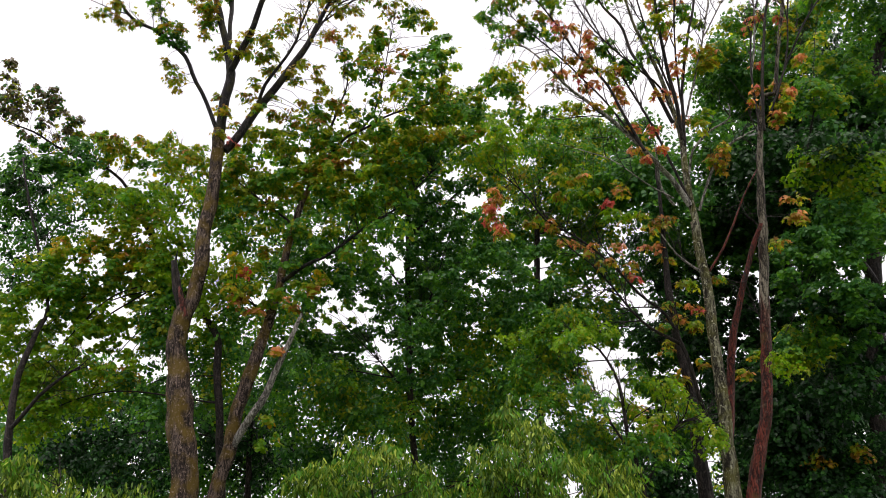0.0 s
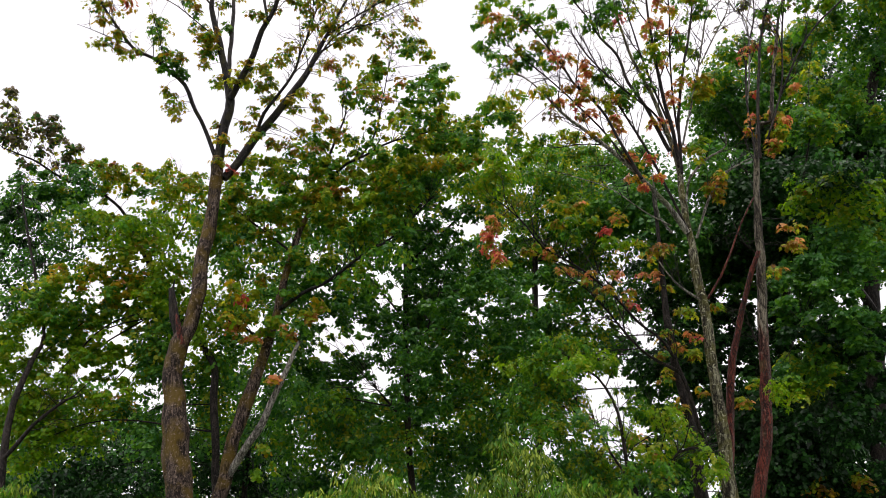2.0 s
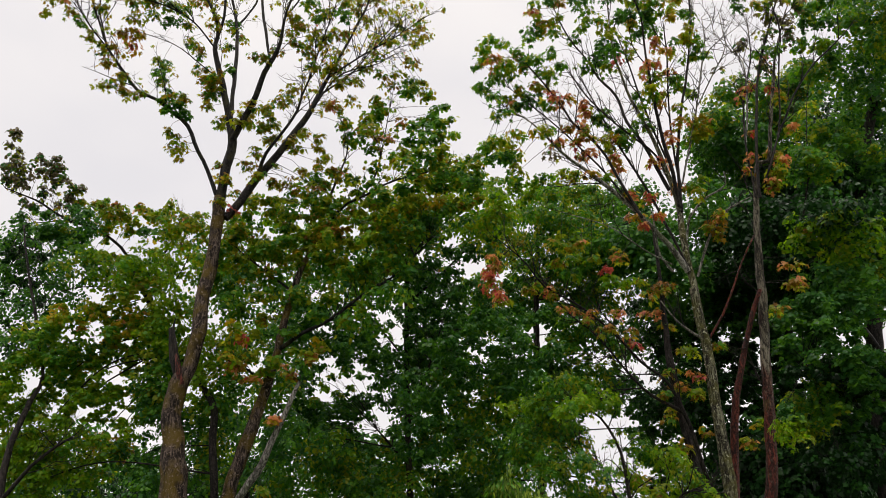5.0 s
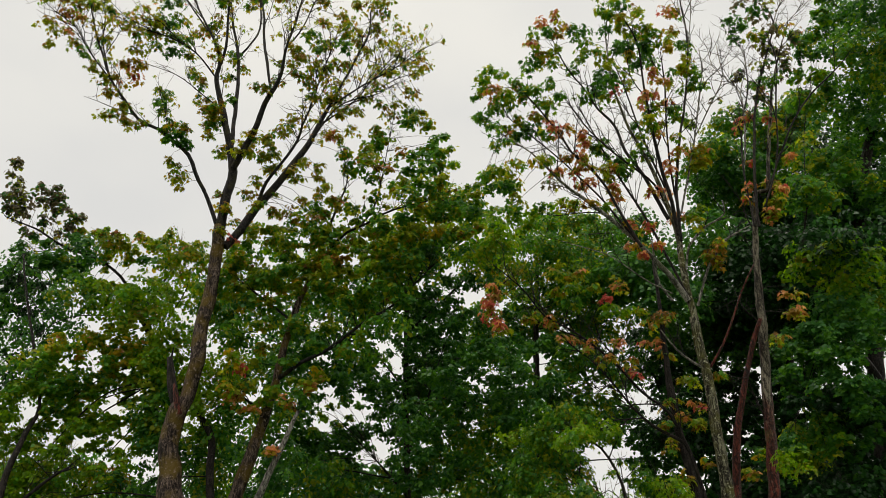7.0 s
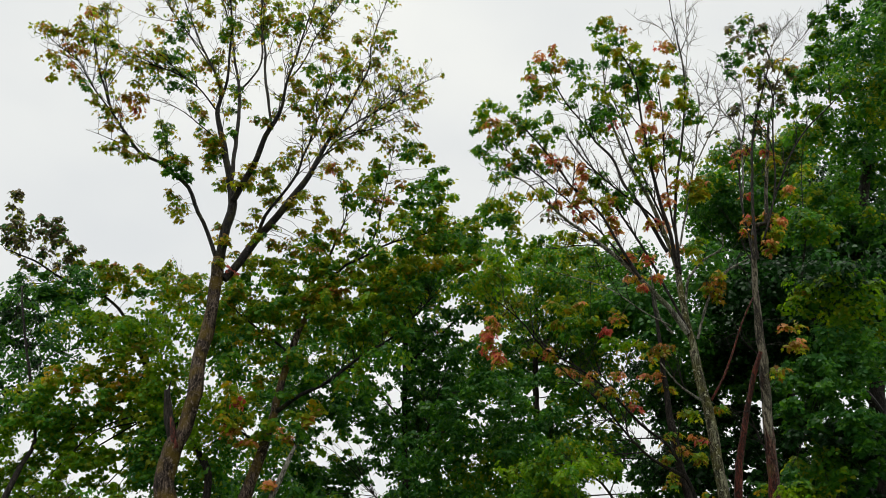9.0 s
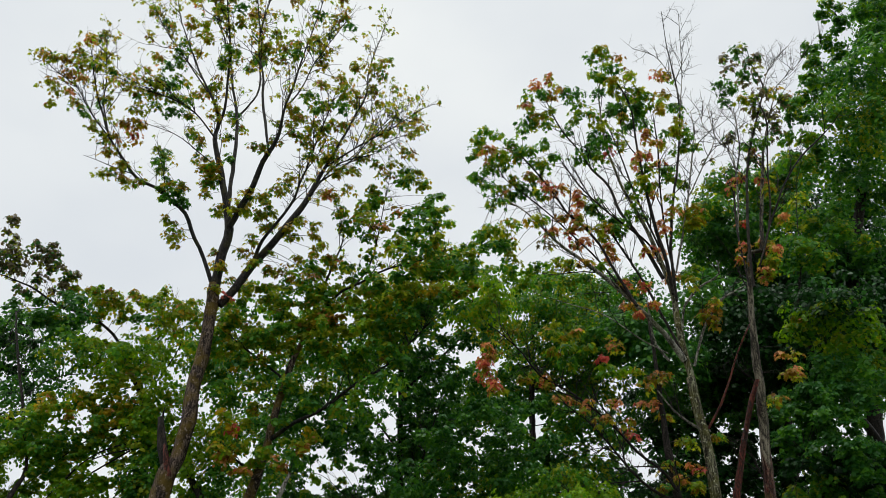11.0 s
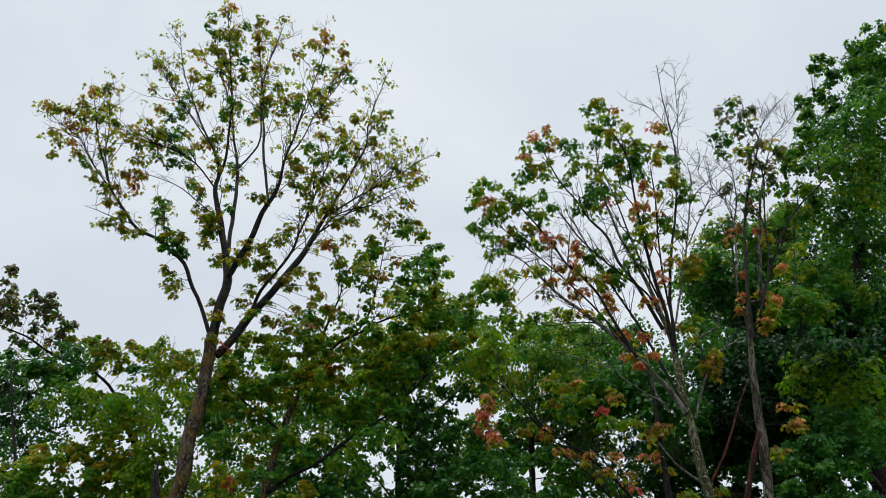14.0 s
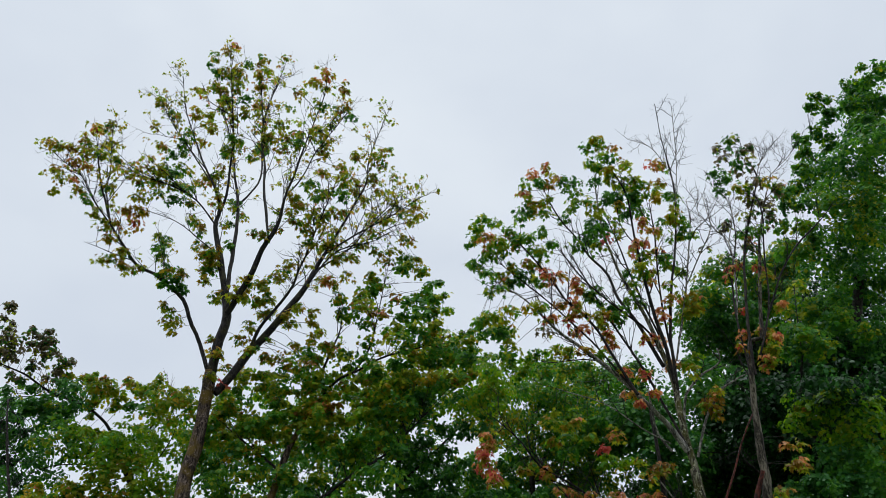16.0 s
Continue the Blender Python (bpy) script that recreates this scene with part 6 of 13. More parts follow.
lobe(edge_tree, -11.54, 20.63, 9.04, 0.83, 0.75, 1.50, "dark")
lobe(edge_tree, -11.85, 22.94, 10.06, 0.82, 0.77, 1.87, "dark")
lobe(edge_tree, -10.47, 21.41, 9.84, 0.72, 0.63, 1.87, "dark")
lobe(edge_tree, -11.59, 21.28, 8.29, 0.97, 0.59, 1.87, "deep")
lobe(edge_tree, -12.19, 22.12, 7.55, 0.65, 0.65, 1.87, "green")
lobe(edge_tree, -11.48, 21.27, 8.61, 0.34, 0.21, 1.87, "rust")
lobe(edge_tree, -11.17, 22.11, 8.21, 0.86, 0.56, 1.87, "green")

middle = plant("maple_tree", "dense dark green maple with a thin upright trunk", "plain_leaf", 0.12)
limb(middle, "trunk", BARK_DARK, [(-0.69, 25.00, 1.20, 0.105), (-0.77, 25.00, 2.77, 0.098), (-0.99, 25.00, 5.10, 0.093), (-1.11, 25.00, 7.95, 0.088), (-1.15, 25.00, 10.62, 0.084), (-1.11, 25.00, 13.06, 0.058), (-0.96, 25.00, 14.77, 0.035)], sides=10, shoots=6)
limb(middle, "limb", BARK_DARK, [(-1.06, 25.00, 6.50, 0.046), (-0.69, 24.53, 7.65, 0.045), (-0.33, 24.07, 8.43, 0.031), (-0.07, 23.60, 9.20, 0.018)], shoots=4)
limb(middle, "limb", BARK_DARK, [(-1.03, 25.00, 5.45, 0.045), (-1.61, 24.40, 6.04, 0.036), (-1.88, 23.80, 6.26, 0.018)], shoots=3)
limb(middle, "limb", BARK_DARK, [(-1.12, 25.00, 8.69, 0.039), (-1.77, 25.70, 9.67, 0.033), (-2.61, 26.40, 10.71, 0.021)], shoots=3)
limb(middle, "limb", BARK_DARK, [(-1.11, 25.00, 10.62, 0.048), (0.11, 25.33, 11.96, 0.039), (1.30, 25.67, 13.36, 0.029), (2.14, 26.00, 14.84, 0.017)], shoots=4)
clump(middle, -3.71, 24.20, 8.32, 0.21, 0.18, "dark")
clump(middle, -3.30, 23.63, 7.86, 0.17, 0.15, "green")
clump(middle, -3.41, 23.08, 7.38, 0.24, 0.17, "lime")
clump(middle, -3.08, 23.41, 7.29, 0.20, 0.15, "green")
clump(middle, -3.74, 23.93, 7.15, 0.28, 0.19, "green")
clump(middle, -2.43, 23.42, 7.81, 0.17, 0.15, "dark")
clump(middle, -2.75, 24.13, 7.64, 0.17, 0.13, "green")
clump(middle, -2.93, 23.56, 8.02, 0.13, 0.15, "green")
clump(middle, -2.08, 23.61, 6.70, 0.17, 0.15, "dark")
clump(middle, -1.54, 23.23, 6.15, 0.18, 0.15, "dark")
clump(middle, -1.88, 23.50, 6.04, 0.17, 0.13, "green")
clump(middle, -1.58, 24.09, 9.63, 0.16, 0.16, "dark")
clump(middle, 0.81, 23.37, 10.78, 0.25, 0.20, "dark")
clump(middle, 0.28, 23.38, 10.41, 0.25, 0.20, "dark")
clump(middle, 1.44, 23.15, 8.00, 0.35, 0.23, "dark")
clump(middle, 0.96, 23.93, 7.68, 0.36, 0.24, "green")
clump(middle, 1.15, 22.78, 6.88, 0.34, 0.22, "green")
clump(middle, 1.94, 23.21, 7.84, 0.35, 0.23, "dark")
clump(middle, 2.37, 23.99, 8.41, 0.33, 0.22, "dark")
clump(middle, 0.62, 24.25, 7.05, 0.36, 0.24, "green")
clump(middle, 0.27, 23.43, 7.55, 0.32, 0.21, "green")
clump(middle, 1.68, 24.02, 8.78, 0.37, 0.24, "dark")
clump(middle, 0.84, 22.54, 8.68, 0.31, 0.21, "dark")
clump(middle, 2.03, 23.91, 9.30, 0.33, 0.22, "dark")
clump(middle, 2.35, 23.68, 8.68, 0.29, 0.20, "dark")
clump(middle, 1.83, 24.12, 14.17, 0.41, 0.36, "green", 1.65)
clump(middle, 0.90, 23.91, 14.63, 0.48, 0.36, "green", 1.65)
clump(middle, 1.19, 23.82, 14.53, 0.50, 0.28, "green", 1.65)
clump(middle, 1.83, 24.53, 14.48, 0.41, 0.36, "green", 1.65)
clump(middle, 2.42, 23.82, 14.56, 0.41, 0.29, "green", 1.65)
clump(middle, 0.15, 24.03, 14.95, 0.50, 0.32, "green", 1.65)
clump(middle, 0.55, 24.30, 14.96, 0.43, 0.28, "green", 1.65)
clump(middle, 1.21, 24.31, 14.99, 0.45, 0.29, "green", 1.65)
clump(middle, 1.85, 24.57, 14.97, 0.39, 0.28, "green", 1.65)
clump(middle, 0.72, 24.53, 15.45, 0.42, 0.29, "green", 1.65)
clump(middle, 1.48, 23.83, 15.40, 0.39, 0.36, "green", 1.65)
clump(middle, 2.05, 23.78, 15.50, 0.50, 0.28, "green", 1.65)
clump(middle, 2.76, 26.55, 16.12, 0.41, 0.29, "olive", 1.65)
clump(middle, 2.31, 25.95, 16.92, 0.48, 0.36, "olive", 1.65)
clump(middle, 2.70, 26.48, 17.10, 0.41, 0.34, "olive", 1.65)
clump(middle, -1.10, 23.85, 11.52, 0.47, 0.35, "dark", 1.65)
clump(middle, -2.46, 23.82, 11.83, 0.52, 0.29, "dark", 1.25)
clump(middle, -1.47, 23.22, 11.97, 0.46, 0.29, "dark", 1.25)
clump(middle, -0.94, 23.45, 11.86, 0.46, 0.30, "dark", 1.65)
clump(middle, -2.31, 24.01, 12.44, 0.39, 0.34, "dark", 1.25)
clump(middle, -1.61, 23.17, 12.34, 0.50, 0.33, "dark", 1.25)
clump(middle, -0.99, 23.18, 12.45, 0.44, 0.27, "dark", 1.65)
clump(middle, -0.51, 23.44, 12.46, 0.49, 0.35, "dark", 1.65)
clump(middle, -1.82, 23.11, 12.69, 0.39, 0.28, "dark", 1.25)
clump(middle, -1.02, 24.05, 12.74, 0.47, 0.35, "dark", 1.65)
clump(middle, -0.33, 24.00, 12.88, 0.44, 0.29, "dark", 1.65)
clump(middle, -2.39, 23.79, 13.35, 0.49, 0.27, "dark", 1.25)
clump(middle, -1.50, 23.87, 13.13, 0.39, 0.36, "dark", 1.25)
clump(middle, -1.22, 23.51, 13.15, 0.41, 0.28, "dark", 1.25)
clump(middle, -0.48, 23.64, 13.13, 0.48, 0.32, "dark", 1.65)
clump(middle, -1.49, 24.04, 13.69, 0.44, 0.33, "dark", 1.25)
clump(middle, -0.95, 23.89, 13.59, 0.50, 0.28, "dark", 1.65)
clump(middle, -0.32, 24.51, 11.25, 0.45, 0.27, "dark", 1.65)
clump(middle, -1.47, 25.15, 11.68, 0.49, 0.34, "dark", 1.25)
clump(middle, -0.83, 25.14, 11.63, 0.42, 0.32, "dark", 1.65)
clump(middle, -0.31, 24.48, 11.63, 0.50, 0.35, "dark", 1.65)
clump(middle, 0.37, 25.04, 11.71, 0.50, 0.34, "dark", 1.65)
clump(middle, -1.45, 24.87, 12.09, 0.39, 0.33, "dark", 1.25)
clump(middle, -0.72, 25.06, 11.99, 0.45, 0.32, "dark", 1.65)
clump(middle, -0.27, 24.45, 11.98, 0.41, 0.34, "dark", 1.65)
clump(middle, 0.48, 24.43, 12.20, 0.49, 0.33, "dark", 1.65)
clump(middle, 1.03, 24.41, 12.14, 0.48, 0.29, "dark", 1.65)
clump(middle, 1.68, 24.46, 12.13, 0.51, 0.28, "dark", 1.65)
clump(middle, -1.89, 25.05, 12.65, 0.44, 0.34, "dark", 1.25)
clump(middle, -1.38, 24.94, 12.65, 0.40, 0.32, "dark", 1.25)
clump(middle, -0.98, 24.36, 12.54, 0.45, 0.34, "dark", 1.65)
clump(middle, -0.38, 24.30, 12.50, 0.43, 0.30, "dark", 1.65)
clump(middle, 0.23, 24.91, 12.49, 0.45, 0.28, "dark", 1.65)
clump(middle, 1.01, 24.38, 12.42, 0.44, 0.28, "dark", 1.65)
clump(middle, 1.69, 25.01, 12.45, 0.50, 0.35, "dark", 1.65)
clump(middle, -1.29, 24.29, 12.89, 0.43, 0.36, "dark", 1.25)
clump(middle, -0.82, 24.50, 13.00, 0.46, 0.34, "dark", 1.65)
clump(middle, -0.16, 24.60, 12.87, 0.44, 0.28, "dark", 1.65)
clump(middle, 0.24, 24.25, 13.03, 0.42, 0.33, "dark", 1.65)
clump(middle, 1.16, 24.31, 12.93, 0.51, 0.33, "dark", 1.65)
clump(middle, 1.77, 24.94, 13.03, 0.39, 0.28, "dark", 1.65)
clump(middle, -1.39, 24.76, 13.48, 0.39, 0.32, "dark", 1.25)
clump(middle, -0.82, 24.69, 13.38, 0.46, 0.27, "dark", 1.65)
clump(middle, -0.24, 24.74, 13.36, 0.41, 0.31, "dark", 1.65)
clump(middle, 0.41, 24.48, 13.35, 0.46, 0.33, "dark", 1.65)
clump(middle, 1.22, 24.80, 13.46, 0.52, 0.36, "dark", 1.65)
clump(middle, 1.68, 25.18, 13.43, 0.43, 0.34, "dark", 1.65)
clump(middle, -2.81, 27.63, 11.14, 0.42, 0.31, "dark", 1.25)
clump(middle, -1.55, 27.17, 11.13, 0.39, 0.31, "dark", 1.25)
clump(middle, -0.84, 27.67, 11.05, 0.50, 0.34, "dark", 1.65)
clump(middle, -0.54, 27.73, 11.24, 0.43, 0.28, "dark", 1.65)
clump(middle, -2.98, 26.97, 11.50, 0.43, 0.34, "dark", 1.25)
clump(middle, -2.06, 27.66, 11.48, 0.50, 0.36, "dark", 1.25)
clump(middle, -1.64, 26.97, 11.57, 0.42, 0.29, "dark", 1.25)
clump(middle, -1.12, 26.82, 11.58, 0.40, 0.31, "dark", 1.65)
clump(middle, -0.59, 27.47, 11.68, 0.42, 0.34, "dark", 1.65)
clump(middle, -3.31, 27.04, 12.12, 0.47, 0.34, "dark", 1.25)
clump(middle, -2.74, 27.01, 12.02, 0.44, 0.27, "dark", 1.25)
clump(middle, -2.12, 27.28, 12.09, 0.46, 0.36, "dark", 1.25)
clump(middle, -1.83, 27.05, 12.15, 0.45, 0.31, "dark", 1.25)
clump(middle, -1.09, 27.32, 12.02, 0.43, 0.29, "dark", 1.65)
clump(middle, -0.60, 27.27, 12.01, 0.39, 0.27, "dark", 1.65)
clump(middle, -3.04, 27.43, 12.46, 0.47, 0.32, "dark", 1.25)
clump(middle, -2.29, 26.79, 12.47, 0.48, 0.35, "dark", 1.25)
clump(middle, -1.44, 27.20, 12.44, 0.42, 0.34, "dark", 1.25)
clump(middle, -0.93, 26.96, 12.42, 0.51, 0.32, "dark", 1.65)
clump(middle, -0.53, 27.18, 12.46, 0.48, 0.35, "dark", 1.65)
clump(middle, -2.18, 27.27, 12.84, 0.49, 0.34, "dark", 1.25)
clump(middle, -1.50, 27.20, 12.95, 0.47, 0.33, "dark", 1.25)
clump(middle, -0.06, 24.81, 9.34, 0.43, 0.36, "dark", 1.65)
clump(middle, -0.15, 24.81, 9.59, 0.52, 0.36, "dark", 1.65)
clump(middle, 0.56, 24.91, 9.75, 0.39, 0.29, "dark", 1.65)
clump(middle, 1.12, 25.21, 9.76, 0.43, 0.28, "dark", 1.65)
clump(middle, -0.69, 25.72, 10.09, 0.46, 0.36, "dark", 1.65)
clump(middle, -0.13, 25.75, 10.16, 0.43, 0.33, "dark", 1.65)
clump(middle, 0.61, 25.13, 10.08, 0.43, 0.28, "dark", 1.65)
clump(middle, 1.04, 25.56, 10.09, 0.51, 0.27, "dark", 1.65)
clump(middle, 1.80, 25.04, 10.18, 0.49, 0.31, "dark", 1.65)
clump(middle, -0.67, 25.32, 10.70, 0.51, 0.29, "dark", 1.65)
clump(middle, -0.24, 25.10, 10.67, 0.48, 0.32, "dark", 1.65)
clump(middle, 0.46, 25.44, 10.64, 0.52, 0.35, "dark", 1.65)
clump(middle, 1.20, 25.38, 10.55, 0.42, 0.36, "dark", 1.65)
clump(middle, 1.80, 25.57, 10.51, 0.49, 0.36, "dark", 1.65)
clump(middle, -1.17, 24.90, 11.03, 0.40, 0.27, "dark", 1.65)
clump(middle, -0.88, 24.76, 11.09, 0.44, 0.33, "dark", 1.65)
clump(middle, -0.25, 25.42, 11.06, 0.46, 0.27, "dark", 1.65)
clump(middle, 0.54, 24.80, 10.94, 0.50, 0.35, "dark", 1.65)
clump(middle, 1.29, 25.07, 10.94, 0.41, 0.30, "dark", 1.65)
clump(middle, 1.59, 25.57, 11.04, 0.51, 0.34, "dark", 1.65)
clump(middle, -0.05, 25.38, 11.45, 0.40, 0.28, "dark", 1.65)
clump(middle, 0.62, 25.63, 11.41, 0.51, 0.29, "dark", 1.65)
clump(middle, 1.69, 22.34, 7.02, 0.47, 0.30, "dark", 1.65)
clump(middle, 1.97, 22.06, 7.02, 0.50, 0.29, "dark", 1.65)
clump(middle, 0.20, 22.54, 7.37, 0.51, 0.31, "dark", 1.65)
clump(middle, 0.71, 22.56, 7.44, 0.51, 0.29, "dark", 1.65)
clump(middle, 1.65, 22.54, 7.49, 0.50, 0.33, "dark", 1.65)
clump(middle, 2.12, 22.36, 7.40, 0.42, 0.32, "dark", 1.65)
clump(middle, 2.59, 21.70, 7.37, 0.39, 0.28, "dark", 1.65)
clump(middle, 0.29, 21.86, 7.76, 0.49, 0.33, "dark", 1.65)
clump(middle, 0.82, 22.05, 7.75, 0.43, 0.30, "dark", 1.65)
clump(middle, 1.70, 22.45, 7.95, 0.46, 0.35, "dark", 1.65)
clump(middle, 2.29, 22.09, 7.89, 0.42, 0.32, "dark", 1.65)
clump(middle, 2.64, 22.49, 7.80, 0.40, 0.30, "dark", 1.65)
clump(middle, -0.30, 21.76, 8.21, 0.39, 0.29, "dark", 1.65)
clump(middle, 0.15, 21.76, 8.22, 0.51, 0.36, "dark", 1.65)
clump(middle, 0.97, 21.99, 8.37, 0.44, 0.30, "dark", 1.65)
clump(middle, 1.59, 21.96, 8.25, 0.40, 0.33, "dark", 1.65)
clump(middle, 2.32, 21.82, 8.35, 0.41, 0.33, "dark", 1.65)
clump(middle, 3.23, 22.27, 8.25, 0.48, 0.34, "dark", 1.65)
clump(middle, 0.41, 21.95, 8.69, 0.42, 0.30, "dark", 1.65)
clump(middle, 0.86, 21.85, 8.81, 0.41, 0.33, "dark", 1.65)
clump(middle, 1.49, 21.72, 8.88, 0.40, 0.31, "dark", 1.65)
clump(middle, 1.99, 22.14, 8.82, 0.45, 0.33, "dark", 1.65)
clump(middle, 1.00, 22.28, 9.27, 0.43, 0.31, "dark", 1.65)
clump(middle, 1.59, 22.53, 9.31, 0.47, 0.34, "dark", 1.65)
clump(middle, 1.95, 22.63, 9.19, 0.48, 0.33, "dark", 1.65)
clump(middle, 0.78, 24.13, 6.56, 0.46, 0.30, "green", 1.65)
clump(middle, 0.59, 24.62, 6.96, 0.45, 0.27, "green", 1.65)
clump(middle, 1.22, 24.78, 6.90, 0.48, 0.30, "green", 1.65)
clump(middle, 2.00, 24.53, 6.78, 0.47, 0.35, "green", 1.65)
clump(middle, -0.48, 24.54, 7.33, 0.43, 0.35, "green", 1.65)
clump(middle, 0.68, 25.00, 7.33, 0.39, 0.28, "green", 1.65)
clump(middle, 1.32, 24.97, 7.23, 0.51, 0.30, "green", 1.65)
clump(middle, 2.07, 24.63, 7.33, 0.44, 0.35, "green", 1.65)
clump(middle, 2.47, 24.42, 7.44, 0.42, 0.36, "green", 1.65)
clump(middle, 0.10, 24.94, 7.89, 0.48, 0.27, "green", 1.65)
clump(middle, 0.50, 24.87, 7.86, 0.52, 0.30, "green", 1.65)
clump(middle, 1.32, 24.17, 7.73, 0.48, 0.33, "green", 1.65)
clump(middle, 1.74, 24.93, 7.81, 0.49, 0.30, "green", 1.65)
clump(middle, 2.34, 24.22, 7.72, 0.43, 0.31, "green", 1.65)
clump(middle, -0.01, 24.93, 8.17, 0.49, 0.36, "green", 1.65)
clump(middle, 0.64, 24.27, 8.31, 0.43, 0.31, "green", 1.65)
clump(middle, 1.22, 25.00, 8.16, 0.44, 0.33, "green", 1.65)
clump(middle, 1.80, 24.78, 8.28, 0.51, 0.29, "green", 1.65)
clump(middle, 0.75, 24.57, 8.60, 0.49, 0.28, "green", 1.65)
clump(middle, -0.46, 25.67, 7.55, 0.50, 0.30, "dark", 1.65)
clump(middle, 0.46, 25.02, 7.57, 0.47, 0.35, "dark", 1.65)
clump(middle, -0.60, 25.90, 7.83, 0.48, 0.36, "dark", 1.65)
clump(middle, 0.15, 25.71, 7.87, 0.46, 0.29, "dark", 1.65)
clump(middle, 0.66, 24.97, 8.05, 0.47, 0.31, "dark", 1.65)
clump(middle, -0.73, 25.09, 8.27, 0.44, 0.33, "dark", 1.65)
clump(middle, 0.00, 25.21, 8.45, 0.40, 0.32, "dark", 1.65)
clump(middle, 0.71, 25.00, 8.37, 0.44, 0.33, "dark", 1.65)
clump(middle, -0.72, 25.34, 8.87, 0.40, 0.29, "dark", 1.65)
clump(middle, -0.14, 25.79, 8.84, 0.49, 0.33, "dark", 1.65)
clump(middle, 0.45, 25.71, 8.85, 0.43, 0.31, "dark", 1.65)
clump(middle, -0.78, 25.21, 9.27, 0.46, 0.28, "dark", 1.65)
clump(middle, -0.07, 25.70, 9.18, 0.51, 0.34, "dark", 1.65)
clump(middle, 0.58, 25.54, 9.25, 0.41, 0.27, "dark", 1.65)
clump(middle, -0.52, 25.20, 9.71, 0.39, 0.32, "dark", 1.65)
clump(middle, 0.02, 25.08, 9.60, 0.51, 0.34, "dark", 1.65)
clump(middle, -3.01, 25.81, 7.34, 0.47, 0.27, "dark", 1.25)
clump(middle, -2.62, 26.67, 7.80, 0.44, 0.34, "dark", 1.25)
clump(middle, -1.95, 26.28, 7.67, 0.40, 0.31, "dark", 1.25)
clump(middle, -1.22, 26.60, 7.83, 0.41, 0.31, "dark", 1.25)
clump(middle, -2.06, 26.05, 8.24, 0.41, 0.30, "dark", 1.25)
clump(middle, -1.25, 26.01, 8.15, 0.42, 0.30, "dark", 1.25)
clump(middle, -1.93, 25.75, 8.59, 0.45, 0.27, "dark", 1.25)
clump(middle, -1.39, 26.05, 8.54, 0.40, 0.29, "dark", 1.25)
clump(middle, -3.24, 26.48, 9.14, 0.45, 0.35, "dark", 1.25)
clump(middle, -1.72, 26.10, 8.95, 0.39, 0.33, "dark", 1.25)
clump(middle, -1.15, 26.44, 8.96, 0.46, 0.29, "dark", 1.65)
clump(middle, -2.70, 26.08, 9.60, 0.44, 0.34, "dark", 1.25)
clump(middle, -2.07, 26.39, 9.44, 0.47, 0.31, "dark", 1.25)
clump(middle, -2.34, 26.03, 9.04, 0.40, 0.33, "dark", 1.25)
clump(middle, -4.80, 25.49, 9.38, 0.45, 0.31, "dark", 1.25)
clump(middle, -4.35, 25.53, 9.28, 0.48, 0.30, "dark", 1.25)
clump(middle, -3.61, 25.49, 9.37, 0.48, 0.35, "dark", 1.25)
clump(middle, -2.96, 25.67, 9.45, 0.50, 0.36, "dark", 1.25)
clump(middle, -2.39, 25.38, 9.45, 0.39, 0.33, "dark", 1.25)
clump(middle, -4.25, 25.83, 9.73, 0.48, 0.34, "dark", 1.25)
clump(middle, -3.86, 26.07, 9.73, 0.50, 0.35, "dark", 1.25)
clump(middle, -3.03, 26.09, 9.80, 0.43, 0.36, "dark", 1.25)
clump(middle, -2.43, 25.29, 9.72, 0.50, 0.30, "dark", 1.25)
clump(middle, -4.36, 25.28, 10.39, 0.49, 0.31, "dark", 1.25)
clump(middle, -3.56, 26.18, 10.37, 0.41, 0.34, "dark", 1.25)
clump(middle, -3.19, 25.49, 10.22, 0.52, 0.35, "dark", 1.25)
clump(middle, -2.33, 25.39, 10.21, 0.49, 0.32, "dark", 1.25)
clump(middle, -3.55, 25.30, 10.72, 0.44, 0.34, "dark", 1.25)
clump(middle, -3.02, 26.01, 10.81, 0.47, 0.34, "dark", 1.25)
clump(middle, -1.74, 24.62, 8.08, 0.50, 0.34, "dark", 1.25)
clump(middle, -1.22, 24.81, 8.01, 0.40, 0.36, "dark", 1.25)
clump(middle, -0.76, 25.14, 8.19, 0.46, 0.34, "dark", 1.65)
clump(middle, -3.01, 24.43, 8.53, 0.44, 0.33, "dark", 1.25)
clump(middle, -2.41, 24.58, 8.62, 0.39, 0.35, "dark", 1.25)
clump(middle, -1.91, 24.52, 8.49, 0.50, 0.28, "dark", 1.25)
clump(middle, -1.15, 24.59, 8.60, 0.50, 0.35, "dark", 1.65)
clump(middle, -0.82, 24.89, 8.55, 0.44, 0.36, "dark", 1.65)
clump(middle, -0.06, 25.30, 8.60, 0.50, 0.32, "dark", 1.65)
clump(middle, -2.96, 25.14, 8.98, 0.39, 0.31, "dark", 1.25)
clump(middle, -2.59, 24.45, 9.02, 0.40, 0.32, "dark", 1.25)
clump(middle, -1.72, 24.93, 9.10, 0.41, 0.34, "dark", 1.25)
clump(middle, -1.36, 24.88, 8.93, 0.39, 0.28, "dark", 1.25)
clump(middle, -0.55, 24.50, 8.95, 0.45, 0.29, "dark", 1.65)
clump(middle, -2.53, 24.83, 9.49, 0.50, 0.32, "dark", 1.25)
clump(middle, -0.60, 24.86, 9.44, 0.50, 0.28, "dark", 1.65)
clump(middle, -2.42, 25.20, 9.78, 0.49, 0.36, "dark", 1.25)
clump(middle, -0.68, 25.32, 9.91, 0.48, 0.28, "dark", 1.65)
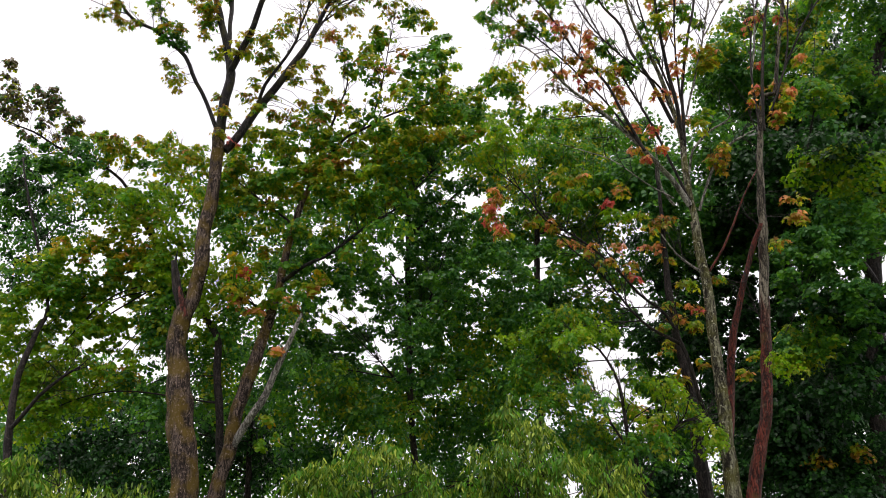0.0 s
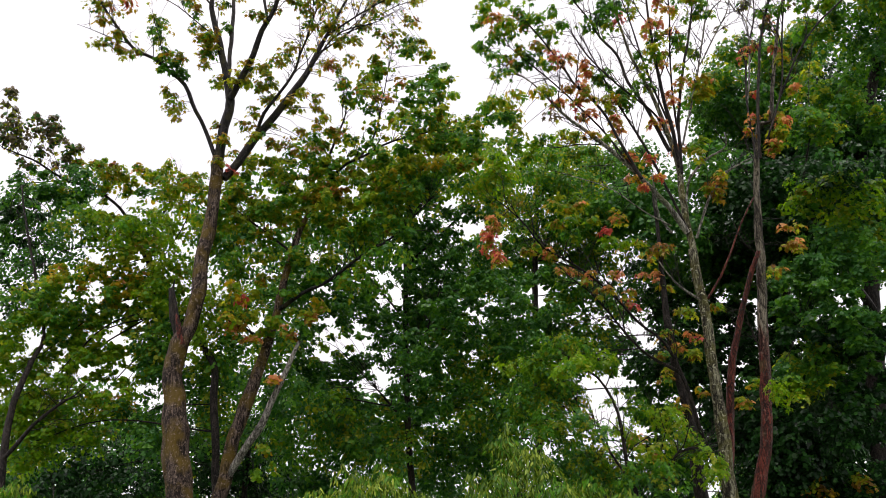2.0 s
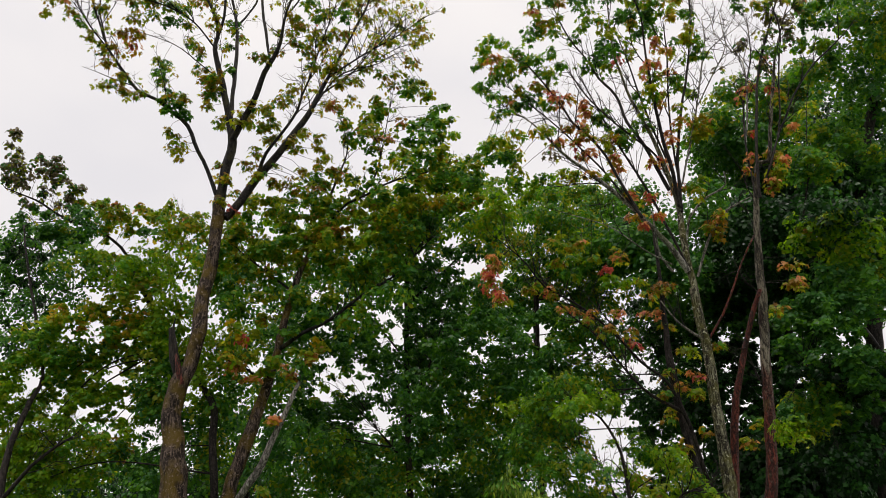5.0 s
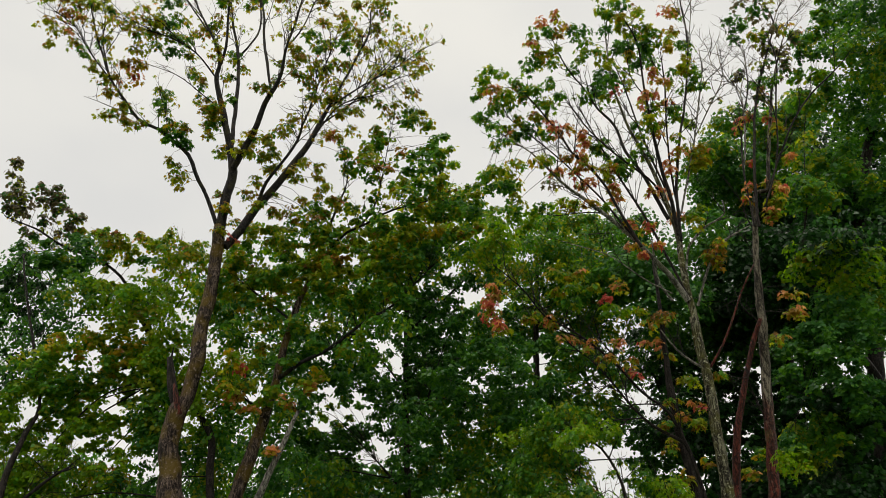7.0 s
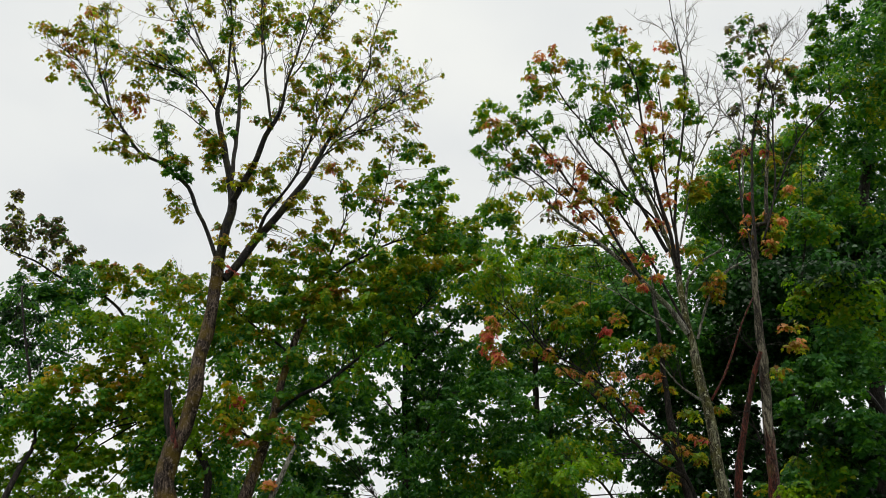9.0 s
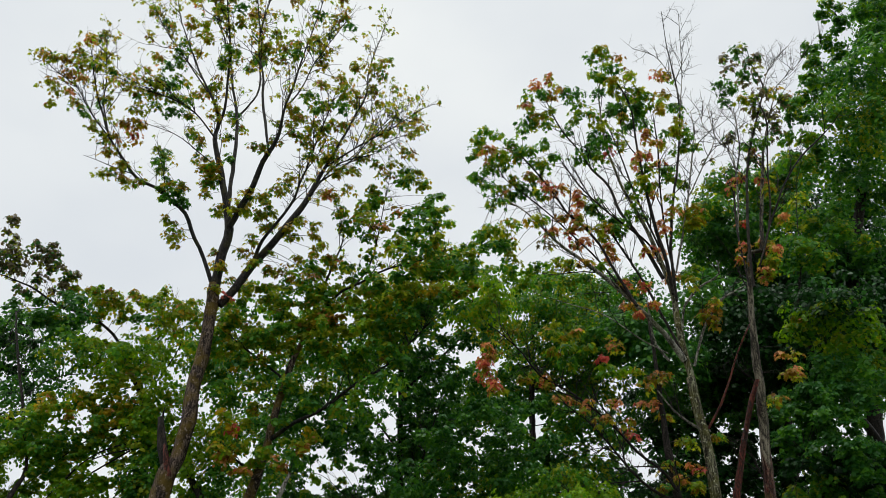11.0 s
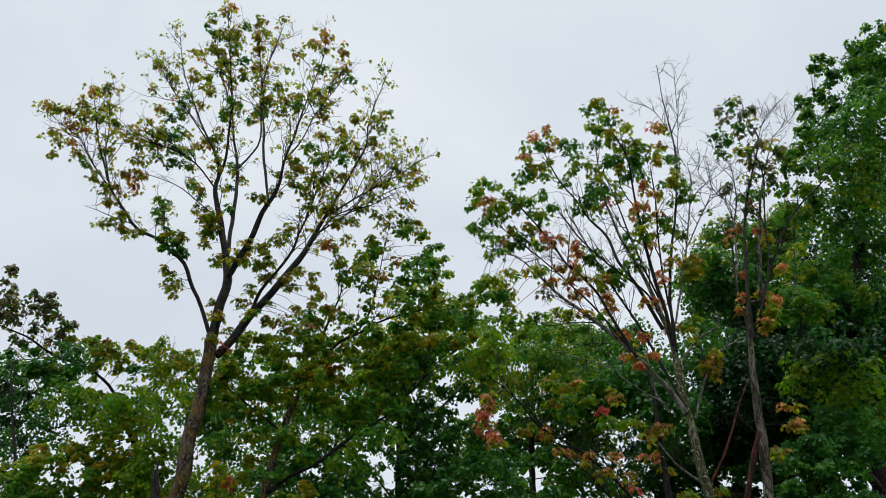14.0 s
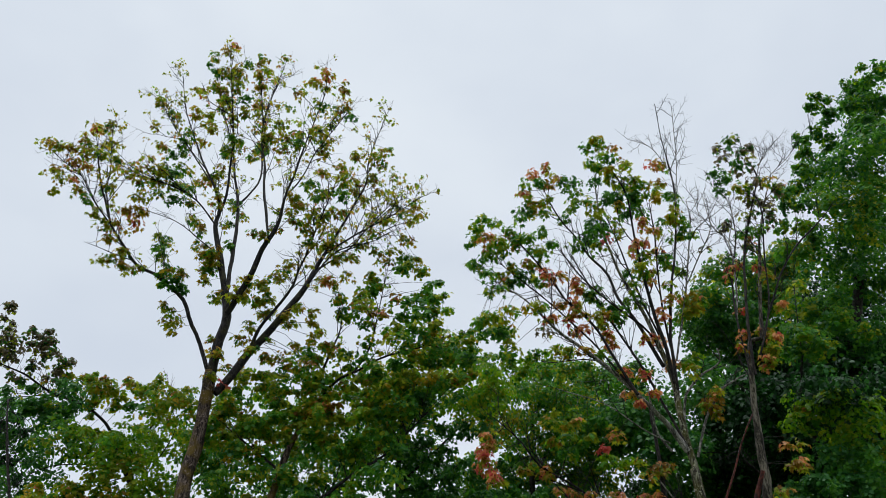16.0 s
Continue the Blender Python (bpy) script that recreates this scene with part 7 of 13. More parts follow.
clump(middle, -1.10, 25.08, 10.26, 0.43, 0.32, "dark", 1.65)
clump(middle, -3.01, 27.63, 5.63, 0.39, 0.28, "dark", 1.25)
clump(middle, -4.07, 27.18, 5.88, 0.49, 0.34, "dark", 1.25)
clump(middle, -3.34, 27.09, 6.05, 0.42, 0.30, "dark", 1.25)
clump(middle, -2.95, 27.17, 6.01, 0.48, 0.27, "dark", 1.25)
clump(middle, -2.15, 27.72, 5.93, 0.50, 0.32, "dark", 1.25)
clump(middle, -1.79, 27.64, 5.89, 0.42, 0.32, "dark", 1.25)
clump(middle, -4.58, 27.88, 6.52, 0.47, 0.30, "dark", 1.25)
clump(middle, -4.07, 27.27, 6.43, 0.52, 0.35, "dark", 1.25)
clump(middle, -3.51, 27.87, 6.55, 0.45, 0.32, "dark", 1.25)
clump(middle, -2.85, 27.67, 6.45, 0.48, 0.28, "dark", 1.25)
clump(middle, -2.42, 27.18, 6.47, 0.49, 0.27, "dark", 1.25)
clump(middle, -1.70, 27.64, 6.46, 0.44, 0.32, "dark", 1.25)
clump(middle, -4.13, 27.50, 6.94, 0.40, 0.32, "dark", 1.25)
clump(middle, -3.32, 27.71, 6.86, 0.48, 0.31, "dark", 1.25)
clump(middle, -3.01, 27.19, 6.90, 0.52, 0.35, "dark", 1.25)
clump(middle, -1.43, 27.31, 6.93, 0.41, 0.34, "dark", 1.25)
clump(middle, -3.97, 27.28, 7.39, 0.50, 0.35, "dark", 1.25)
clump(middle, -3.50, 27.03, 7.22, 0.44, 0.29, "dark", 1.25)
clump(middle, -3.00, 27.34, 7.31, 0.48, 0.34, "dark", 1.25)
clump(middle, -4.03, 27.00, 7.70, 0.40, 0.31, "dark", 1.25)
clump(middle, -3.30, 26.93, 7.67, 0.49, 0.30, "dark", 1.25)
clump(middle, -2.83, 27.17, 7.84, 0.52, 0.31, "dark", 1.25)
clump(middle, -0.73, 26.73, 4.77, 0.47, 0.28, "green", 1.65)
clump(middle, -0.21, 26.73, 4.88, 0.48, 0.29, "green", 1.65)
clump(middle, 0.49, 26.99, 4.74, 0.44, 0.28, "green", 1.65)
clump(middle, 1.08, 27.17, 4.70, 0.45, 0.35, "green", 1.65)
clump(middle, 1.63, 26.88, 4.70, 0.48, 0.28, "green", 1.65)
clump(middle, -0.97, 26.80, 5.29, 0.46, 0.34, "green", 1.65)
clump(middle, -0.16, 26.78, 5.33, 0.48, 0.33, "green", 1.65)
clump(middle, 0.37, 27.18, 5.29, 0.40, 0.29, "green", 1.65)
clump(middle, 1.05, 26.99, 5.18, 0.43, 0.32, "green", 1.65)
clump(middle, 1.52, 27.27, 5.28, 0.45, 0.30, "green", 1.65)
clump(middle, 2.15, 27.48, 5.34, 0.49, 0.30, "green", 1.65)
clump(middle, -1.33, 26.76, 5.68, 0.44, 0.27, "green", 1.25)
clump(middle, -1.00, 27.48, 5.71, 0.51, 0.33, "green", 1.65)
clump(middle, -0.30, 27.36, 5.58, 0.39, 0.34, "green", 1.65)
clump(middle, 0.50, 27.28, 5.60, 0.45, 0.30, "green", 1.65)
clump(middle, 1.15, 27.18, 5.64, 0.40, 0.35, "green", 1.65)
clump(middle, 1.74, 26.65, 5.68, 0.52, 0.31, "green", 1.65)
clump(middle, -1.42, 26.82, 6.13, 0.45, 0.31, "green", 1.25)
clump(middle, -0.98, 27.37, 6.07, 0.50, 0.31, "green", 1.65)
clump(middle, -0.01, 26.85, 6.17, 0.48, 0.33, "green", 1.65)
clump(middle, 0.52, 26.84, 6.26, 0.41, 0.32, "green", 1.65)
clump(middle, 0.96, 27.36, 6.17, 0.42, 0.32, "green", 1.65)
clump(middle, 1.79, 26.63, 6.22, 0.43, 0.31, "green", 1.65)
clump(middle, 2.31, 26.89, 6.13, 0.44, 0.33, "green", 1.65)
clump(middle, -0.67, 27.28, 6.62, 0.49, 0.35, "green", 1.65)
clump(middle, -0.38, 26.70, 6.49, 0.42, 0.28, "green", 1.65)
clump(middle, 0.46, 27.31, 6.65, 0.45, 0.31, "green", 1.65)
clump(middle, 0.94, 27.35, 6.70, 0.49, 0.32, "green", 1.65)
clump(middle, 1.48, 26.62, 6.50, 0.51, 0.28, "green", 1.65)
clump(middle, -0.77, 27.37, 7.01, 0.40, 0.29, "green", 1.65)
clump(middle, -0.28, 26.86, 7.06, 0.39, 0.35, "green", 1.65)
clump(middle, 0.25, 27.46, 6.98, 0.48, 0.33, "green", 1.65)
clump(middle, 1.11, 27.24, 6.99, 0.43, 0.30, "green", 1.65)
clump(middle, 1.70, 27.45, 7.03, 0.42, 0.29, "green", 1.65)
clump(middle, -0.13, 26.58, 7.46, 0.40, 0.34, "green", 1.65)
clump(middle, -5.01, 26.45, 6.96, 0.42, 0.32, "dark", 1.25)
clump(middle, -4.21, 26.68, 6.97, 0.42, 0.28, "dark", 1.25)
clump(middle, -3.73, 26.78, 6.93, 0.47, 0.33, "dark", 1.25)
clump(middle, -4.88, 26.76, 7.42, 0.41, 0.29, "dark", 1.25)
clump(middle, -4.35, 27.39, 7.25, 0.40, 0.34, "dark", 1.25)
clump(middle, -3.61, 26.68, 7.45, 0.50, 0.28, "dark", 1.25)
clump(middle, -4.74, 27.19, 7.81, 0.45, 0.28, "dark", 1.25)
clump(middle, -4.41, 26.55, 7.73, 0.51, 0.32, "dark", 1.25)
clump(middle, -3.50, 27.35, 7.89, 0.40, 0.27, "dark", 1.25)
clump(middle, -4.89, 27.05, 8.31, 0.49, 0.34, "dark", 1.25)
clump(middle, -4.80, 27.39, 8.67, 0.41, 0.36, "dark", 1.25)
clump(middle, -0.42, 22.30, 5.23, 0.47, 0.32, "dark", 1.65)
clump(middle, -0.91, 22.57, 5.48, 0.47, 0.34, "dark", 1.65)
clump(middle, -0.47, 22.58, 5.48, 0.39, 0.35, "dark", 1.65)
clump(middle, 0.04, 22.46, 5.66, 0.44, 0.30, "dark", 1.65)
clump(middle, -1.01, 22.39, 6.12, 0.50, 0.27, "dark", 1.65)
clump(middle, -0.43, 21.98, 6.05, 0.46, 0.28, "dark", 1.65)
clump(middle, 0.43, 22.58, 6.10, 0.48, 0.35, "dark", 1.65)
clump(middle, -0.32, 22.63, 6.37, 0.47, 0.27, "dark", 1.65)
clump(middle, -0.92, 22.08, 6.85, 0.47, 0.35, "dark", 1.65)
clump(middle, -0.36, 22.27, 6.81, 0.45, 0.27, "dark", 1.65)
clump(middle, 0.05, 22.11, 6.91, 0.49, 0.31, "dark", 1.65)
clump(middle, -4.43, 26.37, 7.53, 0.39, 0.36, "dark", 1.25)
clump(middle, -4.08, 26.59, 7.60, 0.43, 0.32, "dark", 1.25)
clump(middle, -3.31, 26.29, 7.63, 0.43, 0.27, "dark", 1.25)
clump(middle, -5.10, 25.76, 8.15, 0.42, 0.35, "dark", 1.25)
clump(middle, -4.75, 25.65, 7.99, 0.42, 0.34, "dark", 1.25)
clump(middle, -5.07, 26.24, 8.38, 0.50, 0.31, "dark", 1.25)
clump(middle, -4.42, 26.51, 8.58, 0.45, 0.28, "dark", 1.25)
clump(middle, -4.41, 26.54, 8.93, 0.41, 0.34, "dark", 1.25)
clump(middle, -3.18, 26.45, 8.95, 0.43, 0.33, "dark", 1.25)
clump(middle, -1.89, 24.11, 8.42, 0.47, 0.36, "dark", 1.25)
clump(middle, -3.65, 24.70, 8.87, 0.41, 0.35, "dark", 1.25)
clump(middle, -3.26, 24.42, 8.88, 0.49, 0.29, "dark", 1.25)
clump(middle, -2.32, 24.17, 8.87, 0.41, 0.29, "dark", 1.25)
clump(middle, -2.02, 24.25, 8.78, 0.50, 0.29, "dark", 1.25)
clump(middle, -3.06, 24.13, 9.28, 0.39, 0.36, "dark", 1.25)
clump(middle, -2.39, 24.73, 9.36, 0.49, 0.28, "dark", 1.25)
clump(middle, -3.10, 24.81, 9.81, 0.49, 0.36, "dark", 1.25)
clump(middle, -2.30, 25.03, 9.78, 0.42, 0.35, "dark", 1.25)
clump(middle, -4.25, 24.24, 8.31, 0.44, 0.27, "dark", 1.25)
clump(middle, -3.96, 23.68, 8.27, 0.41, 0.29, "dark", 1.25)
clump(middle, -4.84, 23.43, 8.72, 0.43, 0.33, "dark", 1.25)
clump(middle, -4.27, 23.99, 8.61, 0.46, 0.36, "dark", 1.25)
clump(middle, -3.93, 23.87, 8.68, 0.50, 0.33, "dark", 1.25)
clump(middle, -2.99, 23.52, 8.70, 0.47, 0.30, "dark", 1.25)
clump(middle, -4.83, 23.46, 9.05, 0.46, 0.30, "dark", 1.25)
clump(middle, -4.49, 23.35, 9.05, 0.49, 0.32, "dark", 1.25)
clump(middle, -3.67, 24.12, 9.16, 0.39, 0.35, "dark", 1.25)
clump(middle, -3.27, 24.07, 9.09, 0.48, 0.33, "dark", 1.25)
clump(middle, -4.89, 24.24, 9.60, 0.50, 0.35, "dark", 1.25)
clump(middle, -4.24, 24.16, 9.66, 0.49, 0.33, "dark", 1.25)
clump(middle, -3.91, 23.54, 9.62, 0.46, 0.29, "dark", 1.25)
clump(middle, -3.24, 23.95, 9.52, 0.49, 0.32, "dark", 1.25)
clump(middle, -4.40, 23.48, 10.05, 0.47, 0.29, "dark", 1.25)
clump(middle, -3.77, 23.65, 9.91, 0.44, 0.35, "dark", 1.25)
clump(middle, -3.28, 24.13, 10.02, 0.42, 0.30, "dark", 1.25)
clump(middle, -3.56, 26.32, 6.05, 0.50, 0.36, "dark", 1.25)
clump(middle, -4.11, 26.79, 6.52, 0.39, 0.29, "dark", 1.25)
clump(middle, -3.25, 26.70, 6.48, 0.48, 0.34, "dark", 1.25)
clump(middle, -2.94, 26.28, 6.42, 0.50, 0.33, "dark", 1.25)
clump(middle, -4.54, 26.20, 6.87, 0.45, 0.35, "dark", 1.25)
clump(middle, -4.19, 26.65, 7.00, 0.44, 0.32, "dark", 1.25)
clump(middle, -3.18, 27.05, 6.97, 0.49, 0.27, "dark", 1.25)
clump(middle, -4.50, 26.76, 7.44, 0.51, 0.27, "dark", 1.25)
clump(middle, -4.01, 26.29, 7.27, 0.52, 0.28, "dark", 1.25)
clump(middle, -3.35, 26.60, 7.42, 0.41, 0.34, "dark", 1.25)
clump(middle, -2.70, 26.41, 7.36, 0.51, 0.32, "dark", 1.25)
clump(middle, -3.27, 26.37, 7.82, 0.39, 0.29, "dark", 1.25)
clump(middle, -2.71, 26.74, 7.76, 0.47, 0.36, "dark", 1.25)
clump(middle, -1.77, 26.88, 6.36, 0.41, 0.29, "dark", 1.25)
clump(middle, -1.09, 27.49, 6.66, 0.47, 0.35, "dark", 1.65)
clump(middle, -1.20, 27.74, 7.13, 0.50, 0.34, "dark", 1.25)
clump(middle, -2.94, 26.91, 7.69, 0.46, 0.31, "dark", 1.25)
clump(middle, -1.53, 26.94, 7.70, 0.49, 0.30, "dark", 1.25)
clump(middle, -1.28, 26.99, 7.61, 0.48, 0.32, "dark", 1.25)
clump(middle, -2.27, 27.51, 8.10, 0.40, 0.34, "dark", 1.25)
clump(middle, -1.51, 27.05, 8.02, 0.49, 0.32, "dark", 1.25)
clump(middle, -1.28, 27.02, 7.97, 0.49, 0.34, "dark", 1.25)
clump(middle, -2.29, 27.76, 8.55, 0.43, 0.27, "dark", 1.25)
clump(middle, -1.72, 27.01, 8.54, 0.46, 0.30, "dark", 1.25)
clump(middle, -0.97, 27.45, 8.53, 0.39, 0.28, "dark", 1.65)
clump(middle, -2.38, 26.99, 8.88, 0.40, 0.32, "dark", 1.25)
clump(middle, -1.70, 27.57, 8.92, 0.49, 0.35, "dark", 1.25)
clump(middle, -0.38, 25.13, 8.41, 0.45, 0.34, "dark", 1.65)
clump(middle, -0.71, 25.05, 8.85, 0.50, 0.31, "dark", 1.65)
clump(middle, -0.26, 24.38, 8.65, 0.44, 0.30, "dark", 1.65)
clump(middle, 0.54, 24.62, 8.86, 0.45, 0.30, "dark", 1.65)
clump(middle, -0.98, 24.88, 9.14, 0.43, 0.31, "dark", 1.65)
clump(middle, -0.35, 24.69, 9.14, 0.39, 0.32, "dark", 1.65)
clump(middle, 0.24, 25.16, 9.24, 0.40, 0.30, "dark", 1.65)
clump(middle, -0.97, 24.91, 9.69, 0.51, 0.34, "dark", 1.65)
clump(middle, -0.16, 24.59, 9.55, 0.51, 0.28, "dark", 1.65)
clump(middle, 0.47, 24.53, 9.78, 0.52, 0.34, "dark", 1.65)
clump(middle, -1.05, 24.40, 10.04, 0.41, 0.35, "dark", 1.65)
clump(middle, -0.11, 24.82, 10.14, 0.47, 0.34, "dark", 1.65)
clump(middle, 0.37, 24.38, 10.00, 0.41, 0.29, "dark", 1.65)
clump(middle, -0.83, 25.15, 10.56, 0.46, 0.36, "dark", 1.65)
clump(middle, -0.10, 25.01, 10.49, 0.47, 0.36, "dark", 1.65)
clump(middle, -2.55, 25.15, 4.55, 0.49, 0.28, "green", 1.25)
clump(middle, -2.92, 25.09, 4.84, 0.41, 0.35, "green", 1.25)
clump(middle, -2.31, 25.68, 4.82, 0.47, 0.31, "green", 1.25)
clump(middle, -1.76, 25.54, 4.95, 0.41, 0.29, "green", 1.25)
clump(middle, -3.64, 25.45, 5.33, 0.45, 0.36, "green", 1.25)
clump(middle, -3.00, 24.79, 5.44, 0.47, 0.28, "green", 1.25)
clump(middle, -2.58, 25.51, 5.45, 0.49, 0.31, "green", 1.25)
clump(middle, -1.71, 25.51, 5.37, 0.40, 0.27, "green", 1.25)
clump(middle, -1.12, 25.51, 5.34, 0.45, 0.30, "green", 1.65)
clump(middle, -3.23, 25.17, 5.67, 0.46, 0.34, "green", 1.25)
clump(middle, -2.63, 25.08, 5.79, 0.39, 0.34, "green", 1.25)
clump(middle, -1.90, 25.15, 5.85, 0.52, 0.29, "green", 1.25)
clump(middle, -1.37, 25.35, 5.86, 0.41, 0.31, "green", 1.25)
clump(middle, -1.98, 25.64, 6.20, 0.48, 0.30, "green", 1.25)
clump(middle, -5.67, 24.67, 12.05, 0.44, 0.28, "green", 1.25)
clump(middle, -6.84, 25.41, 12.46, 0.51, 0.35, "green", 1.25)
clump(middle, -6.17, 24.77, 12.38, 0.45, 0.30, "green", 1.25)
clump(middle, -5.57, 25.11, 12.48, 0.38, 0.31, "green", 1.25)
clump(middle, -4.83, 25.24, 12.32, 0.40, 0.28, "green", 1.25)
clump(middle, -7.32, 25.27, 12.73, 0.47, 0.27, "green", 1.25)
clump(middle, -6.92, 24.68, 12.83, 0.45, 0.34, "green", 1.25)
clump(middle, -6.13, 25.24, 12.79, 0.43, 0.29, "green", 1.25)
clump(middle, -5.64, 25.37, 12.72, 0.40, 0.31, "green", 1.25)
clump(middle, -5.03, 24.52, 12.81, 0.50, 0.31, "green", 1.25)
clump(middle, -4.39, 25.27, 12.73, 0.40, 0.33, "green", 1.25)
clump(middle, -6.95, 24.86, 13.26, 0.39, 0.34, "green", 1.25)
clump(middle, -5.40, 24.70, 13.31, 0.44, 0.32, "green", 1.25)
clump(middle, -4.96, 25.37, 13.35, 0.44, 0.30, "green", 1.25)
clump(middle, -4.40, 25.00, 13.22, 0.42, 0.27, "green", 1.25)
clump(middle, -6.88, 25.39, 13.75, 0.47, 0.32, "green", 1.25)
clump(middle, -6.19, 24.93, 13.74, 0.40, 0.36, "green", 1.25)
clump(middle, -5.62, 25.44, 13.76, 0.42, 0.30, "green", 1.25)
clump(middle, -5.08, 24.71, 13.76, 0.42, 0.28, "green", 1.25)
clump(middle, -5.77, 25.48, 14.14, 0.41, 0.27, "green", 1.25)
clump(middle, -3.15, 23.79, 11.56, 0.45, 0.33, "green", 1.25)
clump(middle, -3.78, 23.57, 11.91, 0.46, 0.34, "green", 1.25)
clump(middle, -3.07, 23.39, 11.90, 0.51, 0.33, "green", 1.25)
clump(middle, -2.32, 23.23, 12.07, 0.42, 0.33, "green", 1.25)
clump(middle, -1.85, 23.78, 12.02, 0.43, 0.35, "green", 1.25)
clump(middle, -4.15, 23.59, 12.35, 0.50, 0.29, "green", 1.25)
clump(middle, -3.65, 23.65, 12.48, 0.40, 0.28, "green", 1.25)
clump(middle, -1.67, 23.82, 12.43, 0.39, 0.35, "green", 1.25)
clump(middle, -4.20, 23.86, 12.85, 0.41, 0.28, "green", 1.25)
clump(middle, -3.62, 23.25, 12.77, 0.52, 0.33, "green", 1.25)
clump(middle, -2.97, 23.34, 12.85, 0.50, 0.33, "green", 1.25)
clump(middle, -2.56, 23.31, 12.86, 0.52, 0.33, "green", 1.25)
clump(middle, -1.81, 23.15, 12.83, 0.45, 0.29, "green", 1.25)
clump(middle, -3.72, 23.77, 13.24, 0.50, 0.32, "green", 1.25)
clump(middle, -3.01, 23.05, 13.26, 0.50, 0.30, "green", 1.25)
clump(middle, -2.51, 23.90, 13.31, 0.51, 0.32, "green", 1.25)
clump(middle, -5.41, 26.15, 6.94, 0.49, 0.34, "dark", 1.25)
clump(middle, -4.46, 26.22, 7.13, 0.44, 0.31, "dark", 1.25)
clump(middle, -3.99, 26.02, 7.14, 0.41, 0.34, "dark", 1.25)
clump(middle, -5.30, 26.67, 7.55, 0.48, 0.34, "dark", 1.25)
clump(middle, -4.55, 26.52, 7.62, 0.50, 0.34, "dark", 1.25)
clump(middle, -4.09, 26.29, 7.47, 0.48, 0.31, "dark", 1.25)
clump(middle, -5.70, 26.28, 7.92, 0.39, 0.35, "dark", 1.25)
clump(middle, -5.03, 26.72, 7.88, 0.46, 0.29, "dark", 1.25)
clump(middle, -4.63, 26.09, 8.04, 0.50, 0.32, "dark", 1.25)
clump(middle, -4.77, 26.58, 8.35, 0.47, 0.32, "dark", 1.25)
clump(middle, 0.74, 27.85, 11.40, 0.49, 0.33, "dark", 1.65)
clump(middle, -0.37, 28.05, 11.69, 0.43, 0.27, "dark", 1.65)
clump(middle, 0.26, 27.51, 11.74, 0.45, 0.27, "dark", 1.65)
clump(middle, 0.86, 27.45, 11.70, 0.40, 0.31, "dark", 1.65)
clump(middle, -0.52, 28.24, 12.13, 0.41, 0.30, "dark", 1.65)
clump(middle, 0.43, 27.98, 12.10, 0.40, 0.31, "dark", 1.65)
clump(middle, 0.78, 28.02, 12.21, 0.43, 0.31, "dark", 1.65)
clump(middle, -0.79, 27.47, 12.65, 0.44, 0.28, "dark", 1.65)
clump(middle, -0.52, 27.80, 12.75, 0.42, 0.30, "dark", 1.65)
clump(middle, 0.12, 28.03, 12.57, 0.47, 0.28, "dark", 1.65)
clump(middle, 1.47, 28.21, 12.55, 0.45, 0.30, "dark", 1.65)
clump(middle, -0.22, 27.68, 13.22, 0.43, 0.27, "dark", 1.65)
clump(middle, 0.25, 27.99, 13.01, 0.44, 0.29, "dark", 1.65)
clump(middle, -0.40, 27.42, 6.60, 0.45, 0.35, "green", 1.65)
clump(middle, 0.40, 27.14, 6.63, 0.46, 0.27, "green", 1.65)
clump(middle, 0.88, 26.74, 6.77, 0.44, 0.32, "green", 1.65)
clump(middle, 1.26, 26.56, 6.81, 0.43, 0.33, "green", 1.65)
clump(middle, -1.00, 26.68, 7.25, 0.47, 0.28, "green", 1.65)
clump(middle, -0.34, 27.35, 7.18, 0.50, 0.27, "green", 1.65)
clump(middle, 0.10, 26.82, 7.19, 0.39, 0.35, "green", 1.65)
clump(middle, 1.00, 26.68, 7.09, 0.48, 0.31, "green", 1.65)
clump(middle, -1.02, 26.92, 7.67, 0.50, 0.30, "green", 1.65)
clump(middle, -0.46, 26.80, 7.71, 0.52, 0.35, "green", 1.65)
clump(middle, 0.63, 27.05, 7.66, 0.52, 0.33, "green", 1.65)
clump(middle, 1.40, 27.07, 7.59, 0.45, 0.31, "green", 1.65)
clump(middle, -0.41, 27.01, 8.14, 0.45, 0.27, "green", 1.65)
clump(middle, 0.38, 26.90, 7.97, 0.39, 0.32, "green", 1.65)
clump(middle, 0.69, 27.38, 8.08, 0.40, 0.31, "green", 1.65)
clump(middle, -0.28, 27.38, 8.50, 0.50, 0.33, "green", 1.65)
clump(middle, 0.11, 26.64, 8.57, 0.46, 0.35, "green", 1.65)
lobe(middle, 0.31, 24.79, 15.42, 1.03, 0.67, 4.12, "olive")
lobe(middle, -0.87, 25.53, 14.71, 1.56, 1.04, 4.12, "olive")
lobe(middle, 1.14, 22.31, 12.77, 1.36, 0.82, 4.12, "lime")
lobe(middle, 2.02, 27.42, 14.40, 1.38, 1.10, 4.12, "olive")
lobe(middle, 1.49, 26.61, 10.78, 1.28, 1.02, 3.30, "green")
lobe(middle, -3.80, 24.34, 5.51, 1.58, 1.27, 3.63, "green")
lobe(middle, -1.41, 24.37, 4.68, 1.34, 0.89, 2.31, "green")
lobe(middle, 1.72, 23.24, 5.66, 1.29, 0.99, 3.96, "green")
lobe(middle, -4.31, 23.82, 10.19, 1.17, 0.93, 2.31, "dark")
lobe(middle, -5.90, 26.95, 5.93, 1.27, 1.52, 2.97, "dark")
lobe(middle, -0.64, 22.93, 7.42, 0.77, 0.99, 1.65, "dark")
lobe(middle, -4.07, 24.02, 11.71, 1.34, 0.86, 3.30, "green")
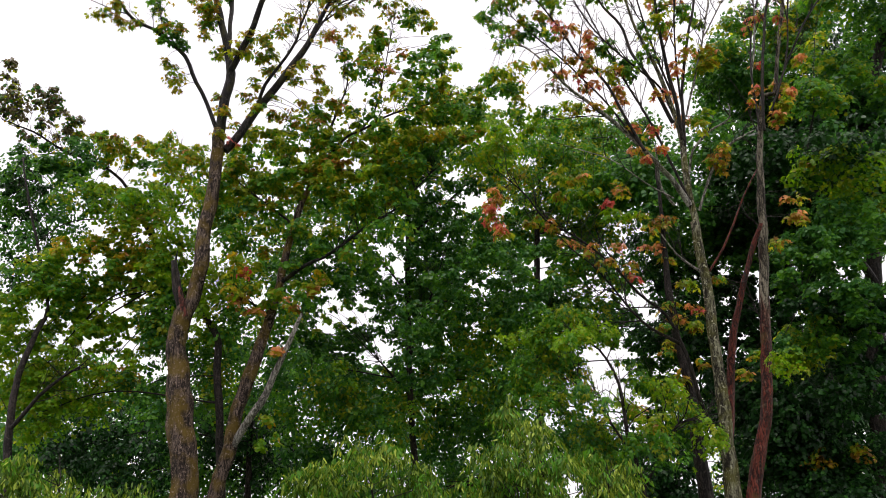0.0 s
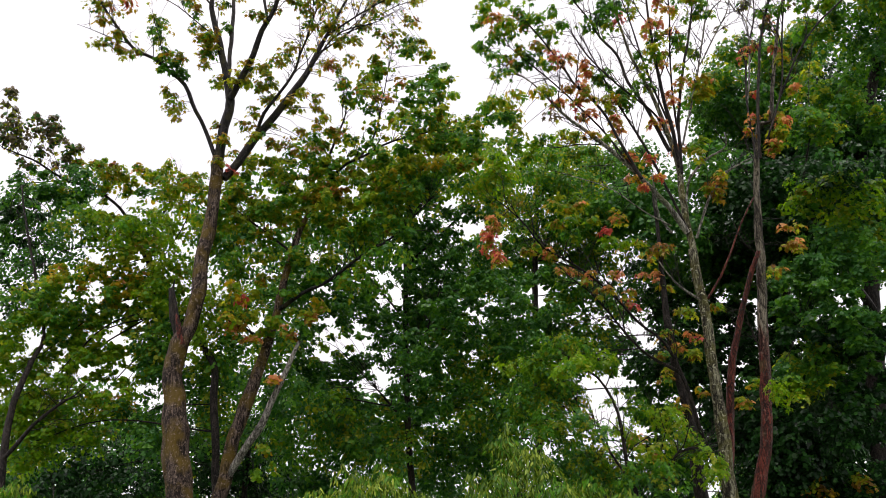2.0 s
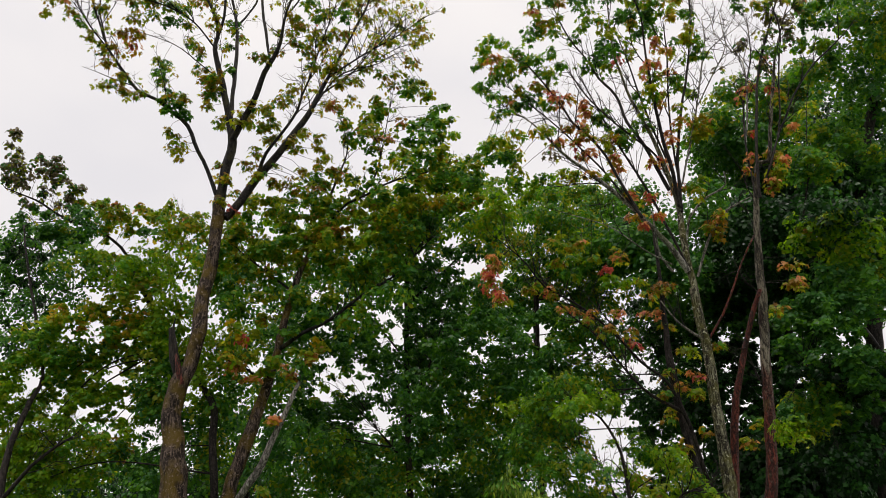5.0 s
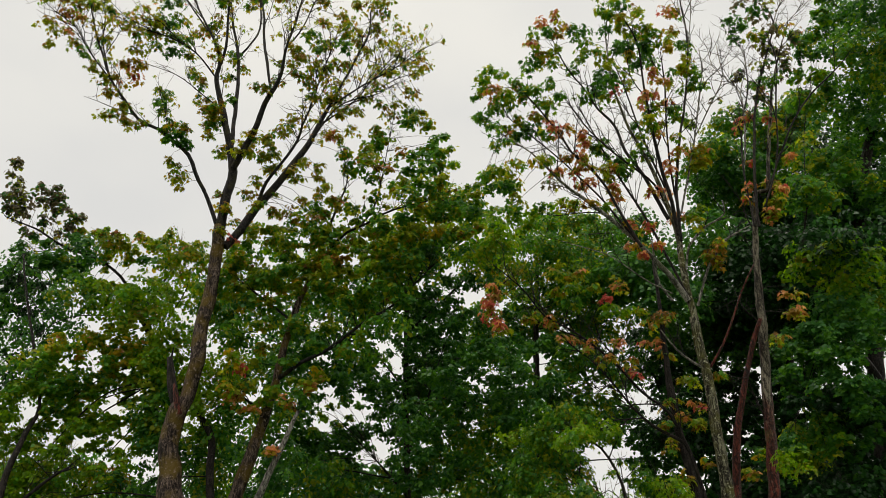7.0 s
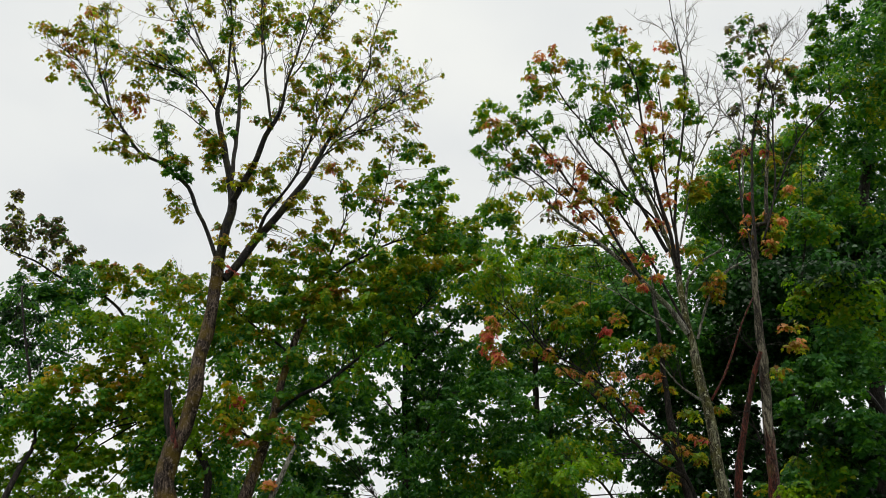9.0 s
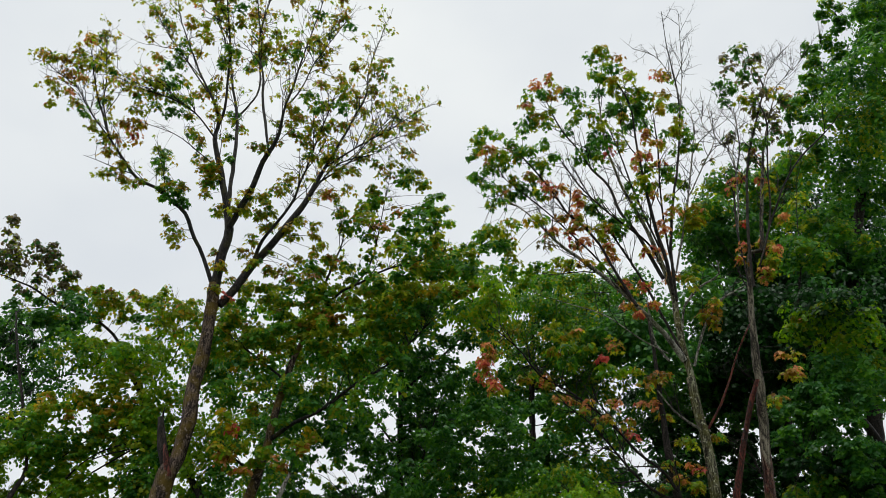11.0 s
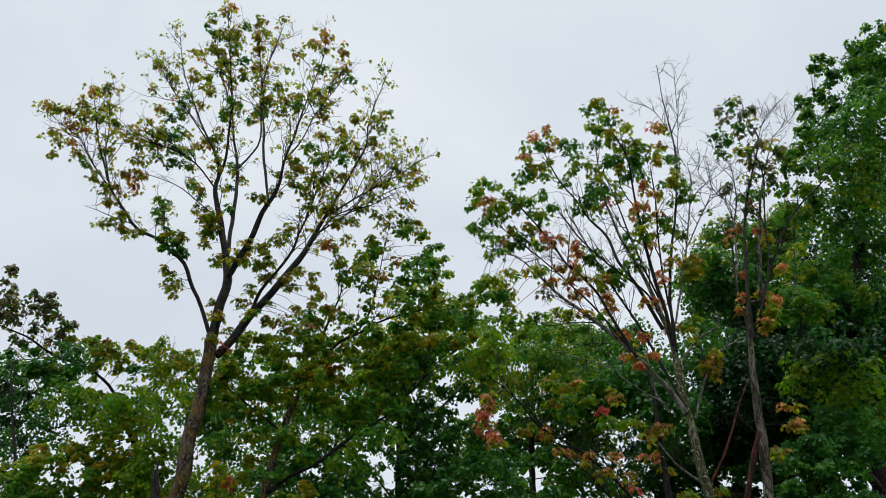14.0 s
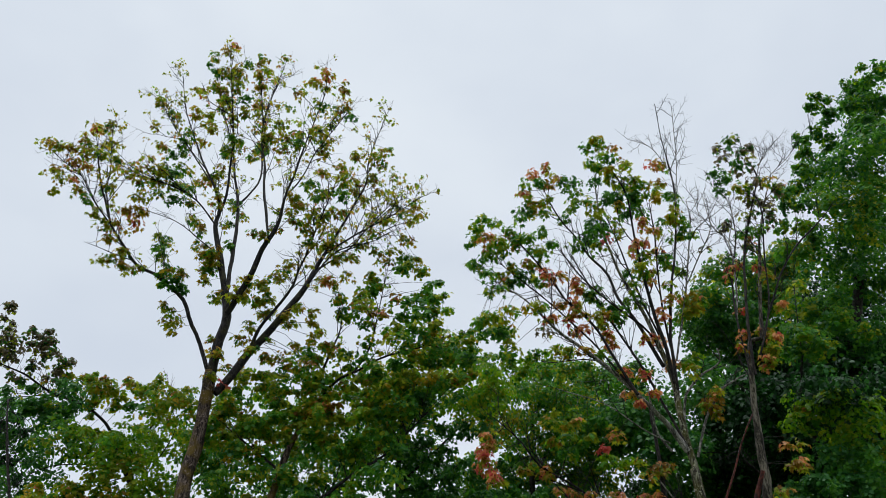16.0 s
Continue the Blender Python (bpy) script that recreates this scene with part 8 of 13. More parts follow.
lobe(middle, -6.27, 22.99, 10.63, 1.06, 0.83, 3.30, "green")
lobe(middle, -2.75, 25.50, 11.61, 1.40, 0.90, 3.30, "green")
lobe(middle, -5.62, 26.81, 10.85, 1.21, 0.94, 3.30, "green")
lobe(middle, -6.78, 22.50, 10.98, 1.06, 1.06, 3.30, "green")
lobe(middle, -1.91, 26.85, 12.91, 1.33, 0.90, 2.64, "green")
lobe(middle, -6.25, 26.69, 7.60, 0.92, 1.02, 2.64, "dark")
lobe(middle, -6.52, 25.95, 9.65, 0.91, 0.81, 2.97, "green")
lobe(middle, -4.70, 22.25, 7.33, 0.72, 0.77, 2.97, "green")
lobe(middle, -7.19, 27.78, 7.84, 0.85, 0.96, 2.64, "green")
lobe(middle, -5.44, 26.17, 9.82, 0.91, 0.76, 2.64, "green")
lobe(middle, -4.17, 22.38, 5.99, 0.93, 0.76, 2.64, "dark")
lobe(middle, 1.93, 23.37, 7.02, 1.09, 0.79, 3.30, "green")

pale_tree = plant("broadleaf_tree", "pale green rounded broadleaf tree behind the maples", "plain_leaf", 0.125)
limb(pale_tree, "trunk", BARK_DARK, [(3.35, 29.00, 1.13, 0.138), (3.45, 29.00, 6.06, 0.124), (3.55, 29.00, 11.38, 0.113), (3.79, 29.00, 14.89, 0.057)], sides=10)
clump(pale_tree, 2.64, 26.60, 15.76, 0.44, 0.28, "lime")
clump(pale_tree, 3.22, 26.08, 15.71, 0.38, 0.23, "lime")
clump(pale_tree, 3.68, 25.61, 15.62, 0.42, 0.32, "green")
clump(pale_tree, 4.42, 26.33, 16.13, 0.44, 0.33, "olive")
clump(pale_tree, 4.83, 25.70, 15.74, 0.38, 0.33, "olive")
clump(pale_tree, 3.10, 26.13, 15.20, 0.56, 0.28, "lime")
clump(pale_tree, 3.78, 25.11, 14.78, 0.54, 0.27, "green")
clump(pale_tree, 4.70, 25.84, 15.17, 0.56, 0.32, "green")
clump(pale_tree, 5.43, 26.30, 15.64, 0.39, 0.33, "green")
clump(pale_tree, 2.03, 25.69, 14.97, 0.38, 0.22, "green")
clump(pale_tree, 3.31, 25.42, 10.37, 0.39, 0.23, "dark")
clump(pale_tree, 2.71, 25.14, 10.08, 0.35, 0.23, "dark")
clump(pale_tree, 3.77, 25.78, 9.30, 0.35, 0.21, "green")
clump(pale_tree, 4.29, 26.16, 9.02, 0.35, 0.21, "green")
clump(pale_tree, 4.88, 26.21, 9.24, 0.31, 0.21, "green")
clump(pale_tree, 3.33, 26.09, 9.00, 0.35, 0.23, "dark")
clump(pale_tree, 3.83, 26.42, 8.60, 0.31, 0.21, "dark")
clump(pale_tree, 4.66, 26.38, 8.30, 0.31, 0.21, "green")
clump(pale_tree, 4.72, 25.34, 7.48, 0.26, 0.20, "dark")
clump(pale_tree, 4.56, 29.73, 11.16, 0.43, 0.32, "dark", 1.65)
clump(pale_tree, 3.28, 29.20, 11.44, 0.40, 0.32, "dark", 1.65)
clump(pale_tree, 3.83, 29.77, 11.61, 0.52, 0.31, "dark", 1.65)
clump(pale_tree, 4.42, 29.84, 11.56, 0.48, 0.32, "dark", 1.65)
clump(pale_tree, 2.22, 30.00, 11.95, 0.49, 0.34, "dark", 1.65)
clump(pale_tree, 2.85, 29.85, 12.02, 0.46, 0.30, "dark", 1.65)
clump(pale_tree, 3.37, 29.22, 12.05, 0.46, 0.31, "dark", 1.65)
clump(pale_tree, 4.02, 29.43, 11.91, 0.50, 0.34, "dark", 1.65)
clump(pale_tree, 4.42, 29.35, 12.07, 0.48, 0.28, "dark", 1.65)
clump(pale_tree, 4.98, 29.27, 11.87, 0.42, 0.30, "dark", 1.65)
clump(pale_tree, 2.83, 29.45, 12.49, 0.39, 0.35, "dark", 1.65)
clump(pale_tree, 3.15, 30.06, 12.51, 0.42, 0.31, "dark", 1.65)
clump(pale_tree, 3.91, 29.22, 12.49, 0.44, 0.28, "dark", 1.65)
clump(pale_tree, 4.64, 29.91, 12.29, 0.49, 0.29, "dark", 1.65)
clump(pale_tree, 5.28, 29.56, 12.35, 0.43, 0.34, "dark", 1.65)
clump(pale_tree, 2.68, 29.50, 12.96, 0.49, 0.29, "dark", 1.65)
clump(pale_tree, 3.28, 29.37, 12.82, 0.40, 0.33, "dark", 1.65)
clump(pale_tree, 4.00, 29.67, 12.73, 0.47, 0.32, "dark", 1.65)
clump(pale_tree, 4.48, 29.38, 12.75, 0.39, 0.28, "dark", 1.65)
clump(pale_tree, 5.30, 29.43, 12.75, 0.43, 0.30, "dark", 1.65)
clump(pale_tree, 3.10, 29.66, 13.25, 0.46, 0.29, "dark", 1.65)
clump(pale_tree, 3.80, 29.71, 13.20, 0.45, 0.35, "dark", 1.65)
clump(pale_tree, 4.61, 29.27, 13.37, 0.43, 0.29, "dark", 1.65)
clump(pale_tree, 5.14, 29.86, 13.21, 0.52, 0.29, "dark", 1.65)
clump(pale_tree, 4.80, 26.87, 7.71, 0.46, 0.32, "green", 1.65)
clump(pale_tree, 3.54, 26.24, 8.06, 0.50, 0.27, "green", 1.65)
clump(pale_tree, 4.34, 26.09, 8.15, 0.42, 0.30, "green", 1.65)
clump(pale_tree, 4.92, 26.40, 7.97, 0.46, 0.27, "green", 1.65)
clump(pale_tree, 3.81, 26.63, 8.46, 0.39, 0.31, "green", 1.65)
clump(pale_tree, 4.44, 26.80, 8.58, 0.45, 0.36, "green", 1.65)
clump(pale_tree, 5.05, 26.77, 8.47, 0.47, 0.36, "green", 1.65)
clump(pale_tree, 5.58, 26.52, 8.48, 0.49, 0.34, "green", 1.65)
clump(pale_tree, 3.10, 26.53, 8.95, 0.41, 0.36, "green", 1.65)
clump(pale_tree, 3.67, 26.85, 8.93, 0.49, 0.30, "green", 1.65)
clump(pale_tree, 4.36, 26.59, 8.99, 0.41, 0.33, "green", 1.65)
clump(pale_tree, 4.97, 26.89, 8.92, 0.51, 0.35, "green", 1.65)
clump(pale_tree, 5.68, 26.80, 9.01, 0.43, 0.31, "green", 1.65)
clump(pale_tree, 3.17, 26.43, 9.46, 0.39, 0.31, "green", 1.65)
clump(pale_tree, 3.56, 26.66, 9.47, 0.46, 0.35, "green", 1.65)
clump(pale_tree, 4.33, 26.08, 9.40, 0.41, 0.28, "green", 1.65)
clump(pale_tree, 4.86, 26.31, 9.47, 0.50, 0.32, "green", 1.65)
clump(pale_tree, 5.67, 26.15, 9.50, 0.49, 0.36, "green", 1.65)
clump(pale_tree, 3.82, 26.30, 9.87, 0.48, 0.30, "green", 1.65)
clump(pale_tree, 4.28, 26.45, 9.82, 0.50, 0.32, "green", 1.65)
clump(pale_tree, 4.80, 26.33, 9.97, 0.47, 0.36, "green", 1.65)
clump(pale_tree, 5.54, 26.61, 9.81, 0.51, 0.33, "green", 1.65)
clump(pale_tree, 4.17, 25.94, 10.36, 0.40, 0.31, "green", 1.65)
clump(pale_tree, 4.85, 26.36, 10.37, 0.41, 0.36, "green", 1.65)
clump(pale_tree, 7.01, 28.82, 6.26, 0.40, 0.27, "dark", 1.65)
clump(pale_tree, 7.46, 29.07, 6.29, 0.46, 0.29, "dark", 1.65)
clump(pale_tree, 6.71, 28.47, 6.60, 0.41, 0.32, "dark", 1.65)
clump(pale_tree, 7.46, 28.41, 6.68, 0.41, 0.34, "dark", 1.65)
clump(pale_tree, 7.98, 28.84, 6.56, 0.41, 0.29, "dark", 1.65)
clump(pale_tree, 6.73, 28.48, 7.18, 0.39, 0.34, "dark", 1.65)
clump(pale_tree, 7.39, 28.82, 7.19, 0.43, 0.35, "dark", 1.65)
clump(pale_tree, 7.89, 28.58, 7.16, 0.46, 0.35, "dark", 1.65)
clump(pale_tree, 6.98, 28.21, 7.50, 0.51, 0.29, "dark", 1.65)
clump(pale_tree, 7.51, 28.74, 7.55, 0.52, 0.33, "dark", 1.65)
clump(pale_tree, 8.06, 28.50, 7.41, 0.48, 0.33, "dark", 1.65)
clump(pale_tree, 6.73, 28.19, 7.86, 0.48, 0.33, "dark", 1.65)
clump(pale_tree, 7.54, 28.94, 8.02, 0.45, 0.29, "dark", 1.65)
clump(pale_tree, 7.92, 28.90, 7.92, 0.50, 0.30, "dark", 1.65)
clump(pale_tree, 7.89, 27.76, 4.26, 0.50, 0.27, "dark", 1.65)
clump(pale_tree, 7.25, 27.60, 4.70, 0.44, 0.34, "dark", 1.65)
clump(pale_tree, 7.82, 27.77, 4.67, 0.44, 0.33, "dark", 1.65)
clump(pale_tree, 8.52, 28.26, 4.64, 0.38, 0.30, "dark", 1.65)
clump(pale_tree, 7.37, 28.17, 5.23, 0.52, 0.30, "dark", 1.65)
clump(pale_tree, 7.87, 28.28, 5.04, 0.41, 0.34, "dark", 1.65)
clump(pale_tree, 8.56, 28.06, 5.16, 0.51, 0.31, "dark", 1.65)
clump(pale_tree, 9.00, 28.26, 5.16, 0.48, 0.27, "dark", 1.65)
clump(pale_tree, 7.39, 27.75, 5.68, 0.42, 0.31, "dark", 1.65)
clump(pale_tree, 7.79, 28.15, 5.60, 0.52, 0.30, "dark", 1.65)
clump(pale_tree, 8.25, 27.90, 5.55, 0.45, 0.28, "dark", 1.65)
clump(pale_tree, 8.89, 28.20, 5.58, 0.49, 0.27, "dark", 1.65)
clump(pale_tree, 7.15, 27.63, 6.06, 0.51, 0.32, "dark", 1.65)
clump(pale_tree, 7.66, 27.75, 5.93, 0.41, 0.33, "dark", 1.65)
clump(pale_tree, 8.48, 28.25, 6.05, 0.40, 0.35, "dark", 1.65)
clump(pale_tree, 9.04, 27.55, 5.93, 0.49, 0.30, "dark", 1.65)
clump(pale_tree, 7.30, 28.35, 6.38, 0.40, 0.35, "dark", 1.65)
clump(pale_tree, 7.80, 27.56, 6.46, 0.43, 0.35, "dark", 1.65)
clump(pale_tree, 8.27, 28.41, 6.39, 0.49, 0.35, "dark", 1.65)
clump(pale_tree, 7.61, 29.70, 5.56, 0.46, 0.33, "dark", 1.65)
clump(pale_tree, 7.76, 29.26, 6.16, 0.47, 0.31, "dark", 1.65)
clump(pale_tree, 7.24, 29.07, 6.52, 0.39, 0.29, "dark", 1.65)
clump(pale_tree, 7.89, 29.79, 6.48, 0.43, 0.33, "dark", 1.65)
clump(pale_tree, 7.37, 29.22, 7.02, 0.42, 0.28, "dark", 1.65)
clump(pale_tree, 7.68, 29.33, 7.04, 0.50, 0.27, "dark", 1.65)
clump(pale_tree, 7.34, 29.37, 7.39, 0.43, 0.28, "dark", 1.65)
clump(pale_tree, 6.58, 28.14, 4.17, 0.41, 0.31, "dark", 1.65)
clump(pale_tree, 7.41, 28.47, 4.30, 0.48, 0.31, "dark", 1.65)
clump(pale_tree, 7.74, 28.61, 4.15, 0.50, 0.33, "dark", 1.65)
clump(pale_tree, 6.41, 28.43, 4.57, 0.44, 0.30, "dark", 1.65)
clump(pale_tree, 7.30, 28.40, 4.76, 0.48, 0.33, "dark", 1.65)
clump(pale_tree, 7.84, 28.00, 4.65, 0.51, 0.34, "dark", 1.65)
clump(pale_tree, 6.53, 28.50, 5.14, 0.41, 0.34, "dark", 1.65)
clump(pale_tree, 7.07, 28.32, 5.08, 0.44, 0.29, "dark", 1.65)
clump(pale_tree, 7.87, 27.98, 5.00, 0.39, 0.28, "dark", 1.65)
clump(pale_tree, 7.41, 28.62, 5.49, 0.43, 0.27, "dark", 1.65)
clump(pale_tree, 2.38, 27.25, 9.38, 0.47, 0.28, "dark", 1.65)
clump(pale_tree, 2.81, 26.86, 9.18, 0.45, 0.29, "dark", 1.65)
clump(pale_tree, 3.63, 27.04, 9.20, 0.42, 0.30, "dark", 1.65)
clump(pale_tree, 1.83, 27.47, 9.69, 0.43, 0.34, "dark", 1.65)
clump(pale_tree, 2.28, 27.07, 9.74, 0.42, 0.31, "dark", 1.65)
clump(pale_tree, 2.82, 27.20, 9.84, 0.45, 0.31, "dark", 1.65)
clump(pale_tree, 4.22, 26.76, 9.79, 0.48, 0.31, "dark", 1.65)
clump(pale_tree, 2.39, 27.33, 10.21, 0.46, 0.34, "dark", 1.65)
clump(pale_tree, 2.84, 27.05, 10.22, 0.43, 0.31, "dark", 1.65)
clump(pale_tree, 4.40, 26.74, 10.18, 0.47, 0.32, "dark", 1.65)
clump(pale_tree, 2.20, 27.18, 10.68, 0.47, 0.32, "dark", 1.65)
clump(pale_tree, 3.06, 26.69, 10.63, 0.39, 0.33, "dark", 1.65)
clump(pale_tree, 3.77, 26.88, 10.75, 0.42, 0.31, "dark", 1.65)
clump(pale_tree, 4.13, 26.81, 10.71, 0.46, 0.29, "dark", 1.65)
clump(pale_tree, 2.39, 26.73, 11.09, 0.49, 0.29, "dark", 1.65)
clump(pale_tree, 2.80, 27.12, 11.07, 0.43, 0.29, "dark", 1.65)
clump(pale_tree, 3.79, 26.76, 11.02, 0.51, 0.33, "dark", 1.65)
clump(pale_tree, 1.38, 29.66, 12.27, 0.39, 0.28, "green", 1.65)
clump(pale_tree, 2.09, 29.96, 12.16, 0.50, 0.33, "green", 1.65)
clump(pale_tree, 2.80, 29.31, 12.22, 0.51, 0.34, "green", 1.65)
clump(pale_tree, 3.28, 29.27, 12.12, 0.46, 0.35, "green", 1.65)
clump(pale_tree, 1.56, 30.07, 12.57, 0.44, 0.33, "green", 1.65)
clump(pale_tree, 2.19, 29.53, 12.67, 0.40, 0.29, "green", 1.65)
clump(pale_tree, 2.88, 30.16, 12.70, 0.42, 0.28, "green", 1.65)
clump(pale_tree, 3.50, 29.86, 12.80, 0.43, 0.34, "green", 1.65)
clump(pale_tree, 4.00, 30.17, 12.78, 0.51, 0.30, "green", 1.65)
clump(pale_tree, 1.00, 29.25, 13.11, 0.46, 0.28, "green", 1.65)
clump(pale_tree, 1.54, 30.13, 13.15, 0.46, 0.28, "green", 1.65)
clump(pale_tree, 2.23, 29.53, 13.07, 0.40, 0.30, "green", 1.65)
clump(pale_tree, 2.61, 29.76, 13.04, 0.48, 0.33, "green", 1.65)
clump(pale_tree, 3.36, 29.52, 13.18, 0.50, 0.32, "green", 1.65)
clump(pale_tree, 4.04, 29.52, 13.24, 0.51, 0.28, "green", 1.65)
clump(pale_tree, 1.58, 30.22, 13.55, 0.51, 0.35, "green", 1.65)
clump(pale_tree, 2.11, 29.28, 13.69, 0.47, 0.31, "green", 1.65)
clump(pale_tree, 2.81, 30.20, 13.60, 0.44, 0.29, "green", 1.65)
clump(pale_tree, 3.35, 29.45, 13.51, 0.49, 0.33, "green", 1.65)
clump(pale_tree, 2.12, 30.04, 14.07, 0.42, 0.35, "green", 1.65)
clump(pale_tree, 2.84, 29.70, 14.11, 0.39, 0.33, "green", 1.65)
clump(pale_tree, 3.22, 29.91, 14.03, 0.46, 0.28, "green", 1.65)
clump(pale_tree, 4.30, 28.94, 7.15, 0.46, 0.32, "dark", 1.65)
clump(pale_tree, 4.72, 29.50, 7.12, 0.49, 0.36, "dark", 1.65)
clump(pale_tree, 4.04, 29.32, 7.49, 0.43, 0.34, "dark", 1.65)
clump(pale_tree, 4.82, 29.76, 7.60, 0.38, 0.34, "dark", 1.65)
clump(pale_tree, 4.40, 29.71, 8.13, 0.42, 0.34, "dark", 1.65)
clump(pale_tree, 4.90, 29.28, 8.02, 0.39, 0.36, "dark", 1.65)
clump(pale_tree, 5.59, 28.90, 8.16, 0.38, 0.35, "dark", 1.65)
clump(pale_tree, 6.16, 28.97, 8.03, 0.40, 0.30, "dark", 1.65)
clump(pale_tree, 5.01, 29.60, 8.50, 0.43, 0.31, "dark", 1.65)
clump(pale_tree, 5.32, 29.25, 8.61, 0.48, 0.31, "dark", 1.65)
lobe(pale_tree, 4.21, 29.82, 17.25, 1.23, 0.62, 3.77, "lime")
lobe(pale_tree, 5.80, 31.53, 18.07, 1.51, 0.85, 3.77, "green")
lobe(pale_tree, 6.92, 30.19, 16.72, 1.44, 1.13, 3.77, "green")
lobe(pale_tree, 7.26, 26.95, 15.56, 1.13, 1.13, 3.02, "dark")
lobe(pale_tree, 3.78, 27.84, 15.30, 1.42, 1.14, 3.77, "green")
lobe(pale_tree, 3.50, 31.34, 15.96, 1.57, 1.38, 3.77, "green")
lobe(pale_tree, 4.68, 27.04, 14.22, 1.26, 1.21, 3.77, "green")
lobe(pale_tree, 6.10, 29.62, 16.43, 0.92, 0.92, 3.77, "green")
lobe(pale_tree, 4.22, 28.52, 13.49, 1.59, 1.13, 3.77, "green")
lobe(pale_tree, 5.26, 27.10, 13.35, 1.25, 1.09, 3.77, "green")
lobe(pale_tree, 3.39, 26.81, 8.41, 1.52, 1.16, 3.77, "dark")
lobe(pale_tree, 5.83, 28.32, 12.27, 1.40, 1.01, 3.48, "green")
lobe(pale_tree, 6.56, 26.60, 12.91, 1.35, 1.08, 3.48, "dark")
lobe(pale_tree, 4.99, 26.52, 10.34, 1.03, 0.67, 3.48, "dark")
lobe(pale_tree, 7.23, 29.42, 10.84, 1.32, 0.86, 3.48, "dark")
# Deep lobes paint the shade behind the maple stems into the leaves.
lobe(pale_tree, 8.45, 30.36, 12.31, 1.33, 1.21, 3.48, "deep")
lobe(pale_tree, 7.06, 31.12, 9.50, 1.37, 0.72, 3.48, "dark")
lobe(pale_tree, 7.45, 26.95, 8.25, 1.04, 1.04, 3.48, "deep")
lobe(pale_tree, 9.40, 28.94, 7.27, 0.62, 0.96, 3.48, "deep")
lobe(pale_tree, 10.15, 31.46, 6.01, 0.54, 0.91, 3.48, "deep")
lobe(pale_tree, 8.15, 26.51, 7.75, 0.67, 0.77, 3.48, "deep")
lobe(pale_tree, 7.40, 30.10, 8.26, 0.40, 0.58, 2.78, "dark")
lobe(pale_tree, 5.11, 29.03, 12.54, 1.26, 0.86, 3.48, "green")
lobe(pale_tree, 6.23, 31.30, 10.01, 1.08, 0.72, 2.78, "dark")
lobe(pale_tree, 3.68, 29.68, 7.42, 1.38, 1.11, 3.48, "dark")

red_maple = plant("red_maple_tree", "many-stemmed maple turning red and orange, with bare dead tops", "maple_leaf", 0.13)
limb(red_maple, "trunk", BARK_LICHEN, [(5.80, 17.00, 1.33, 0.170), (5.83, 17.00, 2.40, 0.154), (5.84, 17.00, 3.41, 0.146), (5.83, 17.00, 4.33, 0.127), (5.81, 17.00, 5.54, 0.116), (5.77, 17.00, 6.55, 0.109), (5.71, 17.00, 7.47, 0.098), (5.65, 17.00, 8.10, 0.086)], sides=18)
limb(red_maple, "stem", BARK_TURN, [(6.04, 17.00, 1.33, 0.165), (6.28, 16.98, 2.40, 0.145), (6.57, 16.96, 3.40, 0.125), (6.78, 16.94, 4.44, 0.113), (6.87, 16.92, 5.40, 0.108), (6.97, 16.90, 6.40, 0.106), (7.06, 16.84, 7.41, 0.100), (7.11, 16.77, 8.32, 0.088), (7.18, 16.71, 9.26, 0.076), (7.27, 16.65, 10.22, 0.064), (7.40, 16.58, 11.06, 0.050), (7.65, 16.52, 11.09, 0.050), (7.82, 16.45, 11.99, 0.042), (8.04, 16.39, 13.11, 0.039), (8.22, 16.33, 13.94, 0.027), (8.50, 16.26, 14.82, 0.017), (8.93, 16.20, 15.93, 0.010)], sides=14, shoots=6)
limb(red_maple, "stem", BARK_RED, [(5.88, 17.06, 3.05, 0.100), (6.01, 17.20, 3.65, 0.093), (6.12, 17.30, 4.28, 0.084), (6.23, 17.22, 5.22, 0.076), (6.39, 17.04, 6.05, 0.068), (6.64, 16.86, 6.90, 0.060), (6.81, 16.68, 7.49, 0.051), (6.94, 16.50, 7.88, 0.040)], sides=12)
limb(red_maple, "stem", BARK_DARK, [(5.50, 17.90, 1.31, 0.152), (5.57, 17.98, 2.56, 0.144), (5.54, 18.06, 3.52, 0.137), (5.53, 18.13, 4.52, 0.121), (5.43, 18.21, 5.43, 0.105), (5.33, 18.29, 6.24, 0.088), (5.32, 18.37, 7.37, 0.072), (5.34, 18.44, 8.55, 0.055), (5.35, 18.52, 9.63, 0.038), (5.36, 18.60, 10.28, 0.022)], sides=14)
limb(red_maple, "limb", BARK_DARK, [(5.84, 17.40, 3.10, 0.054), (5.44, 17.20, 4.13, 0.048), (5.18, 17.00, 5.05, 0.042), (4.78, 16.80, 5.87, 0.032), (4.16, 16.60, 6.31, 0.027), (3.62, 16.40, 6.88, 0.023), (2.84, 16.20, 7.45, 0.019), (2.17, 16.00, 7.75, 0.016), (1.80, 15.80, 8.19, 0.016), (1.26, 15.60, 8.62, 0.010)], shoots=7)
limb(red_maple, "limb", BARK_DARK, [(5.32, 17.80, 5.47, 0.044), (4.58, 17.50, 5.79, 0.033), (4.04, 17.20, 6.22, 0.024), (3.41, 16.90, 6.91, 0.016), (2.77, 16.60, 7.33, 0.013)], shoots=6)
limb(red_maple, "limb", BARK_RED, [(5.87, 17.00, 6.94, 0.025), (6.17, 16.85, 7.42, 0.025), (6.44, 16.70, 8.02, 0.021), (6.71, 16.55, 8.64, 0.017), (6.97, 16.40, 9.12, 0.018)])
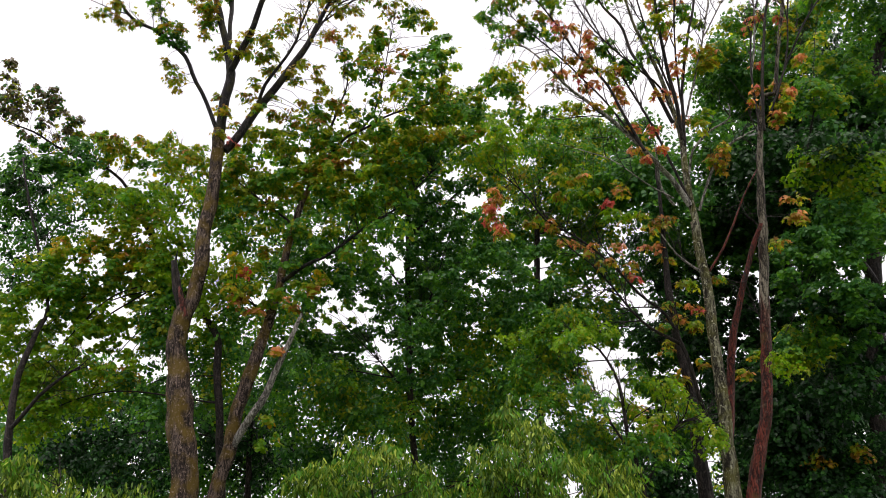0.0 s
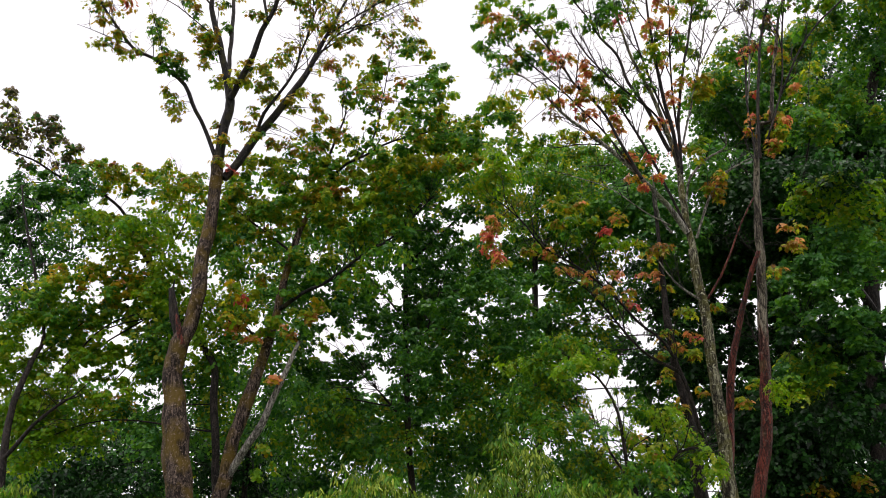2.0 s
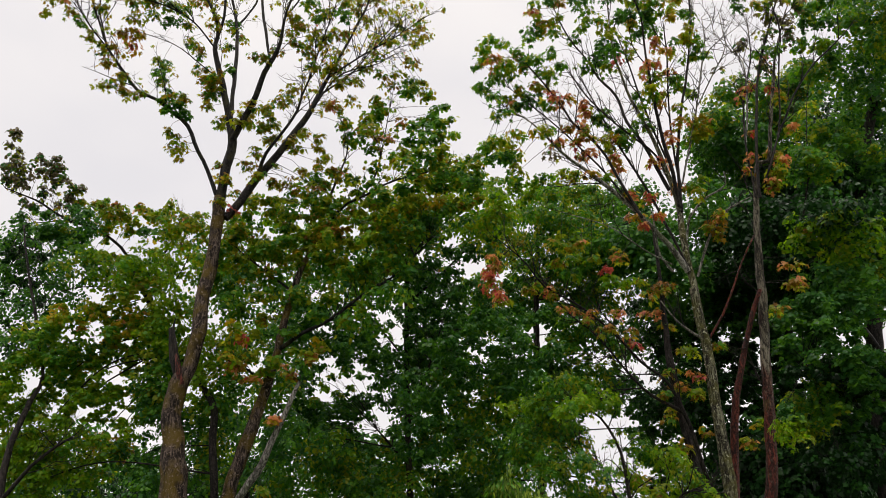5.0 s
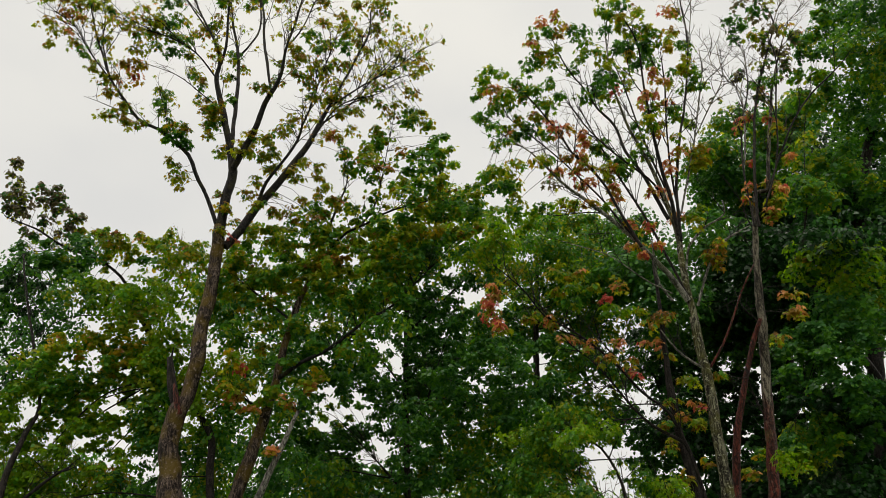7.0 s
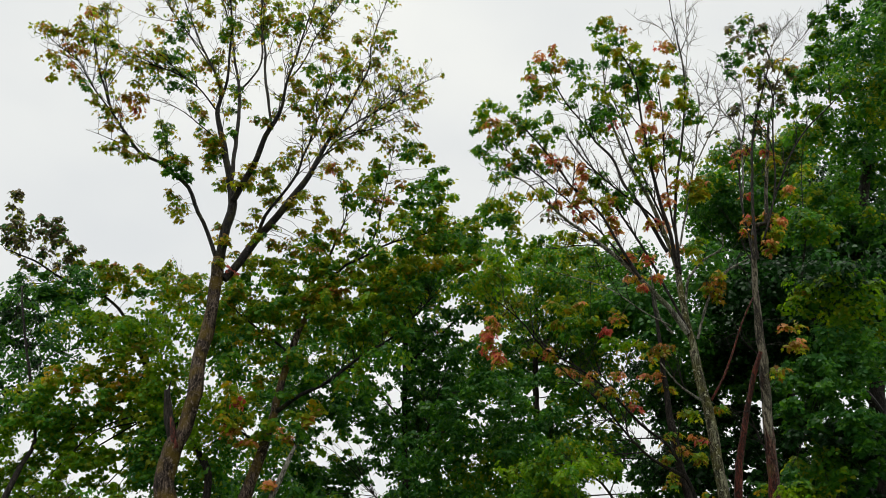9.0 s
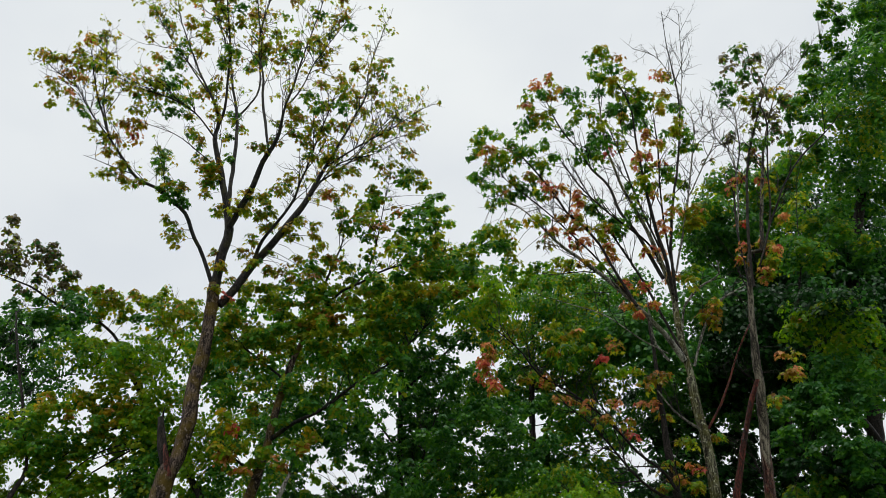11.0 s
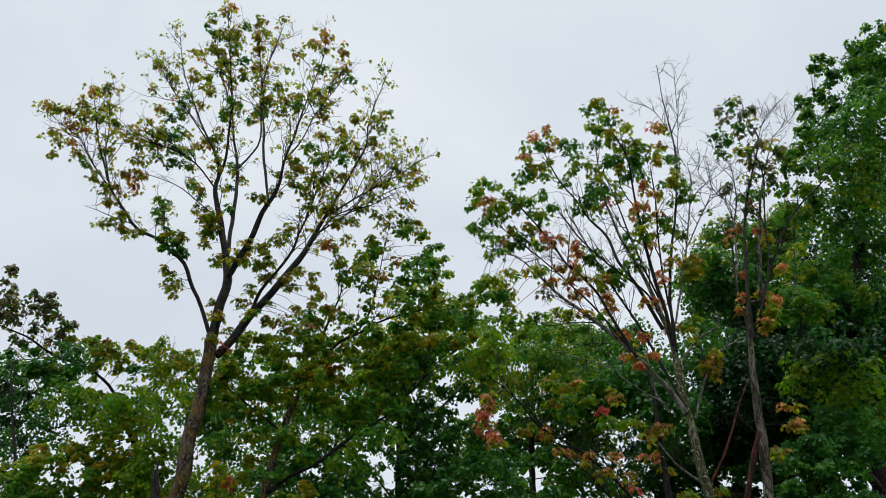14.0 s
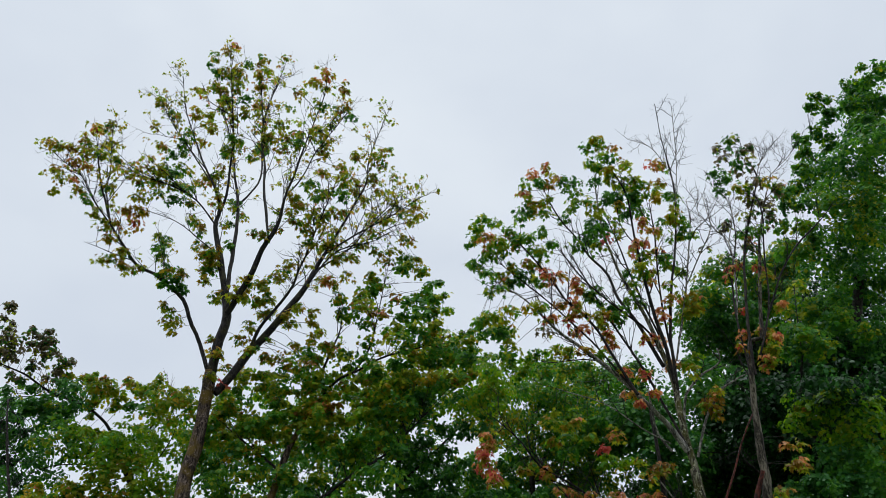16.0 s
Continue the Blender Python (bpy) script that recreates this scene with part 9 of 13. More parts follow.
limb(red_maple, "limb", BARK_LICHEN, [(5.70, 17.00, 7.84, 0.067), (5.69, 17.07, 8.24, 0.082), (5.63, 17.13, 8.89, 0.083), (5.64, 17.20, 9.61, 0.077), (5.67, 17.27, 10.29, 0.072), (5.55, 17.33, 11.07, 0.060), (5.35, 17.40, 11.99, 0.049), (5.07, 17.47, 12.95, 0.039), (4.87, 17.53, 13.52, 0.034), (4.67, 17.60, 14.49, 0.030), (4.58, 17.67, 15.31, 0.021), (4.60, 17.73, 16.80, 0.018), (4.85, 17.80, 18.19, 0.010)], shoots=4)
limb(red_maple, "limb", BARK_GREY, [(5.59, 17.00, 8.50, 0.068), (5.16, 16.80, 9.08, 0.062), (4.58, 16.60, 9.66, 0.055), (3.97, 16.40, 10.19, 0.049), (3.46, 16.20, 10.52, 0.044), (2.94, 16.00, 10.84, 0.034), (2.50, 15.80, 11.16, 0.025), (2.05, 15.60, 11.56, 0.017), (1.40, 15.40, 11.89, 0.011)], shoots=5)
limb(red_maple, "limb", BARK_DARK, [(4.49, 16.30, 9.52, 0.034), (4.12, 16.37, 10.40, 0.034), (3.83, 16.44, 11.18, 0.030), (3.50, 16.51, 11.76, 0.031), (3.20, 16.59, 12.12, 0.026), (2.92, 16.66, 12.74, 0.027), (2.62, 16.73, 13.30, 0.019), (2.16, 16.80, 14.06, 0.012)], shoots=4)
limb(red_maple, "limb", BARK_DARK, [(5.49, 17.30, 10.75, 0.047), (5.09, 17.46, 12.02, 0.043), (4.73, 17.61, 12.87, 0.038), (4.57, 17.77, 13.77, 0.034), (4.21, 17.93, 14.44, 0.030), (3.86, 18.09, 15.32, 0.021), (3.47, 18.24, 16.16, 0.020), (3.16, 18.40, 17.36, 0.010)], shoots=4)
limb(red_maple, "limb", BARK_DARK, [(5.58, 17.00, 10.15, 0.046), (5.47, 16.80, 10.93, 0.046), (5.28, 16.60, 11.75, 0.041), (5.13, 16.40, 12.42, 0.036), (5.03, 16.20, 12.95, 0.032), (4.93, 16.00, 14.02, 0.023), (4.84, 15.80, 14.96, 0.020), (4.42, 15.60, 15.74, 0.010)], shoots=4)
limb(red_maple, "limb", BARK_DARK, [(5.63, 17.00, 10.01, 0.036), (5.68, 17.04, 11.07, 0.036), (5.81, 17.09, 12.05, 0.037), (6.04, 17.13, 13.09, 0.033), (6.28, 17.18, 14.01, 0.029), (6.48, 17.22, 14.98, 0.022), (6.67, 17.27, 16.22, 0.023), (6.66, 17.31, 17.53, 0.018), (6.66, 17.36, 18.71, 0.012), (6.70, 17.40, 19.84, 0.010)], shoots=3)
limb(red_maple, "dead_branch", BARK_GREY, [(6.57, 17.10, 15.67, 0.015), (6.73, 16.93, 16.76, 0.011), (6.80, 16.77, 17.69, 0.009), (6.86, 16.60, 18.77, 0.010)], shoots=7)
limb(red_maple, "dead_branch", BARK_GREY, [(6.66, 17.10, 16.28, 0.011), (6.55, 17.33, 17.33, 0.010), (6.32, 17.57, 18.22, 0.010), (5.93, 17.80, 18.67, 0.010)], shoots=5)
limb(red_maple, "limb", BARK_GREY, [(5.79, 17.20, 10.85, 0.023), (6.23, 17.36, 12.22, 0.024), (6.55, 17.52, 13.35, 0.020), (6.88, 17.68, 14.56, 0.022), (7.15, 17.84, 15.67, 0.016), (7.23, 18.00, 16.52, 0.009)], shoots=3)
limb(red_maple, "dead_branch", BARK_GREY, [(6.57, 17.60, 13.31, 0.019), (7.02, 17.35, 14.14, 0.016), (7.35, 17.10, 14.80, 0.013), (7.04, 16.85, 14.99, 0.009), (6.89, 16.60, 15.36, 0.009)], shoots=7)
limb(red_maple, "dead_branch", BARK_GREY, [(7.22, 16.60, 11.60, 0.022), (7.53, 16.80, 12.88, 0.022), (7.69, 17.00, 14.26, 0.018), (7.46, 17.20, 14.92, 0.013), (7.48, 17.40, 16.13, 0.009)], shoots=7)
limb(red_maple, "dead_branch", BARK_GREY, [(7.70, 17.00, 14.26, 0.014), (8.07, 17.17, 15.34, 0.011), (8.09, 17.33, 16.08, 0.009), (7.91, 17.50, 16.53, 0.009)], shoots=6)
limb(red_maple, "limb", BARK_DARK, [(7.17, 16.20, 9.97, 0.035), (7.28, 16.27, 11.10, 0.036), (7.49, 16.35, 12.25, 0.032), (7.76, 16.43, 13.48, 0.029), (8.09, 16.50, 14.44, 0.028), (8.49, 16.57, 15.46, 0.021), (8.78, 16.65, 16.28, 0.022), (8.65, 16.72, 17.13, 0.014), (8.68, 16.80, 17.74, 0.010)], shoots=3)
limb(red_maple, "dead_branch", BARK_GREY, [(8.78, 16.70, 16.27, 0.015), (9.29, 17.00, 17.28, 0.010), (9.92, 17.30, 18.12, 0.010)], shoots=7)
limb(red_maple, "dead_branch", BARK_GREY, [(8.73, 16.70, 15.76, 0.013), (9.12, 16.53, 16.23, 0.010), (9.54, 16.37, 16.60, 0.009), (9.78, 16.20, 16.86, 0.009)], shoots=6)
limb(red_maple, "limb", BARK_DARK, [(7.63, 16.40, 11.03, 0.023), (8.21, 16.20, 12.32, 0.023), (8.70, 16.00, 13.18, 0.020), (9.35, 15.80, 13.82, 0.021), (9.82, 15.60, 14.29, 0.009)], shoots=2)
limb(red_maple, "limb", BARK_DARK, [(5.58, 17.00, 8.63, 0.035), (5.12, 17.06, 10.03, 0.031), (4.64, 17.12, 11.26, 0.027), (4.27, 17.18, 12.09, 0.023), (3.89, 17.24, 13.14, 0.018), (3.55, 17.30, 14.07, 0.012)], shoots=3)
limb(red_maple, "limb", BARK_DARK, [(5.64, 17.50, 11.01, 0.027), (5.28, 17.28, 11.67, 0.027), (4.67, 17.06, 12.10, 0.024), (4.05, 16.84, 12.54, 0.019), (3.51, 16.62, 13.06, 0.019), (3.10, 16.40, 13.60, 0.009)], shoots=3)
limb(red_maple, "limb", BARK_DARK, [(5.67, 17.70, 11.76, 0.028), (5.40, 17.75, 12.79, 0.027), (5.14, 17.80, 14.07, 0.022), (4.97, 17.85, 15.06, 0.017), (4.77, 17.90, 15.90, 0.011)], shoots=2)
limb(red_maple, "limb", BARK_DARK, [(5.79, 17.30, 10.75, 0.027), (5.65, 17.10, 12.05, 0.024), (5.63, 16.90, 13.10, 0.019), (5.68, 16.70, 14.20, 0.020), (5.63, 16.50, 15.17, 0.010)], shoots=2)
limb(red_maple, "limb", BARK_DARK, [(4.49, 16.30, 9.52, 0.025), (3.81, 16.57, 10.80, 0.022), (3.15, 16.85, 11.88, 0.018), (2.41, 17.12, 12.88, 0.017), (1.75, 17.40, 13.76, 0.009)], shoots=3)
limb(red_maple, "limb", BARK_DARK, [(7.07, 16.20, 9.97, 0.022), (7.21, 16.55, 11.73, 0.022), (7.56, 16.90, 13.29, 0.020), (8.04, 17.25, 14.64, 0.017), (8.29, 17.60, 16.30, 0.009)], shoots=2)
limb(red_maple, "limb", BARK_DARK, [(7.34, 16.20, 10.33, 0.023), (7.90, 16.18, 11.82, 0.020), (8.12, 16.15, 13.29, 0.018), (8.35, 16.12, 14.52, 0.019), (8.26, 16.10, 15.44, 0.009)], shoots=2)
limb(red_maple, "limb", BARK_GREY, [(5.24, 17.00, 8.50, 0.030), (4.91, 16.73, 8.78, 0.025), (4.79, 16.47, 9.19, 0.025), (4.71, 16.20, 9.61, 0.017)])
limb(red_maple, "dead_branch", BARK_GREY, [(5.15, 16.70, 8.55, 0.018), (4.42, 16.43, 8.84, 0.015), (3.80, 16.15, 9.17, 0.011), (3.27, 15.88, 9.24, 0.010), (2.58, 15.60, 9.32, 0.007)], shoots=3)
limb(red_maple, "dead_branch", BARK_GREY, [(5.66, 17.00, 9.30, 0.029), (5.73, 16.80, 9.77, 0.029), (6.07, 16.60, 10.14, 0.029), (6.28, 16.40, 10.21, 0.023), (6.44, 16.20, 10.32, 0.017), (6.36, 16.00, 10.53, 0.010)], shoots=2)
limb(red_maple, "dead_branch", BARK_GREY, [(5.79, 17.00, 8.37, 0.029), (6.10, 16.86, 9.24, 0.029), (6.32, 16.72, 9.59, 0.029), (6.49, 16.58, 9.81, 0.029), (6.76, 16.44, 9.95, 0.020), (7.01, 16.30, 10.05, 0.012)], shoots=2)
limb(red_maple, "dead_branch", BARK_GREY, [(5.67, 17.00, 6.94, 0.033), (5.31, 16.77, 7.06, 0.028), (5.01, 16.53, 7.18, 0.020), (4.68, 16.30, 7.55, 0.013)], shoots=2)
clump(red_maple, 1.34, 16.49, 14.49, 0.37, 0.17, "fresh")
clump(red_maple, 1.13, 16.87, 14.73, 0.22, 0.17, "olive")
clump(red_maple, 0.99, 17.59, 14.72, 0.17, 0.18, "green")
clump(red_maple, 1.11, 17.70, 15.02, 0.26, 0.20, "olive")
clump(red_maple, 1.39, 16.81, 14.28, 0.28, 0.19, "orange")
clump(red_maple, 1.38, 17.36, 14.39, 0.17, 0.14, "orange")
clump(red_maple, 1.63, 16.60, 13.94, 0.31, 0.20, "olive")
clump(red_maple, 1.95, 17.02, 14.61, 0.25, 0.19, "olive")
clump(red_maple, 1.94, 17.11, 14.21, 0.25, 0.19, "rust")
clump(red_maple, 1.68, 17.29, 14.12, 0.32, 0.17, "green")
clump(red_maple, 1.35, 17.45, 14.16, 0.25, 0.17, "green")
clump(red_maple, 2.15, 16.82, 14.19, 0.21, 0.19, "green")
clump(red_maple, 2.45, 16.70, 14.20, 0.20, 0.19, "green")
clump(red_maple, 2.98, 17.76, 15.18, 0.26, 0.18, "green")
clump(red_maple, 2.76, 16.69, 13.78, 0.21, 0.19, "fresh")
clump(red_maple, 2.51, 16.88, 13.92, 0.21, 0.17, "green")
clump(red_maple, 2.81, 16.14, 13.60, 0.16, 0.16, "green")
clump(red_maple, 1.12, 17.25, 13.67, 0.25, 0.19, "green")
clump(red_maple, 1.13, 14.81, 11.76, 0.20, 0.15, "green")
clump(red_maple, 1.05, 17.63, 14.06, 0.15, 0.17, "green")
clump(red_maple, 1.29, 15.49, 11.87, 0.13, 0.22, "green")
clump(red_maple, 1.72, 17.35, 13.42, 0.21, 0.17, "olive")
clump(red_maple, 1.85, 17.24, 13.26, 0.12, 0.17, "orange")
clump(red_maple, 2.02, 17.23, 13.59, 0.25, 0.17, "olive")
clump(red_maple, 2.32, 17.22, 13.33, 0.31, 0.24, "dark")
clump(red_maple, 2.02, 17.18, 13.06, 0.21, 0.15, "green")
clump(red_maple, 1.50, 15.40, 11.67, 0.13, 0.15, "green")
clump(red_maple, 2.61, 16.68, 12.82, 0.19, 0.18, "green")
clump(red_maple, 2.41, 16.77, 13.42, 0.21, 0.15, "rust")
clump(red_maple, 2.70, 17.01, 13.51, 0.13, 0.17, "red")
clump(red_maple, 2.72, 16.44, 12.89, 0.14, 0.18, "red")
clump(red_maple, 2.87, 16.72, 12.84, 0.13, 0.15, "fire")
clump(red_maple, 2.91, 18.29, 17.82, 0.19, 0.19, "fire")
clump(red_maple, 2.65, 18.19, 17.32, 0.19, 0.19, "olive")
clump(red_maple, 2.98, 17.97, 17.09, 0.17, 0.15, "dark")
clump(red_maple, 3.35, 18.51, 18.23, 0.15, 0.22, "red")
clump(red_maple, 3.39, 18.22, 17.57, 0.24, 0.17, "rust")
clump(red_maple, 3.29, 18.26, 17.29, 0.19, 0.21, "rust")
clump(red_maple, 2.54, 18.48, 17.08, 0.20, 0.17, "red")
clump(red_maple, 2.75, 18.17, 16.67, 0.18, 0.15, "olive")
clump(red_maple, 3.22, 18.34, 16.75, 0.24, 0.23, "olive")
clump(red_maple, 2.56, 18.32, 16.45, 0.24, 0.23, "dark")
clump(red_maple, 2.83, 18.45, 16.45, 0.24, 0.21, "olive")
clump(red_maple, 2.22, 16.98, 15.09, 0.17, 0.14, "green")
clump(red_maple, 3.16, 18.11, 16.19, 0.18, 0.19, "green")
clump(red_maple, 2.91, 18.50, 16.75, 0.24, 0.15, "rust")
clump(red_maple, 3.95, 18.35, 17.57, 0.26, 0.21, "dark")
clump(red_maple, 3.99, 17.75, 16.95, 0.16, 0.21, "dark")
clump(red_maple, 3.90, 18.30, 17.13, 0.13, 0.21, "green")
clump(red_maple, 4.08, 17.86, 16.57, 0.13, 0.30, "fresh")
clump(red_maple, 3.81, 17.99, 16.19, 0.16, 0.30, "fresh")
clump(red_maple, 3.60, 18.23, 15.90, 0.16, 0.17, "green")
clump(red_maple, 4.27, 17.92, 16.41, 0.20, 0.17, "green")
clump(red_maple, 3.82, 17.97, 14.86, 0.26, 0.20, "green")
clump(red_maple, 4.65, 18.16, 18.72, 0.23, 0.22, "green")
clump(red_maple, 4.80, 17.67, 18.62, 0.24, 0.15, "gold")
clump(red_maple, 4.94, 17.84, 18.58, 0.23, 0.19, "green")
clump(red_maple, 5.26, 17.71, 18.41, 0.17, 0.21, "rust")
clump(red_maple, 4.37, 15.49, 15.84, 0.28, 0.17, "green")
clump(red_maple, 4.55, 17.57, 17.55, 0.24, 0.23, "green")
clump(red_maple, 4.69, 17.66, 17.37, 0.27, 0.21, "green")
clump(red_maple, 4.47, 15.63, 15.62, 0.21, 0.19, "gold")
clump(red_maple, 4.56, 17.60, 16.88, 0.20, 0.19, "dark")
clump(red_maple, 4.45, 15.84, 15.43, 0.23, 0.17, "olive")
clump(red_maple, 4.88, 15.91, 16.09, 0.17, 0.17, "rust")
clump(red_maple, 4.85, 15.40, 15.53, 0.13, 0.15, "olive")
clump(red_maple, 4.72, 15.87, 15.42, 0.25, 0.19, "green")
clump(red_maple, 5.04, 15.79, 15.40, 0.28, 0.15, "olive")
clump(red_maple, 5.30, 15.84, 15.31, 0.24, 0.19, "olive")
clump(red_maple, 5.07, 16.24, 15.48, 0.31, 0.19, "olive")
clump(red_maple, 5.25, 16.05, 15.07, 0.28, 0.21, "green")
clump(red_maple, 5.85, 16.56, 15.67, 0.22, 0.19, "olive")
clump(red_maple, 6.35, 17.22, 16.51, 0.19, 0.16, "olive")
clump(red_maple, 5.68, 16.11, 15.02, 0.15, 0.17, "rust")
clump(red_maple, 6.56, 17.41, 16.21, 0.25, 0.20, "green")
clump(red_maple, 6.54, 17.13, 15.87, 0.16, 0.16, "green")
clump(red_maple, 4.97, 17.74, 16.37, 0.30, 0.20, "dark")
clump(red_maple, 4.64, 15.86, 14.81, 0.24, 0.19, "dark")
clump(red_maple, 4.81, 17.88, 16.38, 0.20, 0.17, "dark")
clump(red_maple, 5.07, 16.21, 15.00, 0.28, 0.19, "green")
clump(red_maple, 4.92, 16.10, 14.58, 0.31, 0.19, "dark")
clump(red_maple, 5.48, 16.77, 15.22, 0.25, 0.19, "green")
clump(red_maple, 4.59, 15.84, 14.46, 0.15, 0.20, "olive")
clump(red_maple, 5.15, 17.96, 15.75, 0.13, 0.22, "olive")
clump(red_maple, 4.43, 17.83, 16.07, 0.23, 0.20, "olive")
clump(red_maple, 4.53, 17.43, 15.57, 0.19, 0.18, "olive")
clump(red_maple, 4.42, 18.04, 15.66, 0.34, 0.26, "dark")
clump(red_maple, 4.15, 17.93, 15.22, 0.30, 0.26, "dark")
clump(red_maple, 4.38, 17.43, 14.93, 0.29, 0.20, "dark")
clump(red_maple, 4.85, 18.17, 15.73, 0.23, 0.20, "dark")
clump(red_maple, 4.39, 18.41, 15.40, 0.23, 0.20, "dark")
clump(red_maple, 4.34, 17.49, 14.45, 0.19, 0.19, "fresh")
clump(red_maple, 5.03, 17.74, 15.12, 0.14, 0.18, "olive")
clump(red_maple, 4.74, 18.19, 15.28, 0.18, 0.13, "ruby")
clump(red_maple, 5.44, 16.64, 14.58, 0.17, 0.28, "fire")
clump(red_maple, 5.58, 16.30, 14.08, 0.24, 0.12, "orange")
clump(red_maple, 4.91, 15.97, 13.46, 0.16, 0.16, "red")
clump(red_maple, 4.94, 16.48, 13.64, 0.16, 0.15, "orange")
clump(red_maple, 5.14, 16.20, 13.66, 0.16, 0.15, "fire")
clump(red_maple, 5.67, 16.92, 13.96, 0.15, 0.17, "fire")
clump(red_maple, 6.29, 17.65, 17.68, 0.17, 0.15, "red")
clump(red_maple, 6.58, 17.45, 17.40, 0.22, 0.19, "rust")
clump(red_maple, 6.51, 17.18, 15.42, 0.24, 0.21, "gold")
clump(red_maple, 6.25, 16.94, 15.00, 0.25, 0.17, "olive")
clump(red_maple, 6.22, 17.31, 15.17, 0.22, 0.18, "green")
clump(red_maple, 6.57, 17.03, 15.07, 0.15, 0.14, "olive")
clump(red_maple, 6.62, 17.20, 14.78, 0.29, 0.19, "green")
clump(red_maple, 7.21, 18.09, 15.40, 0.16, 0.14, "green")
clump(red_maple, 6.35, 17.30, 14.62, 0.25, 0.14, "green")
clump(red_maple, 5.13, 16.17, 13.17, 0.20, 0.20, "green")
clump(red_maple, 5.81, 16.83, 13.65, 0.24, 0.19, "green")
clump(red_maple, 6.06, 17.29, 13.73, 0.23, 0.19, "green")
clump(red_maple, 6.55, 17.75, 13.92, 0.22, 0.18, "fresh")
clump(red_maple, 4.97, 15.96, 12.79, 0.20, 0.18, "olive")
clump(red_maple, 5.17, 17.82, 13.93, 0.19, 0.18, "green")
clump(red_maple, 5.65, 17.17, 13.48, 0.16, 0.15, "rust")
clump(red_maple, 5.26, 16.46, 12.75, 0.19, 0.13, "rust")
clump(red_maple, 5.15, 17.64, 13.48, 0.15, 0.21, "olive")
clump(red_maple, 4.99, 16.16, 12.71, 0.16, 0.16, "fresh")
clump(red_maple, 5.84, 16.76, 12.77, 0.18, 0.13, "olive")
clump(red_maple, 3.12, 16.52, 12.86, 0.24, 0.16, "orange")
clump(red_maple, 3.50, 16.95, 13.00, 0.16, 0.18, "fire")
clump(red_maple, 3.60, 17.23, 12.88, 0.21, 0.20, "fire")
clump(red_maple, 3.33, 16.42, 12.04, 0.20, 0.26, "fire")
clump(red_maple, 3.37, 16.42, 11.75, 0.23, 0.18, "rust")
clump(red_maple, 3.98, 17.21, 12.87, 0.27, 0.20, "green")
clump(red_maple, 4.03, 17.20, 12.62, 0.21, 0.18, "green")
clump(red_maple, 3.08, 16.54, 12.11, 0.13, 0.18, "rust")
clump(red_maple, 3.28, 16.66, 11.75, 0.17, 0.14, "red")
clump(red_maple, 4.35, 17.31, 12.39, 0.27, 0.20, "green")
clump(red_maple, 4.59, 17.29, 12.30, 0.24, 0.20, "dark")
clump(red_maple, 4.14, 17.08, 12.02, 0.23, 0.16, "orange")
clump(red_maple, 5.01, 17.37, 12.82, 0.15, 0.24, "fresh")
clump(red_maple, 5.27, 17.67, 12.84, 0.15, 0.24, "green")
clump(red_maple, 5.80, 16.85, 12.41, 0.17, 0.20, "orange")
clump(red_maple, 6.32, 17.35, 12.82, 0.21, 0.19, "gold")
clump(red_maple, 6.67, 17.39, 12.84, 0.27, 0.20, "gold")
clump(red_maple, 6.49, 17.42, 12.54, 0.30, 0.24, "gold")
clump(red_maple, 6.75, 17.37, 12.60, 0.18, 0.24, "olive")
clump(red_maple, 5.57, 16.90, 12.06, 0.11, 0.18, "fire")
clump(red_maple, 6.18, 17.42, 12.23, 0.18, 0.17, "olive")
clump(red_maple, 2.14, 15.47, 11.29, 0.27, 0.12, "olive")
clump(red_maple, 1.64, 15.25, 10.99, 0.27, 0.13, "olive")
clump(red_maple, 1.23, 15.11, 10.83, 0.24, 0.15, "olive")
clump(red_maple, 2.43, 15.85, 11.54, 0.13, 0.14, "dark")
clump(red_maple, 0.94, 15.13, 10.71, 0.13, 0.12, "green")
clump(red_maple, 2.59, 15.88, 11.22, 0.15, 0.11, "rust")
clump(red_maple, 7.96, 16.92, 17.51, 0.18, 0.18, "dusk")
clump(red_maple, 8.09, 16.88, 17.15, 0.18, 0.16, "dusk")
clump(red_maple, 8.33, 16.77, 17.61, 0.20, 0.18, "dark")
clump(red_maple, 8.51, 16.70, 17.75, 0.13, 0.13, "dusk")
clump(red_maple, 8.86, 16.78, 17.59, 0.16, 0.20, "dusk")
clump(red_maple, 8.54, 16.61, 17.04, 0.23, 0.20, "dusk")
clump(red_maple, 8.30, 16.47, 16.63, 0.17, 0.20, "dark")
clump(red_maple, 8.42, 16.92, 16.72, 0.18, 0.20, "dusk")
clump(red_maple, 8.59, 16.53, 16.60, 0.14, 0.14, "dusk")
clump(red_maple, 8.19, 17.82, 17.37, 0.22, 0.19, "dark")
clump(red_maple, 8.26, 17.59, 16.97, 0.27, 0.26, "dark")
clump(red_maple, 8.02, 17.38, 16.47, 0.18, 0.18, "dark")
clump(red_maple, 8.05, 16.18, 15.52, 0.28, 0.19, "olive")
clump(red_maple, 8.42, 16.32, 15.71, 0.19, 0.16, "dusk")
clump(red_maple, 8.74, 16.35, 15.89, 0.17, 0.14, "dusk")
clump(red_maple, 8.83, 16.05, 15.55, 0.25, 0.19, "rust")
clump(red_maple, 8.90, 16.04, 15.37, 0.17, 0.14, "dusk")
clump(red_maple, 8.27, 16.60, 15.51, 0.19, 0.19, "dusk")
clump(red_maple, 8.44, 16.63, 15.36, 0.17, 0.19, "dusk")
clump(red_maple, 8.57, 16.25, 15.05, 0.17, 0.19, "dusk")
clump(red_maple, 8.17, 16.40, 14.75, 0.17, 0.17, "dusk")
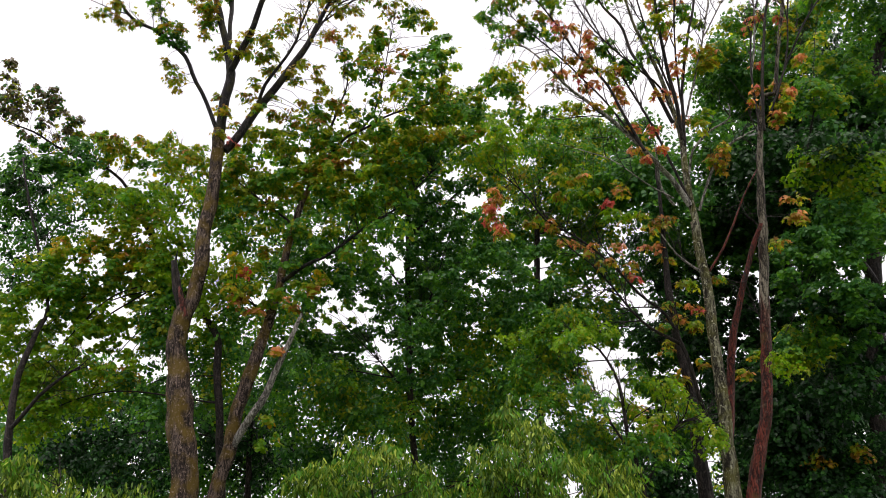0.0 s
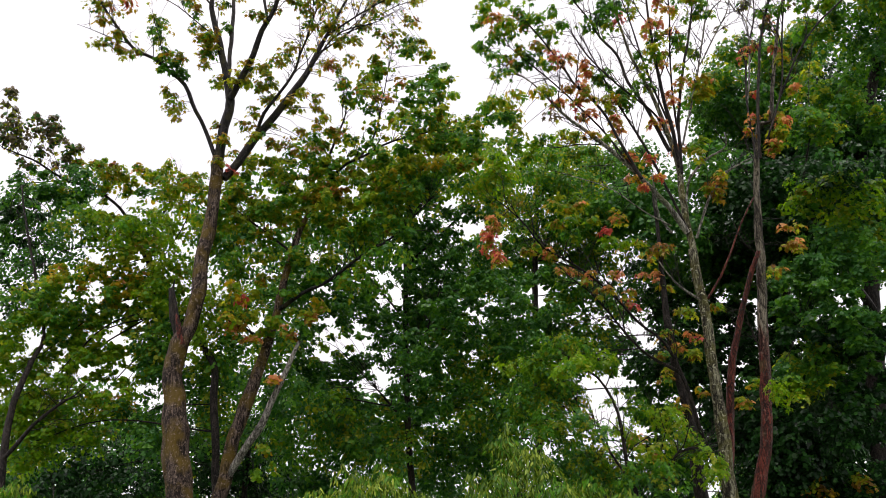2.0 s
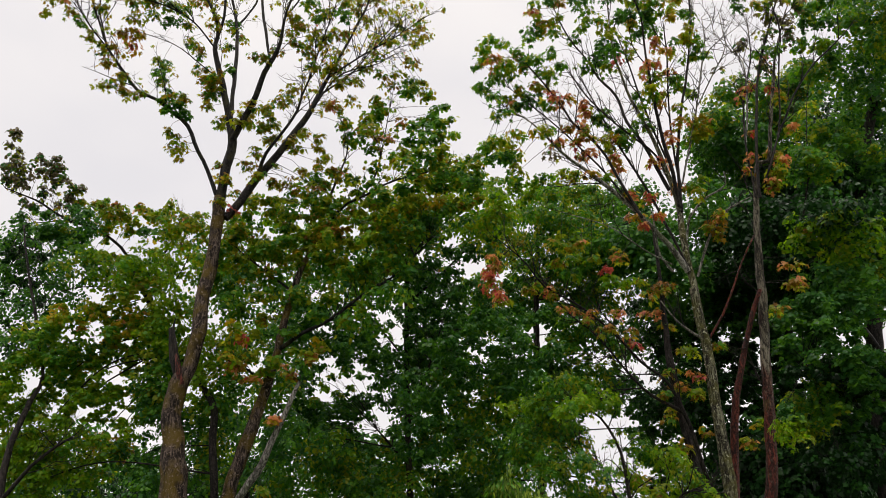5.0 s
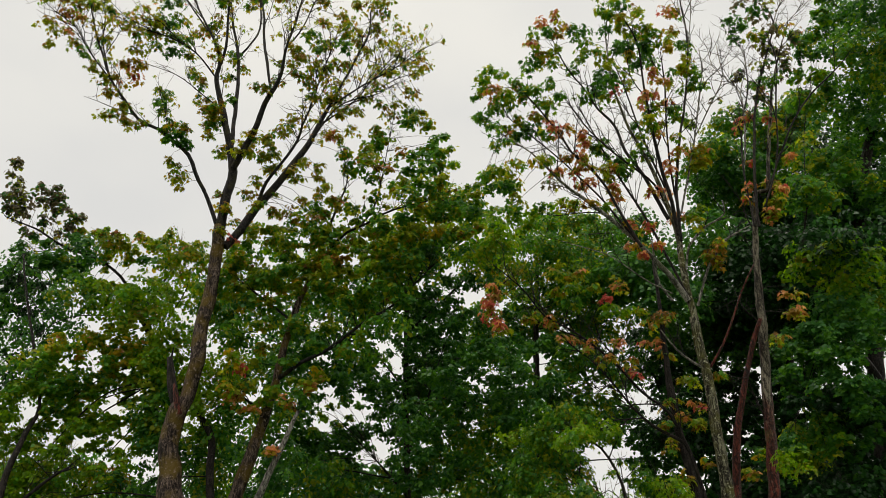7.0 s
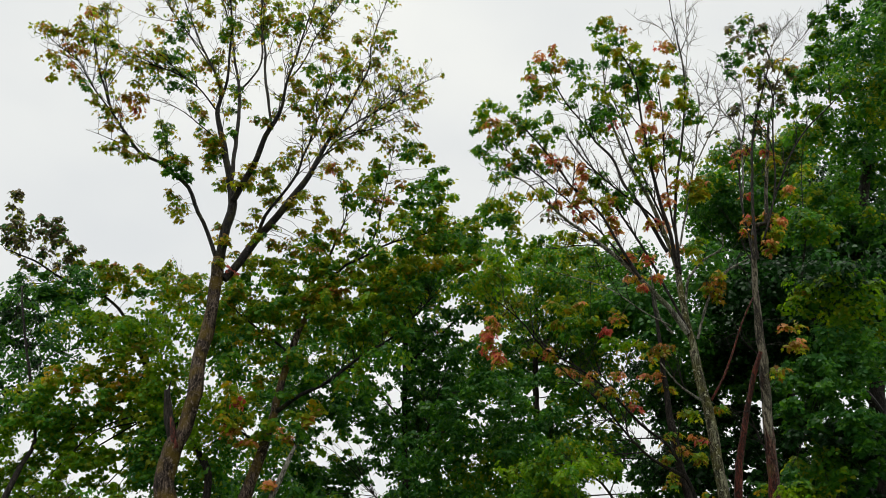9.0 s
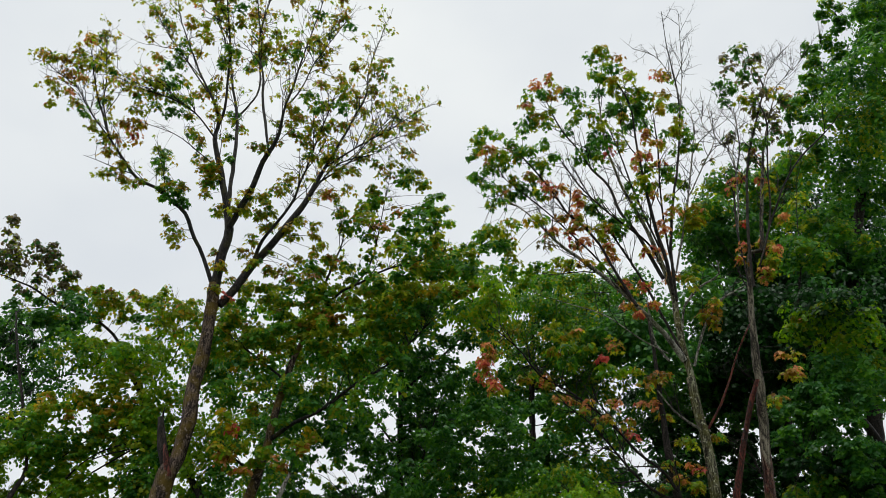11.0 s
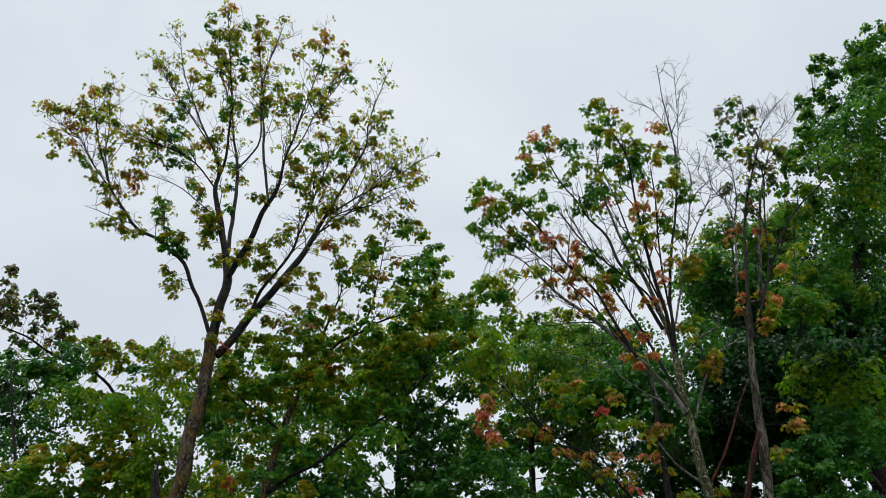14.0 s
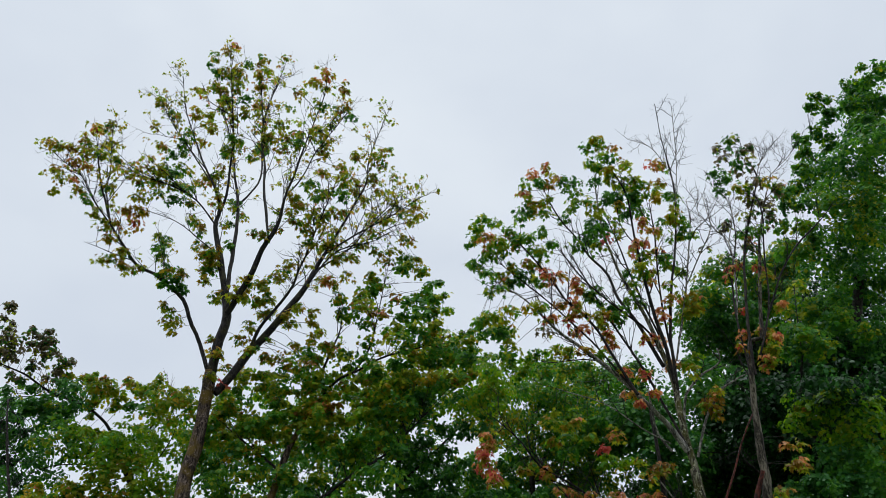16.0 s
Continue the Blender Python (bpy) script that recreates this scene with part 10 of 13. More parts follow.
clump(red_maple, 8.58, 16.16, 14.64, 0.24, 0.17, "dusk")
clump(red_maple, 8.52, 16.34, 14.37, 0.15, 0.13, "dusk")
clump(red_maple, 7.82, 17.30, 15.08, 0.26, 0.14, "dusk")
clump(red_maple, 8.04, 16.51, 14.26, 0.31, 0.17, "green")
clump(red_maple, 8.08, 16.08, 13.97, 0.21, 0.17, "green")
clump(red_maple, 8.23, 17.36, 14.80, 0.17, 0.12, "green")
clump(red_maple, 8.01, 16.51, 13.86, 0.15, 0.20, "dusk")
clump(red_maple, 7.12, 17.30, 14.36, 0.12, 0.10, "dusk")
clump(red_maple, 3.43, 17.05, 11.55, 0.26, 0.13, "red")
clump(red_maple, 3.58, 16.63, 11.46, 0.15, 0.16, "fire")
clump(red_maple, 3.78, 16.29, 11.47, 0.15, 0.16, "rust")
clump(red_maple, 4.40, 16.99, 11.90, 0.29, 0.20, "green")
clump(red_maple, 4.30, 17.42, 12.01, 0.24, 0.18, "olive")
clump(red_maple, 4.04, 16.46, 11.20, 0.22, 0.16, "orange")
clump(red_maple, 4.12, 16.56, 10.94, 0.20, 0.16, "orange")
clump(red_maple, 3.43, 16.14, 10.63, 0.19, 0.14, "rust")
clump(red_maple, 3.78, 16.40, 10.59, 0.18, 0.16, "fresh")
clump(red_maple, 2.57, 15.86, 11.21, 0.13, 0.12, "red")
clump(red_maple, 2.60, 16.17, 11.14, 0.14, 0.11, "dusk")
clump(red_maple, 1.38, 15.59, 11.05, 0.22, 0.15, "olive")
clump(red_maple, 1.11, 15.29, 10.73, 0.24, 0.16, "green")
clump(red_maple, 1.00, 15.40, 10.86, 0.16, 0.15, "green")
clump(red_maple, 2.33, 15.64, 11.34, 0.13, 0.12, "olive")
clump(red_maple, 1.49, 15.68, 10.72, 0.19, 0.15, "dark")
clump(red_maple, 1.68, 15.92, 10.68, 0.16, 0.14, "olive")
clump(red_maple, 1.74, 16.13, 10.62, 0.11, 0.09, "green")
clump(red_maple, 4.30, 16.41, 10.22, 0.22, 0.17, "fire")
clump(red_maple, 4.83, 17.02, 10.43, 0.17, 0.17, "fire")
clump(red_maple, 4.82, 16.28, 9.51, 0.15, 0.15, "fire")
clump(red_maple, 4.46, 16.58, 9.68, 0.19, 0.14, "orange")
clump(red_maple, 4.62, 16.58, 9.48, 0.13, 0.12, "fire")
clump(red_maple, 5.23, 17.30, 11.63, 0.20, 0.15, "fire")
clump(red_maple, 5.61, 17.72, 11.74, 0.18, 0.20, "fire")
clump(red_maple, 5.57, 16.91, 11.85, 0.14, 0.18, "fire")
clump(red_maple, 5.66, 17.42, 10.86, 0.20, 0.16, "fire")
clump(red_maple, 6.09, 17.15, 10.87, 0.26, 0.23, "lime")
clump(red_maple, 5.84, 16.44, 10.20, 0.22, 0.15, "gold")
clump(red_maple, 5.88, 17.41, 10.77, 0.14, 0.16, "rust")
clump(red_maple, 6.48, 17.32, 12.33, 0.21, 0.20, "gold")
clump(red_maple, 6.46, 16.97, 9.91, 0.17, 0.19, "rust")
clump(red_maple, 6.14, 16.88, 9.62, 0.13, 0.12, "rust")
clump(red_maple, 6.28, 16.78, 9.53, 0.15, 0.15, "rust")
clump(red_maple, 1.07, 15.48, 8.27, 0.12, 0.11, "rust")
clump(red_maple, 1.16, 15.62, 8.13, 0.18, 0.13, "red")
clump(red_maple, 1.01, 15.81, 8.14, 0.11, 0.12, "orange")
clump(red_maple, 1.07, 15.57, 7.87, 0.17, 0.16, "fire")
clump(red_maple, 1.06, 15.87, 7.75, 0.23, 0.16, "red")
clump(red_maple, 1.19, 15.48, 7.41, 0.20, 0.14, "fire")
clump(red_maple, 1.28, 15.97, 7.42, 0.20, 0.13, "red")
clump(red_maple, 1.80, 16.08, 7.76, 0.28, 0.12, "rust")
clump(red_maple, 2.23, 16.07, 7.74, 0.12, 0.14, "fire")
clump(red_maple, 2.42, 16.09, 7.59, 0.15, 0.12, "rust")
clump(red_maple, 1.99, 16.12, 7.89, 0.18, 0.12, "olive")
clump(red_maple, 2.52, 15.52, 8.63, 0.26, 0.14, "olive")
clump(red_maple, 2.96, 15.66, 8.70, 0.23, 0.13, "gold")
clump(red_maple, 2.67, 15.74, 8.54, 0.28, 0.12, "gold")
clump(red_maple, 2.92, 16.31, 8.53, 0.29, 0.18, "fresh")
clump(red_maple, 3.24, 16.13, 8.46, 0.21, 0.16, "fresh")
clump(red_maple, 2.44, 15.90, 8.24, 0.26, 0.16, "olive")
clump(red_maple, 2.80, 16.15, 8.16, 0.29, 0.16, "green")
clump(red_maple, 3.71, 16.37, 8.06, 0.32, 0.16, "lime")
clump(red_maple, 4.46, 18.26, 8.80, 0.32, 0.18, "olive")
clump(red_maple, 4.65, 17.98, 8.69, 0.15, 0.14, "gold")
clump(red_maple, 3.46, 16.07, 7.82, 0.20, 0.13, "lime")
clump(red_maple, 3.54, 16.06, 8.18, 0.13, 0.12, "ruby")
clump(red_maple, 5.18, 18.37, 8.64, 0.23, 0.16, "rust")
clump(red_maple, 5.32, 18.24, 8.52, 0.20, 0.18, "rust")
clump(red_maple, 4.43, 16.16, 7.61, 0.18, 0.12, "rust")
clump(red_maple, 5.56, 18.55, 8.74, 0.16, 0.15, "rust")
clump(red_maple, 3.93, 16.35, 8.62, 0.14, 0.15, "rust")
clump(red_maple, 3.76, 16.27, 8.72, 0.10, 0.15, "rust")
clump(red_maple, 2.83, 16.91, 7.57, 0.27, 0.14, "orange")
clump(red_maple, 3.19, 16.21, 7.19, 0.23, 0.14, "orange")
clump(red_maple, 3.75, 16.31, 7.23, 0.21, 0.13, "red")
clump(red_maple, 4.91, 18.66, 8.11, 0.23, 0.16, "red")
clump(red_maple, 3.46, 16.18, 6.87, 0.23, 0.14, "rust")
clump(red_maple, 3.86, 16.16, 6.80, 0.18, 0.14, "rust")
clump(red_maple, 4.11, 16.77, 6.74, 0.15, 0.12, "red")
clump(red_maple, 5.16, 18.49, 7.98, 0.20, 0.16, "fire")
clump(red_maple, 5.38, 18.51, 7.74, 0.23, 0.13, "rust")
clump(red_maple, 5.71, 18.47, 7.08, 0.35, 0.16, "olive")
clump(red_maple, 6.11, 17.18, 6.81, 0.24, 0.12, "olive")
clump(red_maple, 5.20, 18.24, 6.50, 0.28, 0.17, "rust")
clump(red_maple, 5.44, 17.00, 6.11, 0.26, 0.15, "red")
clump(red_maple, 5.38, 18.09, 6.10, 0.31, 0.17, "rust")
clump(red_maple, 4.86, 17.60, 5.82, 0.19, 0.18, "rust")
clump(red_maple, 5.81, 18.32, 5.96, 0.25, 0.17, "olive")
clump(red_maple, 5.31, 18.08, 4.74, 0.21, 0.24, "rust")
clump(red_maple, 5.56, 17.18, 4.99, 0.13, 0.15, "rust")
clump(red_maple, 5.11, 18.23, 5.51, 0.19, 0.17, "rust")
clump(red_maple, 7.72, 16.60, 8.10, 0.29, 0.12, "rust")
clump(red_maple, 8.01, 16.97, 8.15, 0.16, 0.11, "orange")
clump(red_maple, 7.69, 16.95, 8.68, 0.16, 0.11, "rust")
clump(red_maple, 8.15, 16.97, 8.69, 0.10, 0.09, "rust")
clump(red_maple, 7.29, 16.70, 7.50, 0.21, 0.13, "rust")
clump(red_maple, 4.38, 18.34, 4.04, 0.24, 0.24, "rust")
clump(red_maple, 4.70, 18.21, 3.66, 0.21, 0.21, "rust")
clump(red_maple, 7.58, 16.88, 13.36, 0.17, 0.20, "red")
clump(red_maple, 7.39, 16.79, 13.01, 0.11, 0.10, "red")
clump(red_maple, 8.06, 16.46, 13.07, 0.14, 0.16, "red")
clump(red_maple, 8.14, 16.35, 12.81, 0.14, 0.19, "rust")
clump(red_maple, 8.01, 16.64, 14.00, 0.14, 0.23, "red")
clump(red_maple, 7.61, 17.08, 12.19, 0.10, 0.11, "fire")
clump(red_maple, 7.17, 16.44, 11.22, 0.16, 0.11, "red")
clump(red_maple, 7.68, 16.64, 11.40, 0.09, 0.09, "red")
clump(red_maple, 7.01, 16.29, 10.65, 0.09, 0.14, "red")
clump(red_maple, 7.87, 16.53, 11.36, 0.19, 0.19, "orange")
clump(red_maple, 7.86, 16.24, 10.98, 0.22, 0.14, "fire")
clump(red_maple, 8.12, 16.20, 11.82, 0.19, 0.14, "gold")
clump(red_maple, 8.14, 16.03, 11.75, 0.15, 0.12, "orange")
clump(red_maple, 7.59, 16.08, 10.69, 0.22, 0.18, "olive")
clump(red_maple, 7.53, 16.27, 10.40, 0.22, 0.17, "orange")
clump(red_maple, 7.53, 16.49, 10.38, 0.19, 0.12, "gold")
clump(red_maple, 7.72, 16.37, 10.43, 0.13, 0.15, "olive")
clump(red_maple, 6.30, 16.42, 9.71, 0.15, 0.18, "rust")
clump(red_maple, 6.08, 16.72, 9.53, 0.19, 0.14, "rust")
clump(red_maple, 6.38, 16.78, 9.42, 0.13, 0.15, "rust")
clump(red_maple, 7.78, 16.20, 10.62, 0.19, 0.15, "olive")
clump(red_maple, 1.49, 15.65, 10.70, 0.13, 0.11, "dark", 1.65)

big_tree = plant("maple_tree", "big full green maple shading a dark interior", "broad_leaf", 0.125)
limb(big_tree, "trunk", BARK_DARK, [(12.74, 25.00, 1.20, 0.323), (13.24, 24.70, 5.40, 0.296), (13.68, 24.40, 9.83, 0.244), (13.92, 24.10, 13.67, 0.191), (16.46, 23.80, 21.54, 0.147), (17.57, 23.50, 25.19, 0.067)], sides=12)
limb(big_tree, "limb", BARK_DARK, [(12.91, 23.20, 8.53, 0.132), (11.70, 22.53, 10.09, 0.084), (10.80, 21.87, 11.62, 0.047), (10.90, 21.20, 13.14, 0.020)], shoots=4)
limb(big_tree, "limb", BARK_DARK, [(12.64, 23.20, 6.81, 0.129), (10.99, 22.00, 7.19, 0.061), (9.59, 20.80, 7.50, 0.023)], shoots=4)
clump(big_tree, 13.42, 19.78, 22.78, 0.28, 0.25, "green")
clump(big_tree, 13.19, 19.93, 22.40, 0.33, 0.32, "lush")
clump(big_tree, 13.90, 20.05, 22.90, 0.29, 0.20, "green")
clump(big_tree, 14.38, 21.35, 23.08, 0.30, 0.26, "dark")
clump(big_tree, 14.48, 20.84, 23.21, 0.38, 0.38, "lush")
clump(big_tree, 14.80, 19.83, 23.54, 0.29, 0.22, "lush")
clump(big_tree, 16.74, 21.43, 26.19, 0.24, 0.19, "green")
clump(big_tree, 15.96, 21.17, 24.62, 0.45, 0.39, "lush")
clump(big_tree, 15.67, 19.97, 23.85, 0.38, 0.37, "lush")
clump(big_tree, 15.58, 19.17, 23.84, 0.24, 0.22, "green")
clump(big_tree, 17.20, 20.98, 25.53, 0.35, 0.40, "lush")
clump(big_tree, 14.74, 20.20, 22.80, 0.42, 0.37, "lush")
clump(big_tree, 15.61, 20.43, 23.32, 0.52, 0.42, "lush")
clump(big_tree, 15.97, 20.24, 22.97, 0.38, 0.52, "lush")
clump(big_tree, 13.18, 21.13, 21.86, 0.33, 0.32, "lush")
clump(big_tree, 13.09, 21.24, 22.21, 0.20, 0.18, "green")
clump(big_tree, 13.68, 20.91, 22.15, 0.47, 0.32, "lush")
clump(big_tree, 12.76, 20.42, 20.73, 0.41, 0.36, "green")
clump(big_tree, 12.50, 20.63, 20.11, 0.40, 0.35, "lush")
clump(big_tree, 12.15, 20.81, 19.47, 0.44, 0.35, "green")
clump(big_tree, 11.14, 19.71, 18.31, 0.34, 0.33, "green")
clump(big_tree, 14.16, 21.12, 21.80, 0.47, 0.32, "lush")
clump(big_tree, 15.11, 20.34, 22.02, 0.55, 0.32, "dark")
clump(big_tree, 11.54, 20.63, 18.51, 0.35, 0.30, "lush")
clump(big_tree, 12.10, 20.57, 18.58, 0.43, 0.30, "lush")
clump(big_tree, 14.89, 20.95, 19.79, 0.57, 0.36, "lush")
clump(big_tree, 13.14, 21.04, 18.97, 0.52, 0.26, "lush")
clump(big_tree, 14.21, 21.61, 19.20, 0.54, 0.31, "lush")
clump(big_tree, 11.07, 20.33, 17.44, 0.34, 0.25, "green")
clump(big_tree, 14.14, 20.05, 18.05, 0.50, 0.29, "lush")
clump(big_tree, 11.85, 20.57, 17.64, 0.42, 0.25, "lime")
clump(big_tree, 10.89, 20.18, 16.55, 0.37, 0.24, "green")
clump(big_tree, 12.28, 20.94, 17.34, 0.38, 0.23, "lush")
clump(big_tree, 15.23, 20.10, 20.84, 0.32, 0.35, "lush")
clump(big_tree, 10.77, 20.58, 13.52, 0.34, 0.21, "lime")
clump(big_tree, 10.75, 20.98, 13.29, 0.31, 0.21, "lush")
clump(big_tree, 11.35, 21.02, 12.84, 0.31, 0.21, "lush")
clump(big_tree, 12.18, 20.61, 14.88, 0.46, 0.27, "lush")
clump(big_tree, 13.24, 21.22, 16.28, 0.48, 0.28, "lush")
clump(big_tree, 12.97, 21.16, 14.05, 0.47, 0.31, "green")
clump(big_tree, 11.17, 19.66, 13.53, 0.37, 0.22, "lush")
clump(big_tree, 11.45, 20.69, 13.31, 0.38, 0.23, "green")
clump(big_tree, 12.10, 20.60, 11.72, 0.37, 0.18, "lush")
clump(big_tree, 12.07, 20.37, 11.35, 0.37, 0.20, "lime")
clump(big_tree, 11.20, 20.20, 11.35, 0.43, 0.18, "lush")
clump(big_tree, 10.60, 20.54, 11.52, 0.33, 0.18, "lush")
clump(big_tree, 9.97, 20.71, 11.07, 0.30, 0.20, "lime")
clump(big_tree, 10.22, 20.65, 10.79, 0.33, 0.22, "lush")
clump(big_tree, 11.99, 21.20, 11.30, 0.45, 0.21, "lush")
clump(big_tree, 12.51, 21.01, 11.12, 0.27, 0.22, "lush")
clump(big_tree, 9.92, 20.22, 11.02, 0.26, 0.18, "gold")
# Lower and inner boughs carry their shade as darker leaf tones.
clump(big_tree, 8.54, 20.14, 6.13, 0.30, 0.20, "dark")
clump(big_tree, 9.49, 20.94, 6.38, 0.35, 0.19, "green")
clump(big_tree, 9.84, 20.17, 6.13, 0.40, 0.18, "green")
clump(big_tree, 10.76, 20.60, 6.08, 0.37, 0.19, "dark")
clump(big_tree, 9.79, 20.76, 5.96, 0.44, 0.19, "green")
clump(big_tree, 10.64, 21.03, 5.87, 0.35, 0.17, "dark")
clump(big_tree, 9.06, 20.78, 5.97, 0.28, 0.17, "dark")
clump(big_tree, 10.21, 21.24, 9.43, 0.44, 0.20, "dark")
clump(big_tree, 10.31, 20.29, 8.76, 0.38, 0.19, "dark")
clump(big_tree, 9.64, 20.86, 8.80, 0.29, 0.20, "dark")
clump(big_tree, 10.48, 20.19, 9.21, 0.32, 0.16, "dark")
clump(big_tree, 8.10, 20.61, 5.79, 0.28, 0.19, "olive")
clump(big_tree, 7.74, 20.58, 5.34, 0.24, 0.19, "rust")
clump(big_tree, 8.12, 20.06, 5.39, 0.21, 0.17, "lime")
clump(big_tree, 8.66, 19.22, 7.64, 0.30, 0.18, "dark")
clump(big_tree, 10.26, 21.00, 8.36, 0.39, 0.20, "dark")
clump(big_tree, 11.67, 20.70, 9.40, 0.36, 0.22, "dark")
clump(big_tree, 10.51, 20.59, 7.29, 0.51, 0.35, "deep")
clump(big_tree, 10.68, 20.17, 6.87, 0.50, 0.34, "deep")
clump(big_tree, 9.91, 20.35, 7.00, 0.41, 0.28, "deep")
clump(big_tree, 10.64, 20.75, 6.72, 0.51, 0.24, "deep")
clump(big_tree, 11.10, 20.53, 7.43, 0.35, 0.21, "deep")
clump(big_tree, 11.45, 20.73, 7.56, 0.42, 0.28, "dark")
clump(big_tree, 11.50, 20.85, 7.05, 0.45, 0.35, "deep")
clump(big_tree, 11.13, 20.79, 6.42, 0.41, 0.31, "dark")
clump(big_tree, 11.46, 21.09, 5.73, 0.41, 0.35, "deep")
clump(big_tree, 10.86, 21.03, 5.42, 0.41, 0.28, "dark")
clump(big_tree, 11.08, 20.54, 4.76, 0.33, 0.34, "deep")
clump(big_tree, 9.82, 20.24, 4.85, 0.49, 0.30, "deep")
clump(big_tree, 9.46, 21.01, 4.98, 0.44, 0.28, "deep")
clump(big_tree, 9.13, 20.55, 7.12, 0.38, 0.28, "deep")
clump(big_tree, 9.70, 21.00, 7.72, 0.39, 0.25, "dark")
clump(big_tree, 10.21, 19.50, 6.67, 0.31, 0.25, "dark", 1.65)
clump(big_tree, 10.80, 19.71, 6.65, 0.36, 0.27, "dark", 1.65)
clump(big_tree, 9.89, 19.41, 7.01, 0.39, 0.24, "dark", 1.65)
clump(big_tree, 10.17, 19.55, 7.01, 0.36, 0.22, "dark", 1.65)
clump(big_tree, 10.58, 19.93, 6.92, 0.31, 0.27, "dark", 1.65)
clump(big_tree, 11.46, 19.28, 6.82, 0.33, 0.29, "dark", 1.65)
clump(big_tree, 11.59, 18.99, 6.83, 0.41, 0.26, "dark", 1.65)
clump(big_tree, 9.40, 19.80, 7.36, 0.32, 0.26, "dark", 1.65)
clump(big_tree, 9.96, 19.22, 7.28, 0.41, 0.27, "dark", 1.65)
clump(big_tree, 10.38, 19.51, 7.36, 0.39, 0.27, "dark", 1.65)
clump(big_tree, 10.62, 19.23, 7.20, 0.39, 0.27, "dark", 1.65)
clump(big_tree, 11.14, 19.11, 7.22, 0.33, 0.28, "dark", 1.65)
clump(big_tree, 11.86, 19.70, 7.31, 0.37, 0.26, "dark", 1.65)
clump(big_tree, 9.90, 19.80, 7.58, 0.34, 0.25, "dark", 1.65)
clump(big_tree, 11.86, 19.91, 7.72, 0.32, 0.23, "dark", 1.65)
clump(big_tree, 12.27, 18.95, 7.65, 0.34, 0.26, "dark", 1.65)
clump(big_tree, 9.56, 19.15, 8.07, 0.32, 0.28, "dark", 1.65)
clump(big_tree, 10.27, 19.45, 7.96, 0.37, 0.22, "dark", 1.65)
clump(big_tree, 11.88, 19.94, 7.93, 0.32, 0.28, "dark", 1.65)
clump(big_tree, 12.14, 19.11, 8.02, 0.33, 0.24, "dark", 1.65)
clump(big_tree, 9.83, 19.60, 8.32, 0.33, 0.24, "dark", 1.65)
clump(big_tree, 10.45, 19.67, 8.28, 0.34, 0.29, "dark", 1.65)
clump(big_tree, 10.71, 19.44, 8.46, 0.35, 0.24, "dark", 1.65)
clump(big_tree, 11.12, 19.15, 8.45, 0.40, 0.28, "dark", 1.65)
clump(big_tree, 11.73, 19.71, 8.24, 0.39, 0.24, "dark", 1.65)
clump(big_tree, 9.70, 19.29, 8.60, 0.41, 0.27, "dark", 1.65)
clump(big_tree, 10.21, 19.72, 8.84, 0.33, 0.22, "dark", 1.65)
clump(big_tree, 10.79, 19.44, 8.66, 0.33, 0.23, "dark", 1.65)
clump(big_tree, 11.13, 19.01, 8.74, 0.39, 0.26, "dark", 1.65)
clump(big_tree, 11.84, 19.37, 8.78, 0.39, 0.25, "dark", 1.65)
clump(big_tree, 10.28, 19.84, 8.96, 0.33, 0.23, "dark", 1.65)
clump(big_tree, 10.68, 19.90, 8.96, 0.38, 0.24, "dark", 1.65)
clump(big_tree, 11.22, 19.38, 9.00, 0.33, 0.29, "dark", 1.65)
clump(big_tree, 10.24, 21.29, 7.18, 0.40, 0.27, "dark", 1.65)
clump(big_tree, 9.40, 21.33, 7.53, 0.37, 0.22, "dark", 1.65)
clump(big_tree, 9.83, 20.90, 7.47, 0.36, 0.27, "dark", 1.65)
clump(big_tree, 10.56, 20.62, 7.47, 0.37, 0.22, "dark", 1.65)
clump(big_tree, 10.73, 20.83, 7.38, 0.40, 0.23, "dark", 1.65)
clump(big_tree, 8.99, 20.97, 7.96, 0.39, 0.25, "dark", 1.65)
clump(big_tree, 9.41, 21.05, 7.84, 0.35, 0.26, "dark", 1.65)
clump(big_tree, 9.98, 21.46, 7.95, 0.34, 0.24, "dark", 1.65)
clump(big_tree, 10.27, 20.67, 7.95, 0.39, 0.24, "dark", 1.65)
clump(big_tree, 10.79, 21.25, 7.96, 0.40, 0.25, "dark", 1.65)
clump(big_tree, 9.39, 20.98, 8.22, 0.35, 0.22, "dark", 1.65)
clump(big_tree, 9.82, 20.89, 8.25, 0.34, 0.25, "dark", 1.65)
clump(big_tree, 10.54, 21.31, 8.19, 0.37, 0.27, "dark", 1.65)
clump(big_tree, 10.94, 20.68, 8.13, 0.32, 0.24, "dark", 1.65)
clump(big_tree, 8.98, 20.73, 8.69, 0.42, 0.28, "dark", 1.65)
clump(big_tree, 9.59, 20.73, 8.57, 0.38, 0.29, "dark", 1.65)
clump(big_tree, 9.70, 20.92, 8.67, 0.38, 0.25, "dark", 1.65)
clump(big_tree, 10.31, 20.88, 8.55, 0.41, 0.29, "dark", 1.65)
clump(big_tree, 11.01, 20.78, 8.65, 0.37, 0.23, "dark", 1.65)
clump(big_tree, 9.53, 21.37, 8.82, 0.32, 0.29, "dark", 1.65)
clump(big_tree, 9.74, 21.15, 8.92, 0.38, 0.25, "dark", 1.65)
clump(big_tree, 10.51, 21.13, 8.90, 0.40, 0.24, "dark", 1.65)
clump(big_tree, 10.88, 21.24, 9.00, 0.37, 0.22, "dark", 1.65)
clump(big_tree, 11.28, 21.27, 8.86, 0.35, 0.23, "dark", 1.65)
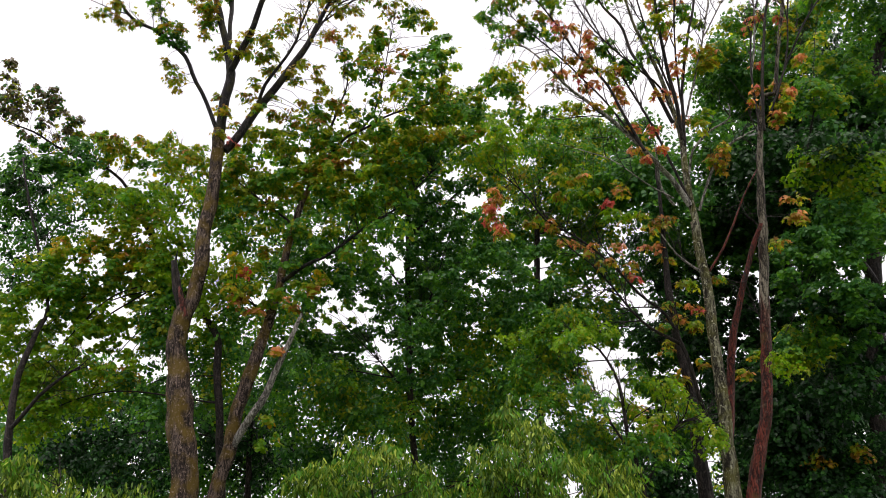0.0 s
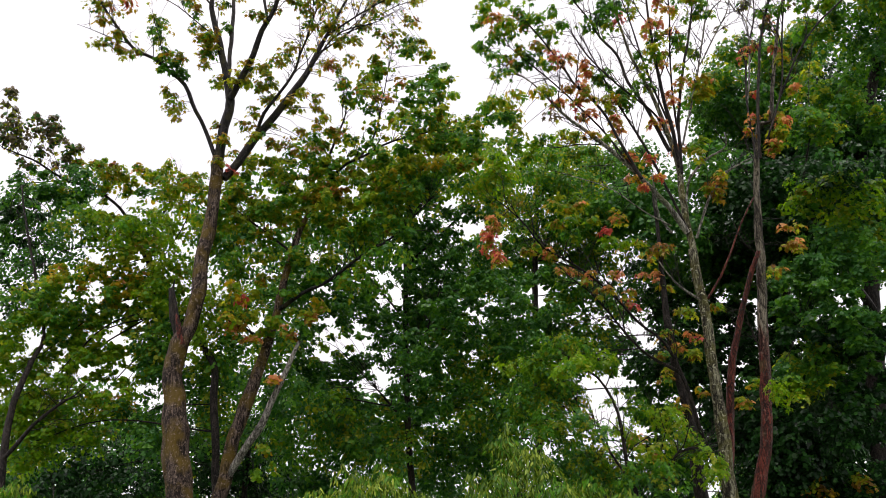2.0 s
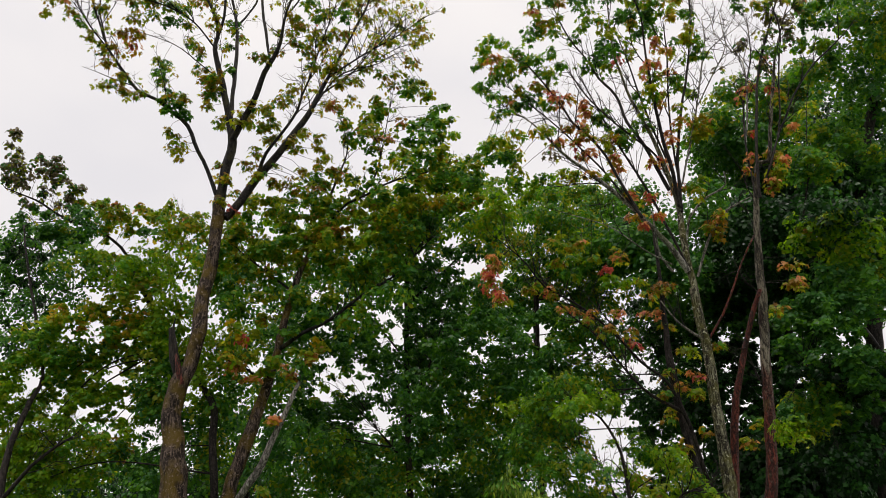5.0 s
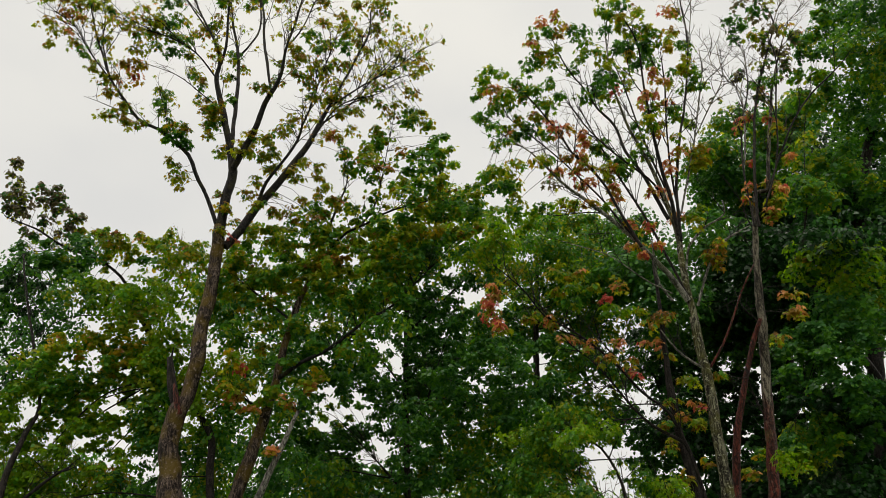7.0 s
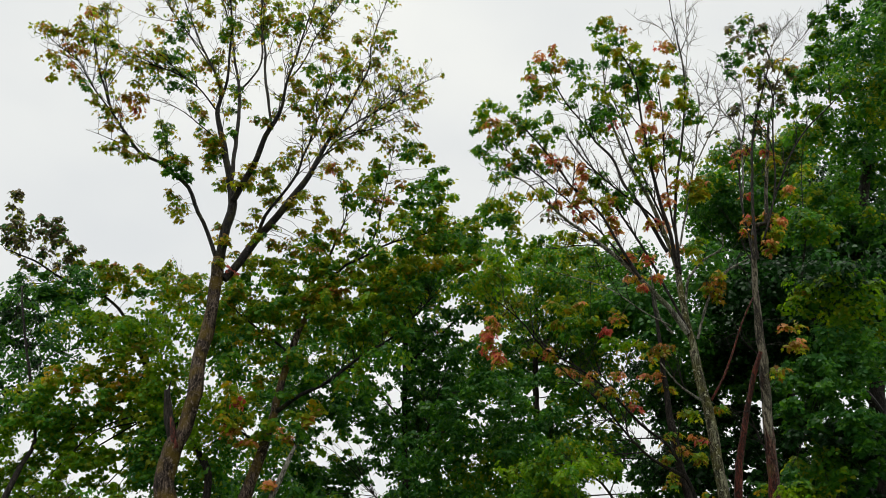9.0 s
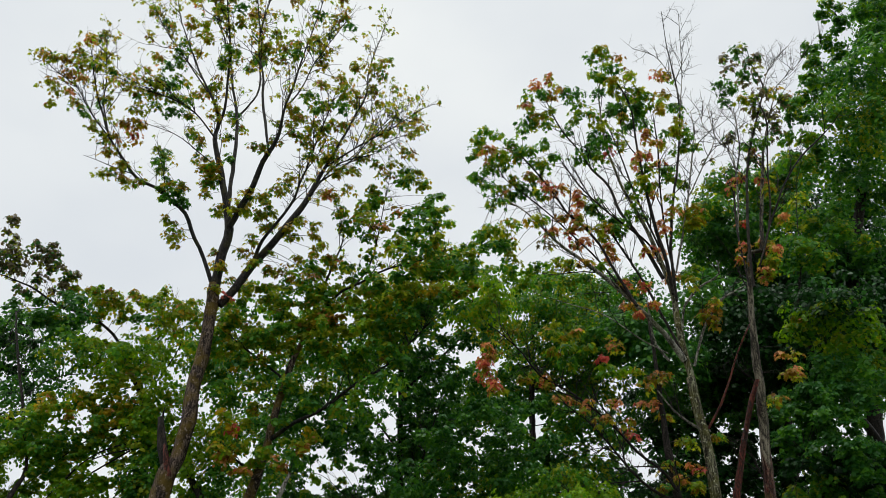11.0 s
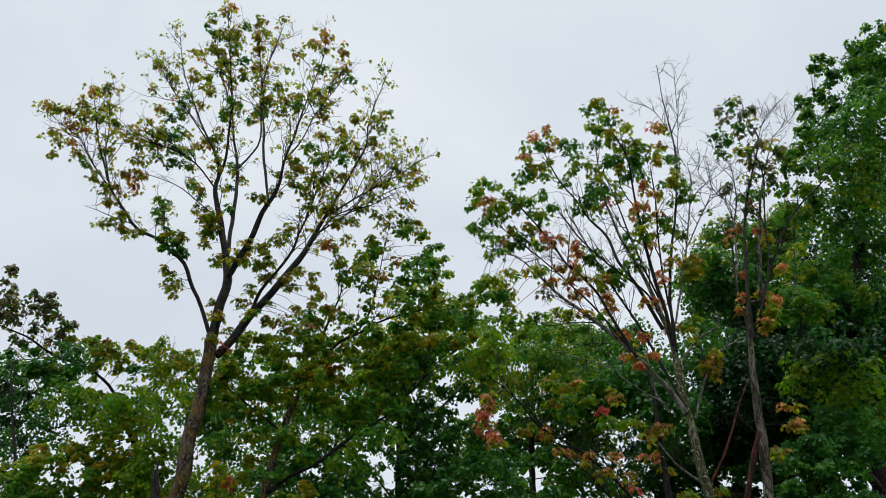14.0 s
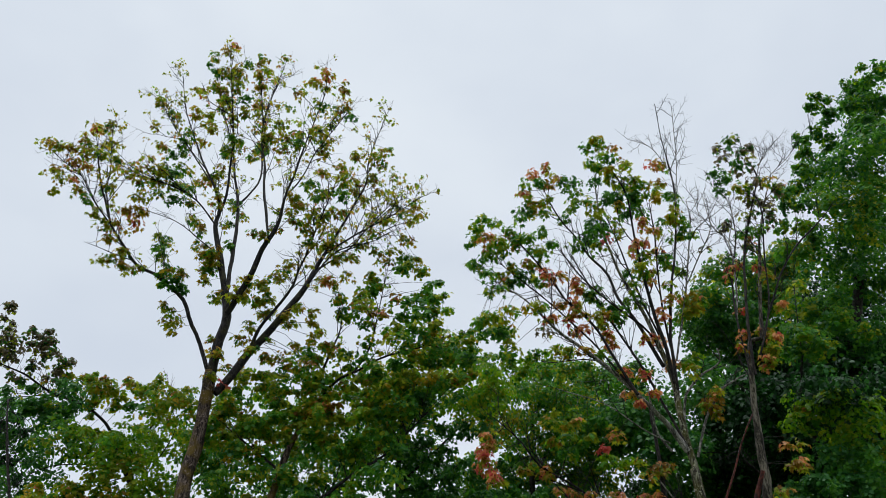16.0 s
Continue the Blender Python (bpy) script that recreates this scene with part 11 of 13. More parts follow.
clump(big_tree, 9.58, 21.04, 9.21, 0.37, 0.26, "dark", 1.65)
clump(big_tree, 9.98, 20.90, 9.25, 0.35, 0.28, "dark", 1.65)
clump(big_tree, 10.22, 21.36, 9.39, 0.36, 0.22, "dark", 1.65)
clump(big_tree, 10.73, 20.50, 9.18, 0.39, 0.28, "dark", 1.65)
# Interior of the crown: shade painted with near-black leaves.
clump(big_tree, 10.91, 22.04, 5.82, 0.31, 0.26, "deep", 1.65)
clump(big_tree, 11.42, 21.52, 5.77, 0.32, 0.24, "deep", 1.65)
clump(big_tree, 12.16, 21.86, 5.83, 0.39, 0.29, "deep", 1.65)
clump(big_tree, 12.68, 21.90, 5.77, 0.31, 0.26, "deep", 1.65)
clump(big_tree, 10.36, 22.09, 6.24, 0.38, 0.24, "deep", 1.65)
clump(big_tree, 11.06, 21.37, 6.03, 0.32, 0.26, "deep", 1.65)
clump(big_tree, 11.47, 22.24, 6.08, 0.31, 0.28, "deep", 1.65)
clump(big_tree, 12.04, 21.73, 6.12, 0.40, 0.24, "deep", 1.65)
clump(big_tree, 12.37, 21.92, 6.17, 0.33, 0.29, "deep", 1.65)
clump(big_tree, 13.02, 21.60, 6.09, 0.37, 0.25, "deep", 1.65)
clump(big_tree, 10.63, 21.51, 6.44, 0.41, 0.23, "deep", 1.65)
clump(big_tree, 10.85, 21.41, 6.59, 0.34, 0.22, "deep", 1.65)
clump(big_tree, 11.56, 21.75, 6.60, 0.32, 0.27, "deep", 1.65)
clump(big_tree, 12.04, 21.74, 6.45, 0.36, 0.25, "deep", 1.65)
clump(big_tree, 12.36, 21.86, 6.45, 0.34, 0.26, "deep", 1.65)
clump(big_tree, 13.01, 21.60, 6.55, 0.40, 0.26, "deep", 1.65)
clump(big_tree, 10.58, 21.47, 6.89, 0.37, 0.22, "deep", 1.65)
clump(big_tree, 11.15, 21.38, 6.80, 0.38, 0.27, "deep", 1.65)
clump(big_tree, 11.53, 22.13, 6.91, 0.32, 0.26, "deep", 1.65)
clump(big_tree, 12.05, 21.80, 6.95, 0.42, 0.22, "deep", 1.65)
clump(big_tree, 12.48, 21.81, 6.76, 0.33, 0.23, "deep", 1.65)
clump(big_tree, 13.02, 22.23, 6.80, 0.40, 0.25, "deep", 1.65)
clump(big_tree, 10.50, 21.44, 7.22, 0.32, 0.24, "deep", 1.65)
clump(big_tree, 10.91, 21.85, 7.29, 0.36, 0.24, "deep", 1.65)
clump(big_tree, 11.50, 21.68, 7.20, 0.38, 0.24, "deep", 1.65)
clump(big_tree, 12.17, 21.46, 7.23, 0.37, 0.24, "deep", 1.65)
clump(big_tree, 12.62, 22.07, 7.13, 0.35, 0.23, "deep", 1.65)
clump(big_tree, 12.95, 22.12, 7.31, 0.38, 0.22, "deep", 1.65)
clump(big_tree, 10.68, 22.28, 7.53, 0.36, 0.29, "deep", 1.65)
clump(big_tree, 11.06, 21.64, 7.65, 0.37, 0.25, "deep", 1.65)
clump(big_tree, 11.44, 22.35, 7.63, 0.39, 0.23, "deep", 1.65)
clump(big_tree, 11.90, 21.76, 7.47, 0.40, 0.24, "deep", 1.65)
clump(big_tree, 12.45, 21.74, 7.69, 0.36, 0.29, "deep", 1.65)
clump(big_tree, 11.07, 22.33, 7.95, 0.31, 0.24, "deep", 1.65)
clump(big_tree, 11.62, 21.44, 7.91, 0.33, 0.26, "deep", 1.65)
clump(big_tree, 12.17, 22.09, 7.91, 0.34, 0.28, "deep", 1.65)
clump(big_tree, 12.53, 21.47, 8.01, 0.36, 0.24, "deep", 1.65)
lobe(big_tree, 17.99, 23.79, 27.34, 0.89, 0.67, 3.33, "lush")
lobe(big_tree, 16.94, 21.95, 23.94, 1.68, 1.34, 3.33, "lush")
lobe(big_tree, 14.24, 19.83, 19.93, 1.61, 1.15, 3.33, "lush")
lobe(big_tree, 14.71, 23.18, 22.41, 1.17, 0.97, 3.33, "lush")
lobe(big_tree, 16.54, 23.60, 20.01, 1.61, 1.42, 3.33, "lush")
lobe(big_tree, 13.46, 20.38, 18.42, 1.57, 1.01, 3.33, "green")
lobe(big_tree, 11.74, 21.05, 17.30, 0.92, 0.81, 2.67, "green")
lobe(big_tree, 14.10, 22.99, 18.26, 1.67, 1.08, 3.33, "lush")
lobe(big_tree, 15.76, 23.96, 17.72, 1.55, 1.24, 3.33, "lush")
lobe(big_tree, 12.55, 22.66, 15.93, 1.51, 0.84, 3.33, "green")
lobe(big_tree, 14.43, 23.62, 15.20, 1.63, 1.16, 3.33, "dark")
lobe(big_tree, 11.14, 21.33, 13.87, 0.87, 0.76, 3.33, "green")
# Deep lobes below: the crown's inner shade is put into leaf colour.
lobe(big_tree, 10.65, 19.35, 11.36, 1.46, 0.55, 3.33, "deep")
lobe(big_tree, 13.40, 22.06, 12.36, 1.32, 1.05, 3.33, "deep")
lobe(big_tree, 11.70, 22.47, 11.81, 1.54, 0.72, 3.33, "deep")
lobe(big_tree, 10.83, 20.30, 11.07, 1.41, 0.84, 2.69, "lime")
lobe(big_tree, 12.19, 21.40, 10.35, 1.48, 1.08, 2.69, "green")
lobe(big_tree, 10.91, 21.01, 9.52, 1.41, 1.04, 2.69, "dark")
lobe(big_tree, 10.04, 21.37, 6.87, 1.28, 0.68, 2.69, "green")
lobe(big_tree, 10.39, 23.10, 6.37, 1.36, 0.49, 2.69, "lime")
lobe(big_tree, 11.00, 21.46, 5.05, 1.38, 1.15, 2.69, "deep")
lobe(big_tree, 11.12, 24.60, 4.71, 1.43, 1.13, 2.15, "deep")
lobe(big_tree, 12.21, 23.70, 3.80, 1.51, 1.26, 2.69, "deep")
lobe(big_tree, 10.57, 24.29, 3.06, 1.50, 1.10, 2.69, "deep")
lobe(big_tree, 11.06, 23.04, 3.59, 0.97, 0.34, 1.34, "rust")
lobe(big_tree, 10.96, 22.92, 2.38, 1.44, 0.96, 2.69, "deep")

dark_tree = plant("broadleaf_tree", "dark blue-green broadleaf tree deep in shade", "broad_leaf", 0.15)
limb(dark_tree, "trunk", BARK_DARK, [(11.93, 29.50, 1.13, 0.233), (12.53, 29.25, 6.10, 0.219), (12.95, 29.00, 11.38, 0.191), (13.04, 28.75, 16.00, 0.145), (12.98, 28.50, 19.68, 0.065)], sides=10)
clump(dark_tree, 9.55, 27.84, 10.58, 0.45, 0.32, "dark", 1.65)
clump(dark_tree, 10.41, 27.53, 10.50, 0.43, 0.34, "dark", 1.65)
clump(dark_tree, 10.80, 27.60, 10.53, 0.51, 0.35, "dark", 1.65)
clump(dark_tree, 11.98, 28.02, 10.69, 0.43, 0.31, "dark", 1.65)
clump(dark_tree, 8.90, 28.41, 11.16, 0.43, 0.34, "dark", 1.65)
clump(dark_tree, 9.59, 27.77, 10.98, 0.45, 0.31, "dark", 1.65)
clump(dark_tree, 10.20, 28.17, 10.96, 0.41, 0.34, "dark", 1.65)
clump(dark_tree, 11.00, 28.23, 11.14, 0.51, 0.33, "dark", 1.65)
clump(dark_tree, 11.33, 27.56, 10.99, 0.52, 0.29, "dark", 1.65)
clump(dark_tree, 12.01, 27.57, 11.03, 0.43, 0.35, "dark", 1.65)
clump(dark_tree, 8.94, 28.23, 11.59, 0.49, 0.27, "dark", 1.65)
clump(dark_tree, 9.66, 27.93, 11.54, 0.39, 0.36, "dark", 1.65)
clump(dark_tree, 10.27, 27.94, 11.49, 0.42, 0.27, "dark", 1.65)
clump(dark_tree, 11.03, 28.44, 11.52, 0.43, 0.28, "dark", 1.65)
clump(dark_tree, 11.30, 27.56, 11.48, 0.40, 0.35, "dark", 1.65)
clump(dark_tree, 11.93, 27.87, 11.49, 0.46, 0.27, "dark", 1.65)
clump(dark_tree, 12.65, 27.77, 11.47, 0.38, 0.30, "dark", 1.65)
clump(dark_tree, 8.86, 27.71, 11.84, 0.46, 0.32, "dark", 1.65)
clump(dark_tree, 9.46, 27.65, 12.01, 0.45, 0.28, "dark", 1.65)
clump(dark_tree, 10.32, 28.19, 12.02, 0.45, 0.35, "dark", 1.65)
clump(dark_tree, 11.05, 28.00, 11.94, 0.50, 0.32, "dark", 1.65)
clump(dark_tree, 11.49, 27.55, 12.06, 0.41, 0.29, "dark", 1.65)
clump(dark_tree, 12.01, 27.80, 12.00, 0.51, 0.35, "dark", 1.65)
clump(dark_tree, 12.66, 27.96, 12.02, 0.45, 0.36, "dark", 1.65)
clump(dark_tree, 9.09, 27.72, 12.28, 0.49, 0.30, "dark", 1.65)
clump(dark_tree, 9.72, 27.62, 12.32, 0.42, 0.30, "dark", 1.65)
clump(dark_tree, 10.14, 27.99, 12.48, 0.45, 0.28, "dark", 1.65)
clump(dark_tree, 10.96, 27.78, 12.36, 0.43, 0.33, "dark", 1.65)
clump(dark_tree, 11.50, 27.66, 12.46, 0.44, 0.28, "dark", 1.65)
clump(dark_tree, 12.03, 27.98, 12.49, 0.39, 0.29, "dark", 1.65)
clump(dark_tree, 9.46, 27.79, 12.79, 0.45, 0.34, "dark", 1.65)
clump(dark_tree, 10.06, 27.75, 12.75, 0.44, 0.28, "dark", 1.65)
clump(dark_tree, 11.01, 28.04, 12.75, 0.50, 0.33, "dark", 1.65)
clump(dark_tree, 11.49, 28.28, 12.89, 0.49, 0.28, "dark", 1.65)
clump(dark_tree, 12.22, 28.00, 12.83, 0.45, 0.31, "dark", 1.65)
clump(dark_tree, 12.44, 29.11, 10.69, 0.44, 0.31, "dark", 1.65)
clump(dark_tree, 13.29, 29.31, 10.64, 0.50, 0.29, "dark", 1.65)
clump(dark_tree, 13.72, 29.61, 10.85, 0.39, 0.30, "dark", 1.65)
clump(dark_tree, 14.40, 29.30, 10.85, 0.40, 0.29, "dark", 1.65)
clump(dark_tree, 11.83, 29.64, 11.25, 0.43, 0.32, "dark", 1.65)
clump(dark_tree, 12.70, 29.20, 11.12, 0.42, 0.31, "dark", 1.65)
clump(dark_tree, 13.08, 29.71, 11.20, 0.51, 0.33, "dark", 1.65)
clump(dark_tree, 13.69, 29.28, 11.15, 0.45, 0.34, "dark", 1.65)
clump(dark_tree, 14.66, 29.66, 11.24, 0.39, 0.30, "dark", 1.65)
clump(dark_tree, 15.25, 29.10, 11.15, 0.43, 0.31, "dark", 1.65)
clump(dark_tree, 11.53, 29.74, 11.72, 0.51, 0.35, "dark", 1.65)
clump(dark_tree, 11.80, 29.74, 11.68, 0.39, 0.29, "dark", 1.65)
clump(dark_tree, 12.74, 30.01, 11.69, 0.49, 0.28, "dark", 1.65)
clump(dark_tree, 13.19, 29.30, 11.61, 0.47, 0.28, "dark", 1.65)
clump(dark_tree, 13.85, 29.15, 11.66, 0.41, 0.34, "dark", 1.65)
clump(dark_tree, 14.58, 29.25, 11.70, 0.45, 0.36, "dark", 1.65)
clump(dark_tree, 15.07, 29.66, 11.69, 0.50, 0.31, "dark", 1.65)
clump(dark_tree, 11.54, 29.99, 12.09, 0.49, 0.36, "dark", 1.65)
clump(dark_tree, 11.96, 30.05, 12.13, 0.47, 0.32, "dark", 1.65)
clump(dark_tree, 12.49, 29.06, 12.17, 0.49, 0.32, "dark", 1.65)
clump(dark_tree, 13.34, 29.22, 12.19, 0.46, 0.33, "dark", 1.65)
clump(dark_tree, 13.70, 29.17, 12.15, 0.50, 0.30, "dark", 1.65)
clump(dark_tree, 14.44, 29.94, 11.99, 0.50, 0.28, "dark", 1.65)
clump(dark_tree, 14.91, 30.00, 11.99, 0.44, 0.32, "dark", 1.65)
clump(dark_tree, 11.44, 29.99, 12.46, 0.43, 0.28, "dark", 1.65)
clump(dark_tree, 11.88, 29.73, 12.44, 0.46, 0.31, "dark", 1.65)
clump(dark_tree, 12.58, 29.42, 12.52, 0.45, 0.35, "dark", 1.65)
clump(dark_tree, 13.32, 29.37, 12.57, 0.41, 0.34, "dark", 1.65)
clump(dark_tree, 13.71, 29.55, 12.44, 0.51, 0.28, "dark", 1.65)
clump(dark_tree, 14.61, 29.49, 12.61, 0.46, 0.34, "dark", 1.65)
clump(dark_tree, 14.92, 29.83, 12.60, 0.51, 0.34, "dark", 1.65)
clump(dark_tree, 11.98, 29.25, 12.99, 0.40, 0.33, "dark", 1.65)
clump(dark_tree, 12.40, 29.57, 12.87, 0.42, 0.36, "dark", 1.65)
clump(dark_tree, 13.24, 29.55, 12.98, 0.41, 0.29, "dark", 1.65)
clump(dark_tree, 14.00, 29.88, 12.90, 0.46, 0.27, "dark", 1.65)
clump(dark_tree, 14.38, 30.04, 13.06, 0.50, 0.34, "dark", 1.65)
clump(dark_tree, 15.16, 29.58, 13.01, 0.50, 0.34, "dark", 1.65)
clump(dark_tree, 12.03, 29.28, 13.48, 0.48, 0.28, "dark", 1.65)
clump(dark_tree, 12.79, 29.32, 13.43, 0.45, 0.32, "dark", 1.65)
clump(dark_tree, 13.13, 29.36, 13.41, 0.44, 0.28, "dark", 1.65)
clump(dark_tree, 13.81, 29.55, 13.47, 0.49, 0.27, "dark", 1.65)
clump(dark_tree, 14.43, 29.96, 13.40, 0.40, 0.35, "dark", 1.65)
clump(dark_tree, 14.93, 29.44, 13.37, 0.43, 0.28, "dark", 1.65)
clump(dark_tree, 12.70, 29.91, 13.79, 0.44, 0.31, "dark", 1.65)
clump(dark_tree, 13.35, 29.80, 13.87, 0.42, 0.31, "dark", 1.65)
clump(dark_tree, 13.72, 29.42, 13.86, 0.44, 0.35, "dark", 1.65)
clump(dark_tree, 14.48, 29.55, 13.83, 0.40, 0.36, "dark", 1.65)
clump(dark_tree, 14.92, 29.10, 13.76, 0.47, 0.35, "dark", 1.65)
# Lower boughs: the shade under the canopy is painted as near-black leaves.
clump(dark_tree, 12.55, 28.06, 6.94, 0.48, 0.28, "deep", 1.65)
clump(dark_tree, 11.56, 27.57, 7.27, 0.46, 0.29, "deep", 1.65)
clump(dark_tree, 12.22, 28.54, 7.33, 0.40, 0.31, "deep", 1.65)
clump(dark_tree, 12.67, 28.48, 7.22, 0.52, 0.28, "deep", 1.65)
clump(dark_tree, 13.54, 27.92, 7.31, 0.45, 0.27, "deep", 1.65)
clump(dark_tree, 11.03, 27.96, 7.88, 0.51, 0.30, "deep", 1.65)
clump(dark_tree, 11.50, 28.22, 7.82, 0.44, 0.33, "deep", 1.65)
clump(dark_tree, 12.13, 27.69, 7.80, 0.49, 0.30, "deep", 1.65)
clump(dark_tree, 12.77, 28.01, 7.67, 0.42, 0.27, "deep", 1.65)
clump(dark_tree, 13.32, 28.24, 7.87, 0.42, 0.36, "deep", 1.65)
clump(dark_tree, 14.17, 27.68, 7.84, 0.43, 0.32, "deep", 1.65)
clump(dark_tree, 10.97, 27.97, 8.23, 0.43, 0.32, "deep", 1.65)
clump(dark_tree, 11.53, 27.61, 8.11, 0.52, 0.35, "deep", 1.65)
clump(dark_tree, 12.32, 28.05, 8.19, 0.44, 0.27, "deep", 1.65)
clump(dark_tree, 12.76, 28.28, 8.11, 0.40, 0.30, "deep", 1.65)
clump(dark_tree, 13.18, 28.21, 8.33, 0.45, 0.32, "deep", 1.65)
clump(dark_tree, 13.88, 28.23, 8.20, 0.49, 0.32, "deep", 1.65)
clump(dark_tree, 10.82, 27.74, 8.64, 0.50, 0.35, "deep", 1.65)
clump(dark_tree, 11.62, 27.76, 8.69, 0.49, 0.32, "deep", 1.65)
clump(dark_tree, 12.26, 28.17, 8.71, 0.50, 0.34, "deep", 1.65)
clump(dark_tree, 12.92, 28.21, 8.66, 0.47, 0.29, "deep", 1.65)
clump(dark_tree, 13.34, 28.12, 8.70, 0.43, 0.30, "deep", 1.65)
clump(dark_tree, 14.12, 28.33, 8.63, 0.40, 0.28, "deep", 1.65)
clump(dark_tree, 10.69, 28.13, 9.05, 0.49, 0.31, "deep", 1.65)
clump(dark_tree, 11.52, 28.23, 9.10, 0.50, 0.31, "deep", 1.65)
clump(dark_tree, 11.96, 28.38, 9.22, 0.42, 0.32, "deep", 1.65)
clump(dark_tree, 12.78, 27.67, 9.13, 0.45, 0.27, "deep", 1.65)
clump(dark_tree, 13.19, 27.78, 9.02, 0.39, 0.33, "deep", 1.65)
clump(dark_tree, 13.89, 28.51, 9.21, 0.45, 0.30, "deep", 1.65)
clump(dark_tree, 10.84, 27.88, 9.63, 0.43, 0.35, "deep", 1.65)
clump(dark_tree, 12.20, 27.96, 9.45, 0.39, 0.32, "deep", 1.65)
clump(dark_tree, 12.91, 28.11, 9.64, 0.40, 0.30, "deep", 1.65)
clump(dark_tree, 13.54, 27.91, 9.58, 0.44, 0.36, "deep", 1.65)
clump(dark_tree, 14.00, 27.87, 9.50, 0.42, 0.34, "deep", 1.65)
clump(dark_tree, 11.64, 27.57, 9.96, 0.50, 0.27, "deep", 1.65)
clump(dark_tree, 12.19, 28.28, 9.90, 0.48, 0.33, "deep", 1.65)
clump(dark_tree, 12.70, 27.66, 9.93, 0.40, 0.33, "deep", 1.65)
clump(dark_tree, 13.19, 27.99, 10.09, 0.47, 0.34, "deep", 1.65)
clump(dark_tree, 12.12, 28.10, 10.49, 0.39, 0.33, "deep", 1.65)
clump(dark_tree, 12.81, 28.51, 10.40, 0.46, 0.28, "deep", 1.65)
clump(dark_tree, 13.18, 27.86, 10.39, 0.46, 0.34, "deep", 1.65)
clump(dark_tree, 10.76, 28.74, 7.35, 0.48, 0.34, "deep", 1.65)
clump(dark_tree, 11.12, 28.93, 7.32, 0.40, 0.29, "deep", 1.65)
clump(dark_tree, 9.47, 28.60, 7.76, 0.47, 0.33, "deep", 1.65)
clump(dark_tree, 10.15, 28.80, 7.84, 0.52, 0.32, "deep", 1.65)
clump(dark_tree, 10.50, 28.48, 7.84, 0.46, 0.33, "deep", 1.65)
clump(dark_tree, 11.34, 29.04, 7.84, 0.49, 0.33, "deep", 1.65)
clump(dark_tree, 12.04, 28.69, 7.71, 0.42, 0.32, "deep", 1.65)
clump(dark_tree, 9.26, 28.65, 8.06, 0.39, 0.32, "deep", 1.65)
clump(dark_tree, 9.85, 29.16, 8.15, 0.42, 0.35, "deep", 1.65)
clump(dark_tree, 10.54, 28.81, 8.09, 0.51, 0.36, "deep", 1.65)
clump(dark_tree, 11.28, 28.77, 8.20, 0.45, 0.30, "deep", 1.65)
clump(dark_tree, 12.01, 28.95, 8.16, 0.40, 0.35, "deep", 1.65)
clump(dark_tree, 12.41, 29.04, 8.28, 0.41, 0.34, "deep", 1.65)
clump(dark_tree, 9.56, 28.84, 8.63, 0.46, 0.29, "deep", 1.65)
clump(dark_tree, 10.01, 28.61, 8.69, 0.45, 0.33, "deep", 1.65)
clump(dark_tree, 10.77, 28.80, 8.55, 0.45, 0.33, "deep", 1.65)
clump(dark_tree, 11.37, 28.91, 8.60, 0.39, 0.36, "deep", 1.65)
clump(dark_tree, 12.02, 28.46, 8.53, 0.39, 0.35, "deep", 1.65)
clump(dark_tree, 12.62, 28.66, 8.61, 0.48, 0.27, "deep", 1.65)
clump(dark_tree, 9.21, 28.41, 9.04, 0.50, 0.32, "deep", 1.65)
clump(dark_tree, 10.13, 28.50, 9.06, 0.41, 0.30, "deep", 1.65)
clump(dark_tree, 10.44, 28.50, 9.01, 0.48, 0.34, "deep", 1.65)
clump(dark_tree, 11.32, 29.31, 8.98, 0.47, 0.30, "deep", 1.65)
clump(dark_tree, 11.77, 28.77, 9.08, 0.50, 0.28, "deep", 1.65)
clump(dark_tree, 12.36, 28.73, 9.14, 0.41, 0.35, "deep", 1.65)
clump(dark_tree, 9.30, 29.33, 9.49, 0.42, 0.31, "deep", 1.65)
clump(dark_tree, 10.00, 29.24, 9.45, 0.39, 0.32, "deep", 1.65)
clump(dark_tree, 10.77, 28.75, 9.40, 0.49, 0.30, "deep", 1.65)
clump(dark_tree, 11.29, 28.76, 9.50, 0.45, 0.33, "deep", 1.65)
clump(dark_tree, 12.05, 29.04, 9.48, 0.46, 0.29, "deep", 1.65)
clump(dark_tree, 12.39, 28.47, 9.39, 0.45, 0.35, "deep", 1.65)
clump(dark_tree, 9.38, 29.08, 10.02, 0.42, 0.34, "deep", 1.65)
clump(dark_tree, 9.99, 28.65, 10.07, 0.49, 0.34, "deep", 1.65)
clump(dark_tree, 10.48, 29.16, 10.06, 0.44, 0.35, "deep", 1.65)
clump(dark_tree, 11.13, 28.72, 9.91, 0.46, 0.31, "deep", 1.65)
clump(dark_tree, 12.00, 28.42, 10.07, 0.48, 0.34, "deep", 1.65)
clump(dark_tree, 10.69, 29.20, 10.50, 0.46, 0.27, "deep", 1.65)
clump(dark_tree, 11.39, 29.13, 10.47, 0.39, 0.30, "deep", 1.65)
clump(dark_tree, 10.89, 28.33, 9.03, 0.39, 0.28, "deep", 1.65)
clump(dark_tree, 9.70, 28.33, 9.46, 0.42, 0.29, "deep", 1.65)
clump(dark_tree, 10.06, 28.71, 9.41, 0.40, 0.29, "deep", 1.65)
clump(dark_tree, 10.87, 27.93, 9.41, 0.41, 0.35, "deep", 1.65)
clump(dark_tree, 9.42, 28.61, 9.87, 0.42, 0.29, "deep", 1.65)
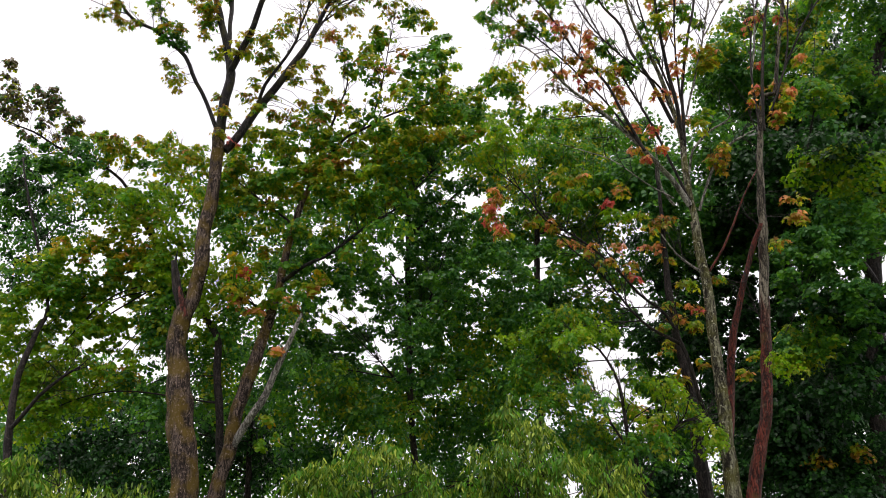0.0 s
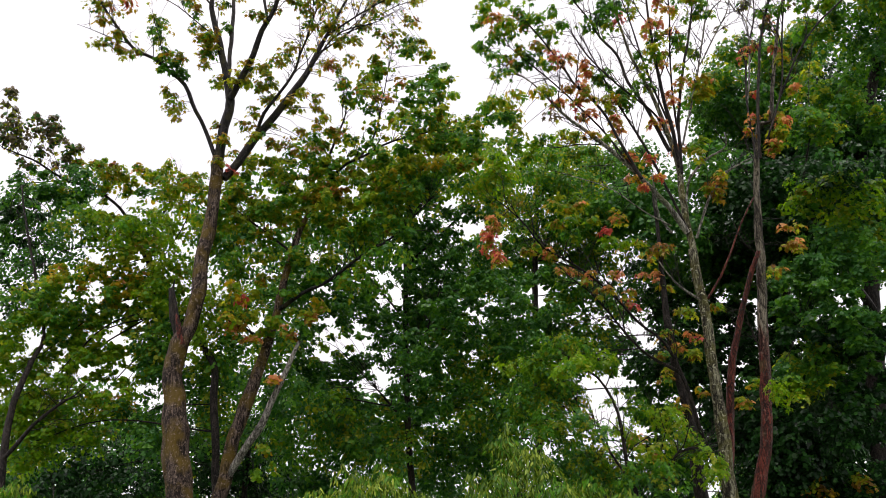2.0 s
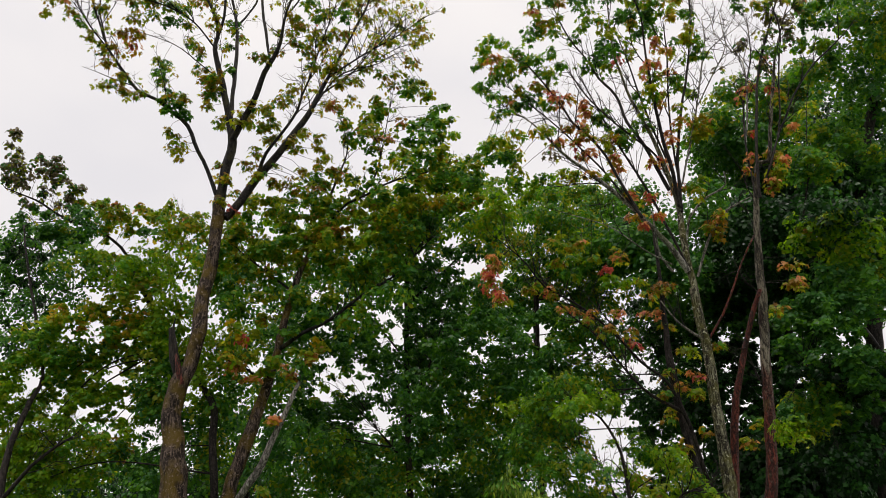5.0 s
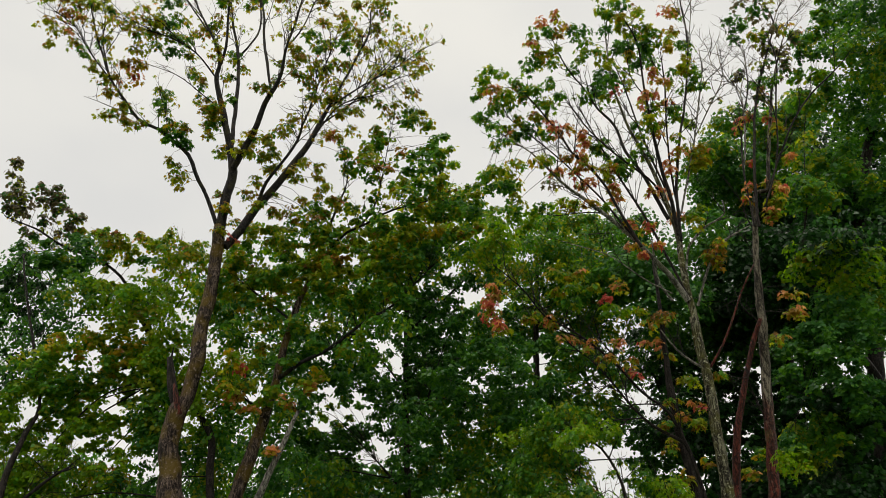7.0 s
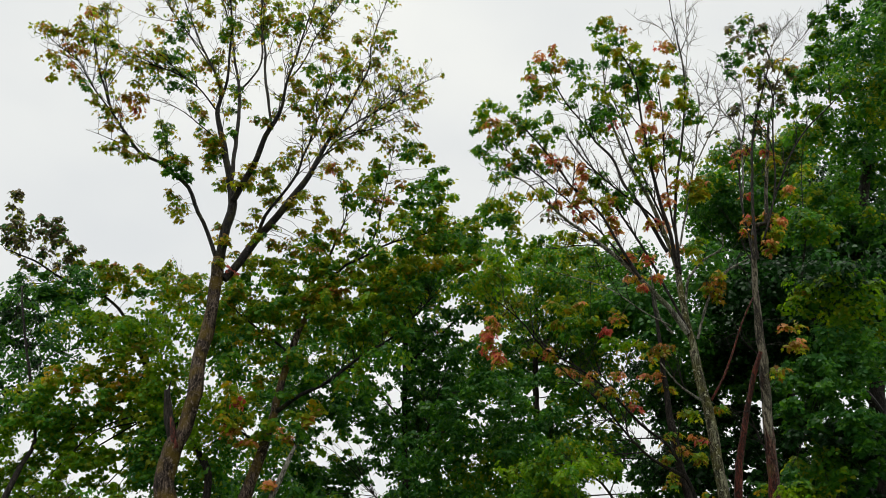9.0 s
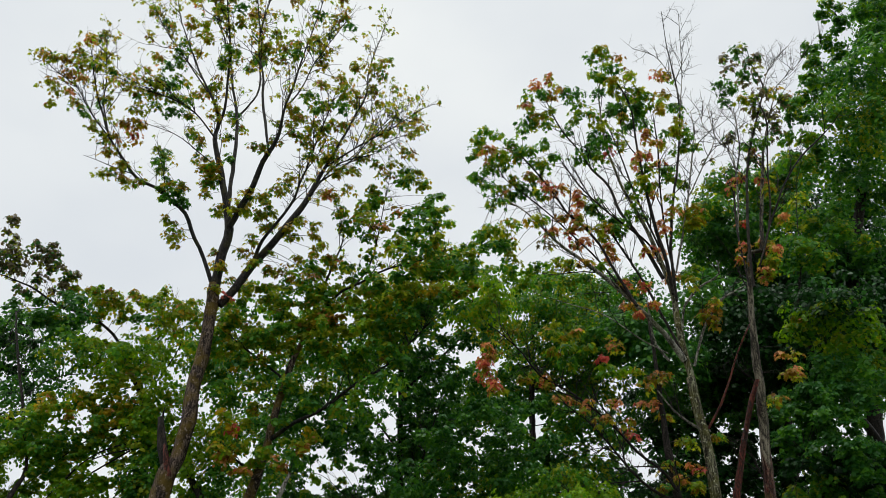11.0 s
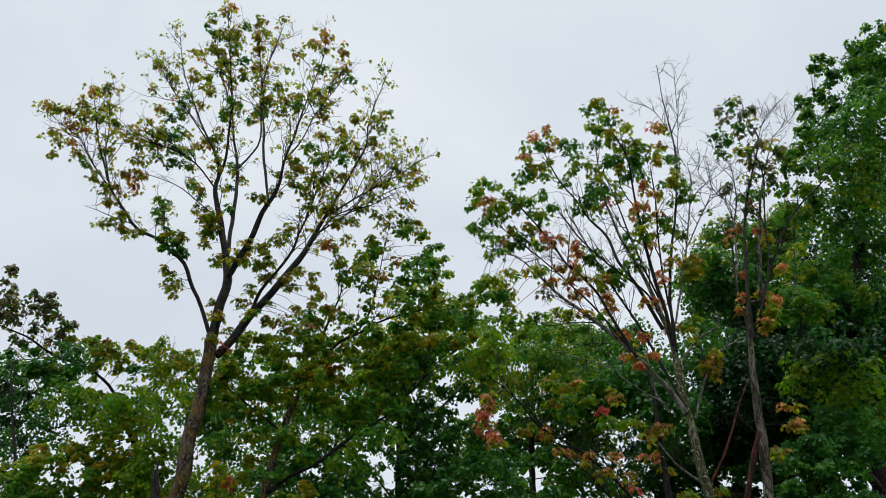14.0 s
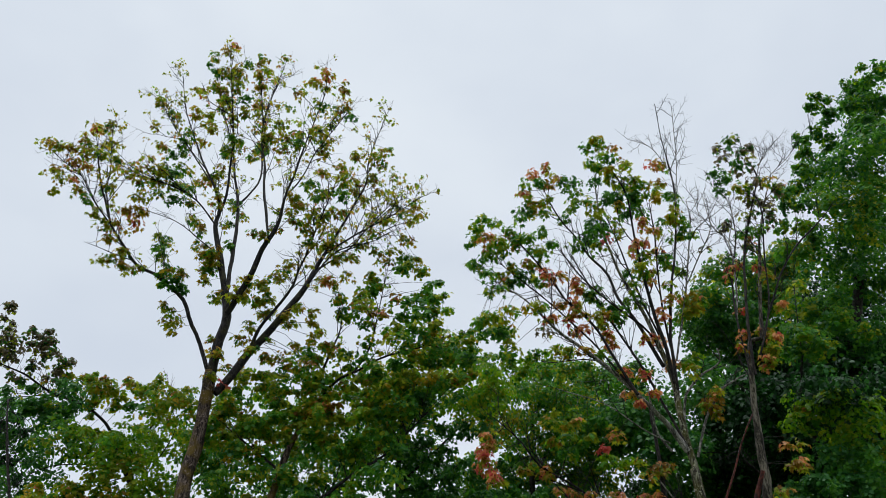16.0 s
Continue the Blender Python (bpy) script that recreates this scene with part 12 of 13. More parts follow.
clump(dark_tree, 10.21, 28.17, 9.84, 0.51, 0.33, "deep", 1.65)
clump(dark_tree, 10.62, 28.75, 9.86, 0.48, 0.36, "deep", 1.65)
clump(dark_tree, 12.09, 28.63, 9.81, 0.50, 0.30, "deep", 1.65)
clump(dark_tree, 9.74, 28.12, 10.27, 0.38, 0.29, "deep", 1.65)
clump(dark_tree, 10.21, 28.22, 10.22, 0.42, 0.27, "deep", 1.65)
clump(dark_tree, 10.75, 28.41, 10.36, 0.40, 0.33, "deep", 1.65)
clump(dark_tree, 11.26, 28.79, 10.28, 0.47, 0.33, "deep", 1.65)
clump(dark_tree, 12.11, 28.79, 10.25, 0.45, 0.32, "deep", 1.65)
clump(dark_tree, 9.42, 28.43, 10.68, 0.48, 0.33, "deep", 1.65)
clump(dark_tree, 10.05, 28.48, 10.73, 0.44, 0.30, "deep", 1.65)
clump(dark_tree, 10.85, 28.01, 10.75, 0.50, 0.29, "deep", 1.65)
clump(dark_tree, 11.36, 27.90, 10.77, 0.50, 0.35, "deep", 1.65)
clump(dark_tree, 12.00, 28.37, 10.81, 0.43, 0.36, "deep", 1.65)
clump(dark_tree, 9.61, 28.65, 11.21, 0.39, 0.34, "deep", 1.65)
clump(dark_tree, 10.32, 28.22, 11.26, 0.39, 0.29, "deep", 1.65)
clump(dark_tree, 10.66, 28.25, 11.23, 0.40, 0.30, "deep", 1.65)
clump(dark_tree, 11.35, 28.82, 11.26, 0.51, 0.30, "deep", 1.65)
clump(dark_tree, 10.18, 28.29, 11.51, 0.41, 0.31, "deep", 1.65)
lobe(dark_tree, 11.69, 27.21, 20.55, 1.03, 0.62, 4.21, "green")
lobe(dark_tree, 13.75, 28.67, 20.85, 1.82, 1.31, 4.82, "green")
lobe(dark_tree, 10.26, 26.23, 18.67, 0.97, 0.45, 4.21, "green")
lobe(dark_tree, 11.01, 27.52, 18.44, 1.80, 1.13, 6.02, "dark")
lobe(dark_tree, 14.40, 28.00, 19.57, 1.28, 0.85, 4.82, "green")
# Deep lobes again hold the tree's shade in their leaf colour.
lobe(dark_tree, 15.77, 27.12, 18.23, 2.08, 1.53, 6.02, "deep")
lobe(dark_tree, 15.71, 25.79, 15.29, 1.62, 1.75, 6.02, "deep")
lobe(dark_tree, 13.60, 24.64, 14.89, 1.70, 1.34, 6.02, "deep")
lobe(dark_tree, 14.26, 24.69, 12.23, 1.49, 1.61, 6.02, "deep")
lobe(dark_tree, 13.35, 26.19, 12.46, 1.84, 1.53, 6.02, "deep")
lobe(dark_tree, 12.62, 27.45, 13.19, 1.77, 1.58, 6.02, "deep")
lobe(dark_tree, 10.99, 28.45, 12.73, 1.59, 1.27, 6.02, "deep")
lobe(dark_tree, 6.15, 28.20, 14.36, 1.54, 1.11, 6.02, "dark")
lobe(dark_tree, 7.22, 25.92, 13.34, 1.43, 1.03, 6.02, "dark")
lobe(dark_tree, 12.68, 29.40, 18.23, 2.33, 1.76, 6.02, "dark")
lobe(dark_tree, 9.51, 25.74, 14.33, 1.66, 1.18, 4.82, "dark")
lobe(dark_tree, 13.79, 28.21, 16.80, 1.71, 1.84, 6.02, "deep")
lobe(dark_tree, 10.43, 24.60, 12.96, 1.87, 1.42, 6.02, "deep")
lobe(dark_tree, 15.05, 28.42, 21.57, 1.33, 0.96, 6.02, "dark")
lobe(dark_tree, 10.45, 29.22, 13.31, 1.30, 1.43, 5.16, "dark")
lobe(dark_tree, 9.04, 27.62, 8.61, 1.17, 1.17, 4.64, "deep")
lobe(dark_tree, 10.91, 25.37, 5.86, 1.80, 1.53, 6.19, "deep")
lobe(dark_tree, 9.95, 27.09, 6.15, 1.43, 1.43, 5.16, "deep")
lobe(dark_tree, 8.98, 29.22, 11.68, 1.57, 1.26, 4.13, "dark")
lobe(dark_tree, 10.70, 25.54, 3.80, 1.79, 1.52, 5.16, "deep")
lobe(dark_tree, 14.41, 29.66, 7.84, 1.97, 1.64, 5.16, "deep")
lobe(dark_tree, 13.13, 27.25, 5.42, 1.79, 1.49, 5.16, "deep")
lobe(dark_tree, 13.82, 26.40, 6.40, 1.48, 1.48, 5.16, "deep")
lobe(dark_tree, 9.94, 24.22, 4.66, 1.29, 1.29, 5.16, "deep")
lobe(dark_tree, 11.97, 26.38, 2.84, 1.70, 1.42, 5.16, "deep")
lobe(dark_tree, 7.52, 25.20, 11.90, 1.38, 1.10, 4.64, "dark")
lobe(dark_tree, 7.58, 27.86, 14.37, 1.36, 1.23, 4.13, "dark")
lobe(dark_tree, 8.43, 29.24, 10.34, 1.24, 1.24, 3.10, "deep")
lobe(dark_tree, 8.67, 29.30, 8.18, 1.22, 0.92, 4.13, "dark")

young = plant("young_maple_tree", "young maple with layered yellow-green sprays", "maple_leaf", 0.09)
limb(young, "trunk", BARK_DARK, [(4.00, 16.20, 1.34, 0.052), (3.82, 16.20, 2.47, 0.046), (3.62, 16.20, 3.43, 0.041), (3.52, 16.20, 4.32, 0.030), (3.17, 16.20, 5.01, 0.021), (2.61, 16.20, 5.36, 0.012)], sides=8, shoots=4)
limb(young, "limb", BARK_DARK, [(3.86, 16.20, 2.26, 0.030), (4.20, 16.00, 2.98, 0.025), (4.52, 15.80, 3.49, 0.020), (4.90, 15.60, 3.57, 0.009)], shoots=3)
limb(young, "limb", BARK_DARK, [(3.75, 16.20, 2.89, 0.025), (3.15, 16.50, 3.91, 0.021), (2.77, 16.80, 4.42, 0.013)], shoots=3)
clump(young, 3.46, 16.14, 5.23, 0.15, 0.11, "green")
clump(young, 3.35, 16.12, 4.53, 0.11, 0.11, "lime")
clump(young, 3.65, 16.39, 4.81, 0.10, 0.10, "green")
lobe(young, 1.95, 16.47, 5.42, 0.74, 0.27, 4.31, "lime")
lobe(young, 3.19, 15.93, 5.35, 0.52, 0.22, 4.62, "lime")
lobe(young, 2.46, 15.26, 5.14, 0.42, 0.19, 4.00, "lime")
lobe(young, 2.76, 16.65, 4.60, 0.39, 0.13, 3.08, "gold")
lobe(young, 2.53, 16.33, 5.75, 0.68, 0.33, 3.08, "green")
lobe(young, 2.38, 16.72, 5.06, 0.75, 0.39, 3.08, "green")
lobe(young, 4.39, 15.90, 4.16, 0.50, 0.26, 4.00, "lime")
lobe(young, 5.10, 17.13, 3.94, 0.47, 0.31, 4.00, "lime")
lobe(young, 5.01, 15.51, 3.30, 0.40, 0.20, 3.70, "lime")
lobe(young, 3.72, 15.73, 3.22, 0.43, 0.28, 3.08, "green")
lobe(young, 3.95, 15.64, 3.63, 0.34, 0.20, 2.46, "lime")
lobe(young, 2.36, 16.49, 4.14, 0.79, 0.53, 3.08, "green")
lobe(young, 3.23, 17.15, 3.19, 0.76, 0.46, 3.08, "green")
lobe(young, 4.16, 15.40, 3.03, 0.48, 0.34, 3.08, "green")
lobe(young, 4.02, 16.52, 4.72, 0.30, 0.30, 1.85, "green")
lobe(young, 1.61, 16.84, 4.90, 0.60, 0.45, 3.08, "green")
lobe(young, 6.58, 15.54, 4.65, 0.39, 0.27, 1.54, "lime")
lobe(young, 2.69, 15.15, 3.88, 0.46, 0.35, 3.08, "green")
lobe(young, 3.73, 16.36, 4.06, 0.33, 0.18, 2.46, "lime")
lobe(young, 3.22, 16.99, 3.58, 0.55, 0.40, 3.08, "green")

under = plant("understorey_tree", "low dark green tree filling the wood's edge", "plain_leaf", 0.135)
limb(under, "trunk", BARK_DARK, [(-6.10, 27.00, 1.17, 0.116), (-6.25, 27.00, 3.04, 0.102), (-6.28, 27.00, 4.65, 0.068), (-6.27, 27.00, 5.75, 0.034)], sides=8, shoots=4)
# Deep lobes have the under-canopy shade put into their leaf colour.
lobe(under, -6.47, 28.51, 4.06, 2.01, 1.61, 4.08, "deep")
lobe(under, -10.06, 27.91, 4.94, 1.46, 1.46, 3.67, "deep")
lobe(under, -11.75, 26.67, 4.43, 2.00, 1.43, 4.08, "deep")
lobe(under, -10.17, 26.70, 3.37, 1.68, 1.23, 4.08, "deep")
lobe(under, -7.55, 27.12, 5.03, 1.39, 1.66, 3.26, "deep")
lobe(under, -14.12, 28.62, 4.26, 1.57, 1.25, 4.08, "dark")
lobe(under, -3.99, 26.21, 3.86, 1.56, 1.14, 3.67, "dark")
lobe(under, -2.59, 26.12, 4.90, 1.29, 0.78, 2.45, "dark")
lobe(under, -8.19, 27.42, 3.07, 1.68, 1.12, 4.08, "dark")

under = plant("understorey_tree", "low dark green tree filling the wood's edge", "plain_leaf", 0.135)
limb(under, "trunk", BARK_DARK, [(7.46, 28.00, 1.15, 0.121), (7.55, 28.00, 3.10, 0.106), (7.41, 28.00, 4.76, 0.071), (7.32, 28.00, 5.91, 0.036)], sides=8, shoots=4)
# As above, deep lobes are leaves coloured near black for shade.
lobe(under, 7.03, 29.87, 4.17, 1.20, 1.02, 4.08, "dark")
lobe(under, 5.68, 26.75, 3.03, 1.34, 0.96, 4.08, "dark")
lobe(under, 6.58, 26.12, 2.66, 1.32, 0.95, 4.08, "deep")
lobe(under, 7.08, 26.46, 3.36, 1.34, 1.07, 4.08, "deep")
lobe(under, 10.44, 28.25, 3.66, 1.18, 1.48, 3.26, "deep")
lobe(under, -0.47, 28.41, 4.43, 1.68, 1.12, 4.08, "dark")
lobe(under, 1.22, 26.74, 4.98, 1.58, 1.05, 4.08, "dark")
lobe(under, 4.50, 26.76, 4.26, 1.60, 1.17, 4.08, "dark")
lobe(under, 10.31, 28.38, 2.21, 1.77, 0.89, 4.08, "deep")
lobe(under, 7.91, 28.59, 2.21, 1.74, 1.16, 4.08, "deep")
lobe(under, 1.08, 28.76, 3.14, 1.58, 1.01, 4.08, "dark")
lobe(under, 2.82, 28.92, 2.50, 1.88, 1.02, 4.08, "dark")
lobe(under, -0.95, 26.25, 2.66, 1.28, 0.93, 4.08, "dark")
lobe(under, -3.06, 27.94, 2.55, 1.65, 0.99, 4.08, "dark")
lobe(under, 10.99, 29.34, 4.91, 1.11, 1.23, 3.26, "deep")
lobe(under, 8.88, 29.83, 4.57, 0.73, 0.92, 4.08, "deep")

far = plant("far_tree", "far green tree showing through the stand", "plain_leaf", 0.18)
limb(far, "trunk", BARK_DARK, [(-16.65, 40.00, 0.96, 0.136), (-16.98, 40.00, 4.00, 0.121), (-17.56, 40.00, 6.66, 0.079), (-17.72, 40.00, 9.16, 0.033)], sides=8, shoots=2)
lobe(far, -20.70, 38.91, 7.78, 1.86, 1.37, 1.12, "dark")
lobe(far, -22.26, 42.10, 7.50, 2.00, 1.48, 1.54, "dark")
lobe(far, -21.28, 40.87, 5.39, 1.93, 1.43, 1.54, "green")
lobe(far, -21.86, 42.56, 3.88, 2.00, 1.48, 1.54, "green")
lobe(far, -18.77, 38.37, 8.28, 1.81, 1.33, 1.12, "green")
lobe(far, -19.92, 41.18, 7.37, 1.93, 1.42, 1.54, "dark")
lobe(far, -20.03, 42.04, 5.50, 1.95, 1.44, 1.54, "dark")
lobe(far, -18.74, 39.86, 3.73, 1.84, 1.36, 1.54, "dark")
lobe(far, -16.77, 37.60, 8.70, 1.74, 1.29, 1.12, "dark")
lobe(far, -16.75, 38.16, 6.95, 1.75, 1.30, 1.54, "green")
lobe(far, -16.39, 37.94, 5.12, 1.73, 1.28, 1.54, "dark")
lobe(far, -16.01, 37.56, 3.61, 1.71, 1.26, 1.54, "dark")
lobe(far, -15.10, 37.91, 8.20, 1.73, 1.28, 1.12, "dark")
lobe(far, -16.03, 40.69, 7.30, 1.84, 1.36, 1.54, "dark")
lobe(far, -14.59, 37.63, 5.09, 1.69, 1.25, 1.54, "green")
lobe(far, -15.90, 41.55, 3.82, 1.86, 1.37, 1.54, "green")
lobe(far, -14.54, 41.42, 8.17, 1.85, 1.37, 1.12, "dark")
lobe(far, -14.62, 41.90, 7.47, 1.87, 1.38, 1.54, "dark")
lobe(far, -14.36, 41.82, 5.48, 1.85, 1.37, 1.54, "dark")
lobe(far, -13.99, 41.28, 3.81, 1.82, 1.35, 1.54, "dark")

far = plant("far_tree", "far green tree showing through the stand", "plain_leaf", 0.18)
limb(far, "trunk", BARK_DARK, [(-6.93, 40.00, 0.96, 0.128), (-7.01, 40.00, 4.00, 0.113), (-7.36, 40.00, 6.66, 0.073), (-7.31, 40.00, 9.16, 0.031)], sides=8, shoots=2)
lobe(far, -11.67, 42.54, 8.35, 1.86, 1.38, 1.12, "dark")
lobe(far, -11.66, 42.74, 7.59, 1.87, 1.38, 1.54, "dark")
lobe(far, -10.94, 40.75, 5.38, 1.77, 1.31, 1.54, "green")
lobe(far, -11.34, 42.79, 3.89, 1.85, 1.37, 1.54, "green")
lobe(far, -8.66, 37.62, 8.15, 1.64, 1.21, 1.12, "green")
lobe(far, -8.57, 37.62, 6.87, 1.63, 1.20, 1.54, "dark")
lobe(far, -8.38, 37.39, 5.07, 1.61, 1.19, 1.54, "dark")
lobe(far, -8.46, 38.24, 3.64, 1.64, 1.21, 1.54, "dark")
lobe(far, -7.29, 39.25, 9.01, 1.70, 1.25, 1.12, "dark")
lobe(far, -7.26, 39.75, 7.17, 1.70, 1.26, 1.54, "green")
lobe(far, -7.39, 41.08, 5.41, 1.75, 1.29, 1.54, "dark")
lobe(far, -7.36, 41.46, 3.82, 1.76, 1.30, 1.54, "dark")
lobe(far, -5.22, 37.50, 8.13, 1.60, 1.19, 1.12, "dark")
lobe(far, -5.43, 39.42, 7.12, 1.68, 1.24, 1.54, "dark")
lobe(far, -5.46, 40.26, 5.34, 1.70, 1.26, 1.54, "green")
lobe(far, -5.25, 39.25, 3.70, 1.66, 1.22, 1.54, "green")
lobe(far, -3.76, 40.58, 7.29, 1.72, 1.27, 1.54, "dark")
lobe(far, -3.58, 39.25, 5.24, 1.65, 1.22, 1.54, "dark")
lobe(far, -3.70, 41.10, 3.80, 1.73, 1.28, 1.54, "dark")

far = plant("far_tree", "far green tree showing through the stand", "plain_leaf", 0.18)
limb(far, "trunk", BARK_DARK, [(0.42, 40.00, 0.96, 0.126), (0.54, 40.00, 4.00, 0.111), (0.36, 40.00, 6.66, 0.072), (0.56, 40.00, 9.16, 0.030)], sides=8, shoots=2)
lobe(far, -3.38, 42.78, 7.59, 1.81, 1.34, 1.54, "dark")
lobe(far, -3.31, 42.67, 5.56, 1.79, 1.33, 1.54, "green")
lobe(far, -2.87, 37.43, 3.60, 1.57, 1.16, 1.54, "green")
lobe(far, -1.39, 41.56, 5.46, 1.74, 1.29, 1.54, "dark")
lobe(far, -1.36, 41.33, 3.81, 1.73, 1.28, 1.54, "dark")
lobe(far, 0.42, 37.70, 6.88, 1.59, 1.18, 1.54, "green")
lobe(far, 0.43, 39.87, 5.30, 1.67, 1.24, 1.54, "dark")
lobe(far, 0.42, 39.12, 3.69, 1.64, 1.21, 1.54, "dark")
lobe(far, 2.35, 41.42, 8.81, 1.76, 1.30, 1.12, "dark")
lobe(far, 2.38, 42.51, 7.56, 1.80, 1.33, 1.54, "dark")
lobe(far, 2.17, 39.29, 5.25, 1.65, 1.22, 1.54, "green")
lobe(far, 2.11, 38.74, 3.67, 1.62, 1.20, 1.54, "green")
lobe(far, 4.07, 39.99, 7.95, 1.70, 1.26, 1.12, "dark")
lobe(far, 4.16, 41.18, 7.37, 1.75, 1.29, 1.54, "dark")
lobe(far, 4.15, 41.73, 5.47, 1.76, 1.30, 1.54, "dark")
lobe(far, 3.97, 40.45, 3.76, 1.70, 1.26, 1.54, "dark")

far = plant("far_tree", "far green tree showing through the stand", "plain_leaf", 0.18)
limb(far, "trunk", BARK_DARK, [(16.97, 40.00, 0.96, 0.137), (17.52, 40.00, 4.00, 0.121), (17.72, 40.00, 6.66, 0.079), (18.28, 40.00, 9.16, 0.033)], sides=8, shoots=2)
clump(far, -4.73, 37.34, 6.52, 0.46, 0.34, "dark", 1.25)
clump(far, -4.26, 38.00, 6.48, 0.48, 0.35, "dark", 1.25)
clump(far, -3.49, 38.11, 6.65, 0.48, 0.31, "dark", 1.25)
clump(far, -2.82, 37.70, 6.46, 0.48, 0.28, "dark", 1.25)
clump(far, -2.51, 38.14, 6.54, 0.44, 0.31, "dark", 1.25)
clump(far, -4.77, 37.50, 7.02, 0.41, 0.30, "dark", 1.25)
clump(far, -4.35, 37.99, 7.08, 0.46, 0.32, "dark", 1.25)
clump(far, -3.47, 37.94, 7.02, 0.41, 0.35, "dark", 1.25)
clump(far, -3.07, 37.44, 6.98, 0.50, 0.33, "dark", 1.25)
clump(far, -2.17, 37.95, 7.04, 0.46, 0.29, "dark", 1.25)
clump(far, -4.68, 37.44, 7.47, 0.50, 0.27, "dark", 1.25)
clump(far, -4.34, 37.90, 7.49, 0.46, 0.30, "dark", 1.25)
clump(far, -3.47, 37.31, 7.52, 0.39, 0.32, "dark", 1.25)
clump(far, -3.13, 37.35, 7.47, 0.40, 0.34, "dark", 1.25)
clump(far, -2.51, 37.87, 7.35, 0.49, 0.32, "dark", 1.25)
clump(far, -1.63, 37.55, 7.46, 0.50, 0.27, "dark", 1.25)
clump(far, -4.74, 37.71, 7.89, 0.48, 0.34, "dark", 1.25)
clump(far, -4.37, 37.55, 7.98, 0.45, 0.29, "dark", 1.25)
clump(far, -3.38, 37.86, 7.81, 0.43, 0.32, "dark", 1.25)
clump(far, -2.86, 37.44, 7.80, 0.44, 0.35, "dark", 1.25)
clump(far, -2.30, 37.71, 7.97, 0.43, 0.32, "dark", 1.25)
clump(far, -5.00, 37.44, 8.26, 0.50, 0.29, "dark", 1.25)
clump(far, -4.12, 37.27, 8.39, 0.49, 0.35, "dark", 1.25)
clump(far, -3.61, 37.87, 8.24, 0.45, 0.34, "dark", 1.25)
clump(far, -2.83, 37.96, 8.32, 0.50, 0.30, "dark", 1.25)
clump(far, -2.15, 38.21, 8.28, 0.40, 0.32, "dark", 1.25)
clump(far, -4.17, 37.37, 8.73, 0.41, 0.30, "dark", 1.25)
clump(far, -3.66, 37.80, 8.74, 0.51, 0.31, "dark", 1.25)
clump(far, -3.28, 40.17, 6.42, 0.50, 0.27, "dark", 1.25)
clump(far, -4.04, 39.56, 6.87, 0.42, 0.29, "dark", 1.25)
clump(far, -3.44, 39.52, 6.87, 0.49, 0.32, "dark", 1.25)
clump(far, -2.66, 40.30, 6.83, 0.52, 0.36, "dark", 1.25)
clump(far, -2.03, 40.06, 6.81, 0.46, 0.34, "dark", 1.25)
clump(far, -5.00, 40.15, 7.35, 0.45, 0.28, "dark", 1.25)
clump(far, -4.46, 40.04, 7.29, 0.40, 0.28, "dark", 1.25)
clump(far, -3.78, 39.76, 7.19, 0.50, 0.33, "dark", 1.25)
clump(far, -3.14, 40.08, 7.39, 0.48, 0.35, "dark", 1.25)
clump(far, -2.88, 40.40, 7.29, 0.42, 0.34, "dark", 1.25)
clump(far, -2.19, 39.91, 7.39, 0.46, 0.32, "dark", 1.25)
clump(far, -1.64, 40.47, 7.30, 0.50, 0.35, "dark", 1.25)
clump(far, -4.70, 40.12, 7.68, 0.39, 0.30, "dark", 1.25)
clump(far, -4.11, 39.74, 7.69, 0.41, 0.36, "dark", 1.25)
clump(far, -3.12, 40.12, 7.72, 0.40, 0.34, "dark", 1.25)
clump(far, -2.60, 40.25, 7.62, 0.41, 0.28, "dark", 1.25)
clump(far, -2.04, 40.44, 7.65, 0.39, 0.27, "dark", 1.25)
clump(far, -1.61, 39.70, 7.79, 0.40, 0.27, "dark", 1.25)
clump(far, -4.99, 39.63, 8.24, 0.39, 0.35, "dark", 1.25)
clump(far, -4.55, 40.47, 8.16, 0.46, 0.35, "dark", 1.25)
clump(far, -4.11, 40.18, 8.21, 0.49, 0.29, "dark", 1.25)
clump(far, -3.47, 40.38, 8.17, 0.45, 0.29, "dark", 1.25)
clump(far, -2.54, 40.33, 8.25, 0.39, 0.32, "dark", 1.25)
clump(far, -2.14, 40.25, 8.10, 0.39, 0.27, "dark", 1.25)
clump(far, -1.33, 39.51, 8.15, 0.39, 0.31, "dark", 1.25)
clump(far, -4.65, 39.78, 8.51, 0.47, 0.28, "dark", 1.25)
clump(far, -3.76, 40.16, 8.53, 0.50, 0.33, "dark", 1.25)
clump(far, -3.41, 39.83, 8.71, 0.46, 0.35, "dark", 1.25)
clump(far, -2.60, 40.01, 8.67, 0.48, 0.31, "dark", 1.25)
clump(far, -2.22, 39.89, 8.71, 0.43, 0.35, "dark", 1.25)
clump(far, -4.35, 40.08, 9.07, 0.51, 0.30, "dark", 1.25)
clump(far, -4.07, 39.99, 9.10, 0.38, 0.31, "dark", 1.25)
clump(far, -2.11, 39.79, 9.11, 0.44, 0.35, "dark", 1.25)
clump(far, -0.35, 38.53, 7.82, 0.38, 0.31, "dark", 1.65)
clump(far, 0.41, 38.81, 7.83, 0.41, 0.36, "dark", 1.65)
clump(far, 1.02, 38.53, 7.86, 0.46, 0.33, "dark", 1.65)
clump(far, 1.66, 39.03, 7.76, 0.44, 0.28, "dark", 1.65)
clump(far, -0.79, 38.88, 8.39, 0.45, 0.36, "dark", 1.65)
clump(far, -0.30, 38.65, 8.38, 0.45, 0.33, "dark", 1.65)
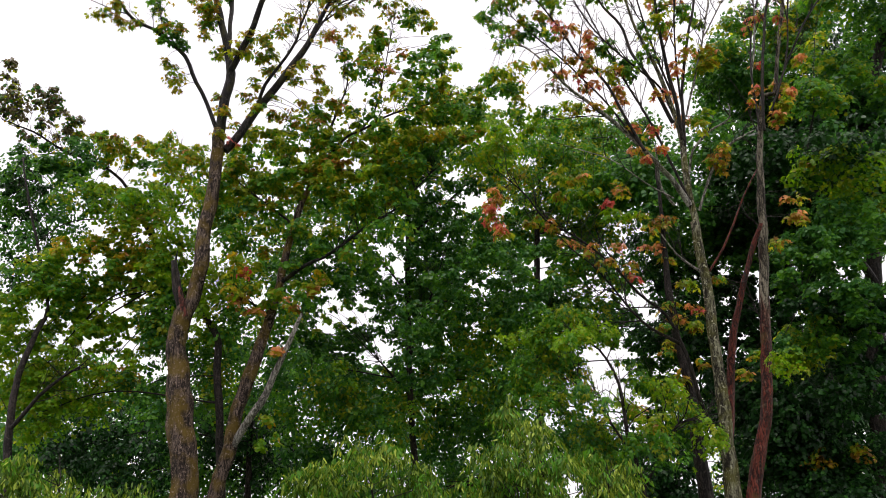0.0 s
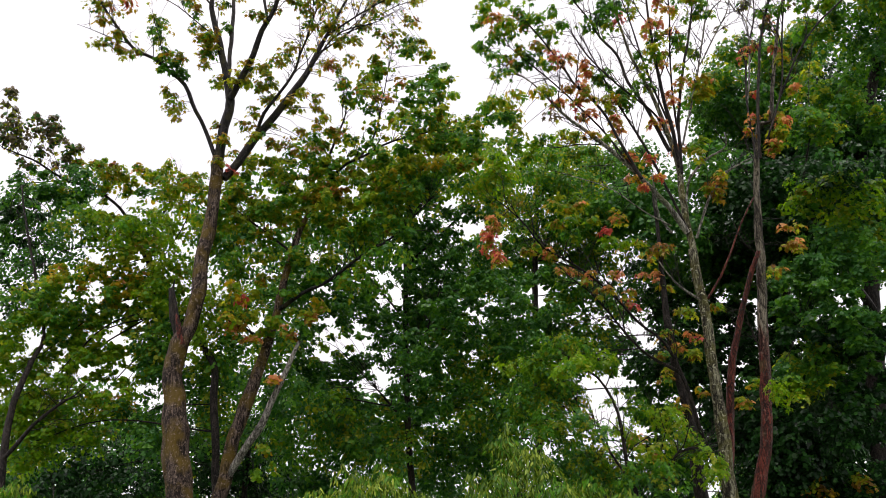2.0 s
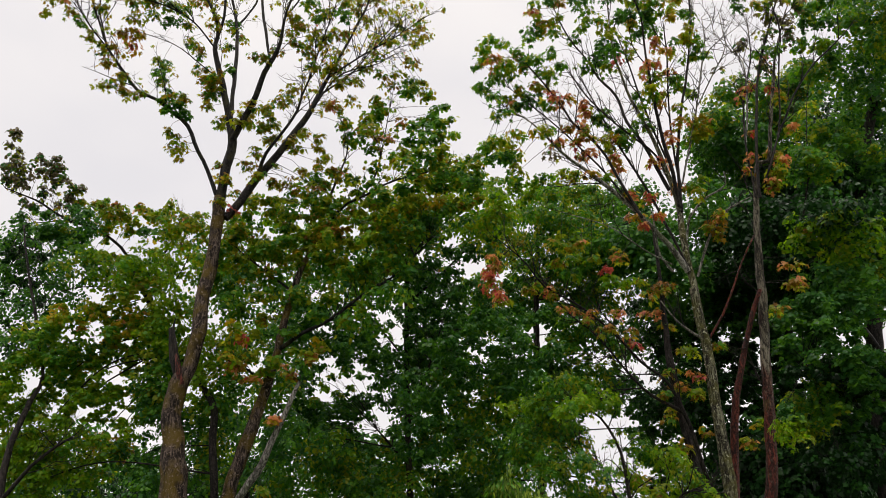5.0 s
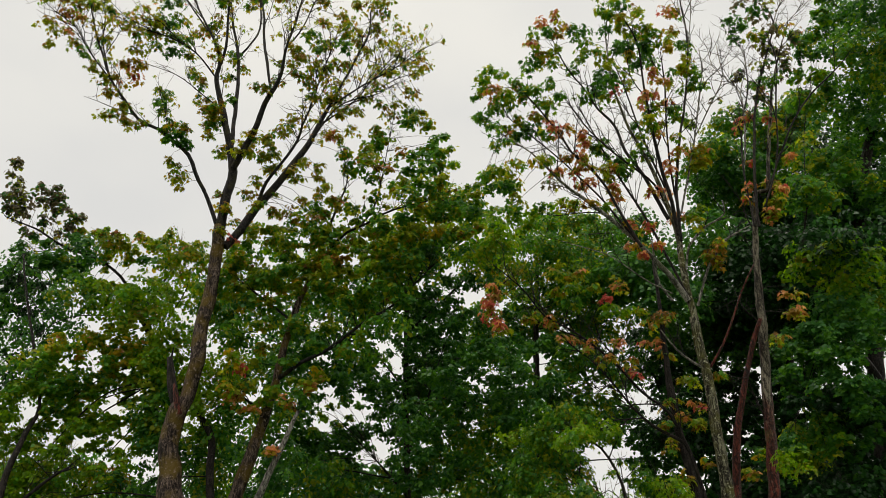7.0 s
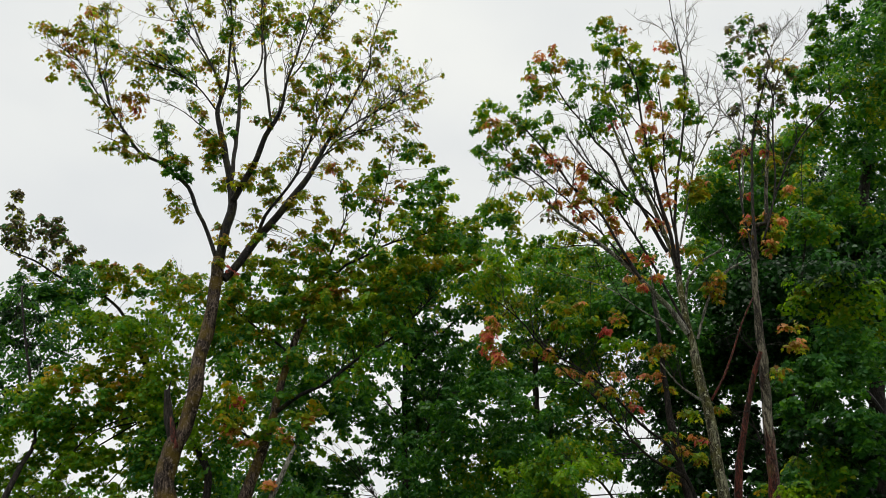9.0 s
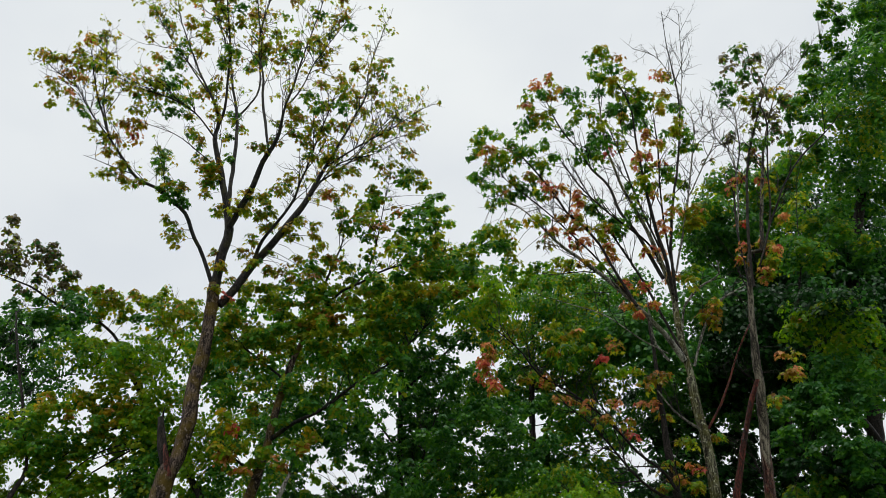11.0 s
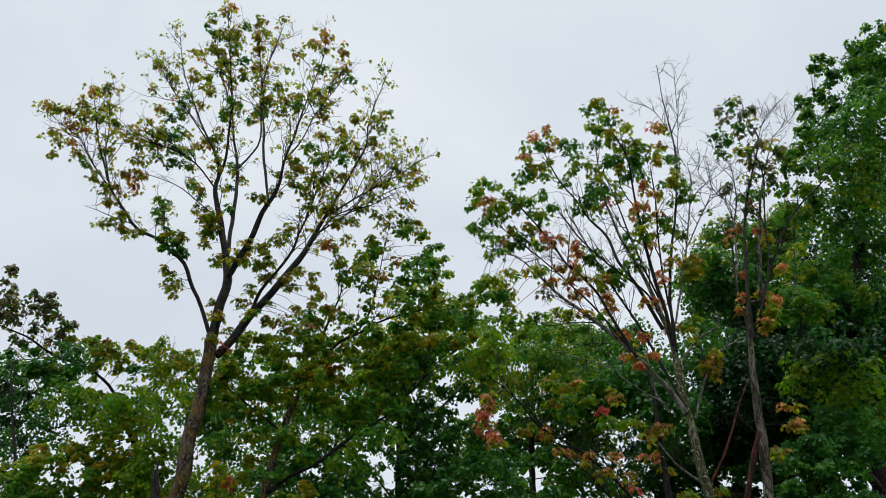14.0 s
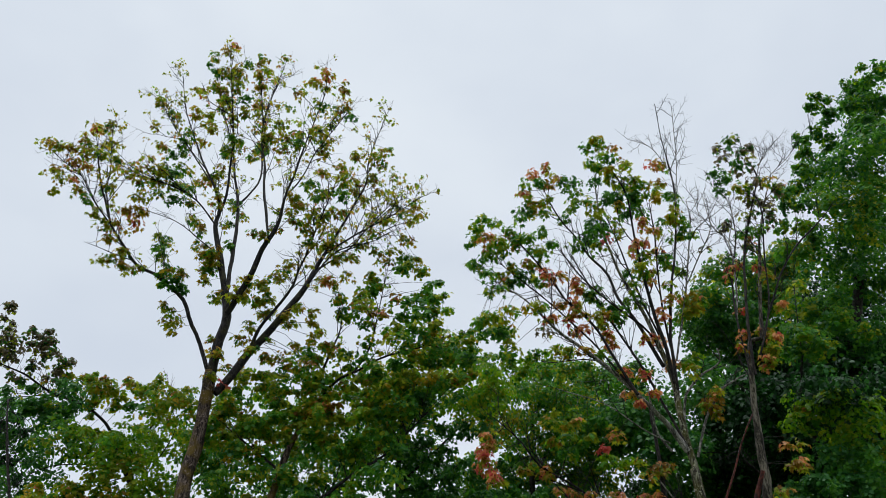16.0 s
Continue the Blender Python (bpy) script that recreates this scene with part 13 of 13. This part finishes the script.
clump(far, 0.24, 38.75, 8.20, 0.40, 0.32, "dark", 1.65)
clump(far, 1.16, 38.50, 8.36, 0.41, 0.33, "dark", 1.65)
clump(far, 1.79, 39.10, 8.32, 0.51, 0.28, "dark", 1.65)
clump(far, -0.92, 38.49, 8.79, 0.40, 0.28, "dark", 1.65)
clump(far, -0.20, 38.69, 8.82, 0.51, 0.34, "dark", 1.65)
clump(far, 0.36, 38.82, 8.79, 0.47, 0.28, "dark", 1.65)
clump(far, 0.99, 38.79, 8.69, 0.45, 0.32, "dark", 1.65)
clump(far, 1.69, 38.46, 8.83, 0.48, 0.35, "dark", 1.65)
clump(far, -0.76, 38.64, 9.30, 0.43, 0.31, "dark", 1.65)
clump(far, -0.46, 38.49, 9.18, 0.51, 0.28, "dark", 1.65)
clump(far, 0.39, 38.46, 9.27, 0.43, 0.28, "dark", 1.65)
clump(far, 1.10, 38.41, 9.11, 0.40, 0.31, "dark", 1.65)
clump(far, 1.46, 39.08, 9.27, 0.52, 0.34, "dark", 1.65)
clump(far, 2.09, 38.72, 9.09, 0.43, 0.34, "dark", 1.65)
clump(far, -0.71, 39.17, 9.74, 0.43, 0.33, "dark", 1.65)
clump(far, -0.28, 38.42, 9.59, 0.48, 0.35, "dark", 1.65)
clump(far, 0.50, 38.56, 9.52, 0.46, 0.34, "dark", 1.65)
clump(far, 0.84, 39.23, 9.72, 0.44, 0.34, "dark", 1.65)
clump(far, 1.40, 38.54, 9.68, 0.45, 0.30, "dark", 1.65)
clump(far, 2.14, 38.44, 9.59, 0.44, 0.34, "dark", 1.65)
clump(far, -0.12, 39.02, 9.96, 0.49, 0.33, "dark", 1.65)
clump(far, 1.03, 38.92, 10.14, 0.49, 0.27, "dark", 1.65)
clump(far, 1.67, 38.74, 9.97, 0.48, 0.33, "dark", 1.65)
lobe(far, 13.93, 38.78, 7.75, 1.74, 1.29, 1.12, "dark")
lobe(far, 13.94, 39.02, 7.07, 1.75, 1.29, 1.54, "dark")
lobe(far, 14.80, 42.09, 5.51, 1.87, 1.38, 1.54, "green")
lobe(far, 13.92, 40.12, 3.74, 1.78, 1.31, 1.54, "green")
lobe(far, 15.17, 37.30, 8.09, 1.70, 1.26, 1.12, "green")
lobe(far, 15.89, 39.52, 7.14, 1.79, 1.33, 1.54, "dark")
lobe(far, 15.21, 38.43, 5.17, 1.73, 1.28, 1.54, "dark")
lobe(far, 16.02, 41.00, 3.79, 1.84, 1.36, 1.54, "dark")
lobe(far, 17.01, 37.44, 8.67, 1.74, 1.29, 1.12, "dark")
lobe(far, 17.27, 38.63, 7.01, 1.78, 1.32, 1.54, "green")
lobe(far, 16.54, 37.58, 5.09, 1.72, 1.27, 1.54, "dark")
lobe(far, 17.32, 39.87, 3.73, 1.82, 1.34, 1.54, "dark")
lobe(far, 21.35, 42.91, 9.07, 2.03, 1.50, 1.12, "dark")
lobe(far, 19.81, 40.25, 7.24, 1.89, 1.40, 1.54, "dark")
lobe(far, 19.05, 39.32, 5.25, 1.83, 1.35, 1.54, "green")
lobe(far, 20.37, 42.60, 3.88, 1.97, 1.46, 1.54, "green")
lobe(far, 20.29, 37.55, 7.56, 1.80, 1.33, 1.12, "dark")
lobe(far, 21.02, 39.13, 7.08, 1.87, 1.38, 1.54, "dark")
lobe(far, 22.14, 41.86, 5.49, 1.98, 1.47, 1.54, "dark")
lobe(far, 19.32, 37.03, 3.58, 1.75, 1.29, 1.54, "dark")

shrub = plant("shrub", "bright green shrub with narrow drooping leaves", "narrow_leaf", 0.102, "shrub")
limb(shrub, "stem", BARK_DARK, [(-5.86, 13.50, 0.57, 0.026), (-5.91, 13.50, 1.38, 0.022), (-6.16, 13.50, 2.23, 0.011)], sides=6, shoots=5)
lobe(shrub, -6.83, 13.87, 2.25, 0.82, 0.55, 8.00, "shrub")
lobe(shrub, -6.87, 13.31, 2.48, 0.48, 0.41, 8.00, "shrub")
lobe(shrub, -5.77, 12.82, 2.04, 0.45, 0.34, 8.00, "shrub")
lobe(shrub, -5.00, 13.15, 2.09, 0.45, 0.25, 8.00, "shrub")
lobe(shrub, -6.42, 13.44, 1.55, 0.84, 0.60, 8.00, "shrub")
lobe(shrub, -5.12, 13.34, 1.47, 0.69, 0.57, 8.00, "shrub")

shrub = plant("shrub", "bright green shrub with narrow drooping leaves", "narrow_leaf", 0.102, "shrub")
limb(shrub, "stem", BARK_DARK, [(-1.06, 13.50, 0.57, 0.024), (-1.01, 13.50, 1.38, 0.020), (-1.15, 13.50, 2.23, 0.010)], sides=6, shoots=5)
lobe(shrub, -2.13, 13.52, 2.37, 0.55, 0.37, 8.00, "shrub")
lobe(shrub, -1.39, 12.87, 2.58, 0.46, 0.38, 8.00, "shrub")
lobe(shrub, -0.93, 13.11, 2.73, 0.47, 0.36, 8.00, "shrub")
lobe(shrub, -0.61, 14.16, 2.36, 0.57, 0.46, 8.00, "shrub")
lobe(shrub, -0.13, 13.42, 2.10, 0.43, 0.26, 8.00, "shrub")
lobe(shrub, -1.65, 13.46, 2.06, 0.65, 0.44, 8.00, "shrub")
lobe(shrub, -1.39, 12.92, 1.47, 1.15, 0.52, 8.00, "shrub")
lobe(shrub, -0.47, 13.19, 1.47, 0.74, 0.53, 8.00, "shrub")

shrub = plant("shrub", "bright green shrub with narrow drooping leaves", "narrow_leaf", 0.102, "shrub")
limb(shrub, "stem", BARK_DARK, [(1.14, 13.00, 0.60, 0.023), (1.23, 13.00, 1.39, 0.020), (1.14, 13.00, 2.21, 0.010)], sides=6, shoots=5)
lobe(shrub, 1.14, 13.64, 3.37, 0.44, 0.38, 8.00, "shrub")
lobe(shrub, 1.41, 13.26, 2.96, 0.60, 0.43, 8.00, "shrub")
lobe(shrub, 0.85, 13.01, 2.55, 0.59, 0.46, 8.00, "shrub")
lobe(shrub, 1.68, 12.37, 2.50, 0.50, 0.44, 8.00, "shrub")
lobe(shrub, 1.34, 12.85, 2.20, 0.73, 0.42, 8.00, "shrub")
lobe(shrub, 0.68, 13.39, 2.14, 0.54, 0.32, 8.00, "shrub")
lobe(shrub, 1.24, 12.91, 1.47, 1.15, 0.52, 8.00, "shrub")

shrub = plant("shrub", "bright green shrub with narrow drooping leaves", "narrow_leaf", 0.102, "shrub")
limb(shrub, "stem", BARK_DARK, [(2.59, 13.50, 0.57, 0.025), (2.71, 13.50, 1.38, 0.021), (2.65, 13.50, 2.23, 0.010)], sides=6, shoots=5)
lobe(shrub, 2.45, 13.63, 2.60, 0.33, 0.38, 8.00, "shrub")
lobe(shrub, 2.89, 14.06, 2.35, 0.51, 0.42, 8.00, "shrub")
lobe(shrub, 2.53, 13.70, 2.07, 0.56, 0.38, 8.00, "shrub")
lobe(shrub, 3.16, 13.69, 2.07, 0.41, 0.29, 8.00, "shrub")
lobe(shrub, 2.50, 12.85, 1.47, 0.84, 0.53, 8.00, "shrub")

for p in PLANTS:
    if p.base.length == 0 and p.nodes:
        p.base = Vector((*p.nodes[0][0, :2], 0))
    finish(p)
